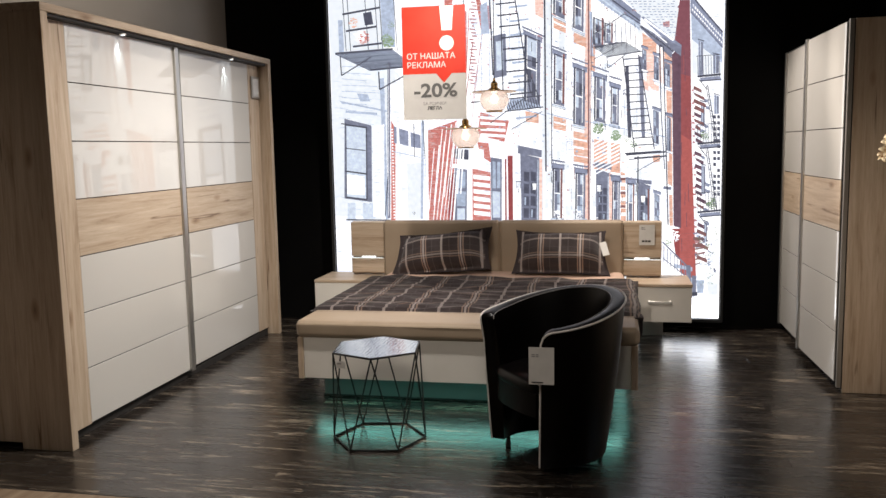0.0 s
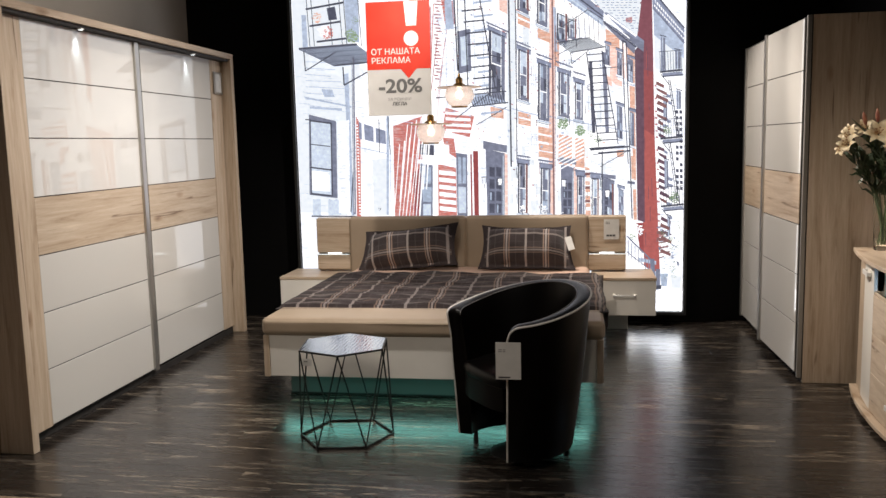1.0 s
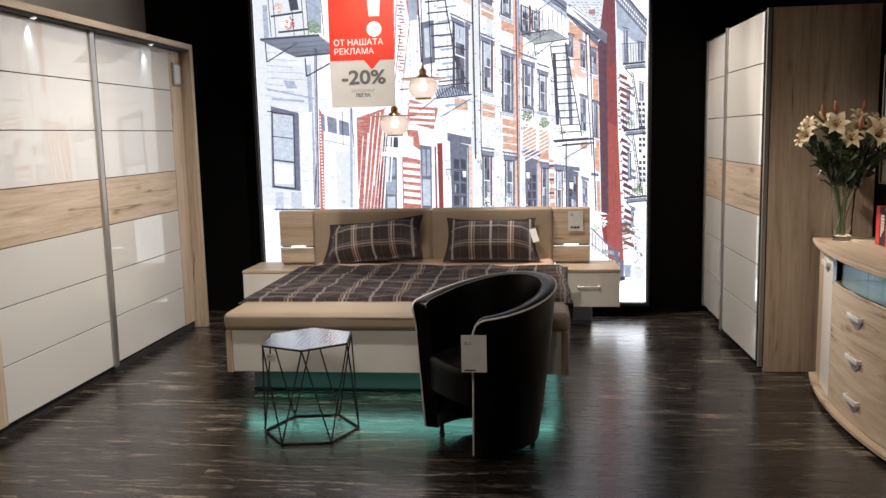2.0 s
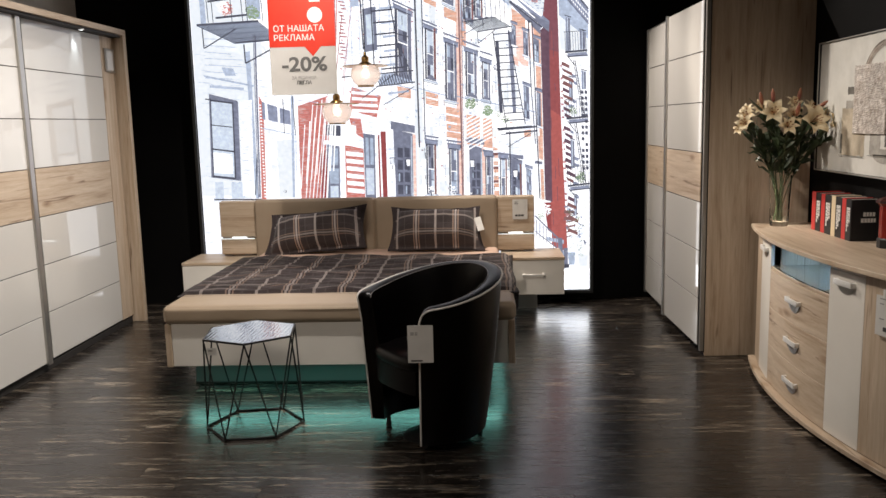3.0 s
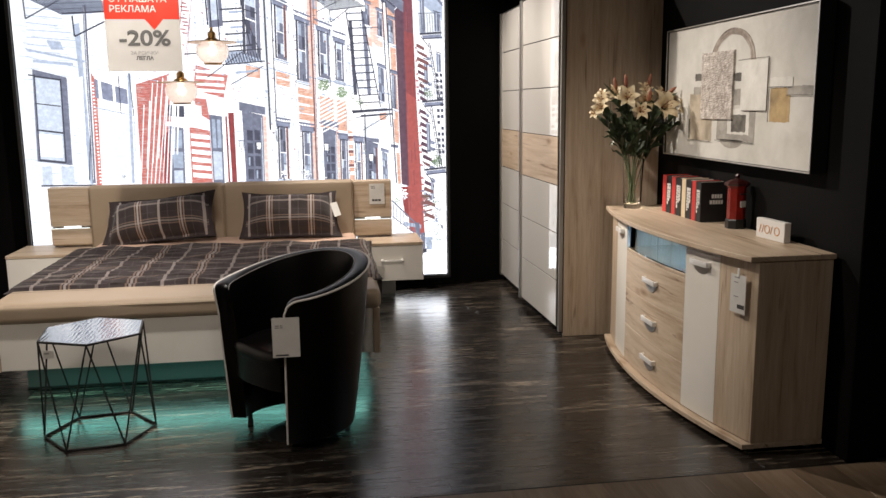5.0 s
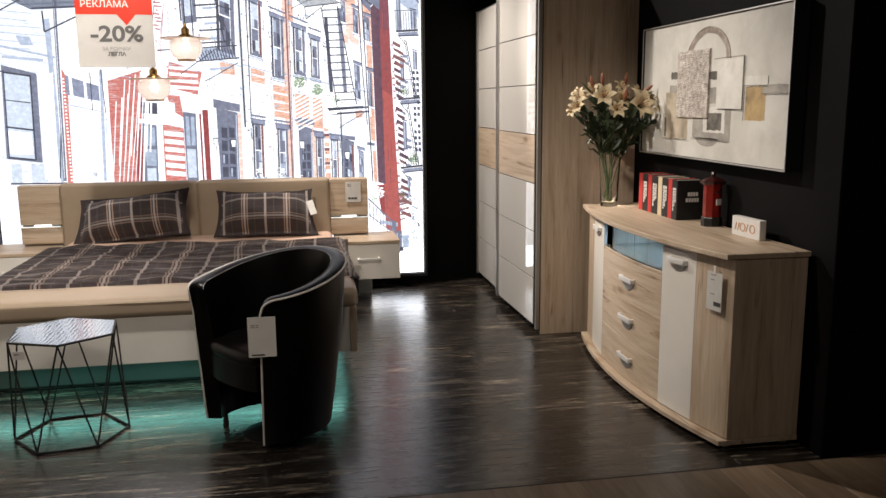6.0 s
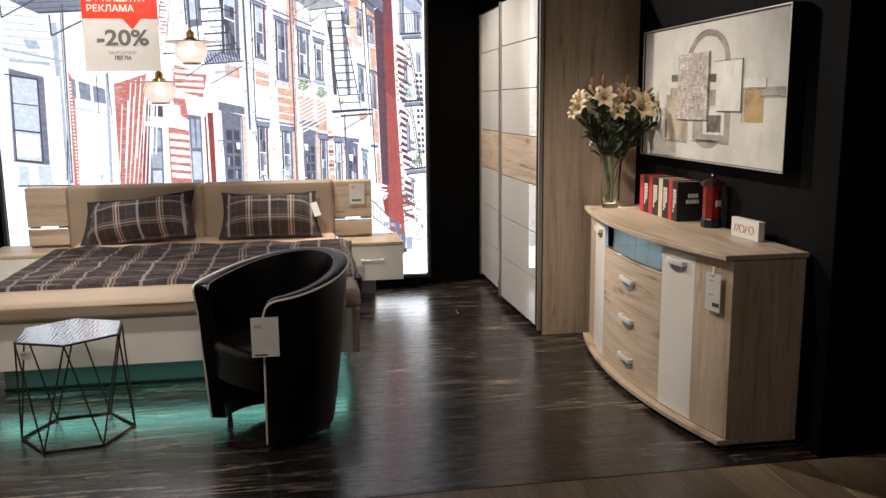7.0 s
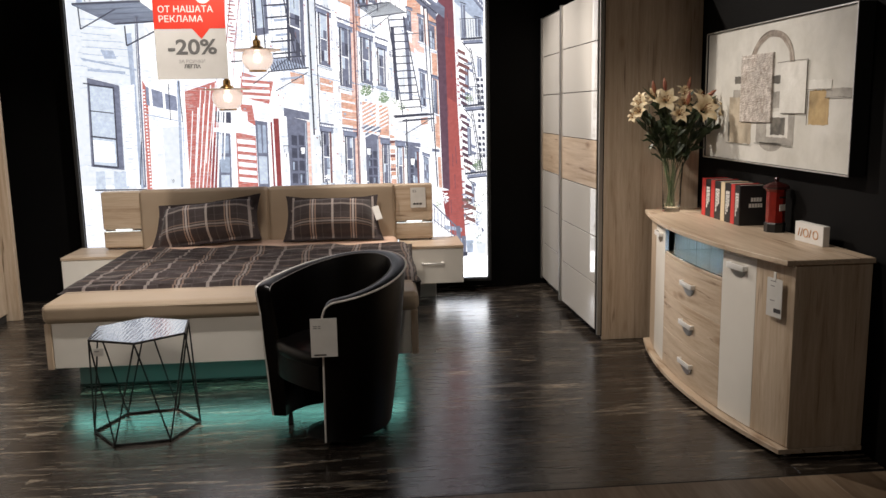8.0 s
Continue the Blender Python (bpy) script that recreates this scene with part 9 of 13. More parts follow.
line("slate2", 265.1, 239.1, 267.2, 239, 0.5)
line("slate2", 268.2, 239.1, 270.3, 238.7, 0.5)
line("slate2", 271.6, 238.9, 273.9, 238.9, 0.5)
line("slate2", 250.3, 237.9, 252.8, 237.8, 0.5)
line("slate2", 254, 237.9, 256, 237.7, 0.5)
line("slate2", 257.3, 237.5, 259.7, 237.4, 0.5)
line("slate2", 260.8, 237.6, 262.5, 237.3, 0.5)
line("slate2", 263.6, 237.2, 266.1, 237.2, 0.5)
line("slate2", 267.3, 237.2, 269.7, 236.8, 0.5)
line("slate2", 247.8, 236.3, 250, 235.9, 0.5)
line("slate2", 251.3, 236, 253.5, 235.8, 0.5)
line("slate2", 254.5, 235.8, 256.9, 235.7, 0.5)
line("slate2", 258.1, 235.6, 260.6, 235.7, 0.5)
line("slate2", 261.6, 235.6, 263.7, 235.3, 0.5)
line("slate2", 264.9, 235.4, 266.6, 235.4, 0.5)
line("slate2", 267.5, 235.3, 269.5, 235.3, 0.5)
line("slate2", 270.6, 235, 272.7, 235, 0.5)
line("slate2", 274, 235, 275.2, 234.8, 0.5)
line("slate2", 252.2, 234.2, 254.7, 233.8, 0.5)
line("slate2", 255.7, 233.9, 257.9, 233.5, 0.5)
line("slate2", 259.2, 233.7, 261.3, 233.6, 0.5)
line("slate2", 262.3, 233.4, 264.6, 233.2, 0.5)
line("slate2", 268.7, 233.2, 270.4, 233.3, 0.5)
line("slate2", 271.6, 233.1, 274.2, 233.1, 0.5)
line("slate2", 253.3, 231.9, 256, 231.7, 0.5)
line("slate2", 260.2, 231.6, 262.3, 231.6, 0.5)
line("slate2", 263.3, 231.6, 265.5, 231.5, 0.5)
line("slate2", 266.5, 231.6, 269, 231.3, 0.5)
line("slate2", 270, 231.4, 272.6, 231.2, 0.5)
line("slate2", 273.6, 231.1, 275.3, 231, 0.5)
line("slate2", 257.7, 230.1, 260, 229.7, 0.5)
line("slate2", 261, 229.8, 263.3, 229.6, 0.5)
line("slate2", 264.4, 229.6, 266.4, 229.7, 0.5)
line("slate2", 270.8, 229.2, 273.1, 229.2, 0.5)
line("slate2", 258.8, 228, 261.2, 227.6, 0.5)
line("slate2", 262.3, 227.9, 264.3, 227.7, 0.5)
line("slate2", 265.6, 227.6, 267.3, 227.5, 0.5)
line("slate2", 271.8, 227.3, 273.9, 227.3, 0.5)
line("slate2", 263.2, 226, 265.5, 225.8, 0.5)
line("slate2", 266.7, 225.8, 269.2, 225.4, 0.5)
line("slate2", 270.5, 225.6, 273.2, 225.2, 0.5)
line("slate2", 267.8, 223.5, 269.6, 223.7, 0.5)
line("slate2", 270.8, 223.5, 272.9, 223.6, 0.5)
line("slate2", 273.8, 223.6, 275.4, 223.3, 0.5)
line("slate2", 268.7, 221.7, 271.2, 221.6, 0.5)
line("slate2", 269.7, 219.9, 271.5, 219.6, 0.5)
line("slate2", 272.6, 219.6, 275.2, 219.6, 0.5)
line("slate2", 274.1, 217.6, 275.5, 217.7, 0.5)
quad("red3", 265.4, 228, 270.3, 228.6, 270.4, 224, 265.8, 224.6)
quad("shade2", 216, 246.8, 233.8, 245.9, 249.1, 232.5, 248.3, 222.5)
quad("slate2", 225.3, 246.3, 234.6, 245.9, 249, 233.4, 247.8, 226.7)
quad("slate2", 248.6, 232.6, 251.6, 232.4, 279.3, 210.2, 279, 202.7)
quad("slate", 248.7, 226.7, 255.9, 221.7, 279.3, 208.5, 279, 201.8)
quad("slate", 248.7, 224.2, 248.7, 226.7, 272.7, 205.4, 272, 200.4)
line("dark", 227.5, 246.2, 248.7, 229.2, 1.0)
line("dark", 248.7, 225.8, 273.6, 205.4, 1.2)
line("paper2", 251.6, 230.7, 273.4, 213.8, 1.3)
line("paper2", 249.9, 227.9, 268.5, 212.3, 0.7)
line("pane2", 220.2, 246.6, 247.9, 225, 0.7)
line("slate2", 219.4, 245, 219.4, 240.3, 0.4)
line("slate2", 222, 243.3, 222, 238.6, 0.4)
line("slate2", 224.5, 241.6, 224.5, 236.9, 0.4)
line("slate2", 227.1, 239.9, 227.1, 235.2, 0.4)
line("slate2", 229.6, 238.2, 229.6, 233.5, 0.4)
line("slate2", 232.2, 236.5, 232.2, 231.8, 0.4)
line("slate2", 234.7, 234.8, 234.8, 230.1, 0.4)
line("slate2", 237.3, 233.1, 237.3, 228.5, 0.4)
line("slate2", 239.8, 231.4, 239.8, 226.8, 0.4)
line("slate2", 242.4, 229.7, 242.4, 225.1, 0.4)
line("slate2", 244.9, 228, 244.9, 223.4, 0.4)
# brick end of the row, its windows and pipes
quad("brick", 250.4, 220.7, 261, 212.7, 261.1, 202.5, 250.5, 208.9)
quad("brick2", 253.5, 207.9, 259.4, 203.4, 259.7, 177.1, 253.8, 181.5)
quad("brick", 266.9, 207.4, 272.3, 202.9, 272.7, 176.7, 268.1, 178.9)
quad("brick2", 262.7, 210.1, 266.9, 206.5, 267.2, 181.1, 263.4, 182.9)
quad("brick", 268.5, 176.8, 272.7, 175.8, 273.1, 151.9, 269.2, 153.7)
quad("brick", 270.5, 156.2, 273, 155.3, 273.9, 120.8, 271.3, 122.5)
quad("brick", 270.1, 123, 273.9, 121.6, 274.1, 103.3, 270.7, 105.1)
quad("brick", 271.7, 96.8, 274.2, 96.8, 275, 72.5, 272.4, 72.5)
quad("brick2", 250.8, 185.9, 255.4, 183.2, 255.5, 176.4, 250.8, 179.1)
quad("brick2", 257.1, 183.1, 263, 180.4, 263.1, 176.1, 257.2, 178)
quad("brick", 259, 127.1, 264.5, 127.9, 264.6, 122.6, 259.5, 121.8)
quad("slate", 250.1, 208.9, 253.5, 207.1, 253.7, 191.8, 250.3, 193.6)
quad("slate2", 249.3, 211.5, 254.7, 209.5, 254.8, 207.4, 249.3, 209.4)
line("dark", 249.3, 211.5, 254.7, 209.5, 0.5)
quad("pane2", 250.8, 208, 251.6, 207.3, 251.6, 204.4, 250.8, 205.1)
quad("pane", 252, 207.1, 252.8, 206.4, 252.9, 203.5, 252.1, 204.2)
quad("slate2", 250.8, 204.4, 251.6, 203.7, 251.7, 200.8, 250.9, 201.5)
quad("pane", 252.1, 203.5, 252.9, 202.8, 252.9, 199.9, 252.1, 200.6)
quad("pane", 250.9, 200.8, 251.7, 200.1, 251.7, 197.2, 250.9, 197.9)
quad("dark", 252.1, 199.9, 252.9, 199.2, 252.9, 196.3, 252.1, 197)
quad("slate2", 250.9, 197.2, 251.7, 196.5, 251.7, 193.6, 250.9, 194.3)
quad("dark", 252.1, 196.3, 252.9, 195.6, 253, 192.7, 252.2, 193.4)
quad("paper2", 249.4, 193.6, 254.9, 191.7, 254.9, 190.5, 249.4, 192.4)
line("slate2", 249.4, 192.2, 254.9, 190.3, 0.4)
quad("slate", 259, 203.5, 262.8, 201.4, 263, 183.6, 259.2, 185.6)
quad("slate2", 258.1, 206, 264, 203.9, 264, 201.8, 258.1, 203.9)
line("dark", 258.1, 206, 264, 203.9, 0.5)
quad("slate2", 259.7, 202.6, 260.7, 201.8, 260.7, 198.2, 259.7, 199)
quad("pane", 261.1, 201.6, 262.1, 200.8, 262.2, 197.2, 261.1, 198)
quad("pane", 259.7, 198.3, 260.7, 197.5, 260.8, 194, 259.8, 194.8)
quad("slate2", 261.2, 197.3, 262.2, 196.5, 262.2, 193, 261.2, 193.8)
quad("slate2", 259.8, 194.1, 260.8, 193.3, 260.8, 189.7, 259.8, 190.5)
quad("dark", 261.2, 193.1, 262.2, 192.3, 262.3, 188.7, 261.2, 189.5)
quad("pane", 259.8, 189.9, 260.8, 189.1, 260.9, 185.5, 259.9, 186.3)
quad("dark", 261.3, 188.8, 262.3, 188, 262.3, 184.5, 261.3, 185.3)
quad("paper2", 258.4, 185.7, 264.3, 183.5, 264.3, 182.3, 258.4, 184.4)
line("slate2", 258.4, 184.2, 264.3, 182.1, 0.4)
quad("slate", 267, 198.1, 271.2, 195.8, 271.4, 178, 267.2, 180.2)
quad("slate2", 266.1, 200.6, 272.4, 198.3, 272.4, 196.2, 266.2, 198.5)
line("dark", 266.1, 200.6, 272.4, 198.3, 0.5)
quad("slate2", 267.7, 197.2, 268.9, 196.3, 268.9, 192.7, 267.7, 193.6)
quad("slate2", 269.3, 196.1, 270.5, 195.2, 270.6, 191.6, 269.4, 192.5)
quad("pane2", 267.7, 193, 269, 192.1, 269, 188.5, 267.8, 189.4)
quad("dark", 269.4, 191.8, 270.6, 191, 270.6, 187.4, 269.4, 188.3)
quad("pane2", 267.8, 188.7, 269, 187.8, 269.1, 184.3, 267.8, 185.2)
quad("pane", 269.4, 187.6, 270.7, 186.7, 270.7, 183.1, 269.5, 184)
quad("pane2", 267.8, 184.5, 269.1, 183.6, 269.1, 180, 267.9, 180.9)
quad("pane", 269.5, 183.4, 270.7, 182.5, 270.8, 178.9, 269.5, 179.8)
quad("paper2", 266.4, 180.3, 272.7, 177.9, 272.7, 176.7, 266.4, 179)
line("slate2", 266.4, 178.8, 272.7, 176.5, 0.4)
quad("slate", 259, 162.5, 263.3, 160.3, 263.6, 135.2, 259.3, 137.5)
quad("slate2", 258.2, 165.1, 264.5, 162.8, 264.5, 160.7, 258.2, 163)
line("dark", 258.2, 165.1, 264.5, 162.8, 0.5)
quad("pane", 259.7, 161.7, 260.9, 160.8, 261, 155.4, 259.8, 156.3)
quad("slate2", 261.4, 160.5, 262.6, 159.6, 262.7, 154.3, 261.4, 155.2)
quad("pane", 259.8, 155.6, 261, 154.7, 261.1, 149.4, 259.8, 150.3)
quad("slate2", 261.4, 154.5, 262.7, 153.6, 262.7, 148.3, 261.5, 149.2)
quad("slate2", 259.9, 149.6, 261.1, 148.7, 261.2, 143.4, 259.9, 144.2)
quad("pane", 261.5, 148.5, 262.7, 147.6, 262.8, 142.2, 261.6, 143.1)
quad("pane", 259.9, 143.6, 261.2, 142.7, 261.2, 137.3, 260, 138.2)
quad("dark", 261.6, 142.4, 262.8, 141.5, 262.9, 136.2, 261.6, 137.1)
quad("paper2", 258.5, 137.5, 264.8, 135.2, 264.9, 133.9, 258.5, 136.2)
line("slate2", 258.5, 136, 264.9, 133.8, 0.4)
quad("slate", 269.2, 157.1, 272.2, 155.5, 272.5, 129.7, 269.5, 131.2)
quad("slate2", 268.3, 159.7, 273.4, 158.1, 273.4, 155.9, 268.4, 157.6)
line("dark", 268.3, 159.7, 273.4, 158.1, 0.5)
quad("pane2", 269.9, 156.2, 270.5, 155.6, 270.6, 148, 270, 148.6)
quad("slate2", 270.9, 155.5, 271.5, 154.8, 271.6, 147.2, 271, 147.8)
quad("pane", 270, 147.9, 270.6, 147.3, 270.7, 139.7, 270.1, 140.3)
quad("slate2", 271, 147.1, 271.6, 146.5, 271.7, 138.9, 271.1, 139.5)
quad("pane", 270.1, 139.6, 270.7, 139, 270.8, 131.3, 270.2, 131.9)
quad("dark", 271.1, 138.8, 271.7, 138.2, 271.8, 130.5, 271.2, 131.1)
quad("paper2", 268.7, 131.3, 273.8, 129.6, 273.8, 128.3, 268.7, 130)
line("slate2", 268.7, 129.8, 273.8, 128.2, 0.4)
quad("slate", 251.1, 103.5, 256.3, 100.9, 256.6, 74.3, 251.4, 77)
quad("slate2", 250.2, 106.2, 257.6, 103.5, 257.6, 101.3, 250.3, 104)
line("dark", 250.2, 106.2, 257.6, 103.5, 0.5)
quad("slate2", 251.8, 102.7, 253.5, 101.6, 253.6, 95.9, 251.9, 97)
quad("pane", 253.9, 101.3, 255.6, 100.2, 255.7, 94.6, 254, 95.6)
quad("pane", 251.9, 96.3, 253.6, 95.2, 253.6, 89.5, 251.9, 90.6)
quad("dark", 254, 94.9, 255.7, 93.9, 255.7, 88.2, 254.1, 89.2)
quad("slate2", 252, 89.9, 253.6, 88.8, 253.7, 83.1, 252, 84.1)
quad("slate2", 254.1, 88.5, 255.8, 87.5, 255.8, 81.7, 254.1, 82.8)
quad("pane2", 252, 83.4, 253.7, 82.4, 253.8, 76.6, 252.1, 77.7)
quad("pane", 254.1, 82.1, 255.8, 81, 255.9, 75.3, 254.2, 76.4)
quad("paper2", 250.5, 77, 257.9, 74.3, 257.9, 73, 250.5, 75.7)
line("slate2", 250.5, 75.5, 257.9, 72.8, 0.4)
quad("slate", 260.6, 98.2, 264.5, 96.2, 264.7, 73.2, 260.9, 75.2)
quad("slate2", 259.7, 100.8, 265.7, 98.8, 265.7, 96.6, 259.7, 98.6)
line("dark", 259.7, 100.8, 265.7, 98.8, 0.5)
quad("pane", 261.3, 97.3, 262.3, 96.5, 262.4, 91.7, 261.4, 92.5)
quad("pane", 262.8, 96.3, 263.8, 95.5, 263.9, 90.7, 262.8, 91.5)
quad("pane2", 261.4, 91.8, 262.4, 91, 262.5, 86.2, 261.4, 87)
quad("slate2", 262.8, 90.8, 263.9, 90, 263.9, 85.2, 262.9, 86)
quad("slate2", 261.4, 86.3, 262.5, 85.5, 262.5, 80.7, 261.5, 81.5)
quad("pane", 262.9, 85.3, 263.9, 84.5, 264, 79.7, 262.9, 80.5)
quad("pane2", 261.5, 80.7, 262.5, 79.9, 262.6, 75.1, 261.5, 75.9)
quad("pane", 263, 79.7, 264, 78.9, 264, 74.1, 263, 74.9)
quad("paper2", 260, 75.2, 266, 73.2, 266, 71.9, 260, 73.9)
line("slate2", 260, 73.7, 266, 71.7, 0.4)
quad("brown", 255.4, 101.7, 256.7, 100.9, 257, 74.8, 255.7, 74.8)
line("rail", 263.1, 210.9, 265, 159.8, 0.8)
line("rail", 266, 209.1, 268, 155.4, 0.8)
line("rail", 263.1, 210.9, 266, 209.1, 1.0)
line("paper2", 264.6, 209.1, 266.7, 157.2, 1.2)
line("rail", 265, 159.8, 268, 116.5, 0.7)
line("rail", 268, 155.4, 271.2, 73.4, 0.9)
line("slate", 267.4, 102.5, 273.3, 101.6, 2.2)
line("slate2", 268.3, 159.7, 273, 158.3, 1.4)
line("rail", 250.3, 190.6, 259.5, 191.1, 0.5)
line("rail", 238, 129.2, 265.3, 130.4, 1.2)
line("rail", 244.9, 125.6, 269.6, 126.9, 1.0)
# red gable house
quad("gable_top", 277.5, 243.6, 284.9, 243.2, 285.9, 208.2, 273.9, 211.3)
quad("gable_top", 277.2, 214.5, 278.8, 214.4, 278.8, 216.1, 276.9, 216.2)
quad("gable_top", 275.7, 217.5, 278.8, 217.3, 278.7, 219, 276.9, 219.1)
quad("gable_top", 276.2, 220.4, 278.7, 220.3, 278.7, 221.9, 276.8, 222)
quad("gable_top", 275.9, 223.3, 278.7, 223.2, 278.7, 224.9, 277.1, 224.9)
quad("gable_top", 275.7, 226.2, 278.6, 226.1, 278.6, 227.8, 276.9, 227.9)
quad("gable_top", 276.2, 229.1, 278.6, 229, 278.6, 230.7, 277.6, 230.7)
quad("gable_top", 277.2, 232, 278.5, 231.9, 278.5, 233.6, 277.4, 233.7)
quad("gable_top", 277.2, 234.9, 278.5, 234.8, 278.5, 236.5, 276.6, 236.6)
quad("gable_top", 275.8, 237.9, 278.5, 237.8, 278.4, 239.4, 276.7, 239.5)
quad("plum", 272.3, 203.3, 278.9, 210.2, 281, 70.8, 275.4, 72.5)
quad("gable_top", 277.2, 212, 285.9, 211.6, 286.7, 184.7, 277.6, 185)
quad("gable_mid", 277.5, 189.2, 286.7, 186.4, 288, 132.6, 278.6, 142.3)
quad("gable_low", 278.6, 144, 287.9, 137.8, 293, 30.1, 280.5, 36.0)
quad("shade2", 276, 43, 290, 40, 290, 37, 276, 40)
quad("plum", 276.4, 208.6, 278.1, 208.6, 279.6, 103.3, 277.9, 103.3)
quad("red2", 274.2, 70.3, 281.4, 70.3, 282.6, 45, 277.5, 48.1)
line("plum", 281.2, 205.9, 281.9, 197, 0.35)
line("plum", 280.4, 137.2, 280.5, 127.5, 0.35)
line("gable_low", 284.8, 148.6, 285.2, 142.1, 0.35)
line("plum", 285, 82.9, 285.2, 71.7, 0.35)
line("gable_top", 284.3, 201.1, 284.4, 195.3, 0.35)
line("gable_low", 281.2, 202.7, 281.3, 189.8, 0.35)
line("plum", 283.2, 162.8, 284, 157.2, 0.35)
line("plum", 283.6, 98.8, 283.6, 88.6, 0.35)
line("gable_top", 282.8, 58.9, 282.9, 49.1, 0.35)
line("gable_top", 284.8, 195.9, 284.9, 188.1, 0.35)
line("plum", 285.9, 105.3, 286.5, 91.1, 0.35)
line("gable_top", 281.8, 165.9, 282.4, 155.8, 0.35)
line("plum", 281.8, 199.3, 282.4, 183.1, 0.35)
line("gable_top", 281.3, 98.5, 281.3, 87.5, 0.35)
line("gable_top", 284, 103.7, 284.2, 97.7, 0.35)
line("gable_top", 281.4, 168.1, 282, 152.5, 0.35)
line("plum", 281.6, 62.6, 281.9, 52.2, 0.35)
line("gable_top", 279.9, 126.7, 280.4, 120.5, 0.35)
line("gable_low", 281.4, 57.1, 282.1, 49.1, 0.35)
line("gable_top", 281.7, 203.3, 282.1, 189.2, 0.35)
line("gable_low", 280.2, 128.1, 280.8, 119.2, 0.35)
line("gable_low", 284.6, 139.1, 285, 132.2, 0.35)
line("gable_top", 284.4, 133.9, 285, 125, 0.35)
line("gable_low", 278.9, 186.9, 279.5, 172.3, 0.35)
line("gable_top", 284.8, 59.8, 284.9, 45.8, 0.35)
line("gable_top", 279.5, 198.9, 280.3, 183.4, 0.35)
line("gable_top", 283.4, 195.3, 284, 183.6, 0.35)
line("gable_low", 284.6, 70.9, 285, 60.2, 0.35)
line("gable_low", 284.4, 83.1, 285, 69.2, 0.35)
line("gable_top", 284.1, 166.2, 284.5, 157.3, 0.35)
line("paper2", 286, 217.4, 287.7, 152.8, 0.6)
line("red3", 285, 189, 287.2, 103.2, 0.6)
line("paper2", 288, 146.4, 290.1, 103.2, 0.5)
# far house with its cornice, balconies and the shadows of their ladders
quad("shade2", 285.9, 234.9, 308.8, 207.3, 309.1, 195.6, 286.6, 214.1)
quad("shade", 286.6, 214.9, 309, 196.4, 309.3, 181.8, 287.5, 188.9)
quad("slate2", 285.3, 243.2, 288.2, 243, 309, 217.2, 309.2, 207.3)
quad("slate2", 285.3, 243.2, 285.5, 233.3, 309.2, 207.3, 309.1, 213.1)
line("dark", 288.6, 243, 309, 218.1, 1.1)
line("slate", 285.9, 234.1, 309.2, 206.9, 1.0)
quad("paper2", 287, 240.2, 287.9, 239.2, 288, 237.3, 287.1, 238.3)
quad("paper2", 286.5, 236.9, 287.3, 235.9, 287.4, 234.4, 286.5, 235.4)
quad("paper2", 288.5, 238.5, 289.5, 237.4, 289.5, 235.5, 288.6, 236.5)
quad("paper2", 288, 235.2, 288.9, 234.1, 288.9, 232.6, 288, 233.7)
quad("paper2", 290.1, 236.7, 291, 235.7, 291, 233.8, 290.1, 234.8)
quad("paper2", 289.5, 233.4, 290.4, 232.4, 290.4, 230.9, 289.5, 231.9)
quad("paper2", 291.6, 234.9, 292.5, 233.9, 292.5, 232, 291.6, 233)
quad("paper2", 291, 231.7, 291.9, 230.6, 291.9, 229.1, 291.1, 230.2)
quad("paper2", 293.1, 233.2, 294, 232.1, 294, 230.2, 293.1, 231.3)
quad("paper2", 292.5, 229.9, 293.4, 228.9, 293.4, 227.4, 292.6, 228.4)
quad("paper2", 294.6, 231.4, 295.5, 230.4, 295.6, 228.5, 294.6, 229.5)
quad("paper2", 294.1, 228.1, 294.9, 227.1, 295, 225.6, 294.1, 226.6)
quad("paper2", 296.1, 229.7, 297, 228.6, 297.1, 226.7, 296.2, 227.8)
quad("paper2", 295.6, 226.4, 296.5, 225.3, 296.5, 223.8, 295.6, 224.9)
quad("paper2", 297.6, 227.9, 298.6, 226.9, 298.6, 225, 297.7, 226)
quad("paper2", 297.1, 224.6, 298, 223.6, 298, 222.1, 297.1, 223.1)
quad("paper2", 299.2, 226.1, 300.1, 225.1, 300.1, 223.2, 299.2, 224.2)
quad("paper2", 298.6, 222.9, 299.5, 221.8, 299.5, 220.3, 298.6, 221.4)
quad("paper2", 300.7, 224.4, 301.6, 223.3, 301.6, 221.4, 300.7, 222.5)
quad("paper2", 300.1, 221.1, 301, 220.1, 301, 218.6, 300.2, 219.6)
quad("paper2", 302.2, 222.6, 303.1, 221.6, 303.1, 219.7, 302.2, 220.7)
quad("paper2", 301.6, 219.3, 302.5, 218.3, 302.5, 216.8, 301.7, 217.8)
quad("paper2", 303.7, 220.9, 304.6, 219.8, 304.7, 217.9, 303.7, 219)
quad("paper2", 303.2, 217.6, 304, 216.5, 304.1, 215.1, 303.2, 216.1)
quad("paper2", 305.2, 219.1, 306.1, 218.1, 306.2, 216.2, 305.3, 217.2)
quad("paper2", 304.7, 215.8, 305.5, 214.8, 305.6, 213.3, 304.7, 214.3)
quad("paper2", 306.7, 217.4, 307.6, 216.3, 307.7, 214.4, 306.8, 215.5)
quad("paper2", 306.2, 214.1, 307.1, 213, 307.1, 211.5, 306.2, 212.6)
quad("paper2", 308.2, 215.6, 309.2, 214.6, 309.2, 212.7, 308.3, 213.7)
quad("paper2", 307.7, 212.3, 308.6, 211.3, 308.6, 209.8, 307.7, 210.8)
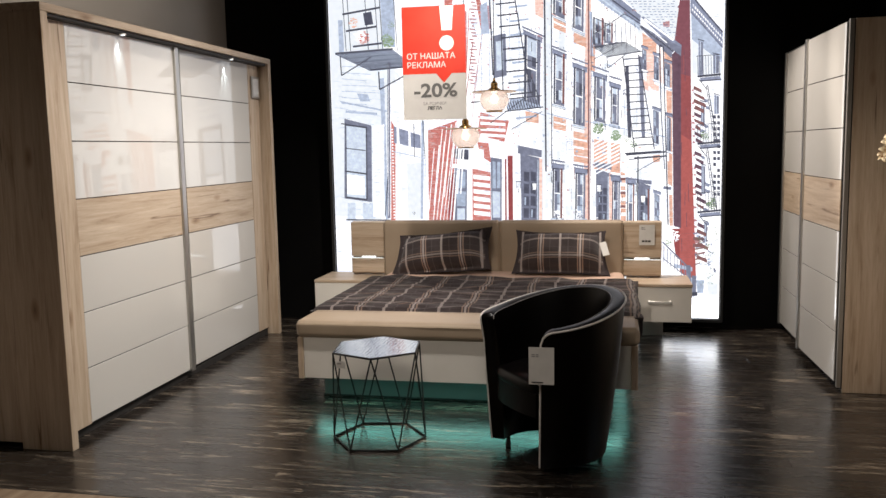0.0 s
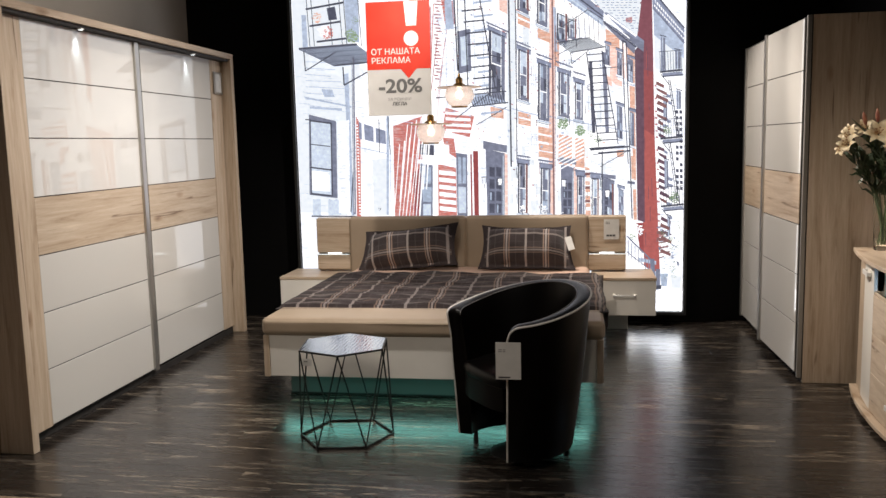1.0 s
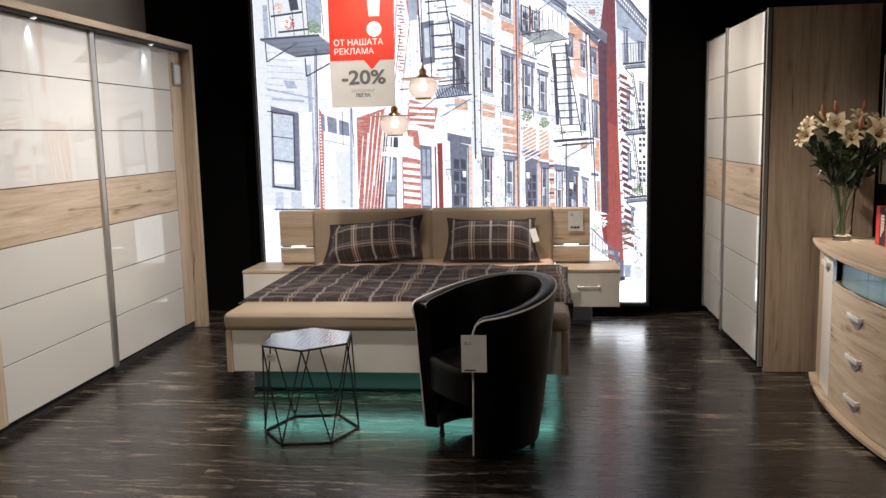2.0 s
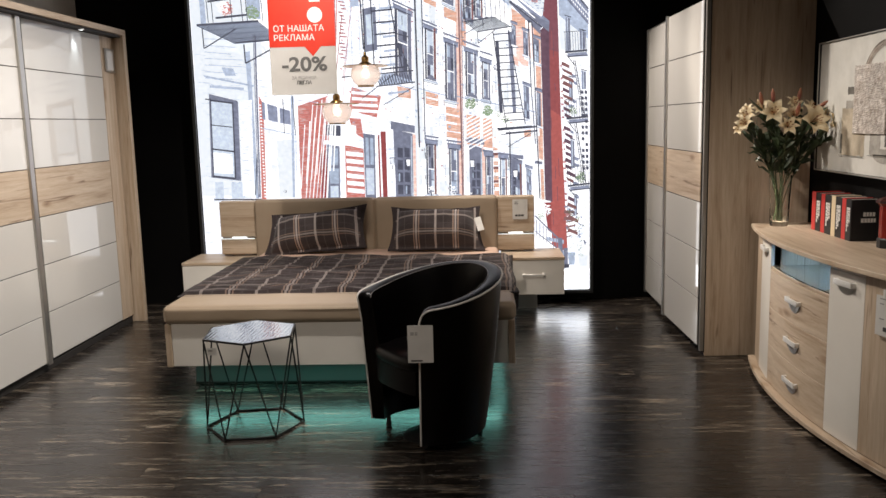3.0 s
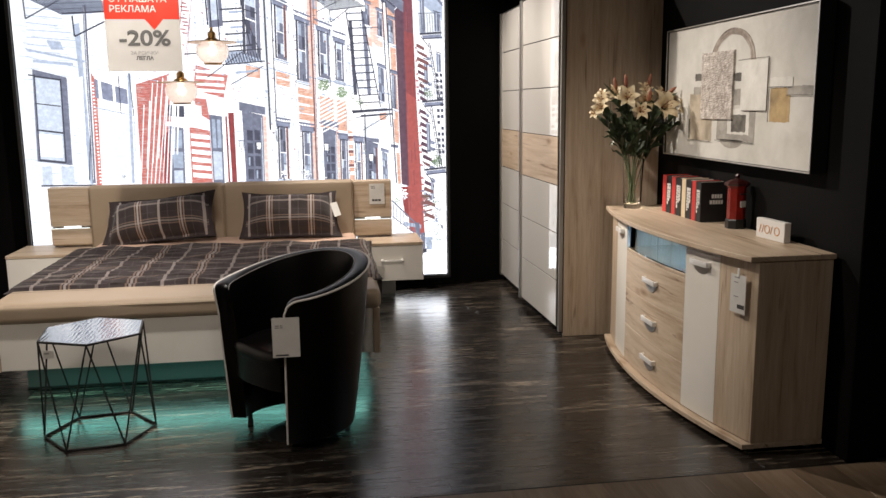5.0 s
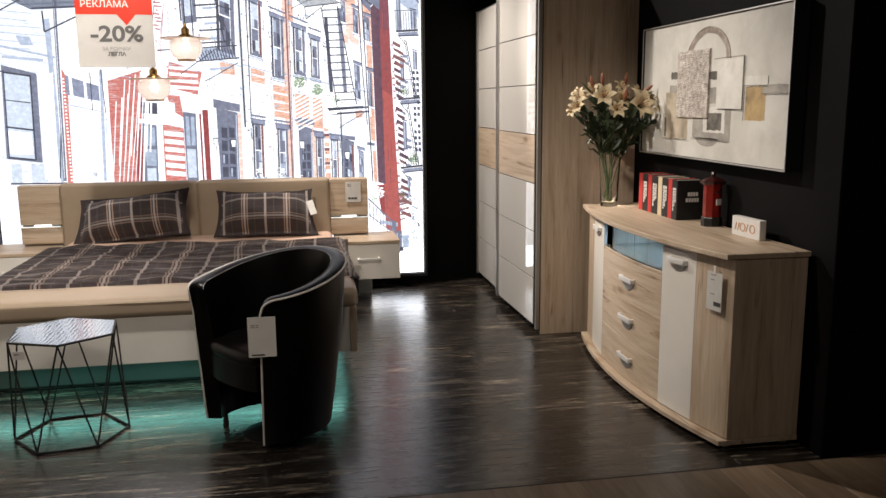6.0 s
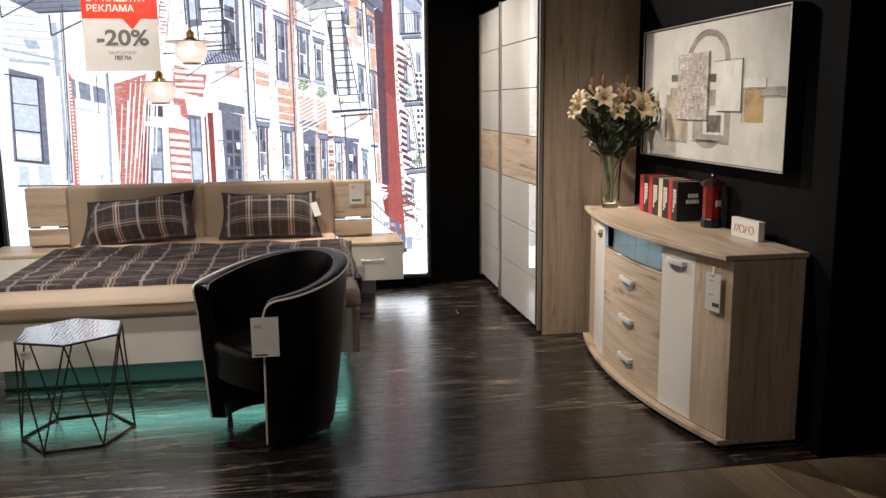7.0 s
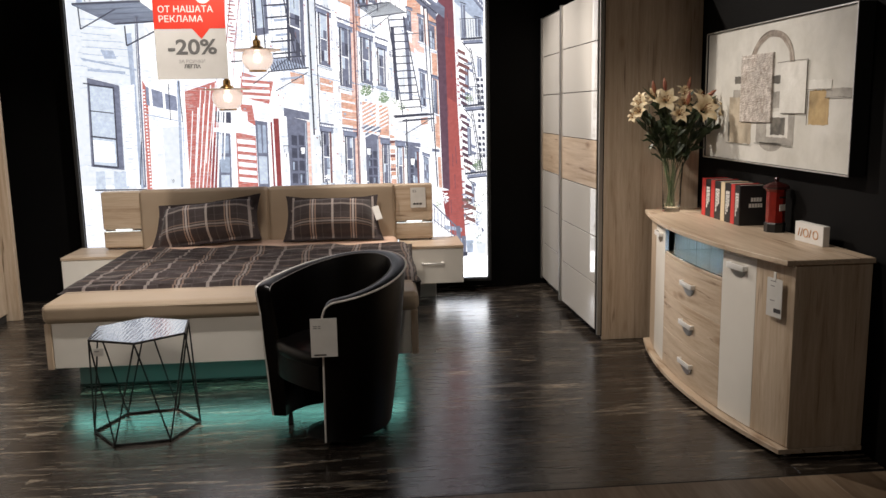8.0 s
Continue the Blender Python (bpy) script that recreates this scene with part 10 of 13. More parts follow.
quad("slate2", 291.6, 213, 294.9, 211.6, 295.3, 186.9, 292, 187)
quad("slate", 293.4, 211.7, 294.9, 211.2, 295.3, 187.7, 293.8, 187.8)
line("pane2", 293.1, 212.1, 293.5, 187, 0.5)
line("dark", 291, 213.9, 295.7, 212.4, 0.7)
quad("slate2", 302.4, 202.6, 306.5, 201.1, 306.8, 188.2, 302.7, 188.3)
quad("slate", 304.7, 201.2, 306.5, 200.7, 306.8, 189, 304.9, 189.1)
line("pane2", 304.3, 201.6, 304.5, 188.2, 0.5)
line("dark", 301.8, 203.4, 307.3, 201.9, 0.7)
quad("slate2", 294, 167.5, 296.9, 166.2, 297.3, 148.7, 294.4, 148.8)
quad("slate", 295.6, 166.2, 296.9, 165.7, 297.2, 149.6, 295.9, 149.6)
line("pane2", 295.3, 166.6, 295.7, 148.7, 0.5)
line("dark", 293.4, 168.4, 297.7, 167, 0.7)
quad("slate2", 303.8, 172.3, 307.1, 170.9, 307.4, 157.8, 304.1, 157.9)
quad("slate", 305.6, 171, 307.1, 170.5, 307.4, 158.7, 305.9, 158.7)
line("pane2", 305.3, 171.4, 305.6, 157.9, 0.5)
line("dark", 303.2, 173.2, 307.9, 171.7, 0.7)
quad("slate2", 295.3, 119.6, 298.2, 118.2, 298.6, 97, 295.7, 97)
quad("slate", 296.9, 118.2, 298.2, 117.8, 298.6, 97.9, 297.3, 97.9)
line("pane2", 296.6, 118.7, 297, 97, 0.5)
line("dark", 294.7, 120.4, 299, 119.1, 0.7)
quad("slate2", 298.2, 76, 300.3, 74.7, 300.7, 54, 298.6, 54)
quad("slate", 299.3, 74.7, 300.3, 74.3, 300.7, 54.9, 299.7, 54.9)
line("pane2", 299.1, 75.2, 299.5, 54, 0.5)
line("dark", 297.5, 76.9, 301.1, 75.6, 0.7)
line("rail", 290.1, 201.4, 307.3, 201.9, 0.5)
line("rail", 291.2, 186.2, 308, 187.3, 1.5)
line("rail", 292.9, 182.8, 308.5, 183.5, 0.8)
quad("slate2", 292.9, 185.3, 307.6, 186, 308.5, 183.1, 293.8, 182.3)
line("rail", 291, 201.3, 291.6, 186.2, 0.35)
line("rail", 292.9, 201.3, 293.6, 186.1, 0.35)
line("rail", 294.9, 201.2, 295.6, 186, 0.35)
line("rail", 296.9, 201.1, 297.6, 186, 0.35)
line("rail", 298.8, 201, 299.5, 185.9, 0.35)
line("rail", 300.8, 200.9, 301.5, 185.8, 0.35)
line("rail", 302.8, 200.9, 303.5, 185.8, 0.35)
line("rail", 304.7, 200.8, 305.4, 185.7, 0.35)
line("rail", 306.7, 200.7, 307.4, 185.6, 0.35)
line("rail", 292.1, 184.5, 298, 176.7, 0.6)
line("rail", 291, 150.1, 308.3, 151, 0.5)
line("rail", 292.1, 135.6, 309, 136.9, 1.5)
line("rail", 293.8, 132.1, 309.5, 133.1, 0.8)
quad("slate2", 293.8, 134.7, 308.6, 135.7, 309.5, 132.6, 294.7, 131.6)
line("rail", 291.8, 150.1, 292.5, 135.5, 0.35)
line("rail", 293.8, 150.1, 294.5, 135.5, 0.35)
line("rail", 295.8, 150, 296.5, 135.5, 0.35)
line("rail", 297.8, 150, 298.5, 135.4, 0.35)
line("rail", 299.8, 149.9, 300.5, 135.4, 0.35)
line("rail", 301.8, 149.9, 302.5, 135.3, 0.35)
line("rail", 303.8, 149.8, 304.5, 135.3, 0.35)
line("rail", 305.7, 149.8, 306.4, 135.3, 0.35)
line("rail", 307.7, 149.7, 308.4, 135.2, 0.35)
line("rail", 293, 133.8, 298.9, 126, 0.6)
line("rail", 291.9, 97.9, 309.4, 99.1, 0.5)
line("rail", 293, 83.1, 310.1, 84.7, 1.5)
line("rail", 294.7, 79.6, 310.6, 80.8, 0.8)
quad("slate2", 294.7, 82.2, 309.7, 83.4, 310.6, 80.4, 295.6, 79.1)
line("rail", 292.7, 97.9, 293.4, 83.1, 0.35)
line("rail", 294.8, 97.9, 295.4, 83.1, 0.35)
line("rail", 296.8, 97.9, 297.5, 83, 0.35)
line("rail", 298.8, 97.9, 299.5, 83, 0.35)
line("rail", 300.8, 97.8, 301.5, 83, 0.35)
line("rail", 302.8, 97.8, 303.5, 83, 0.35)
line("rail", 304.8, 97.8, 305.5, 83, 0.35)
line("rail", 306.8, 97.8, 307.5, 83, 0.35)
line("rail", 308.8, 97.8, 309.5, 83, 0.35)
line("rail", 293.9, 81.3, 299.9, 73.4, 0.6)
quad("brown", 288.7, 179.5, 294.5, 176.4, 294.5, 173.9, 288.4, 176.8)
quad("red3", 286.9, 177.1, 288.9, 176.6, 289, 175.3, 286.9, 175.4)
quad("brown", 288.1, 174.7, 296.6, 170.7, 296.7, 168.1, 289.9, 171.9)
quad("slate2", 296.6, 169.8, 299.3, 168.5, 299.2, 166.4, 296.7, 167.3)
quad("brown", 289.1, 169.8, 297.8, 165.3, 297.8, 162.8, 288.3, 167)
quad("red3", 287.2, 167.3, 289.3, 166.8, 289.3, 165.5, 287.3, 165.6)
quad("slate2", 297.8, 164.5, 300.2, 163.2, 300.3, 161, 297.8, 161.9)
quad("brown", 290.2, 164.9, 296.5, 161.2, 296.5, 158.6, 288.8, 162.1)
quad("plum", 289.3, 160, 294.5, 157.2, 294.5, 154.7, 289.3, 157.2)
quad("red3", 287.6, 157.5, 289.7, 157, 289.7, 155.7, 287.6, 155.8)
quad("slate2", 294.5, 156.4, 297.1, 155.1, 297, 152.9, 294.5, 153.8)
quad("brown", 288.7, 155.1, 296.7, 151.4, 296.8, 148.8, 290, 152.3)
quad("red3", 287.8, 152.6, 289.9, 152.1, 289.9, 150.8, 287.8, 150.9)
quad("slate2", 296.8, 150.6, 299.9, 149.2, 299.3, 147.1, 296.8, 148)
quad("brown", 290.5, 150.2, 294.2, 147.7, 294.2, 145.2, 290.2, 147.4)
quad("red3", 288, 147.6, 290.1, 147.2, 290.1, 145.9, 288, 145.9)
quad("slate2", 294.2, 146.9, 298.2, 145.5, 296.8, 143.4, 294.3, 144.3)
quad("plum", 289.7, 145.3, 295.5, 142.3, 295.5, 139.8, 290, 142.5)
quad("red3", 288.2, 142.7, 290.2, 142.2, 290.3, 141, 288.2, 141)
quad("plum", 290.7, 140.3, 296, 137.3, 296, 134.7, 290.8, 137.5)
quad("red3", 288.3, 137.8, 290.4, 137.3, 290.5, 136, 288.4, 136.1)
quad("plum", 290.2, 130.4, 295.3, 127.9, 295.3, 125.3, 289.9, 127.6)
quad("red3", 288.7, 127.9, 290.8, 127.4, 290.8, 126.1, 288.7, 126.1)
quad("slate2", 295.3, 127, 297.6, 125.7, 297.8, 123.5, 295.3, 124.4)
quad("plum", 290.3, 125.5, 297, 122.2, 297, 119.6, 291.7, 122.6)
quad("plum", 291, 120.5, 297.6, 117.1, 297.6, 114.5, 290.1, 117.7)
quad("red3", 289.1, 117.9, 291.2, 117.5, 291.2, 116.2, 289.1, 116.2)
quad("plum", 291.4, 115.5, 296, 112.9, 296.1, 110.3, 291.8, 112.7)
quad("red3", 289.3, 112.9, 291.4, 112.5, 291.4, 111.2, 289.3, 111.2)
quad("plum", 291.3, 110.5, 298.6, 106.9, 298.6, 104.3, 291.5, 107.7)
quad("slate2", 298.6, 106, 302.3, 104.7, 301.1, 102.5, 298.6, 103.4)
quad("plum", 291.6, 105.5, 298.6, 101.9, 298.7, 99.3, 290.6, 102.7)
quad("red3", 289.7, 102.9, 291.8, 102.5, 291.8, 101.2, 289.7, 101.2)
quad("slate2", 298.6, 101.1, 302.7, 99.7, 301.2, 97.6, 298.7, 98.5)
quad("plum", 291.1, 100.5, 296.2, 98.1, 296.3, 95.5, 291.3, 97.7)
quad("red3", 289.9, 97.9, 292, 97.5, 292, 96.2, 289.9, 96.2)
quad("plum", 292.8, 95.5, 299.2, 91.9, 299.2, 89.2, 291.8, 92.7)
quad("slate2", 299.2, 91, 303.2, 89.7, 301.7, 87.5, 299.2, 88.4)
quad("brown", 291.2, 90.5, 297.6, 87.6, 297.7, 85, 293.1, 87.7)
quad("red3", 290.2, 87.9, 292.3, 87.4, 292.4, 86.1, 290.3, 86.1)
quad("slate2", 297.6, 86.7, 301.4, 85.4, 300.2, 83.2, 297.7, 84.1)
quad("red3", 290.6, 77.8, 292.7, 77.4, 292.8, 76, 290.6, 76)
quad("slate2", 299.2, 76.2, 302, 74.9, 301.8, 72.7, 299.2, 73.5)
quad("plum", 293.6, 75.4, 300.8, 71.4, 300.8, 68.8, 293.1, 72.5)
quad("red3", 290.8, 72.8, 292.9, 72.3, 292.9, 71, 290.8, 71)
quad("brown", 293.2, 70.3, 299.8, 66.9, 299.8, 64.2, 292.5, 67.5)
quad("red3", 291, 67.7, 293.1, 67.2, 293.1, 65.9, 291, 65.9)
quad("plum", 294.1, 65.3, 301.6, 61.1, 301.7, 58.4, 292.6, 62.4)
quad("red3", 291.2, 62.6, 293.3, 62.2, 293.3, 60.9, 291.2, 60.8)
quad("slate2", 301.7, 60.2, 305.5, 58.9, 304.2, 56.7, 301.7, 57.5)
quad("brown", 294.2, 60.2, 301.4, 56.2, 301.5, 53.5, 292.4, 57.3)
quad("red3", 291.4, 57.5, 293.5, 57.1, 293.5, 55.8, 291.4, 55.8)
quad("slate2", 301.4, 55.3, 304.9, 54, 304, 51.8, 301.5, 52.7)
quad("plum", 293.7, 55.1, 300.6, 51.6, 300.6, 48.9, 293.6, 52.2)
quad("red3", 291.6, 52.4, 293.7, 52, 293.7, 50.7, 291.6, 50.7)
quad("slate2", 300.6, 50.7, 303.7, 49.4, 303.2, 47.2, 300.6, 48)
quad("brown", 293.5, 50, 300.9, 46.4, 300.9, 43.8, 292.8, 47.1)
quad("slate2", 300.9, 45.5, 303.9, 44.2, 303.5, 42, 301, 42.9)
quad("dark", 303.3, 157.1, 305.3, 156.8, 305.4, 154.3, 303.3, 154.5)
quad("dark", 306.2, 157, 308.2, 156.7, 308.3, 154.2, 306.2, 154.4)
quad("dark", 303.4, 152.6, 305.4, 152.3, 305.5, 149.8, 303.4, 150.1)
quad("dark", 306.3, 152.5, 308.3, 152.3, 308.4, 149.7, 306.3, 150)
quad("dark", 303.5, 148.1, 305.5, 147.9, 305.6, 145.3, 303.5, 145.6)
quad("dark", 306.3, 148.1, 308.4, 147.8, 308.5, 145.3, 306.4, 145.5)
quad("dark", 303.5, 143.7, 305.6, 143.4, 305.7, 140.8, 303.6, 141.1)
quad("dark", 306.4, 143.6, 308.5, 143.3, 308.5, 140.8, 306.5, 141)
quad("dark", 303.6, 139.2, 305.7, 138.9, 305.8, 136.4, 303.7, 136.6)
quad("dark", 306.5, 139.1, 308.6, 138.9, 308.6, 136.3, 306.6, 136.5)
quad("dark", 306.6, 134.6, 308.7, 134.4, 308.7, 131.8, 306.7, 132.1)
quad("dark", 303.8, 130.2, 305.9, 129.9, 305.9, 127.4, 303.9, 127.6)
quad("dark", 306.7, 130.1, 308.8, 129.9, 308.8, 127.3, 306.8, 127.6)
quad("dark", 303.9, 125.7, 306, 125.4, 306, 122.8, 303.9, 123.1)
quad("dark", 306.8, 125.6, 308.9, 125.4, 308.9, 122.8, 306.8, 123)
quad("dark", 304, 121.2, 306.1, 120.9, 306.1, 118.3, 304, 118.6)
quad("dark", 307, 116.6, 309, 116.3, 309.1, 113.8, 307, 114)
quad("dark", 304.2, 112.1, 306.2, 111.9, 306.3, 109.3, 304.2, 109.5)
quad("dark", 307.1, 112.1, 309.1, 111.8, 309.2, 109.2, 307.1, 109.5)
quad("dark", 304.2, 107.6, 306.3, 107.3, 306.4, 104.7, 304.3, 105)
quad("dark", 307.2, 107.5, 309.2, 107.3, 309.3, 104.7, 307.2, 104.9)
quad("dark", 304.3, 103, 306.4, 102.8, 306.5, 100.2, 304.4, 100.4)
quad("dark", 307.2, 103, 309.3, 102.8, 309.4, 100.2, 307.3, 100.4)
quad("dark", 304.4, 98.5, 306.5, 98.2, 306.6, 95.6, 304.5, 95.9)
quad("dark", 307.3, 98.4, 309.4, 98.2, 309.5, 95.6, 307.4, 95.8)
line("rail", 298.7, 180, 306.1, 137.4, 0.7)
line("rail", 297.5, 180.1, 304.5, 137.4, 0.5)
line("rail", 299.6, 132.4, 307.2, 84.8, 0.7)
line("rail", 298.4, 131.6, 305.5, 84.8, 0.5)
line("rail", 298, 176.7, 299.6, 176.6, 0.5)
line("rail", 298.9, 129, 300.5, 129, 0.5)
line("rail", 298.7, 172.6, 300.3, 172.6, 0.5)
line("rail", 299.6, 124.7, 301.2, 124.6, 0.5)
line("rail", 299.4, 168.5, 301.1, 168.5, 0.5)
line("rail", 300.3, 120.4, 302, 120.3, 0.5)
line("rail", 300.1, 164.5, 301.8, 164.4, 0.5)
line("rail", 301, 116, 302.7, 116, 0.5)
line("rail", 300.8, 160.4, 302.5, 160.3, 0.5)
line("rail", 301.8, 111.7, 303.4, 111.7, 0.5)
line("rail", 301.6, 156.3, 303.2, 156.2, 0.5)
line("rail", 302.5, 107.4, 304.1, 107.4, 0.5)
line("rail", 302.3, 152.2, 303.9, 152.1, 0.5)
line("rail", 303.2, 103, 304.9, 103, 0.5)
line("rail", 303, 148.1, 304.6, 148, 0.5)
line("rail", 303.9, 98.7, 305.6, 98.7, 0.5)
line("rail", 303.7, 144, 305.4, 143.9, 0.5)
line("rail", 304.7, 94.3, 306.3, 94.3, 0.5)
line("rail", 304.4, 139.8, 306.1, 139.8, 0.5)
line("rail", 305.4, 90, 307.1, 90, 0.5)
clump("green", 297.4, 141.9, 3.2, 60, 61)
clump("green", 302.9, 90, 4.2, 80, 62)
clump("green2", 298.7, 140.1, 2.2, 30, 63)
clump("green2", 304.6, 87.4, 2.4, 30, 64)
# greys of the fire escapes and shaded strips of the fronts
quad("shade2", 148, 245.2, 163.1, 246.2, 163.1, 244.7, 148, 243.5)
quad("shade2", 148.6, 234.6, 163.9, 235.6, 163.9, 234.1, 148.6, 232.9)
quad("shade2", 149.2, 224, 164.7, 225, 164.7, 223.5, 149.2, 222.2)
quad("shade2", 149.9, 213.3, 165.5, 214.4, 165.5, 212.8, 149.8, 211.5)
quad("shade2", 150.5, 202.6, 166.3, 203.7, 166.3, 202.2, 150.5, 200.8)
quad("shade2", 151.1, 191.8, 167.2, 193, 167.2, 191.4, 151.1, 190)
quad("shade2", 151.7, 181, 168, 182.2, 168, 180.7, 151.7, 179.2)
quad("shade2", 152.3, 170.1, 168.8, 171.4, 168.8, 169.9, 152.3, 168.4)
quad("shade2", 153, 159.3, 169.7, 160.6, 169.6, 159.1, 153, 157.5)
quad("shade2", 149.1, 173.6, 172, 174.6, 172.8, 166.7, 148.6, 165.6)
line("slate", 149.1, 173.1, 148.2, 166.1, 0.5)
line("slate", 151.8, 173.2, 151, 166.1, 0.5)
line("slate", 154.5, 173.2, 153.8, 166.2, 0.5)
line("slate", 157.2, 173.3, 156.5, 166.2, 0.5)
line("slate", 159.9, 173.3, 159.3, 166.3, 0.5)
line("slate", 162.6, 173.4, 162.1, 166.3, 0.5)
line("slate", 165.3, 173.4, 164.9, 166.4, 0.5)
line("slate", 167.9, 173.5, 167.6, 166.4, 0.5)
line("slate", 170.6, 173.5, 170.4, 166.5, 0.5)
quad("shade", 186.7, 239.8, 191.9, 242.1, 191.8, 183.6, 187.4, 183.8)
quad("shade", 206.7, 183.1, 210.1, 183.9, 211.2, 79.3, 207.7, 79.3)
quad("shade2", 210.4, 238.7, 212.6, 237.7, 213.5, 204.4, 211.4, 204.5)
quad("shade", 152.4, 138.3, 174.9, 132.1, 174.9, 129, 152.4, 135.2)
quad("shade", 170.4, 124.6, 174.8, 123.6, 174.6, 78.1, 171, 78.1)
quad("shade", 62.9, 124, 74.9, 124.7, 74.3, 78.3, 62.8, 78.3)
quad("shade2", 76.1, 158.1, 78.5, 158.5, 75.7, 78.3, 73.8, 78.3)
quad("shade", 32.7, 159.2, 40.9, 160.3, 40.5, 78.3, 32.7, 78.4)
quad("shade2", 41.9, 193.2, 45.7, 193.9, 46.3, 78.3, 43.9, 78.3)
quad("shade", 13.5, 207.8, 55.4, 199.5, 55.1, 188.2, 13.1, 197.8)
quad("shade2", 12.1, 168.5, 39.2, 165.9, 39.1, 164, 12.1, 166.6)
line("shade2", 10, 204.3, 40.6, 202.4, 0.5)
line("shade2", 9.8, 199.3, 34.4, 197, 0.5)
line("shade2", 9.6, 194.3, 30.9, 191.9, 0.5)
line("shade2", 9.4, 189.2, 39.5, 187.2, 0.5)
line("shade2", 9.3, 184.2, 47, 181.4, 0.5)
line("shade2", 9.1, 179.1, 34.8, 176.9, 0.5)
line("shade2", 8.9, 174.1, 30.6, 172.9, 0.5)
quad("pane2", 11.4, 91.7, 18.4, 92.2, 17.9, 78.4, 11, 78.4)
quad("pane2", 24.7, 91.2, 35, 91.6, 34.6, 78.4, 24.3, 78.4)
line("slate2", 25.7, 90.7, 25.3, 79.3, 0.25)
line("slate2", 27.4, 90.7, 27, 79.3, 0.25)
line("slate2", 29, 90.7, 28.7, 79.3, 0.25)
line("slate2", 30.7, 90.7, 30.3, 79.3, 0.25)
line("slate2", 32.4, 90.7, 32, 79.3, 0.25)
line("slate2", 34, 90.6, 33.7, 79.3, 0.25)
quad("shade2", 125.7, 247.2, 131.1, 249.6, 132.6, 225.1, 126.3, 225.4)
quad("red3", 128.3, 246.2, 132.8, 246.9, 133.5, 228.6, 129, 230.5)
quad("red3", 112, 243.6, 114.7, 243.4, 113.9, 190.7, 111.1, 189.9)
line("shade2", 120.2, 243.2, 131.3, 243.5, 0.3)
line("shade2", 124.6, 239.9, 130.6, 240.5, 0.3)
line("shade2", 120.5, 237, 131.5, 237.4, 0.3)
line("shade2", 121.7, 233.9, 126.4, 234.6, 0.3)
line("shade2", 124.4, 230.8, 131.5, 231.3, 0.3)
line("shade2", 119.8, 227.9, 126.3, 228.5, 0.3)
line("shade2", 121.1, 224.8, 128.1, 225.3, 0.3)
line("shade2", 123, 221.6, 128.9, 222.3, 0.3)
line("shade2", 124, 218.5, 130, 219.1, 0.3)
line("shade2", 119, 215.7, 130.5, 216.1, 0.3)
line("shade2", 124.3, 212.4, 130.2, 213, 0.3)
line("shade2", 119.8, 209.5, 127.9, 210, 0.3)
line("shade2", 119.5, 206.4, 130.9, 206.8, 0.3)
line("shade2", 122.2, 203.2, 130.1, 203.8, 0.3)
line("shade2", 119.1, 200.2, 126.5, 200.8, 0.3)
line("shade2", 120.8, 197.1, 131, 197.6, 0.3)
line("shade2", 118.9, 194, 128.2, 194.6, 0.3)
line("shade2", 119.7, 190.9, 131.2, 191.4, 0.3)
line("shade2", 119.9, 187.8, 129.7, 188.3, 0.3)
line("shade2", 119.2, 184.7, 131, 185.2, 0.3)
line("shade2", 121.4, 181.5, 128, 182.2, 0.3)
line("shade2", 119.3, 178.5, 130.2, 179, 0.3)
clump("green", 217.2, 148.9, 4, 90, 71)
clump("green2", 218.9, 146.2, 2.5, 34, 72)
clump("paper2", 216.3, 149.8, 3, 34, 73)
clump("green", 231, 143.3, 4, 80, 74)
clump("green", 244.8, 136.5, 3, 60, 75)
clump("green2", 231.9, 140.7, 2.4, 30, 76)
clump("paper2", 200.6, 81.6, 4, 60, 77)
clump("slate2", 187.2, 83.5, 3, 26, 78)
clump("paper2", 186.3, 81.7, 3.4, 50, 79)
quad("paper2", 165.8, 106.6, 169.4, 106.6, 168.9, 101.7, 166.2, 101.7)
line("rail", 165.3, 107.1, 169.8, 107.1, 0.6)
line("rail", 167.5, 101.7, 167.5, 98, 0.5)
line("rail", 165.8, 106.6, 166.2, 101.7, 0.3)
line("rail", 169.4, 106.6, 168.9, 101.7, 0.3)
quad("paper2", 153.1, 107.7, 156.7, 107.6, 156.2, 102.7, 153.5, 102.7)
line("rail", 152.6, 108.1, 157.2, 108.1, 0.6)
line("rail", 154.9, 102.7, 154.8, 99.1, 0.5)
line("rail", 153.1, 107.7, 153.5, 102.7, 0.3)
line("rail", 156.7, 107.6, 156.2, 102.7, 0.3)
quad("paper2", 216.4, 104.8, 219.9, 104.7, 219.5, 99.9, 216.9, 99.9)
line("rail", 216, 105.2, 220.4, 105.2, 0.6)
line("rail", 218.2, 99.9, 218.2, 96.3, 0.5)
line("rail", 216.4, 104.8, 216.9, 99.9, 0.3)
line("rail", 219.9, 104.7, 219.5, 99.9, 0.3)
quad("paper2", 250.3, 96.1, 253.8, 96, 253.4, 91.2, 250.8, 91.2)
line("rail", 249.9, 96.5, 254.2, 96.5, 0.6)
line("rail", 252.1, 91.2, 252.1, 87.6, 0.5)
line("rail", 250.3, 96.1, 250.8, 91.2, 0.3)
line("rail", 253.8, 96, 253.4, 91.2, 0.3)
# climbing plants and pots at the far corner
rnd = random.Random(31)
for k in range(34):
    px, py = 292 + 16 * rnd.random() ** 0.7, 26 + 46 * rnd.random()
    clump(rnd.choice(("green", "green2", "green2", "paper2")), px, py, rnd.uniform(0.9, 2.6), rnd.randint(8, 26), 100 + k)
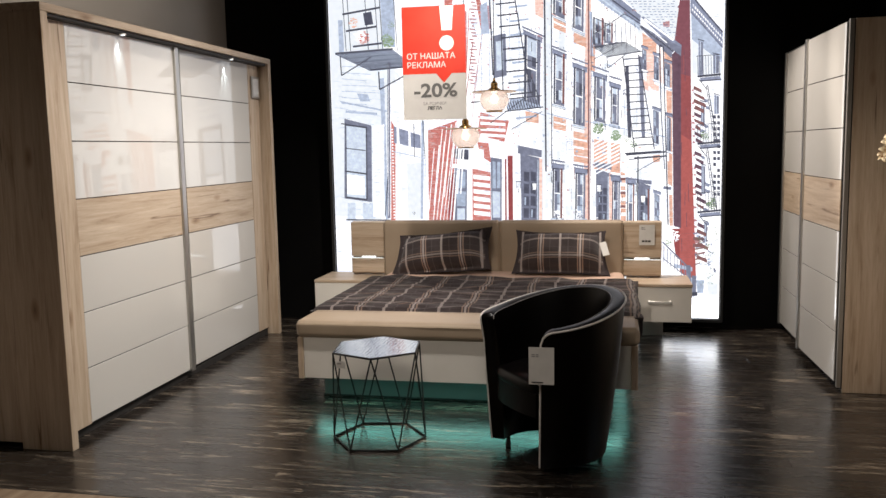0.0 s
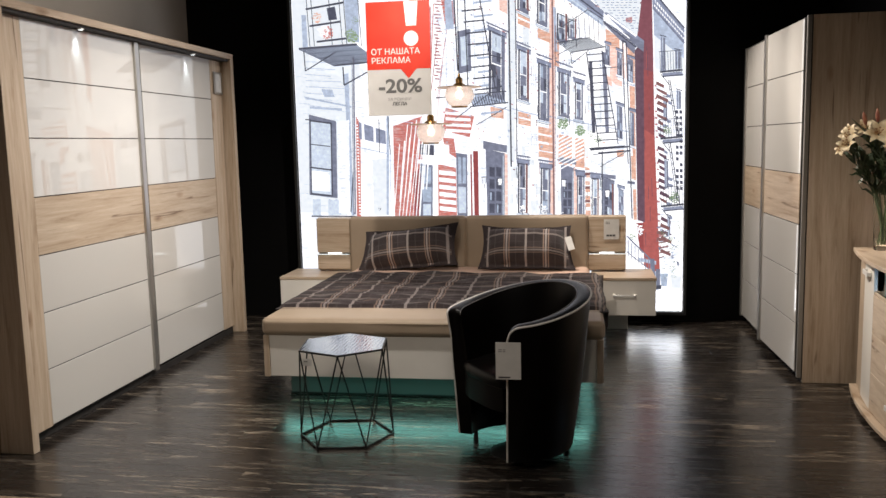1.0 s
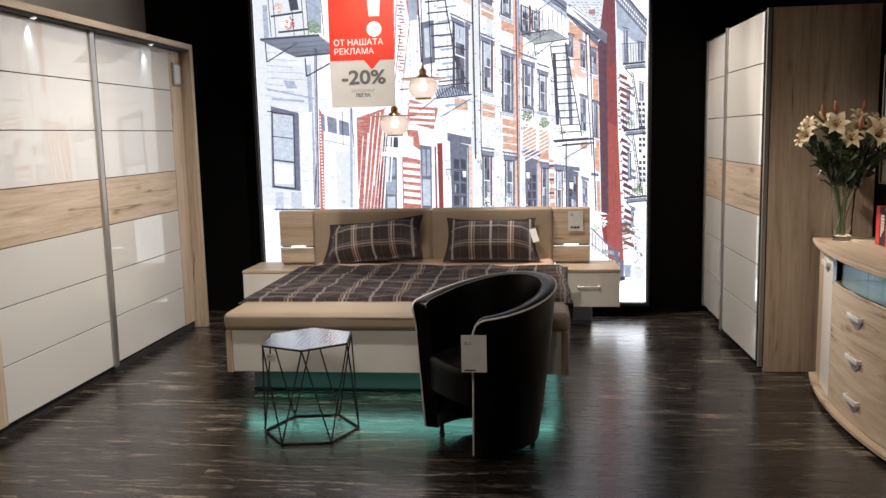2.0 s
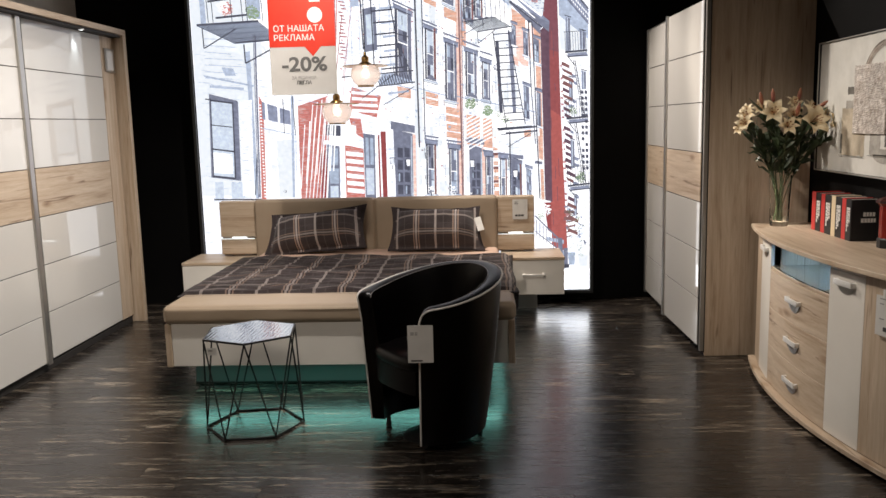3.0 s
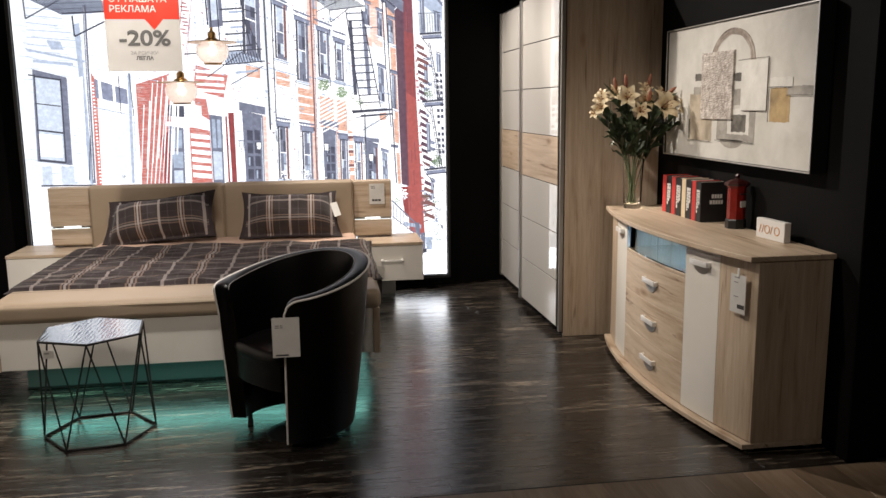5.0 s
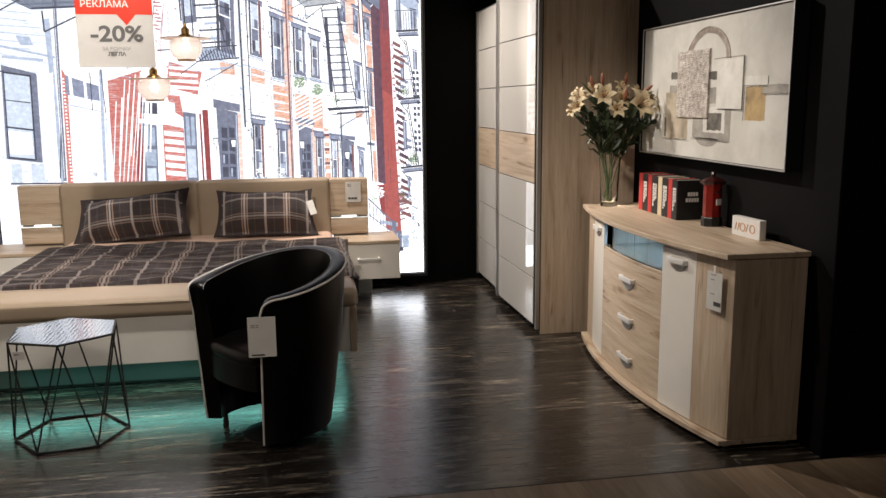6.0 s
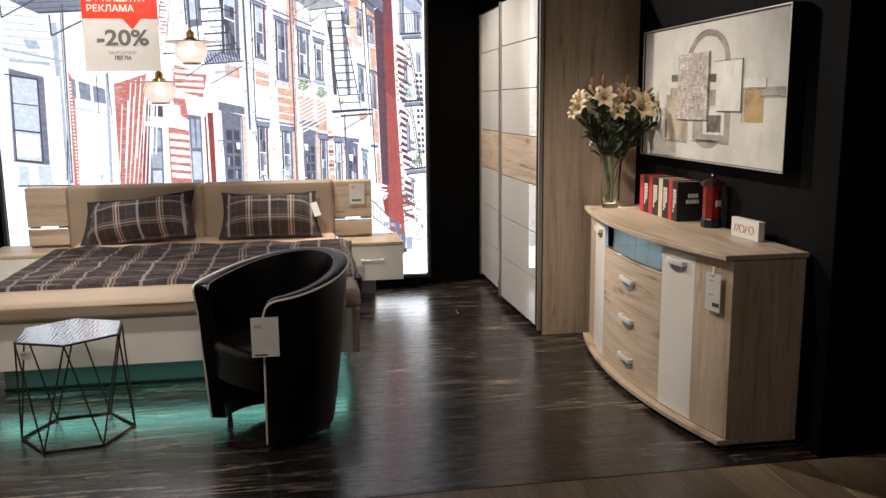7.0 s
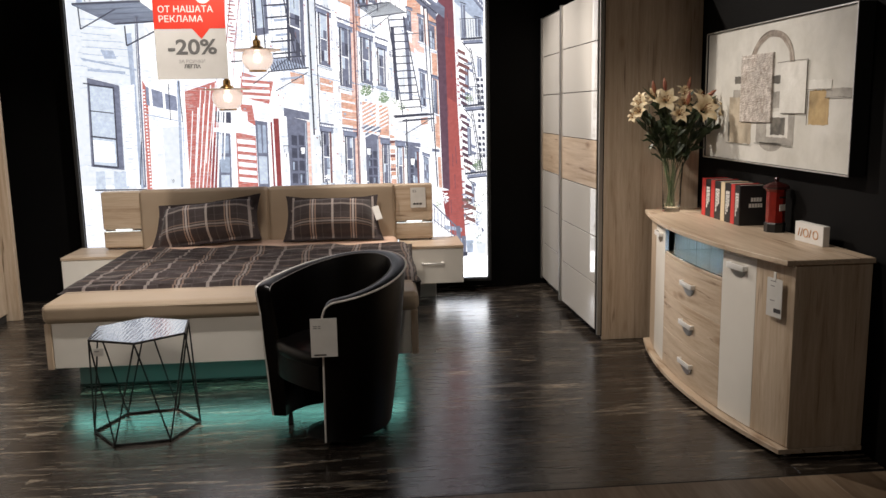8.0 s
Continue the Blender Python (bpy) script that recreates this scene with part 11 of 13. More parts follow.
# one sheet, ink over ink
sheet = bmesh.new()
for k, (name, *_) in enumerate(INKS):
    made = INK_MESH[name]
    for f in made.faces:
        f.material_index = k
    made.transform(Matrix.Translation((0, -0.0006 * k, 0)))
    me = bpy.data.meshes.new("ink")
    made.to_mesh(me)
    made.free()
    sheet.from_mesh(me)
    bpy.data.meshes.remove(me)
tagged(part("photo_print", sheet, [INK_MATERIAL[name] for name, *_ in INKS], light_box, "backlit printed street photograph"), kind="stuff")
part("case", box(-0.005, 3.109, 0.004, 0.165, -0.005, 2.825), WALL_BLACK, light_box, "black light box case")
for x0, x1, z0, z1 in ((-0.03, -0.0052, -0.03, 2.85), (3.1092, 3.13, -0.03, 2.85), (-0.005, 3.109, -0.03, -0.0052), (-0.005, 3.109, 2.8252, 2.85)):
    part("frame", box(x0, x1, -0.03, 0.165, z0, z1, 0.002), BLACK_STEEL, light_box, "slim black frame")


# ---- left wardrobe, with surround and sliding doors ----
ROW = [0.06 + 0.2957 * k for k in range(8)]


def door_panels(door, face, y0, y1, facing, seed):
    """Seven panels of a sliding door whose front lies at x = face and looks along facing (+1 or -1): the fourth is oak, the others glass."""
    for k in range(7):
        a, b = (face - 0.006, face) if facing > 0 else (face, face + 0.006)
        wood = k == 3
        part("oak_panel" if wood else "glass_panel", box(a, b, y0, y1, ROW[k] + 0.0025, ROW[k + 1] - 0.0025, 0.0015), OAK_Y if wood else WHITE_GLASS, door, "pale oak band" if wood else "")


def left_wardrobe():
    t = thing("wardrobe", -2.75, 5.17, 0, "pale oak wardrobe with white glass sliding doors and lit cornice", "wardrobe")
    ox, oy = 2.75, -5.17

    def b(x0, x1, y0, y1, z0, z1, bevel=0.002):
        return box(x0 + ox, x1 + ox, y0 + oy, y1 + oy, z0, z1, bevel)

    part("body", b(-3.05, -2.60, 3.87, 6.47, 0.03, 2.10), OAK_Z, t)
    part("plinth", b(-2.60, -2.53, 3.88, 6.46, 0.0, 0.045), SHADOW_GAP, t, "dark recessed plinth")
    part("end_panel", b(-3.05, -2.70, 3.835, 3.868, 0.025, 2.15), OAK_Z, t)
    part("surround_side", b(-2.72, -2.437, 3.815, 3.865, 0.0, 2.145), OAK_Z, t)
    part("surround_side", b(-2.72, -2.437, 6.472, 6.522, 0.0, 2.145), OAK_Z, t)
    cornice = part("cornice", b(-2.72, -2.437, 3.815, 6.522, 2.146, 2.186), OAK_Y, t)
    part("inner_cornice", b(-2.62, -2.455, 3.868, 6.47, 2.128, 2.145), SHADOW_GAP, t, "dark running track")
    for y in (4.53, 5.88):
        part("spot_ring", lathe([(0.0, 2.121), (0.018, 2.121), (0.018, 2.129)], 16, (-2.462 + ox, y + oy, 0)), CHROME, cornice, "small chrome downlight")
        part("spot_bulb", lathe([(0.0, 2.1185), (0.011, 2.1195), (0.011, 2.1212)], 12, (-2.462 + ox, y + oy, 0)), LED_WHITE, cornice, "lit white lens")
    for y0, y1, glass0, glass1, x in ((3.875, 5.20, 4.072, 5.13, -2.500), (5.17, 6.465, 5.25, 6.268, -2.520)):
        door = part("door", b(x - 0.026, x - 0.0065, y0, y1, 0.055, 2.128, 0.001), SHADOW_GAP, t, "sliding door")
        door_panels(door, x + ox, glass0 + oy, glass1 + oy, 1, 1)
        if y0 < 5:
            part("stile", b(x - 0.0062, x + 0.001, y0, glass0 - 0.002, 0.057, 2.127, 0.0015), OAK_Z, door, "pale oak outer stile")
            part("profile_handle", b(x - 0.0062, x + 0.014, glass1 + 0.002, glass1 + 0.05, 0.05, 2.128, 0.003), ALU, door, "full-height aluminium handle profile")
        else:
            part("stile", b(x - 0.0062, x + 0.001, glass1 + 0.002, y1, 0.057, 2.127, 0.0015), OAK_Z, door, "pale oak outer stile")
    return t


left_wardrobe()


def right_wardrobe():
    t = thing("wardrobe", 1.80, 6.22, 0, "pale oak wardrobe with white glass sliding doors and aluminium strips", "wardrobe")
    ox, oy = -1.80, -6.22

    def b(x0, x1, y0, y1, z0, z1, bevel=0.002):
        return box(x0 + ox, x1 + ox, y0 + oy, y1 + oy, z0, z1, bevel)

    part("side_panel", b(1.519, 2.11, 5.352, 5.377, 0.0, 2.142), OAK_Z, t)
    part("body", b(1.56, 2.11, 5.379, 7.085, 0.03, 2.135), OAK_Z, t)
    part("plinth", b(1.54, 1.56, 5.379, 7.08, 0.0, 0.045), SHADOW_GAP, t, "dark recessed plinth")
    part("top_track", b(1.50, 1.56, 5.379, 7.085, 2.118, 2.138), ALU, t)
    part("side_strip", b(1.488, 1.512, 5.353, 5.377, 0.03, 2.142), SIDE_STRIP, t, "grey aluminium edge strip")
    part("shadow_joint", b(1.5125, 1.5185, 5.358, 5.377, 0.02, 2.14, 0), SHADOW_GAP, t, "dark joint beside the edge strip")
    for y0, y1, x in ((5.38, 6.25, 1.478), (6.23, 7.085, 1.496)):
        door = part("door", b(x + 0.0065, x + 0.024, y0, y1, 0.055, 2.128, 0.001), SHADOW_GAP, t, "sliding door")
        if y0 < 6:  # turned a little so that its glass mirrors the light box's edge
            edge = Matrix.Translation((x + ox, y0 + oy, 0))
            door.matrix_basis = edge @ Matrix.Rotation(radians(1.3), 4, "Z") @ edge.inverted()
        door_panels(door, x + ox, (y0 + 0.004 if y0 < 6 else y0 + 0.03) + oy, y1 - 0.045 + oy, -1, 2)
        part("profile_handle", b(x - 0.012, x + 0.0062, y1 - 0.043, y1, 0.05, 2.135, 0.003), ALU, door, "full-height aluminium handle profile")
    return t


right_wardrobe()


# ---- bed ----
def cushion(x0, x1, y0, y1, z0, z1, radius, crown=0.005, cuts=17):
    """A padded block with rounded edges and slightly bulging faces."""
    bm = box(-1, 1, -1, 1, -1, 1)
    bmesh.ops.subdivide_edges(bm, edges=bm.edges[:], cuts=cuts, use_grid_fill=True)
    c, h = Vector(((x0 + x1) / 2, (y0 + y1) / 2, (z0 + z1) / 2)), Vector(((x1 - x0) / 2, (y1 - y0) / 2, (z1 - z0) / 2))
    border = 1 - 8 / (cuts + 1)  # the outer four rows make the rounding
    for v in bm.verts:
        u = v.co.copy()
        p = Vector((0, 0, 0))
        for i in range(3):
            q = abs(u[i])
            inner = h[i] - radius
            p[i] = math.copysign(inner * q / border if q < border else inner + radius * (q - border) / (1 - border), u[i])
        core = Vector([max(-(h[i] - radius), min(h[i] - radius, p[i])) for i in range(3)])
        d = p - core
        if d.length > 1e-9:
            d = d.normalized() * radius
        out = core + d
        for i in range(3):
            j, k = (i + 1) % 3, (i + 2) % 3
            if abs(u[i]) > 0.999:
                out[i] += math.copysign(crown * (1 - u[j] ** 4) * (1 - u[k] ** 4), u[i])
        wrinkle = 0.0015 * noise.noise((out + c) * 9)
        v.co = c + out + Vector((wrinkle, wrinkle, wrinkle))
    return bm


def cloth_grid(nx, ny, at):
    """A cloth of nx by ny cells; at(u, v) gives the place and the UV in metres."""
    bm = bmesh.new()
    layer = bm.loops.layers.uv.new("UVMap")
    rows, uvs = [], {}
    for j in range(ny + 1):
        row = []
        for i in range(nx + 1):
            place, uv = at(i / nx, j / ny)
            v = bm.verts.new(place)
            uvs[v] = uv
            row.append(v)
        rows.append(row)
    for j in range(ny):
        for i in range(nx):
            f = bm.faces.new((rows[j][i], rows[j][i + 1], rows[j + 1][i + 1], rows[j + 1][i]))
            for loop in f.loops:
                loop[layer].uv = uvs[loop.vert]
    return bm


BX, BY = -0.62, 5.72  # middle of the bed


def bed():
    t = thing("bed", BX, BY, 0, "double bed with beige padded headboard, white frame and foot bench", "bed")

    def b(x0, x1, y0, y1, z0, z1, bevel=0.003):
        return box(x0 - BX, x1 - BX, y0 - BY, y1 - BY, z0, z1, bevel)

    part("foot_board", b(-1.535, 0.295, 4.672, 4.70, 0.172, 0.410), WHITE, t)
    part("corner_post", b(-1.570, -1.537, 4.668, 4.72, 0.168, 0.410), OAK_Z, t)
    part("corner_post", b(0.297, 0.332, 4.668, 4.72, 0.168, 0.410), OAK_Z, t)
    part("side_rail", b(-1.566, -1.538, 4.722, 6.69, 0.172, 0.409), WHITE, t)
    part("side_rail", b(0.299, 0.328, 4.722, 6.69, 0.172, 0.409), WHITE, t)
    part("plinth", b(-1.50, 0.20, 4.90, 6.70, 0.0, 0.199), PLINTH_GREY, t, "recessed grey plinth")
    # thin dark strip round the plinth's bottom
    part("plinth_foot", b(-1.505, 0.205, 4.895, 6.705, 0.0, 0.012), SHADOW_GAP, t)
    part("slat_base", b(-1.53, 0.29, 4.705, 6.69, 0.20, 0.30), SHADOW_GAP, t)
    led = part("led_strip", b(-1.45, 0.20, 4.752, 4.768, 0.186, 0.199, 0), LED_TEAL, t, "teal light strip")
    bench = part("bench_cushion", cushion(-1.572 - BX, 0.336 - BX, 4.655 - BY, 4.99 - BY, 0.4105, 0.508, 0.026, 0.004), BEIGE, t, "beige padded foot bench", 60)
    part("seam", rod([(-1.560 - BX, 4.6545 - BY, 0.487), (-0.6 - BX, 4.6505 - BY, 0.487), (0.324 - BX, 4.6545 - BY, 0.487)], 0.0022), BEIGE, bench, "stitched seam", 60)
    part("mattress", cushion(-1.53 - BX, 0.292 - BX, 4.995 - BY, 6.69 - BY, 0.30, 0.504, 0.04, 0.0), SHEET, t, "mattress with peach fitted sheet", 60)
    # headboard
    part("headboard_panel", b(-1.888, 0.572, 6.782, 6.815, 0.454, 0.886), OAK_X, t)
    part("head_rail", b(-1.60, 0.30, 6.70, 6.815, 0.172, 0.453), WHITE, t)
    for x0, x1 in ((-1.602, -0.662), (-0.658, 0.282)):
        part("headboard_cushion", cushion(x0 - BX, x1 - BX, 6.695 - BY, 6.78 - BY, 0.44, 0.894, 0.022, 0.004), BEIGE, t, "beige padded headboard cushion", 50)
    for x0, x1 in ((-1.888, -1.606), (0.286, 0.572)):
        part("headboard_front", b(x0, x1, 6.735, 6.78, 0.606, 0.882), OAK_X, t)
        part("headboard_front", b(x0, x1, 6.735, 6.78, 0.468, 0.590), OAK_X, t)
        shelf = part("glass_shelf", b(x0 + 0.003, x1 - 0.003, 6.705, 6.779, 0.5925, 0.5985, 0.001), GLASS, t, "lit glass shelf")
        # emitting strip added in front of the glass to imitate its lit edge
        part("shelf_edge_glow", b(x0 + 0.006, x1 - 0.006, 6.7035, 6.7049, 0.5930, 0.5980, 0), EDGE_GLOW, shelf, "added glowing strip for the light in the glass edge")
        part("shelf_light", b((x0 + x1) / 2 - 0.055, (x0 + x1) / 2 + 0.055, 6.745, 6.779, 0.600, 0.6035, 0), LED_WHITE, shelf, "white light strip")
    for x in (-1.75, 0.50):
        part("leg", b(x - 0.09, x + 0.09, 6.74, 6.81, 0.0, 0.164), ALU, t)
    card = part("price_card", b(0.405, 0.52, 6.728, 6.7305, 0.705, 0.86, 0), CARD, t, "white price card")
    part("print", text_bars(0.42 - BX, 0.842, 0.04, 2, y=6.728 - BY, seed=3), INK_PALE, card)
    part("print", text_bars(0.425 - BX, 0.742, 0.08, 1, y=6.728 - BY, height=0.014, seed=5), INK, card)
    return t


bed()


def nightstand(x0, x1):
    t = thing("nightstand", (x0 + x1) / 2, 6.67, 0.165, "white bedside drawer unit with oak top and chrome handle", "nightstand", "nightstands beside the bed")
    w = (x1 - x0) / 2
    part("body", box(-w + 0.004, w - 0.004, -0.203, 0.215, 0.0, 0.262, 0.002), WHITE, t)
    part("top", box(-w, w, -0.222, 0.217, 0.263, 0.286, 0.003), OAK_X, t, "pale oak top")
    front = part("drawer_front", box(-w + 0.004, w - 0.004, -0.221, -0.2045, 0.003, 0.259, 0.002), WHITE, t)
    part("handle", handle_bar(0.165), CHROME, front, "chrome bar handle", 40).location = (0.0, -0.2215, 0.155)
    return t


def handle_bar(width):
    """A flat bow handle that stands off a front facing -y."""
    bm = box(-width / 2, width / 2, -0.028, -0.021, -0.007, 0.007, 0.002)
    for s in (-1, 1):
        x = s * (width / 2 - 0.009)
        box(x - 0.009, x + 0.009, -0.0215, 0.0, -0.009, 0.009, 0.002, bm)
    return bm


nightstand(0.312, 0.778)
nightstand(-2.115, -1.612)


def bed_cover():
    """The plaid cover: rumpled on top, hanging over both sides."""
    t = thing("bed_cover", BX, BY, 0.504, "rumpled dark plaid cover with cream and tan bands on the bed", "bedspread")
    half, drop = 0.925, 0.17

    def at(u, v):
        s = (u - 0.5) * 2 * (half + drop)
        y = -0.785 + 1.29 * v
        over = max(0.0, abs(s) - half)
        x = math.copysign(min(abs(s), half) + 0.035 * math.sin(min(1, over / 0.06) * math.pi / 2), s)
        hem = 0.012 * noise.noise(Vector((s * 3, v * 2, 4)))
        z = 0.024 + 0.013 * noise.noise(Vector((x * 1.8, y * 7, 0))) + 0.017 * noise.noise(Vector((x * 2.6 + y * 2, y * 17, 3))) + 0.011 * noise.noise(Vector((x * 5, y * 42 + x * 6, 11))) + 0.008 * noise.noise(Vector((x * 9 + y * 3, y * 6, 7)))
        calm = min(1.0, max(0.0, (half + 0.01 - abs(s)) / 0.12))
        z = max(0.024 + (z - 0.024) * (0.12 + 0.88 * calm), 0.004)
        if over > 0:
            z -= max(0.0, over - 0.02) * 0.95
            x += math.copysign(0.010 * noise.noise(Vector((y * 7, over * 5, 1))), s)
            if s > 0:  # bunched folds on this side
                x += min(1.0, over / 0.08) * (0.022 + 0.03 * noise.noise(Vector((y * 9, over * 14, 5))))
        if v < 0.03 or v > 0.985:
            z = 0.004
        lean = 0.03 * noise.noise(Vector((x * 2.5, 0, 9)))
        return Vector((x, y + lean * (1 - v) + hem * 0.3, z)), (s + 0.02 * noise.noise(Vector((x * 3, y * 3, 2))) + 3, y + 3)

    bm = cloth_grid(130, 150, at)
    bmesh.ops.solidify(bm, geom=bm.faces[:], thickness=0.006)
    cloth = part("cloth", bm, PLAID, t, smooth=80)
    edge = [at(k / 60, 0.0)[0] for k in range(61)] + [at(1.0, k / 40)[0] for k in range(1, 41)]
    edge = [at(0.0, k / 40)[0] for k in range(40, 0, -1)] + edge
    part("hem", rod(edge, 0.0045, sides=6), SEAM, cloth, "stitched dark hem", 80)
    return t


bed_cover()


def pillow(x, y, z, width, height, turn, lean, skew, label):
    t = thing("pillow", x, y, z, label, "pillow", "plaid pillows on the bed")
    t.matrix_world = pose(x, y, z, lean, turn, 0)

    def side(front):
        def at(u, v):
            a, b = u * 2 - 1, v * 2 - 1
            sag = 0.5 * (1 - b)  # wider and slumped towards the foot
            px = width / 2 * a * (0.97 + 0.075 * sag - 0.075 * (1 - b * b) * abs(a) ** 5) + skew * (v - 0.5)
            pz = height * v - 0.022 * (1 - a * a) * max(0, b) ** 3 + 0.012 * (1 - abs(a)) * max(0, -b) ** 4
            inside = max(0.0, 1 - (abs(a) / 0.86) ** 3.2) * max(0.0, 1 - (abs(b) / 0.80) ** 3.2)
            puff = 0.135 * inside ** 0.55 if inside > 0 else 0.0
            fold = 0.013 * noise.noise(Vector((px * 8 + x * 5, pz * 8, 2))) + 0.006 * noise.noise(Vector((px * 20, pz * 16 + x, 5)))
            py = -(0.006 + puff) + fold if front else 0.006 + puff * 0.6 + fold
            return Vector((px, py, pz)), (px + 5 + x, pz + 5.06)
        bm = cloth_grid(44, 32, at)
        bm.faces.ensure_lookup_table()
        for k, f in enumerate(bm.faces):
            i, j = k % 44, k // 44
            f.material_index = 1 if i < 2 or i > 41 or j < 1 or j > 30 else 0
        return bm

    part("front", side(True), [PLAID_PILLOW, FLANGE], t, "plaid front with plain dark flange", 80)
    part("back", side(False), [PLAID_PILLOW, FLANGE], t, smooth=80)
    return t


pillow(-1.068, 6.43, 0.515, 0.765, 0.355, -5.5, -30, 0.045, "dark plaid pillow propped against the headboard")
second = pillow(-0.18, 6.43, 0.515, 0.70, 0.36, 0.5, -30, -0.01, "dark plaid pillow with a white tag, against the headboard")
tag = part("label_tag", box(-0.024, 0.024, -0.001, 0.001, -0.055, 0.055), CARD, second, "white paper tag")
tag.matrix_basis = Matrix.Translation((0.325, -0.060, 0.19)) @ Matrix.Rotation(radians(-16), 4, "Y")
part("tag_thread", rod([(0.312, -0.058, 0.235), (0.300, -0.03, 0.300)], 0.0015, sides=4), SEAM, second)


# ---- hexagonal wire side table ----
def side_table():
    t = thing("side_table", -0.972, 4.238, 0, "hexagonal black wire side table with shiny hammered top", "side table")
    r, h = 0.236, 0.474
    top = [(r * math.cos(radians(38 + 60 * k)), r * math.sin(radians(38 + 60 * k))) for k in range(6)]
    low = [(r * math.cos(radians(8 + 60 * k)), r * math.sin(radians(8 + 60 * k))) for k in range(6)]
    part("tabletop", prism([(x * 0.985, y * 0.985) for x, y in top], h - 0.006, h + 0.001, 0.0015), TABLETOP, t, "shiny hammered metal top")
    part("top_ring", rod([(x, y, h - 0.003) for x, y in top], 0.0055, closed=True), BLACK_STEEL, t, smooth=40)
    part("bottom_ring", rod([(x, y, 0.0055) for x, y in low], 0.0055, closed=True), BLACK_STEEL, t, smooth=40)
    for k in range(6):
        for q in (k, (k + 1) % 6):
            part("strut", rod([(*top[k], h - 0.004), (*low[q], 0.006)], 0.004), BLACK_STEEL, t, smooth=40)
    card = part("label_tag", box(-0.150, -0.105, -0.205, -0.203, h - 0.060, h - 0.025), CARD, t, "small white tag")
    part("print", text_bars(-0.145, h - 0.035, 0.03, 1, y=-0.205, seed=8), INK_PALE, card)
    return t


TABLETOP = material("hammered_metal_top", (0.40, 0.41, 0.43), 0.11, 0.9)
w = node(TABLETOP, "ShaderNodeTexWave", Scale=17.0, Distortion=5.0, Detail=2.0)
link(TABLETOP, coords(TABLETOP, (1, 1, 1)), 0, w, "Vector")
bump(TABLETOP, w, "Fac", 0.13, 0.002)
side_table()


# ---- black tub chair ----
def tub_chair():
    t = thing("tub_chair", -0.095, 4.09, 0, "black leather tub chair with white piping and a price card", "armchair")
    a0, a1, facing = -92.0, 165.0, 36.5

    def wall(angle, f, inset=0.0):
        """A point of the shell at an angle; f runs from the foot (0) to the rim (1)."""
        lift = math.cos(radians(min(90, abs(angle - facing) / 128.5 * 90))) ** 1.6
        top = 0.674 + 0.112 * lift
        low = 0.055
        for end, deep in ((angle - a0, 0.055), (a1 - angle, 0.02)):
            e = min(1.0, max(0.0, end) / 10)
            top -= deep * (1 - math.sqrt(1 - (1 - e) ** 2))
        z = low + (top - low) * f
        r = 0.277 + 0.072 * (max(0, z - 0.05) / 0.75) ** 0.9 - inset
        pinch = 0.004 * (1 - lift) * f
        angle += 6.5 * max(0.0, (z - 0.50) / 0.17) ** 1.6 * max(0.0, 1 - (a1 - angle) / 25)  # the free arm flares at its top
        lean = -0.016 * (1 - min(1, z / 0.7))
        return Vector(((r - pinch) * math.cos(radians(angle)) + lean, (r - pinch) * math.sin(radians(angle)), z))

    bm = bmesh.new()
    n, thick = 120, 0.062
    section = [(f, 0.004 * math.sin(f * math.pi) * -1) for f in (0, 0.05, 0.2, 0.4, 0.6, 0.8, 0.93)]
    rings = []
    for k in range(n + 1):
        angle = a0 + (a1 - a0) * k / n
        ring = [wall(angle, f, i) for f, i in section]
        rim = wall(angle, 1.0)
        ring += [wall(angle, 0.985, 0.001), rim + Vector((0, 0, 0.0)), wall(angle, 1.0, thick * 0.25) + Vector((0, 0, 0.007)), wall(angle, 1.0, thick * 0.5) + Vector((0, 0, 0.009)), wall(angle, 1.0, thick * 0.75) + Vector((0, 0, 0.007)), wall(angle, 1.0, thick), wall(angle, 0.985, thick + 0.002)]
        ring += [wall(angle, f, thick + 0.012 * math.sin(f * math.pi)) for f in (0.9, 0.7, 0.5, 0.3, 0.12, 0.0)]
        rings.append([bm.verts.new(p) for p in ring])
    for a, b in zip(rings, rings[1:]):
        for k in range(len(a)):
            q = (k + 1) % len(a)
            bm.faces.new((a[k], a[q], b[q], b[k]))
    bm.faces.new(rings[0]), bm.faces.new(rings[-1][::-1])
    shell = part("shell", bm, LEATHER, t, smooth=50)
    # white piping on the outer rim, a thinner grey line on the inner
    for inset in (0.0, thick):
        line = [wall(a0 + (a1 - a0) * k / 140, 1.0, inset + (0.001 if inset else -0.003)) + Vector((0, 0, 0.001)) for k in range(141)]
        if not inset:
            foot0 = [wall(a0, f / 14, -0.003) for f in range(14)]
            foot1 = [wall(a1, f / 14, -0.003) for f in range(13, -1, -1)]
            line = foot0 + line + foot1
        part("piping", rod(line, 0.0046 if not inset else 0.0022, sides=6), RIM_LINE_GREY if inset else PIPING, shell, "thin grey line along the inner rim" if inset else "white piping", 80)
    seat = [(0.225 * math.cos(radians(a)), 0.225 * math.sin(radians(a))) for a in range(-92, 168, 8)]
    front = []
    for a in range(172, 264, 8):  # nearly straight across between the arms
        q = 0.258 - 0.052 * math.sin(math.pi * (a - 168) / 98)
        front.append((q * math.cos(radians(a)), q * math.sin(radians(a))))
    bm = prism(seat + front, 0.27, 0.378)
    part("seat_base", bm, LEATHER, t, smooth=50)
    cush = bmesh.new()
    rings = []
    outline = seat + front
    for f, z in ((1.0, 0.38), (1.03, 0.398), (1.0, 0.424), (0.9, 0.437), (0.6, 0.447), (0.25, 0.449)):
        rings.append([cush.verts.new((x * f, y * f, z)) for x, y in outline])
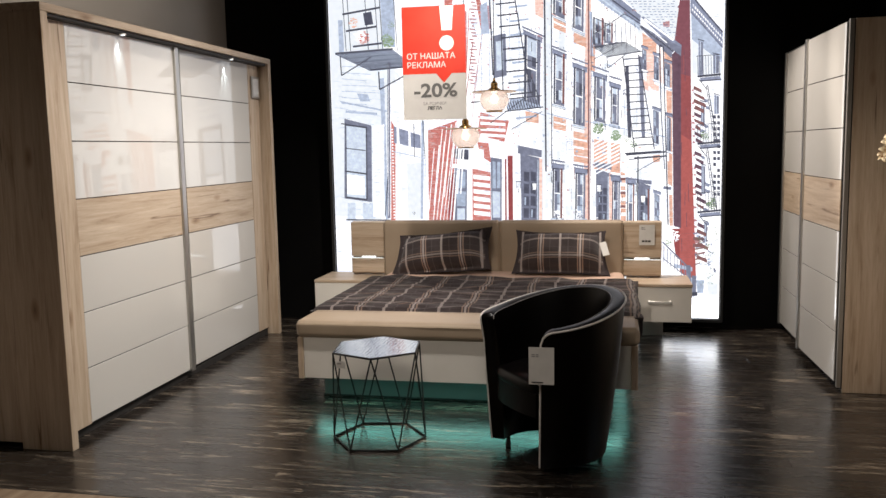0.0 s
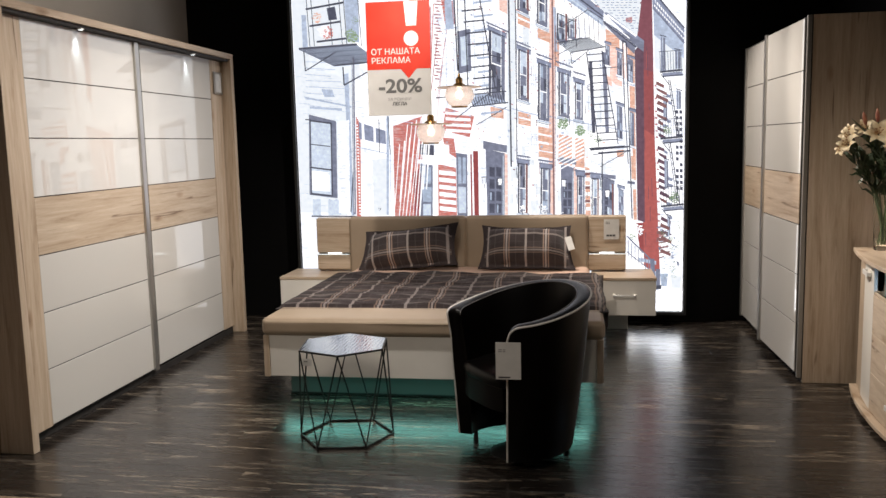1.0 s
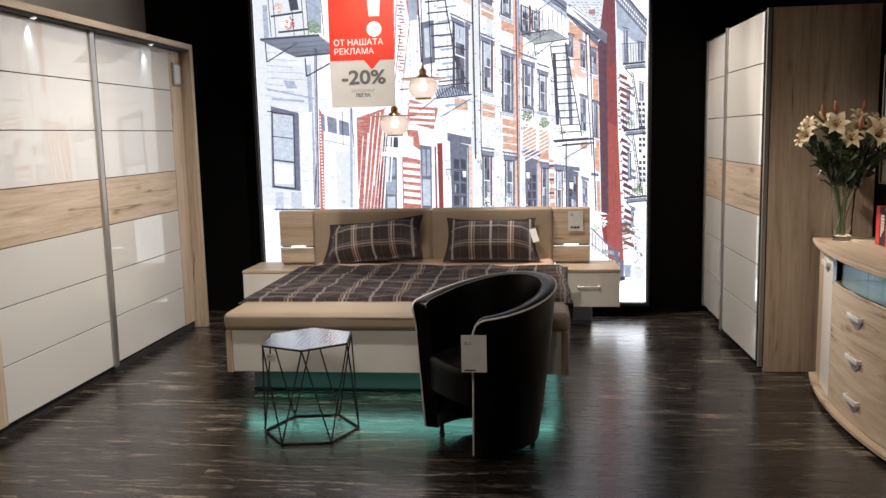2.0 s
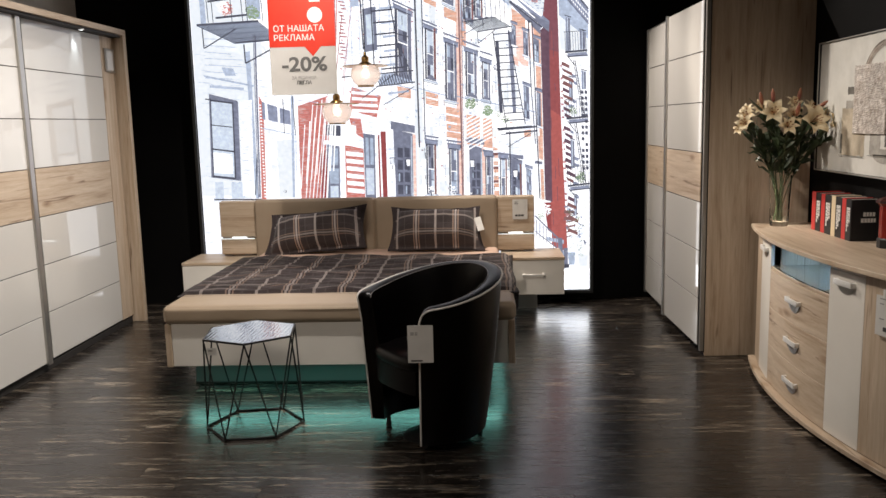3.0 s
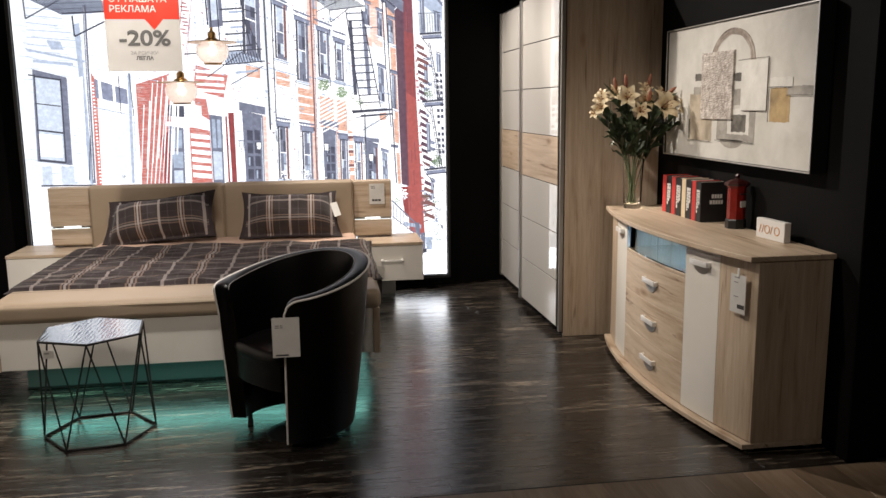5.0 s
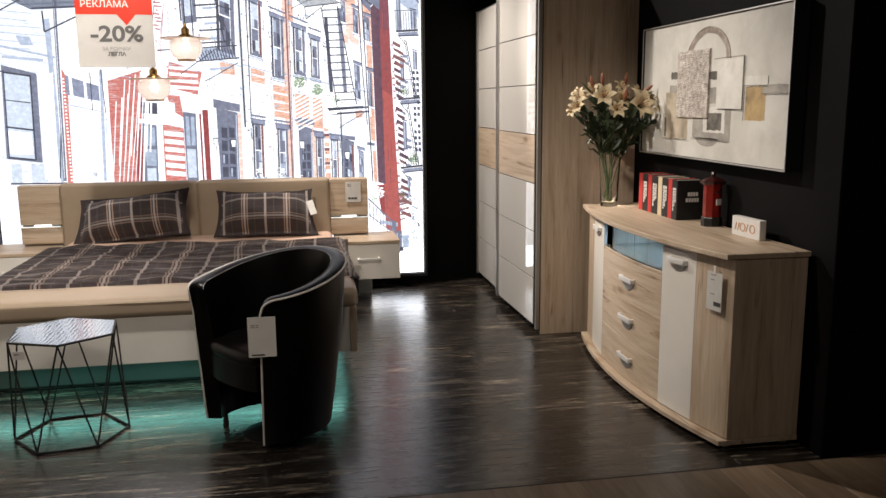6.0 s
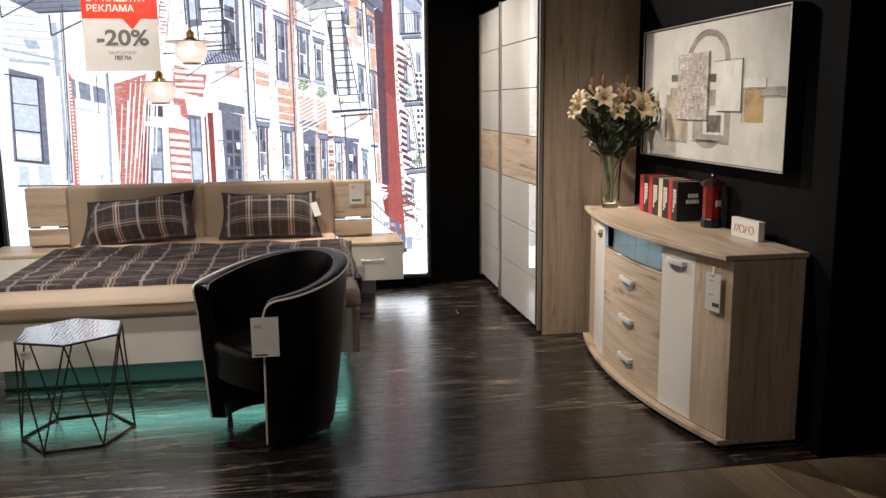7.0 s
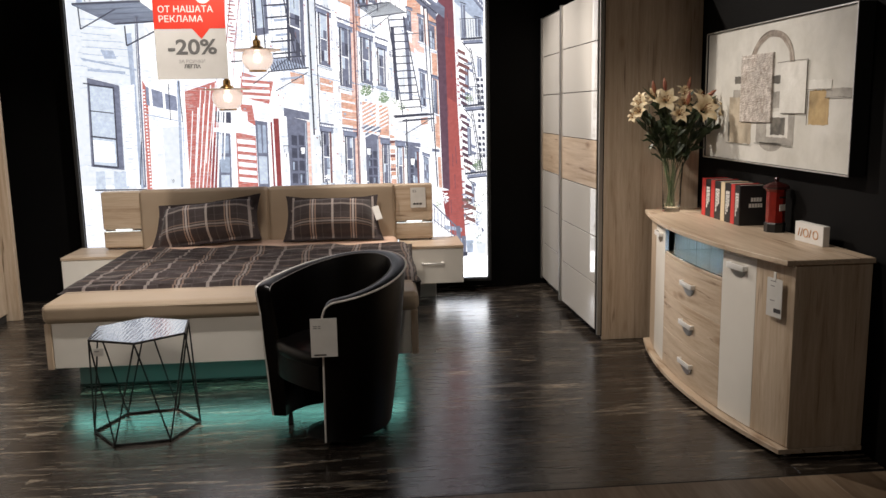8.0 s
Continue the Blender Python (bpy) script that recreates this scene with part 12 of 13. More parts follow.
    for a, b in zip(rings, rings[1:]):
        for k in range(len(a)):
            q = (k + 1) % len(a)
            cush.faces.new((a[k], a[q], b[q], b[k]))
    cush.faces.new(rings[0][::-1]), cush.faces.new(rings[-1])
    part("seat", cush, LEATHER, t, "padded black seat", 60)
    part("base_plate", lathe([(0, 0.0), (0.13, 0.0), (0.13, 0.004), (0.12, 0.008), (0.05, 0.012), (0, 0.012)], 40), BLACK_STEEL, t, "round black swivel plate", 30)
    part("column", lathe([(0, 0.010), (0.03, 0.012), (0.03, 0.271), (0, 0.271)], 20), BLACK_STEEL, t, smooth=40)
    for a in (148, 20):
        x, y = 0.248 * math.cos(radians(a)), 0.215 * math.sin(radians(a))
        part("glide", lathe([(0, 0.0), (0.013, 0.0), (0.013, 0.02), (0.011, 0.025), (0.011, 0.06), (0, 0.06)], 12, (x, y, 0)), BLACK_STEEL, t, "short black glide", 40)
    card = part("price_card", box(-0.062, 0.046, -0.362, -0.3595, 0.458, 0.620, 0), CARD, t, "grey-white price card")
    part("print", text_bars(-0.05, 0.59, 0.04, 2, y=-0.362, height=0.004, seed=11), INK_PALE, card)
    part("print", box(-0.05, 0.0, -0.3632, -0.362, 0.464, 0.470), INK, card)
    return t


tub_chair()


# ---- bow-fronted sideboard ----
SX, SY = 2.10, 4.357  # its back and its middle
S_HALF = 0.847


def bow(y, out=0.0):
    """The front's line: x at a place along the sideboard, out further into the room."""
    f = min(1.0, abs(y) / S_HALF)
    return -0.325 - 0.112 * (1 - f * f) - out


def bowed(y0, y1, z0, z1, out, thick, steps=10, bevel=True):
    """A panel that follows the bowed front."""
    bm = bmesh.new()
    rings = []
    for k in range(steps + 1):
        y = y0 + (y1 - y0) * k / steps
        a, b = bow(y, out), bow(y, out - thick)
        e = 0.0015 if bevel else 0.0
        rings.append([bm.verts.new(p) for p in ((a + e, y, z0), (a, y, z0 + e), (a, y, z1 - e), (a + e, y, z1), (b, y, z1), (b, y, z0))])
    for r, s in zip(rings, rings[1:]):
        for k in range(6):
            q = (k + 1) % 6
            bm.faces.new((r[k], r[q], s[q], s[k]))
    bm.faces.new(rings[0][::-1]), bm.faces.new(rings[-1])
    return bm


def slab(y0, y1, back, z0, z1, out, steps=28, corner=0.0):
    """A horizontal board with the bowed front edge."""
    pts = [(bow(y0 + (y1 - y0) * k / steps, out), y0 + (y1 - y0) * k / steps) for k in range(steps + 1)]
    return prism([(back, y0)] + pts + [(back, y1)], z0, z1, 0.002)


def sideboard():
    t = thing("sideboard", SX, SY, 0, "bow-fronted pale oak sideboard with white doors and lit niche", "sideboard")
    part("top", slab(-S_HALF - 0.008, S_HALF + 0.008, 0.0, 0.813, 0.835, 0.042), OAK_Y, t, "curved oak top")
    part("base", slab(-S_HALF - 0.004, S_HALF + 0.004, -0.005, 0.024, 0.046, 0.038), OAK_Y, t, "curved oak base board")
    for s in (-1, 1):
        a, b = sorted((s * S_HALF, s * (S_HALF - 0.02)))
        part("side_panel", box(-0.324, -0.005, a, b, 0.047, 0.812, 0.0015), OAK_Z, t)
        for x in (-0.30, -0.04):
            part("foot", lathe([(0, 0), (0.018, 0), (0.018, 0.0235), (0, 0.0235)], 14, (x, s * (S_HALF - 0.05), 0)), CHROME, t, smooth=40)
    part("back_panel", box(-0.018, -0.006, -S_HALF + 0.021, S_HALF - 0.021, 0.047, 0.812), OAK_Z, t)
    for s in (-1, 1):
        a, b = sorted((s * 0.369, s * 0.383))
        part("divider", box(-0.362, -0.02, a, b, 0.047, 0.812), OAK_Z, t)
    part("niche_floor", slab(-0.367, 0.367, -0.02, 0.655, 0.668, -0.004, 12), OAK_Y, t)
    glass = part("niche_glass", slab(-0.366, 0.366, -0.02, 0.6685, 0.674, -0.008, 12), GLASS, t, "lit glass shelf")
    part("niche_light", box(-0.24, -0.225, -0.30, 0.30, 0.803, 0.811), LED_BLUE, t, "blue-white light strip")
    for s in (-1, 1):
        a, b = sorted((s * 0.369, s * 0.619))
        door = part("door", bowed(a, b, 0.050, 0.790 if s > 0 else 0.790, 0.0, 0.018), WHITE, t, "white lacquered door", 30)
        part("rail", bowed(a, b, 0.792, 0.811, -0.004, 0.014, bevel=False), WHITE, t, smooth=30)
        crescent(door, (a + b) / 2, 0.745, 0.13)
        a, b = sorted((s * 0.621, s * (S_HALF - 0.0005)))
        part("corner_front", bowed(a, b, 0.050, 0.811, 0.0, 0.018), OAK_Z, t, "oak corner front", 30)
    for k in range(3):
        z0 = 0.050 + 0.2015 * k
        front = part("drawer_front", bowed(-0.367, 0.367, z0, z0 + 0.1995, 0.0, 0.018), OAK_Y, t, "pale oak drawer front", 30)
        crescent(front, -0.03, z0 + 0.112, 0.15)
    card = part("price_card", box(-0.367, -0.3655, -0.805, -0.715, 0.585, 0.745), CARD, t, "white price card on a clip")
    card.matrix_basis = Matrix.Translation((-0.36, -0.76, 0)) @ Matrix.Rotation(radians(13), 4, "Z") @ Matrix.Translation((0.36, 0.76, 0))
    part("clip", box(-0.369, -0.365, -0.767, -0.753, 0.738, 0.772, 0.001), PAPER, card)
    for z, w in ((0.735, 0.03), (0.715, 0.022), (0.655, 0.026)):
        part("print", box(-0.3682, -0.367, -0.737 - w, -0.737, z - 0.004, z), INK_PALE, card)
    part("print", box(-0.3682, -0.367, -0.80, -0.76, 0.605, 0.622), INK, card)
    return t


def crescent(parent, y, z, width):
    """A flat chrome grip over a half-moon finger recess."""
    x = bow(y)
    lean = -math.degrees(math.atan((bow(y + 0.02) - bow(y - 0.02)) / 0.04))
    m = Matrix.Translation((x, y, z)) @ Matrix.Rotation(radians(lean), 4, "Z")
    moon = bmesh.new()
    pts = [(math.cos(a) * width * 0.46, math.sin(a) * width * 0.36) for a in [math.pi + math.pi * k / 16 for k in range(17)]]
    f = [moon.verts.new((-0.003, p, q)) for p, q in pts]
    g = [moon.verts.new((0.004, p, q)) for p, q in pts]
    moon.faces.new(f), moon.faces.new(g[::-1])
    for k in range(17):
        q = (k + 1) % 17
        moon.faces.new((f[k], f[q], g[q], g[k]))
    part("recess", moon, ALU, parent, "grey half-moon recess").matrix_basis = m
    grip = box(-0.026, -0.020, -width / 2, width / 2, -0.012, 0.014, 0.003, None, 2)
    for s in (-1, 1):
        box(-0.021, 0.0, s * width * 0.47 - 0.006, s * width * 0.47 + 0.006, -0.010, 0.012, 0.002, grip)
    for v in grip.verts:
        v.co.x += 0.9 * v.co.y ** 2
    part("handle", grip, CHROME, parent, "chrome grip", 40).matrix_basis = m


sideboard()
ST = 0.8352  # the sideboard's top


# ---- things on the sideboard ----
def vase():
    t = thing("vase", 1.845, 5.085, ST, "tall clear glass vase on the sideboard", "vase")
    wall_ = [(0, 0.0), (0.046, 0.0), (0.050, 0.004), (0.051, 0.02), (0.054, 0.14), (0.062, 0.285), (0.063, 0.288), (0.059, 0.288), (0.0570, 0.284), (0.0485, 0.14), (0.0455, 0.035), (0.040, 0.026), (0, 0.025)]
    ob = part("glass", lathe(wall_, 36), GLASS, t, smooth=60)
    ob.visible_shadow = False
    return t


vase()


def petal(bm, m, length, width, curl, flare):
    """One lily petal: a pointed, curling blade."""
    rows = []
    for j in range(7):
        f = j / 6
        w = width * math.sin(math.pi * (0.10 + 0.90 * f) ** 0.85) * 0.5 if f < 1 else 0.0006
        r = length * f
        a = flare + curl * f * f
        x, z = r * math.sin(flare + curl * f * 0.5), r * math.cos(a * 0.75)
        rows.append([bm.verts.new(m @ Vector((x + 0.12 * abs(s) * w, s * w, z + 0.25 * abs(s) * w))) for s in (-1, 0, 1)])
    for a, b in zip(rows, rows[1:]):
        for k in range(2):
            bm.faces.new((a[k], a[k + 1], b[k + 1], b[k]))


def bouquet():
    t = thing("lily_bouquet", 1.845, 5.085, ST + 0.02, "bouquet of cream lilies with orange buds and dark leaves", "flowers")
    r = random.Random(12)
    heads = [(-0.20, -0.04, 0.60, 0.9), (-0.09, -0.12, 0.615, 1.2), (-0.12, -0.02, 0.64, 0.8), (0.015, -0.10, 0.60, 0.9), (0.085, -0.17, 0.565, 1.55), (0.06, 0.03, 0.65, 0.95), (0.19, -0.06, 0.585, 1.15), (0.21, -0.13, 0.545, 1.1), (-0.17, 0.05, 0.625, 0.8), (-0.23, -0.10, 0.565, 0.8), (0.14, 0.02, 0.63, 0.9), (0.265, -0.09, 0.525, 0.95), (-0.235, -0.03, 0.535, 0.65), (-0.03, -0.16, 0.545, 0.85)]
    buds = [(-0.14, -0.08, 0.685, 1), (-0.06, -0.02, 0.70, 1), (0.14, -0.10, 0.655, 0), (0.225, -0.17, 0.50, 0), (0.10, 0.05, 0.705, 1), (0.025, -0.14, 0.62, 1)]
    stems = []
    for x, y, z, *_ in heads + buds:
        foot = Vector((-0.25 * x * 0.3 + r.uniform(-0.02, 0.02), r.uniform(-0.02, 0.02), 0.0 if len(stems) < len(heads) else 0.28))
        tip = Vector((x, y, z - 0.02))
        neck = Vector((x * 0.12, y * 0.12, 0.26))
        pts = []
        for k in range(11):
            f = k / 10
            pts.append((1 - f) ** 2 * foot + 2 * f * (1 - f) * (neck + Vector((0, 0, 0.10))) + f * f * tip)
        stems.append(pts)
        part("stem", rod(pts, lambda f: 0.0036 - 0.0014 * f, sides=6), STEM, t, smooth=60)
    for x, y, z, s in heads:
        bm = bmesh.new()
        out = Vector((x * 1.3, y * 1.6 - 0.20, 0.16)).normalized()
        q = out.to_track_quat("Z", "Y").to_matrix().to_4x4()
        base = Matrix.Translation((x, y, z - 0.01)) @ q
        for k in range(6):
            petal(bm, base @ Matrix.Rotation(radians(60 * k + r.uniform(-6, 6)), 4, "Z") @ Matrix.Translation((0.004, 0, 0)), 0.076 * s * r.uniform(0.88, 1.1), 0.034 * s * (1.2 if k % 2 else 0.9), 1.0 + r.uniform(-0.25, 0.35), 0.45)
        bloom = part("blossom", bm, PETAL, t, smooth=60)
        st = bmesh.new()
        for k in range(5):
            a = radians(72 * k)
            tip = base @ Vector((0.016 * math.cos(a), 0.016 * math.sin(a), 0.055 * s))
            rod([base @ Vector((0, 0, 0.005)), tip], 0.0011, st, 4)
            rod([tip - Vector((0.005, 0, 0.001)), tip + Vector((0.005, 0, 0.001))], 0.0022, st, 5)
        part("stamens", st, STAMEN, bloom, "rust-coloured stamens")
    for x, y, z, tall in buds:
        out = Vector((x * 0.9, y, 0.5 if tall else 0.12)).normalized()
        q = Matrix.Translation((x, y, z - 0.03)) @ out.to_track_quat("Z", "Y").to_matrix().to_4x4()
        bm = lathe([(0, 0), (0.007, 0.006), (0.0115, 0.025), (0.0105, 0.05), (0.005, 0.07), (0, 0.077)], 8)
        bm.transform(q)
        part("bud", bm, BUD, t, smooth=60)
    n = 0
    for pts in stems:
        for k in (4, 5, 6, 7, 8):
            for _ in range(2):
                n += 1
                bm = bmesh.new()
                base = pts[k].lerp(pts[min(10, k + 1)], r.random())
                a = r.uniform(0, 2 * math.pi)
                way = Vector((0.55 * math.cos(a) + base.x * 3.5, 0.55 * math.sin(a) - 0.1, r.uniform(0.5, 1.5))).normalized()
                side = way.cross(Vector((r.uniform(-1, 1), r.uniform(-1, 0.2), r.uniform(-0.3, 0.6)))).normalized()
                length, width = r.uniform(0.09, 0.17), r.uniform(0.022, 0.042)
                rows = []
                for j in range(6):
                    f = j / 5
                    p = base + way * length * f + Vector((0, 0, -0.045 * f * f * r.uniform(0.6, 1.5)))
                    w = width * math.sin(math.pi * (0.06 + 0.94 * f) ** 0.8) * 0.5 + 0.0004
                    rows.append([bm.verts.new(p - side * w), bm.verts.new(p + Vector((0, 0, -0.25 * w))), bm.verts.new(p + side * w)])
                for u, v in zip(rows, rows[1:]):
                    for q in range(2):
                        bm.faces.new((u[q], u[q + 1], v[q + 1], v[q]))
                part("leaf", bm, LEAF, t, smooth=60)
    return t


bouquet()


def book(y0, thick, cover, tall, deep, seed, lettered):
    names = {BOOK_RED: "red", BOOK_BLACK: "black", BOOK_CREAM: "cream"}
    t = thing("book", 1.965, y0, ST, names[cover] + " hardback book standing upright in a row", "book", "row of hardback books")
    part("cover", box(0, deep, 0, 0.003, 0, tall, 0.0008), cover, t)
    part("cover", box(0, deep, thick - 0.003, thick, 0, tall, 0.0008), cover, t)
    spine = part("spine", box(-0.004, -0.0002, -0.0002, thick + 0.0002, 0, tall, 0.0012), cover, t)
    part("pages", box(0.001, deep - 0.006, 0.0032, thick - 0.0032, 0.004, tall - 0.004), PAGES, t)
    if lettered:
        r = random.Random(seed)
        bm = bmesh.new()
        for k, yy in enumerate((0.2, 0.42, 0.64)[: 2 + seed % 2]):
            z = tall * 0.80
            while z > tall * (0.45 - 0.1 * k):
                w = r.uniform(0.008, 0.02)
                box(-0.0052, -0.0041, thick * yy, thick * (yy + 0.16), z - w, z, bm=bm)
                z -= w + 0.003
        part("print", bm, PAPER, spine, "white lettering bars")
    return t


at_y = 4.925
for k, (c, w) in enumerate(((BOOK_RED, 0.052), (BOOK_BLACK, 0.070), (BOOK_RED, 0.050), (BOOK_BLACK, 0.080), (BOOK_CREAM, 0.050), (BOOK_BLACK, 0.074), (BOOK_RED, 0.046), (BOOK_BLACK, 0.060))):
    at_y -= w
    last_book = book(at_y + 0.001, w - 0.002, c, 0.205, 0.145, k, c is BOOK_BLACK)
bm = bmesh.new()
for z, x0, words in ((0.142, 0.055, (0.012, 0.011, 0.012, 0.012)), (0.112, 0.045, (0.013, 0.012, 0.012, 0.011, 0.010))):
    x = x0
    for w in words:
        box(x, x + w, -0.0011, 0.0, z - 0.02, z, bm=bm)
        x += w + 0.003
part("print", bm, PAPER, last_book, "white lettering bars")


def post_box():
    t = thing("money_box", 2.045, 4.235, ST, "small red pillar-box money bank with black base", "money box", turn=20)
    part("base", lathe([(0, 0), (0.062, 0), (0.063, 0.004), (0.063, 0.040), (0.058, 0.046), (0, 0.046)], 8), BLACK_STEEL, t, "black base")
    body = part("body", lathe([(0, 0.046), (0.055, 0.046), (0.055, 0.195), (0.062, 0.200), (0.066, 0.208), (0, 0.208)], 8), ENAMEL_RED, t)
    part("cap", lathe([(0, 0.208), (0.074, 0.208), (0.078, 0.213), (0.076, 0.220), (0.055, 0.230), (0.025, 0.238), (0.012, 0.241), (0.012, 0.248), (0.017, 0.254), (0.012, 0.262), (0, 0.264)], 8), ENAMEL_SHADED, t, "domed red cap with knob, its shade painted in")
    t.scale = (0.78, 0.78, 1.0)
    part("plate", box(-0.022, 0.022, -0.0555, -0.051, 0.105, 0.135, 0.001), PAPER, body, "white collection plate")
    part("slot", box(-0.026, 0.026, -0.0550, -0.051, 0.165, 0.172), BLACK_STEEL, body)
    return t


post_box()


def brand_block():
    t = thing("display_block", 2.035, 3.875, ST, "small white shop display block with orange line mark", "display block", turn=-86)
    block = part("block", box(-0.105, 0.105, -0.016, 0.016, 0, 0.088, 0.002), PAPER, t)
    y = -0.0172
    for x in (-0.072, -0.052, 0.012):
        part("mark", rod([(x - 0.006, y, 0.026), (x + 0.006, y, 0.062)], 0.0018), ORANGE_INK, block, "orange stroke")
    for x in (-0.020, 0.052):
        part("mark", rod([(x + 0.018 * math.cos(a), y, 0.044 + 0.018 * math.sin(a)) for a in [2 * math.pi * k / 18 for k in range(18)]], 0.0018, closed=True), ORANGE_INK, block, "orange ring")
    return t


brand_block()


# ---- painting ----
def painting():
    t = thing("painting", 2.118, 5.13, 1.145, "large abstract painting in cream and sand, thin silver frame", "painting", turn=-90)
    W, H = 1.49, 0.695
    part("canvas", box(0.008, W - 0.008, -0.062, -0.004, 0.008, H - 0.008), CANVAS, t)
    for x0, x1, z0, z1 in ((0, 0.0065, 0, H), (W - 0.0065, W, 0, H), (0.0068, W - 0.0068, 0, 0.0065), (0.0068, W - 0.0068, H - 0.0065, H)):
        edge = part("frame", box(x0, x1, -0.070, -0.002, z0, z1), BLACK_STEEL, t, "black frame side")
        part("frame_face", box(x0, x1, -0.0745, -0.0702, z0, z1, 0.001), SILVER, edge, "thin silver face")

    def daubed(name, x0, x1, z0, z1, mat, out=0.001, wobble=0.004, seed=0):
        """A patch of paint with an uneven edge."""
        r = random.Random(seed)
        pts = []
        for a, b, c, d in ((x0, z0, x1, z0), (x1, z0, x1, z1), (x1, z1, x0, z1), (x0, z1, x0, z0)):
            for k in range(10):
                f = k / 10
                pts.append((a + (c - a) * f + r.uniform(-wobble, wobble), b + (d - b) * f + r.uniform(-wobble, wobble)))
        bm = bmesh.new()
        f = [bm.verts.new((x, -0.062 - out, z)) for x, z in pts]
        g = [bm.verts.new((x, -0.061, z)) for x, z in pts]
        bm.faces.new(f)
        for k in range(len(f)):
            q = (k + 1) % len(f)
            bm.faces.new((f[k], f[q], g[q], g[k]))
        return part(name, bm, mat, t)

    daubed("sand_field", 0.311, 0.577, 0.097, 0.337, DAUB_SAND, 0.001, 0.0025, 1)
    daubed("grey_field", 0.633, 1.01, 0.106, 0.25, DAUB_GREY, 0.0012, 0.0025, 2)
    daubed("pale_field", 0.745, 0.955, 0.14, 0.26, DAUB_WHITE, 0.0016, 0.0025, 3)
    daubed("dark_field", 0.786, 0.926, 0.152, 0.235, DAUB_DARK, 0.002, 0.0025, 4)
    daubed("dark_field", 0.79, 0.883, 0.394, 0.433, DAUB_DARK, 0.002, 0.0025, 5)
    daubed("dark_field", 0.366, 0.465, 0.405, 0.443, DAUB_DARK, 0.0012, 0.0025, 6)
    daubed("grey_field", 0.354, 0.465, 0.335, 0.374, DAUB_GREY, 0.0014, 0.0025, 7)
    daubed("dark_field", 0.305, 0.325, 0.105, 0.205, DAUB_DARK, 0.002, 0.0025, 17)
    daubed("grey_field", 0.785, 0.894, 0.28, 0.356, DAUB_GREY, 0.0018, 0.0025, 8)
    daubed("ochre_field", 1.134, 1.296, 0.206, 0.355, DAUB_OCHRE, 0.001, 0.0025, 9)
    daubed("white_field", 1.13, 1.312, 0.36, 0.40, DAUB_WHITE, 0.003, 0.0025, 10)
    daubed("sand_field", 1.272, 1.473, 0.324, 0.361, DAUB_GREY, 0.0016, 0.0025, 11)
    daubed("white_block", 0.878, 1.112, 0.256, 0.487, DAUB_WHITE, 0.008, 0.0008, 12)
    daubed("relief_block", 0.462, 0.798, 0.21, 0.543, DAUB_RELIEF, 0.012, 0.0008, 13)
    bm = bmesh.new()
    rows = []
    for k in range(25):
        a = math.pi * k / 24
        r0 = 0.9 + 0.012 * math.sin(k * 1.3)
        rows.append([bm.verts.new((0.765 - 0.215 * math.cos(a) * q, -0.0640, 0.482 + 0.16 * math.sin(a) * q)) for q in (0.84 * r0 + 0.09, 1.04 * r0 + 0.09)])
    for a, b in zip(rows, rows[1:]):
        bm.faces.new((a[0], a[1], b[1], b[0]))
    part("arch", bm, DAUB_ARCH, t, "brown-grey painted arch")
    for q in (0.93, 1.03):
        line = [(0.765 - 0.215 * math.cos(a) * q, -0.0642, 0.482 + 0.16 * math.sin(a) * q) for a in [math.pi * k / 24 for k in range(25)]]
        part("arch_stroke", rod(line, lambda f: 0.0022 + 0.001 * math.sin(f * 19), sides=5), DAUB_ARCH, t, "dark brush stroke along the arch")
    # thin dark lines along the edges of the patches
    for x0, z0, x1, z1 in ((0.845, 0.49, 1.12, 0.492), (1.118, 0.25, 1.12, 0.495), (1.128, 0.358, 1.31, 0.357), (1.132, 0.204, 1.134, 0.352), (1.275, 0.322, 1.472, 0.321), (0.306, 0.095, 0.578, 0.094), (0.632, 0.105, 1.01, 0.104), (0.458, 0.208, 0.46, 0.545), (0.895, 0.254, 1.112, 0.252)):
        part("stroke", rod([(x0, -0.0705, z0), ((x0 + x1) / 2, -0.0705, (z0 + z1) / 2 + 0.002), (x1, -0.0705, z1)], 0.0016, sides=5), DAUB_DARK, t, "thin dark line at a patch's edge")
    bm = bmesh.new()
    c = bm.verts.new((0.787, -0.0632, 0.112))
    rim = [bm.verts.new((0.787 - 0.115 * math.cos(math.pi * k / 14), -0.0632, 0.112 - 0.042 * math.sin(math.pi * k / 14))) for k in range(15)]
    for a, b in zip(rim, rim[1:]):
        bm.faces.new((c, a, b))
    part("half_disc", bm, DAUB_GREY, t)
    return t


SILVER = material("silver_frame", (0.62, 0.59, 0.55), 0.3, 0.7)
n = noise_tex(SILVER, coords(SILVER), 30, 3)
bump(SILVER, n, "Fac", 0.05, 0.002)
painting()


# ---- hanging sign ----
SIGN_INK = material("sign_grey_ink", (0.10, 0.097, 0.095), 0.5)

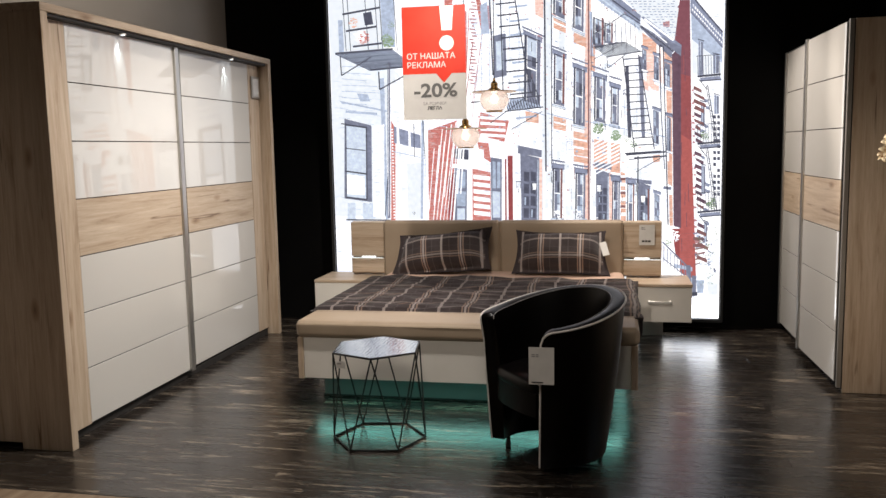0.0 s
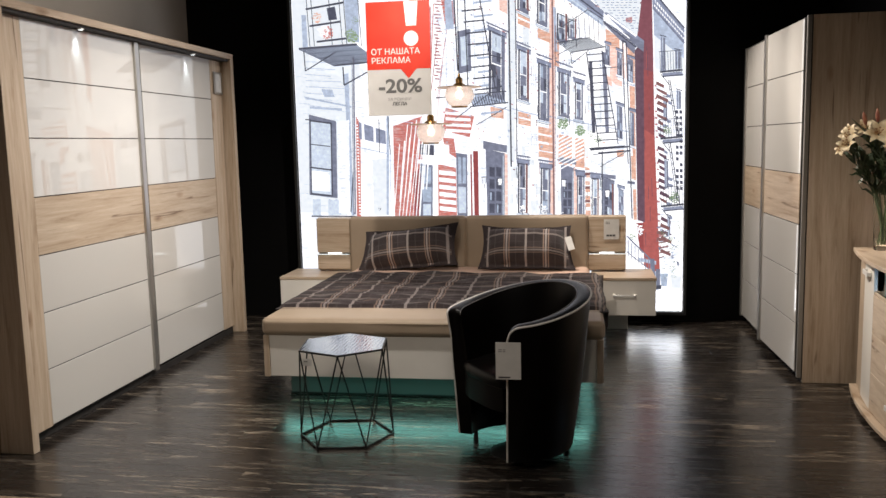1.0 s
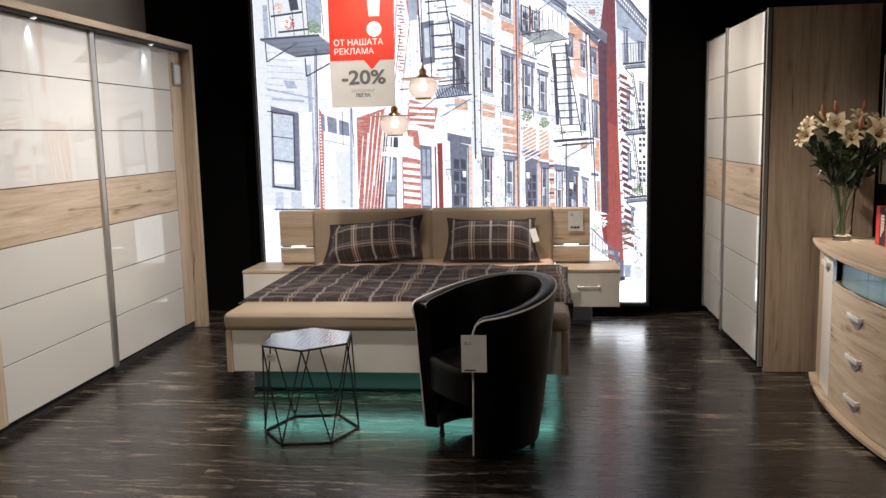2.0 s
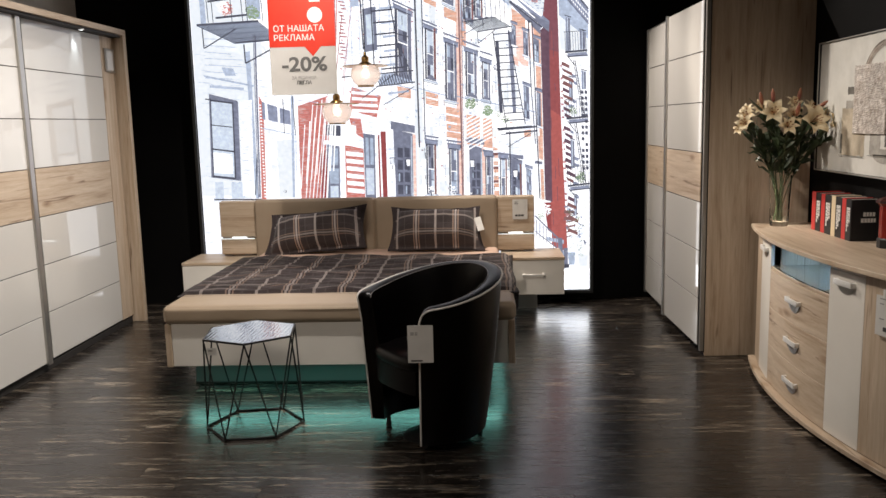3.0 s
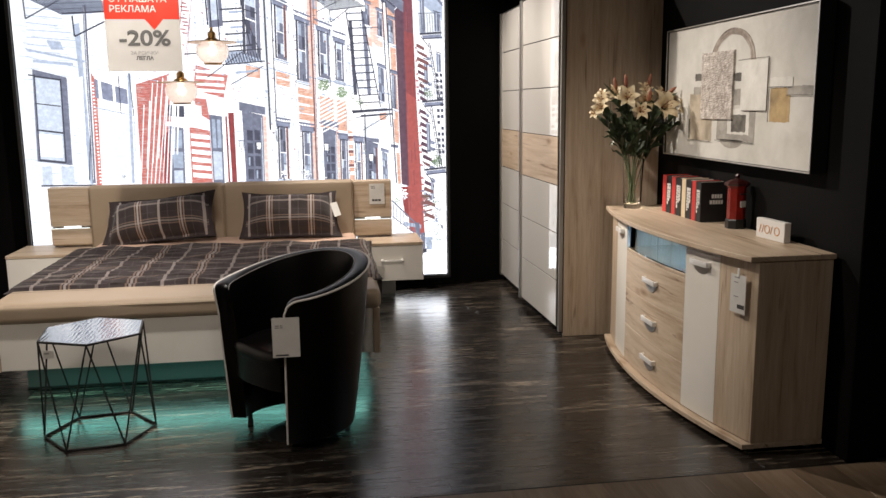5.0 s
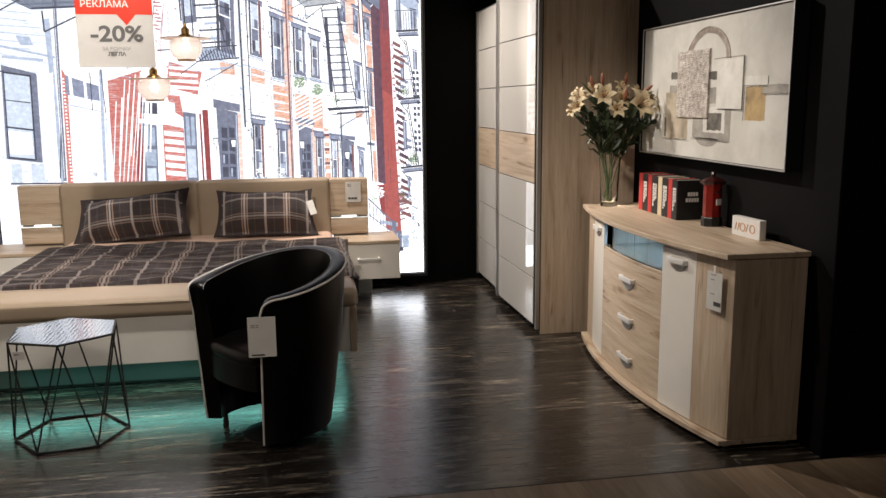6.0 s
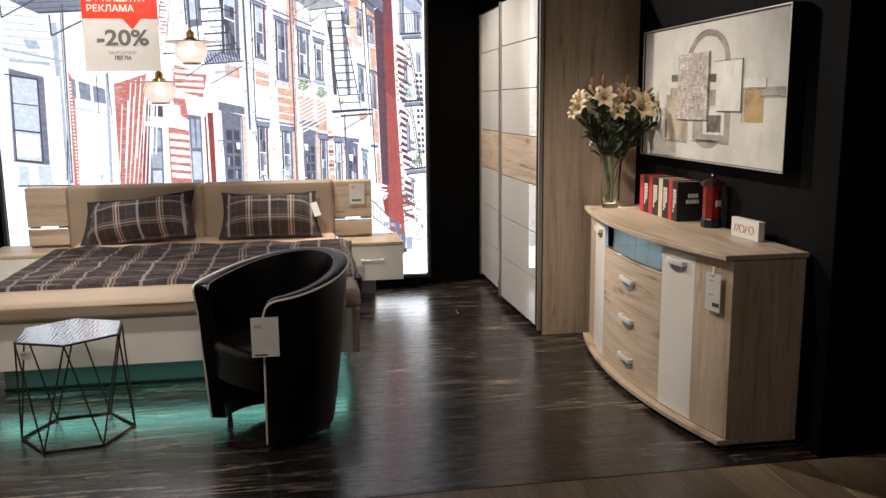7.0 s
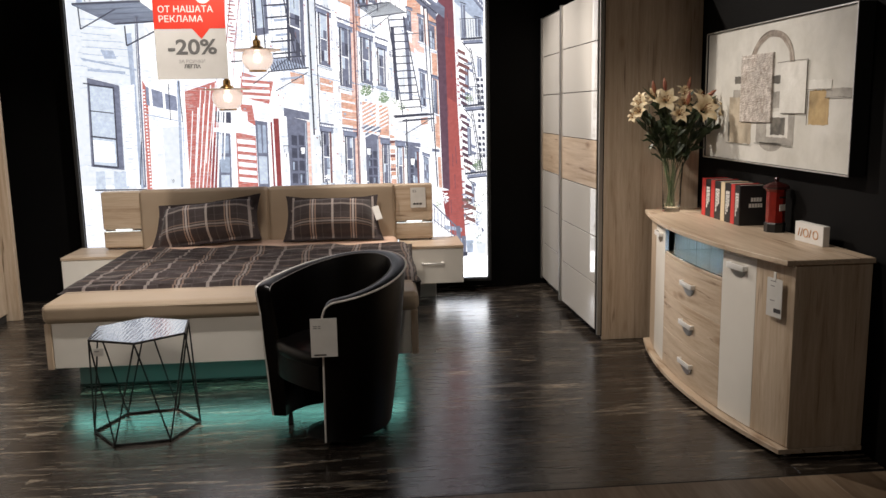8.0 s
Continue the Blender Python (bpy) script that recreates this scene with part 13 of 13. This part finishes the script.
def hanging_sign():
    t = thing("hanging_sign", -0.90, 5.45, 1.647, "red and pale grey paper sale sign on thin threads", "sign")
    w, h, split = 0.202, 0.698, 0.285
    card = part("card", box(-w, w, -0.001, 0.001, 0, h), SIGN_GREY, t)
    bm = bmesh.new()
    pts = [(-w, split), (0.012, split), (0.062, split - 0.058), (0.112, split), (w, split), (w, h), (-w, h)]
    f = [bm.verts.new((x, -0.0016, z)) for x, z in pts]
    bm.faces.new(f[0:2] + f[3:]), bm.faces.new(f[1:4])
    red = part("red_field", bm, SIGN_RED, card, "red upper field with arrow point")
    m = Matrix.Rotation(radians(90), 4, "X")

    def words(text, size, x, z, mat, under, align="LEFT", wide=1.0, bold=0.0003):
        return lettering(text, size, Matrix.Translation((x, -0.0024, z)) @ m @ Matrix.Diagonal((wide, 1, 1, 1)), mat, "lettering", under, align, bold=bold)

    words("ОТ НАШАТА", 0.050, -w + 0.026, split + 0.092, PAPER, red, wide=1.03)
    words("РЕКЛАМА", 0.050, -w + 0.026, split + 0.038, PAPER, red, wide=1.03)
    words("-20%", 0.116, 0.006, 0.143, SIGN_INK, card, "CENTER", 1.2, 0.003)
    words("ЗА ВСИЧКИ", 0.026, 0.0, 0.092, INK_PALE, card, "CENTER", 1.0)
    words("ЛЕГЛА", 0.028, 0.0, 0.063, SIGN_INK, card, "CENTER", 1.0, 0.0012)
    bm = lathe([(0, 0), (0.046, 0), (0.046, 0.0006), (0, 0.0006)], 36)
    bm.transform(Matrix.Translation((0.082, -0.0018, split + 0.185)) @ Matrix.Rotation(radians(90), 4, "X"))
    part("exclamation_dot", bm, PAPER, red, "pale round dot")
    bm = bmesh.new()
    f = [bm.verts.new((0.082 + x, -0.0022, split + z)) for x, z in ((-0.030, 0.262), (0.034, 0.262), (0.046, 0.41), (-0.042, 0.41))]
    bm.faces.new(f)
    part("exclamation_bar", bm, PAPER, red, "pale tapered bar")
    for x in (-0.16, 0.16):
        part("thread", rod([(x, 0, h - 0.005), (x, 0, TOP - 1.648)], 0.0006, sides=4), PAPER, t)
    return t


hanging_sign()


# ---- pendant lamps ----
def pendant_lamp(x, y, z, label):
    """Rippled glass bowl under a thin flat plate; z is the plate's height."""
    t = thing("pendant_lamp", x, y, z, label, "pendant lamp", "pendant lamps over the bed")
    part("plate", lathe([(0.02, 0.004), (0.10, 0.002), (0.150, -0.003), (0.150, -0.0075), (0.10, -0.002), (0.02, 0.0)], 48, closed=True), BRASS, t, "thin brass plate", 40)
    part("socket", lathe([(0, 0.004), (0.045, 0.004), (0.040, 0.014), (0.024, 0.022), (0.024, 0.052), (0.018, 0.058), (0.010, 0.064), (0.008, 0.085), (0, 0.086)], 24), BRASS, t, "aged brass lamp holder", 40)
    bowl = [(0.070, -0.004), (0.092, -0.025), (0.100, -0.055), (0.094, -0.085), (0.075, -0.115), (0.052, -0.132)]
    shade = part("shade", lathe(bowl + [(r - 0.004, q) for r, q in bowl[::-1]], 40, closed=True), MILK_GLASS, t, "rippled glass bowl shade", 60)
    shade.visible_shadow = False
    part("rim", lathe([(0.048, -0.130), (0.056, -0.130), (0.056, -0.139), (0.048, -0.139)], 32, closed=True), BRASS, t, smooth=40)
    part("bulb", lathe([(0, -0.085), (0.018, -0.078), (0.026, -0.06), (0.022, -0.038), (0.012, -0.02), (0, -0.018)], 18), BULB, t, "lit warm bulb", 60)
    part("cord", rod([(0, 0, 0.084), (0, 0, TOP - z)], 0.003, sides=6), BLACK_STEEL, t)
    return t


pendant_lamp(-0.584, 5.90, 1.843, "lit brass pendant lamp with rippled glass bowl, hanging higher")
pendant_lamp(-0.798, 5.98, 1.603, "lit brass pendant lamp with rippled glass bowl, hanging lower")

# price card on the left wardrobe's outer stile
card = thing("price_card", -2.514, 6.385, 1.875, "small framed price card on the wardrobe stile", "price card", turn=90)
part("holder", box(-0.075, 0.075, -0.006, 0.0, 0, 0.168, 0.001), ALU, card, "grey clip frame")
part("sheet", box(-0.050, 0.050, -0.0075, -0.0062, 0.016, 0.152), CARD, card, "white sheet")


# ---- floor boards, last ----
def boards(parent, mat, x0, x1, y0, y1, width, length, seed, across=False):
    """Staggered boards along x, or along y if across, each an object of its own that shares a mesh with its like."""
    r = random.Random(seed)
    shared = {}
    if across:
        x0, x1, y0, y1 = y0, y1, x0, x1
    y = y1
    while y > y0 + 0.005:
        w = min(width, y - y0)
        x = x0 - r.uniform(0, length * 0.9)
        while x < x1:
            a, b = max(x, x0), min(x + length, x1)
            if b - a > 0.02:
                key = (round(b - a, 3), round(w, 3))
                if key not in shared:
                    bm = box(-key[0] / 2, key[0] / 2, -key[1] / 2, key[1] / 2, -0.012, 0.0)
                    top = [e for e in bm.edges if all(v.co.z > -0.001 for v in e.verts)]
                    bmesh.ops.bevel(bm, geom=top, offset=0.0007, segments=1, affect="EDGES")
                    shared[key] = mesh_of("board", bm, mat)
                ob = new("board", shared[key])
                ob.location = (y - w / 2, (a + b) / 2, 0) if across else ((a + b) / 2, y - w / 2, 0)
                if across:
                    ob.rotation_euler = (0, 0, radians(90))
                ob.parent = parent
            x += length
        y -= w


boards(subfloor, BOARD, LEFT, RIGHT, EDGE + 0.003, BACK, 0.124, 1.26, 4)
aisle = setting("floor_aisle", box(LEFT, 3.4, -4.0, EDGE - 0.005, -0.0118, -0.0112), SHADOW_GAP, "light oak board floor of the shop aisle", "floor")
boards(aisle, AISLE, LEFT, 3.4, -4.0, EDGE - 0.005, 0.193, 1.38, 9, across=True)
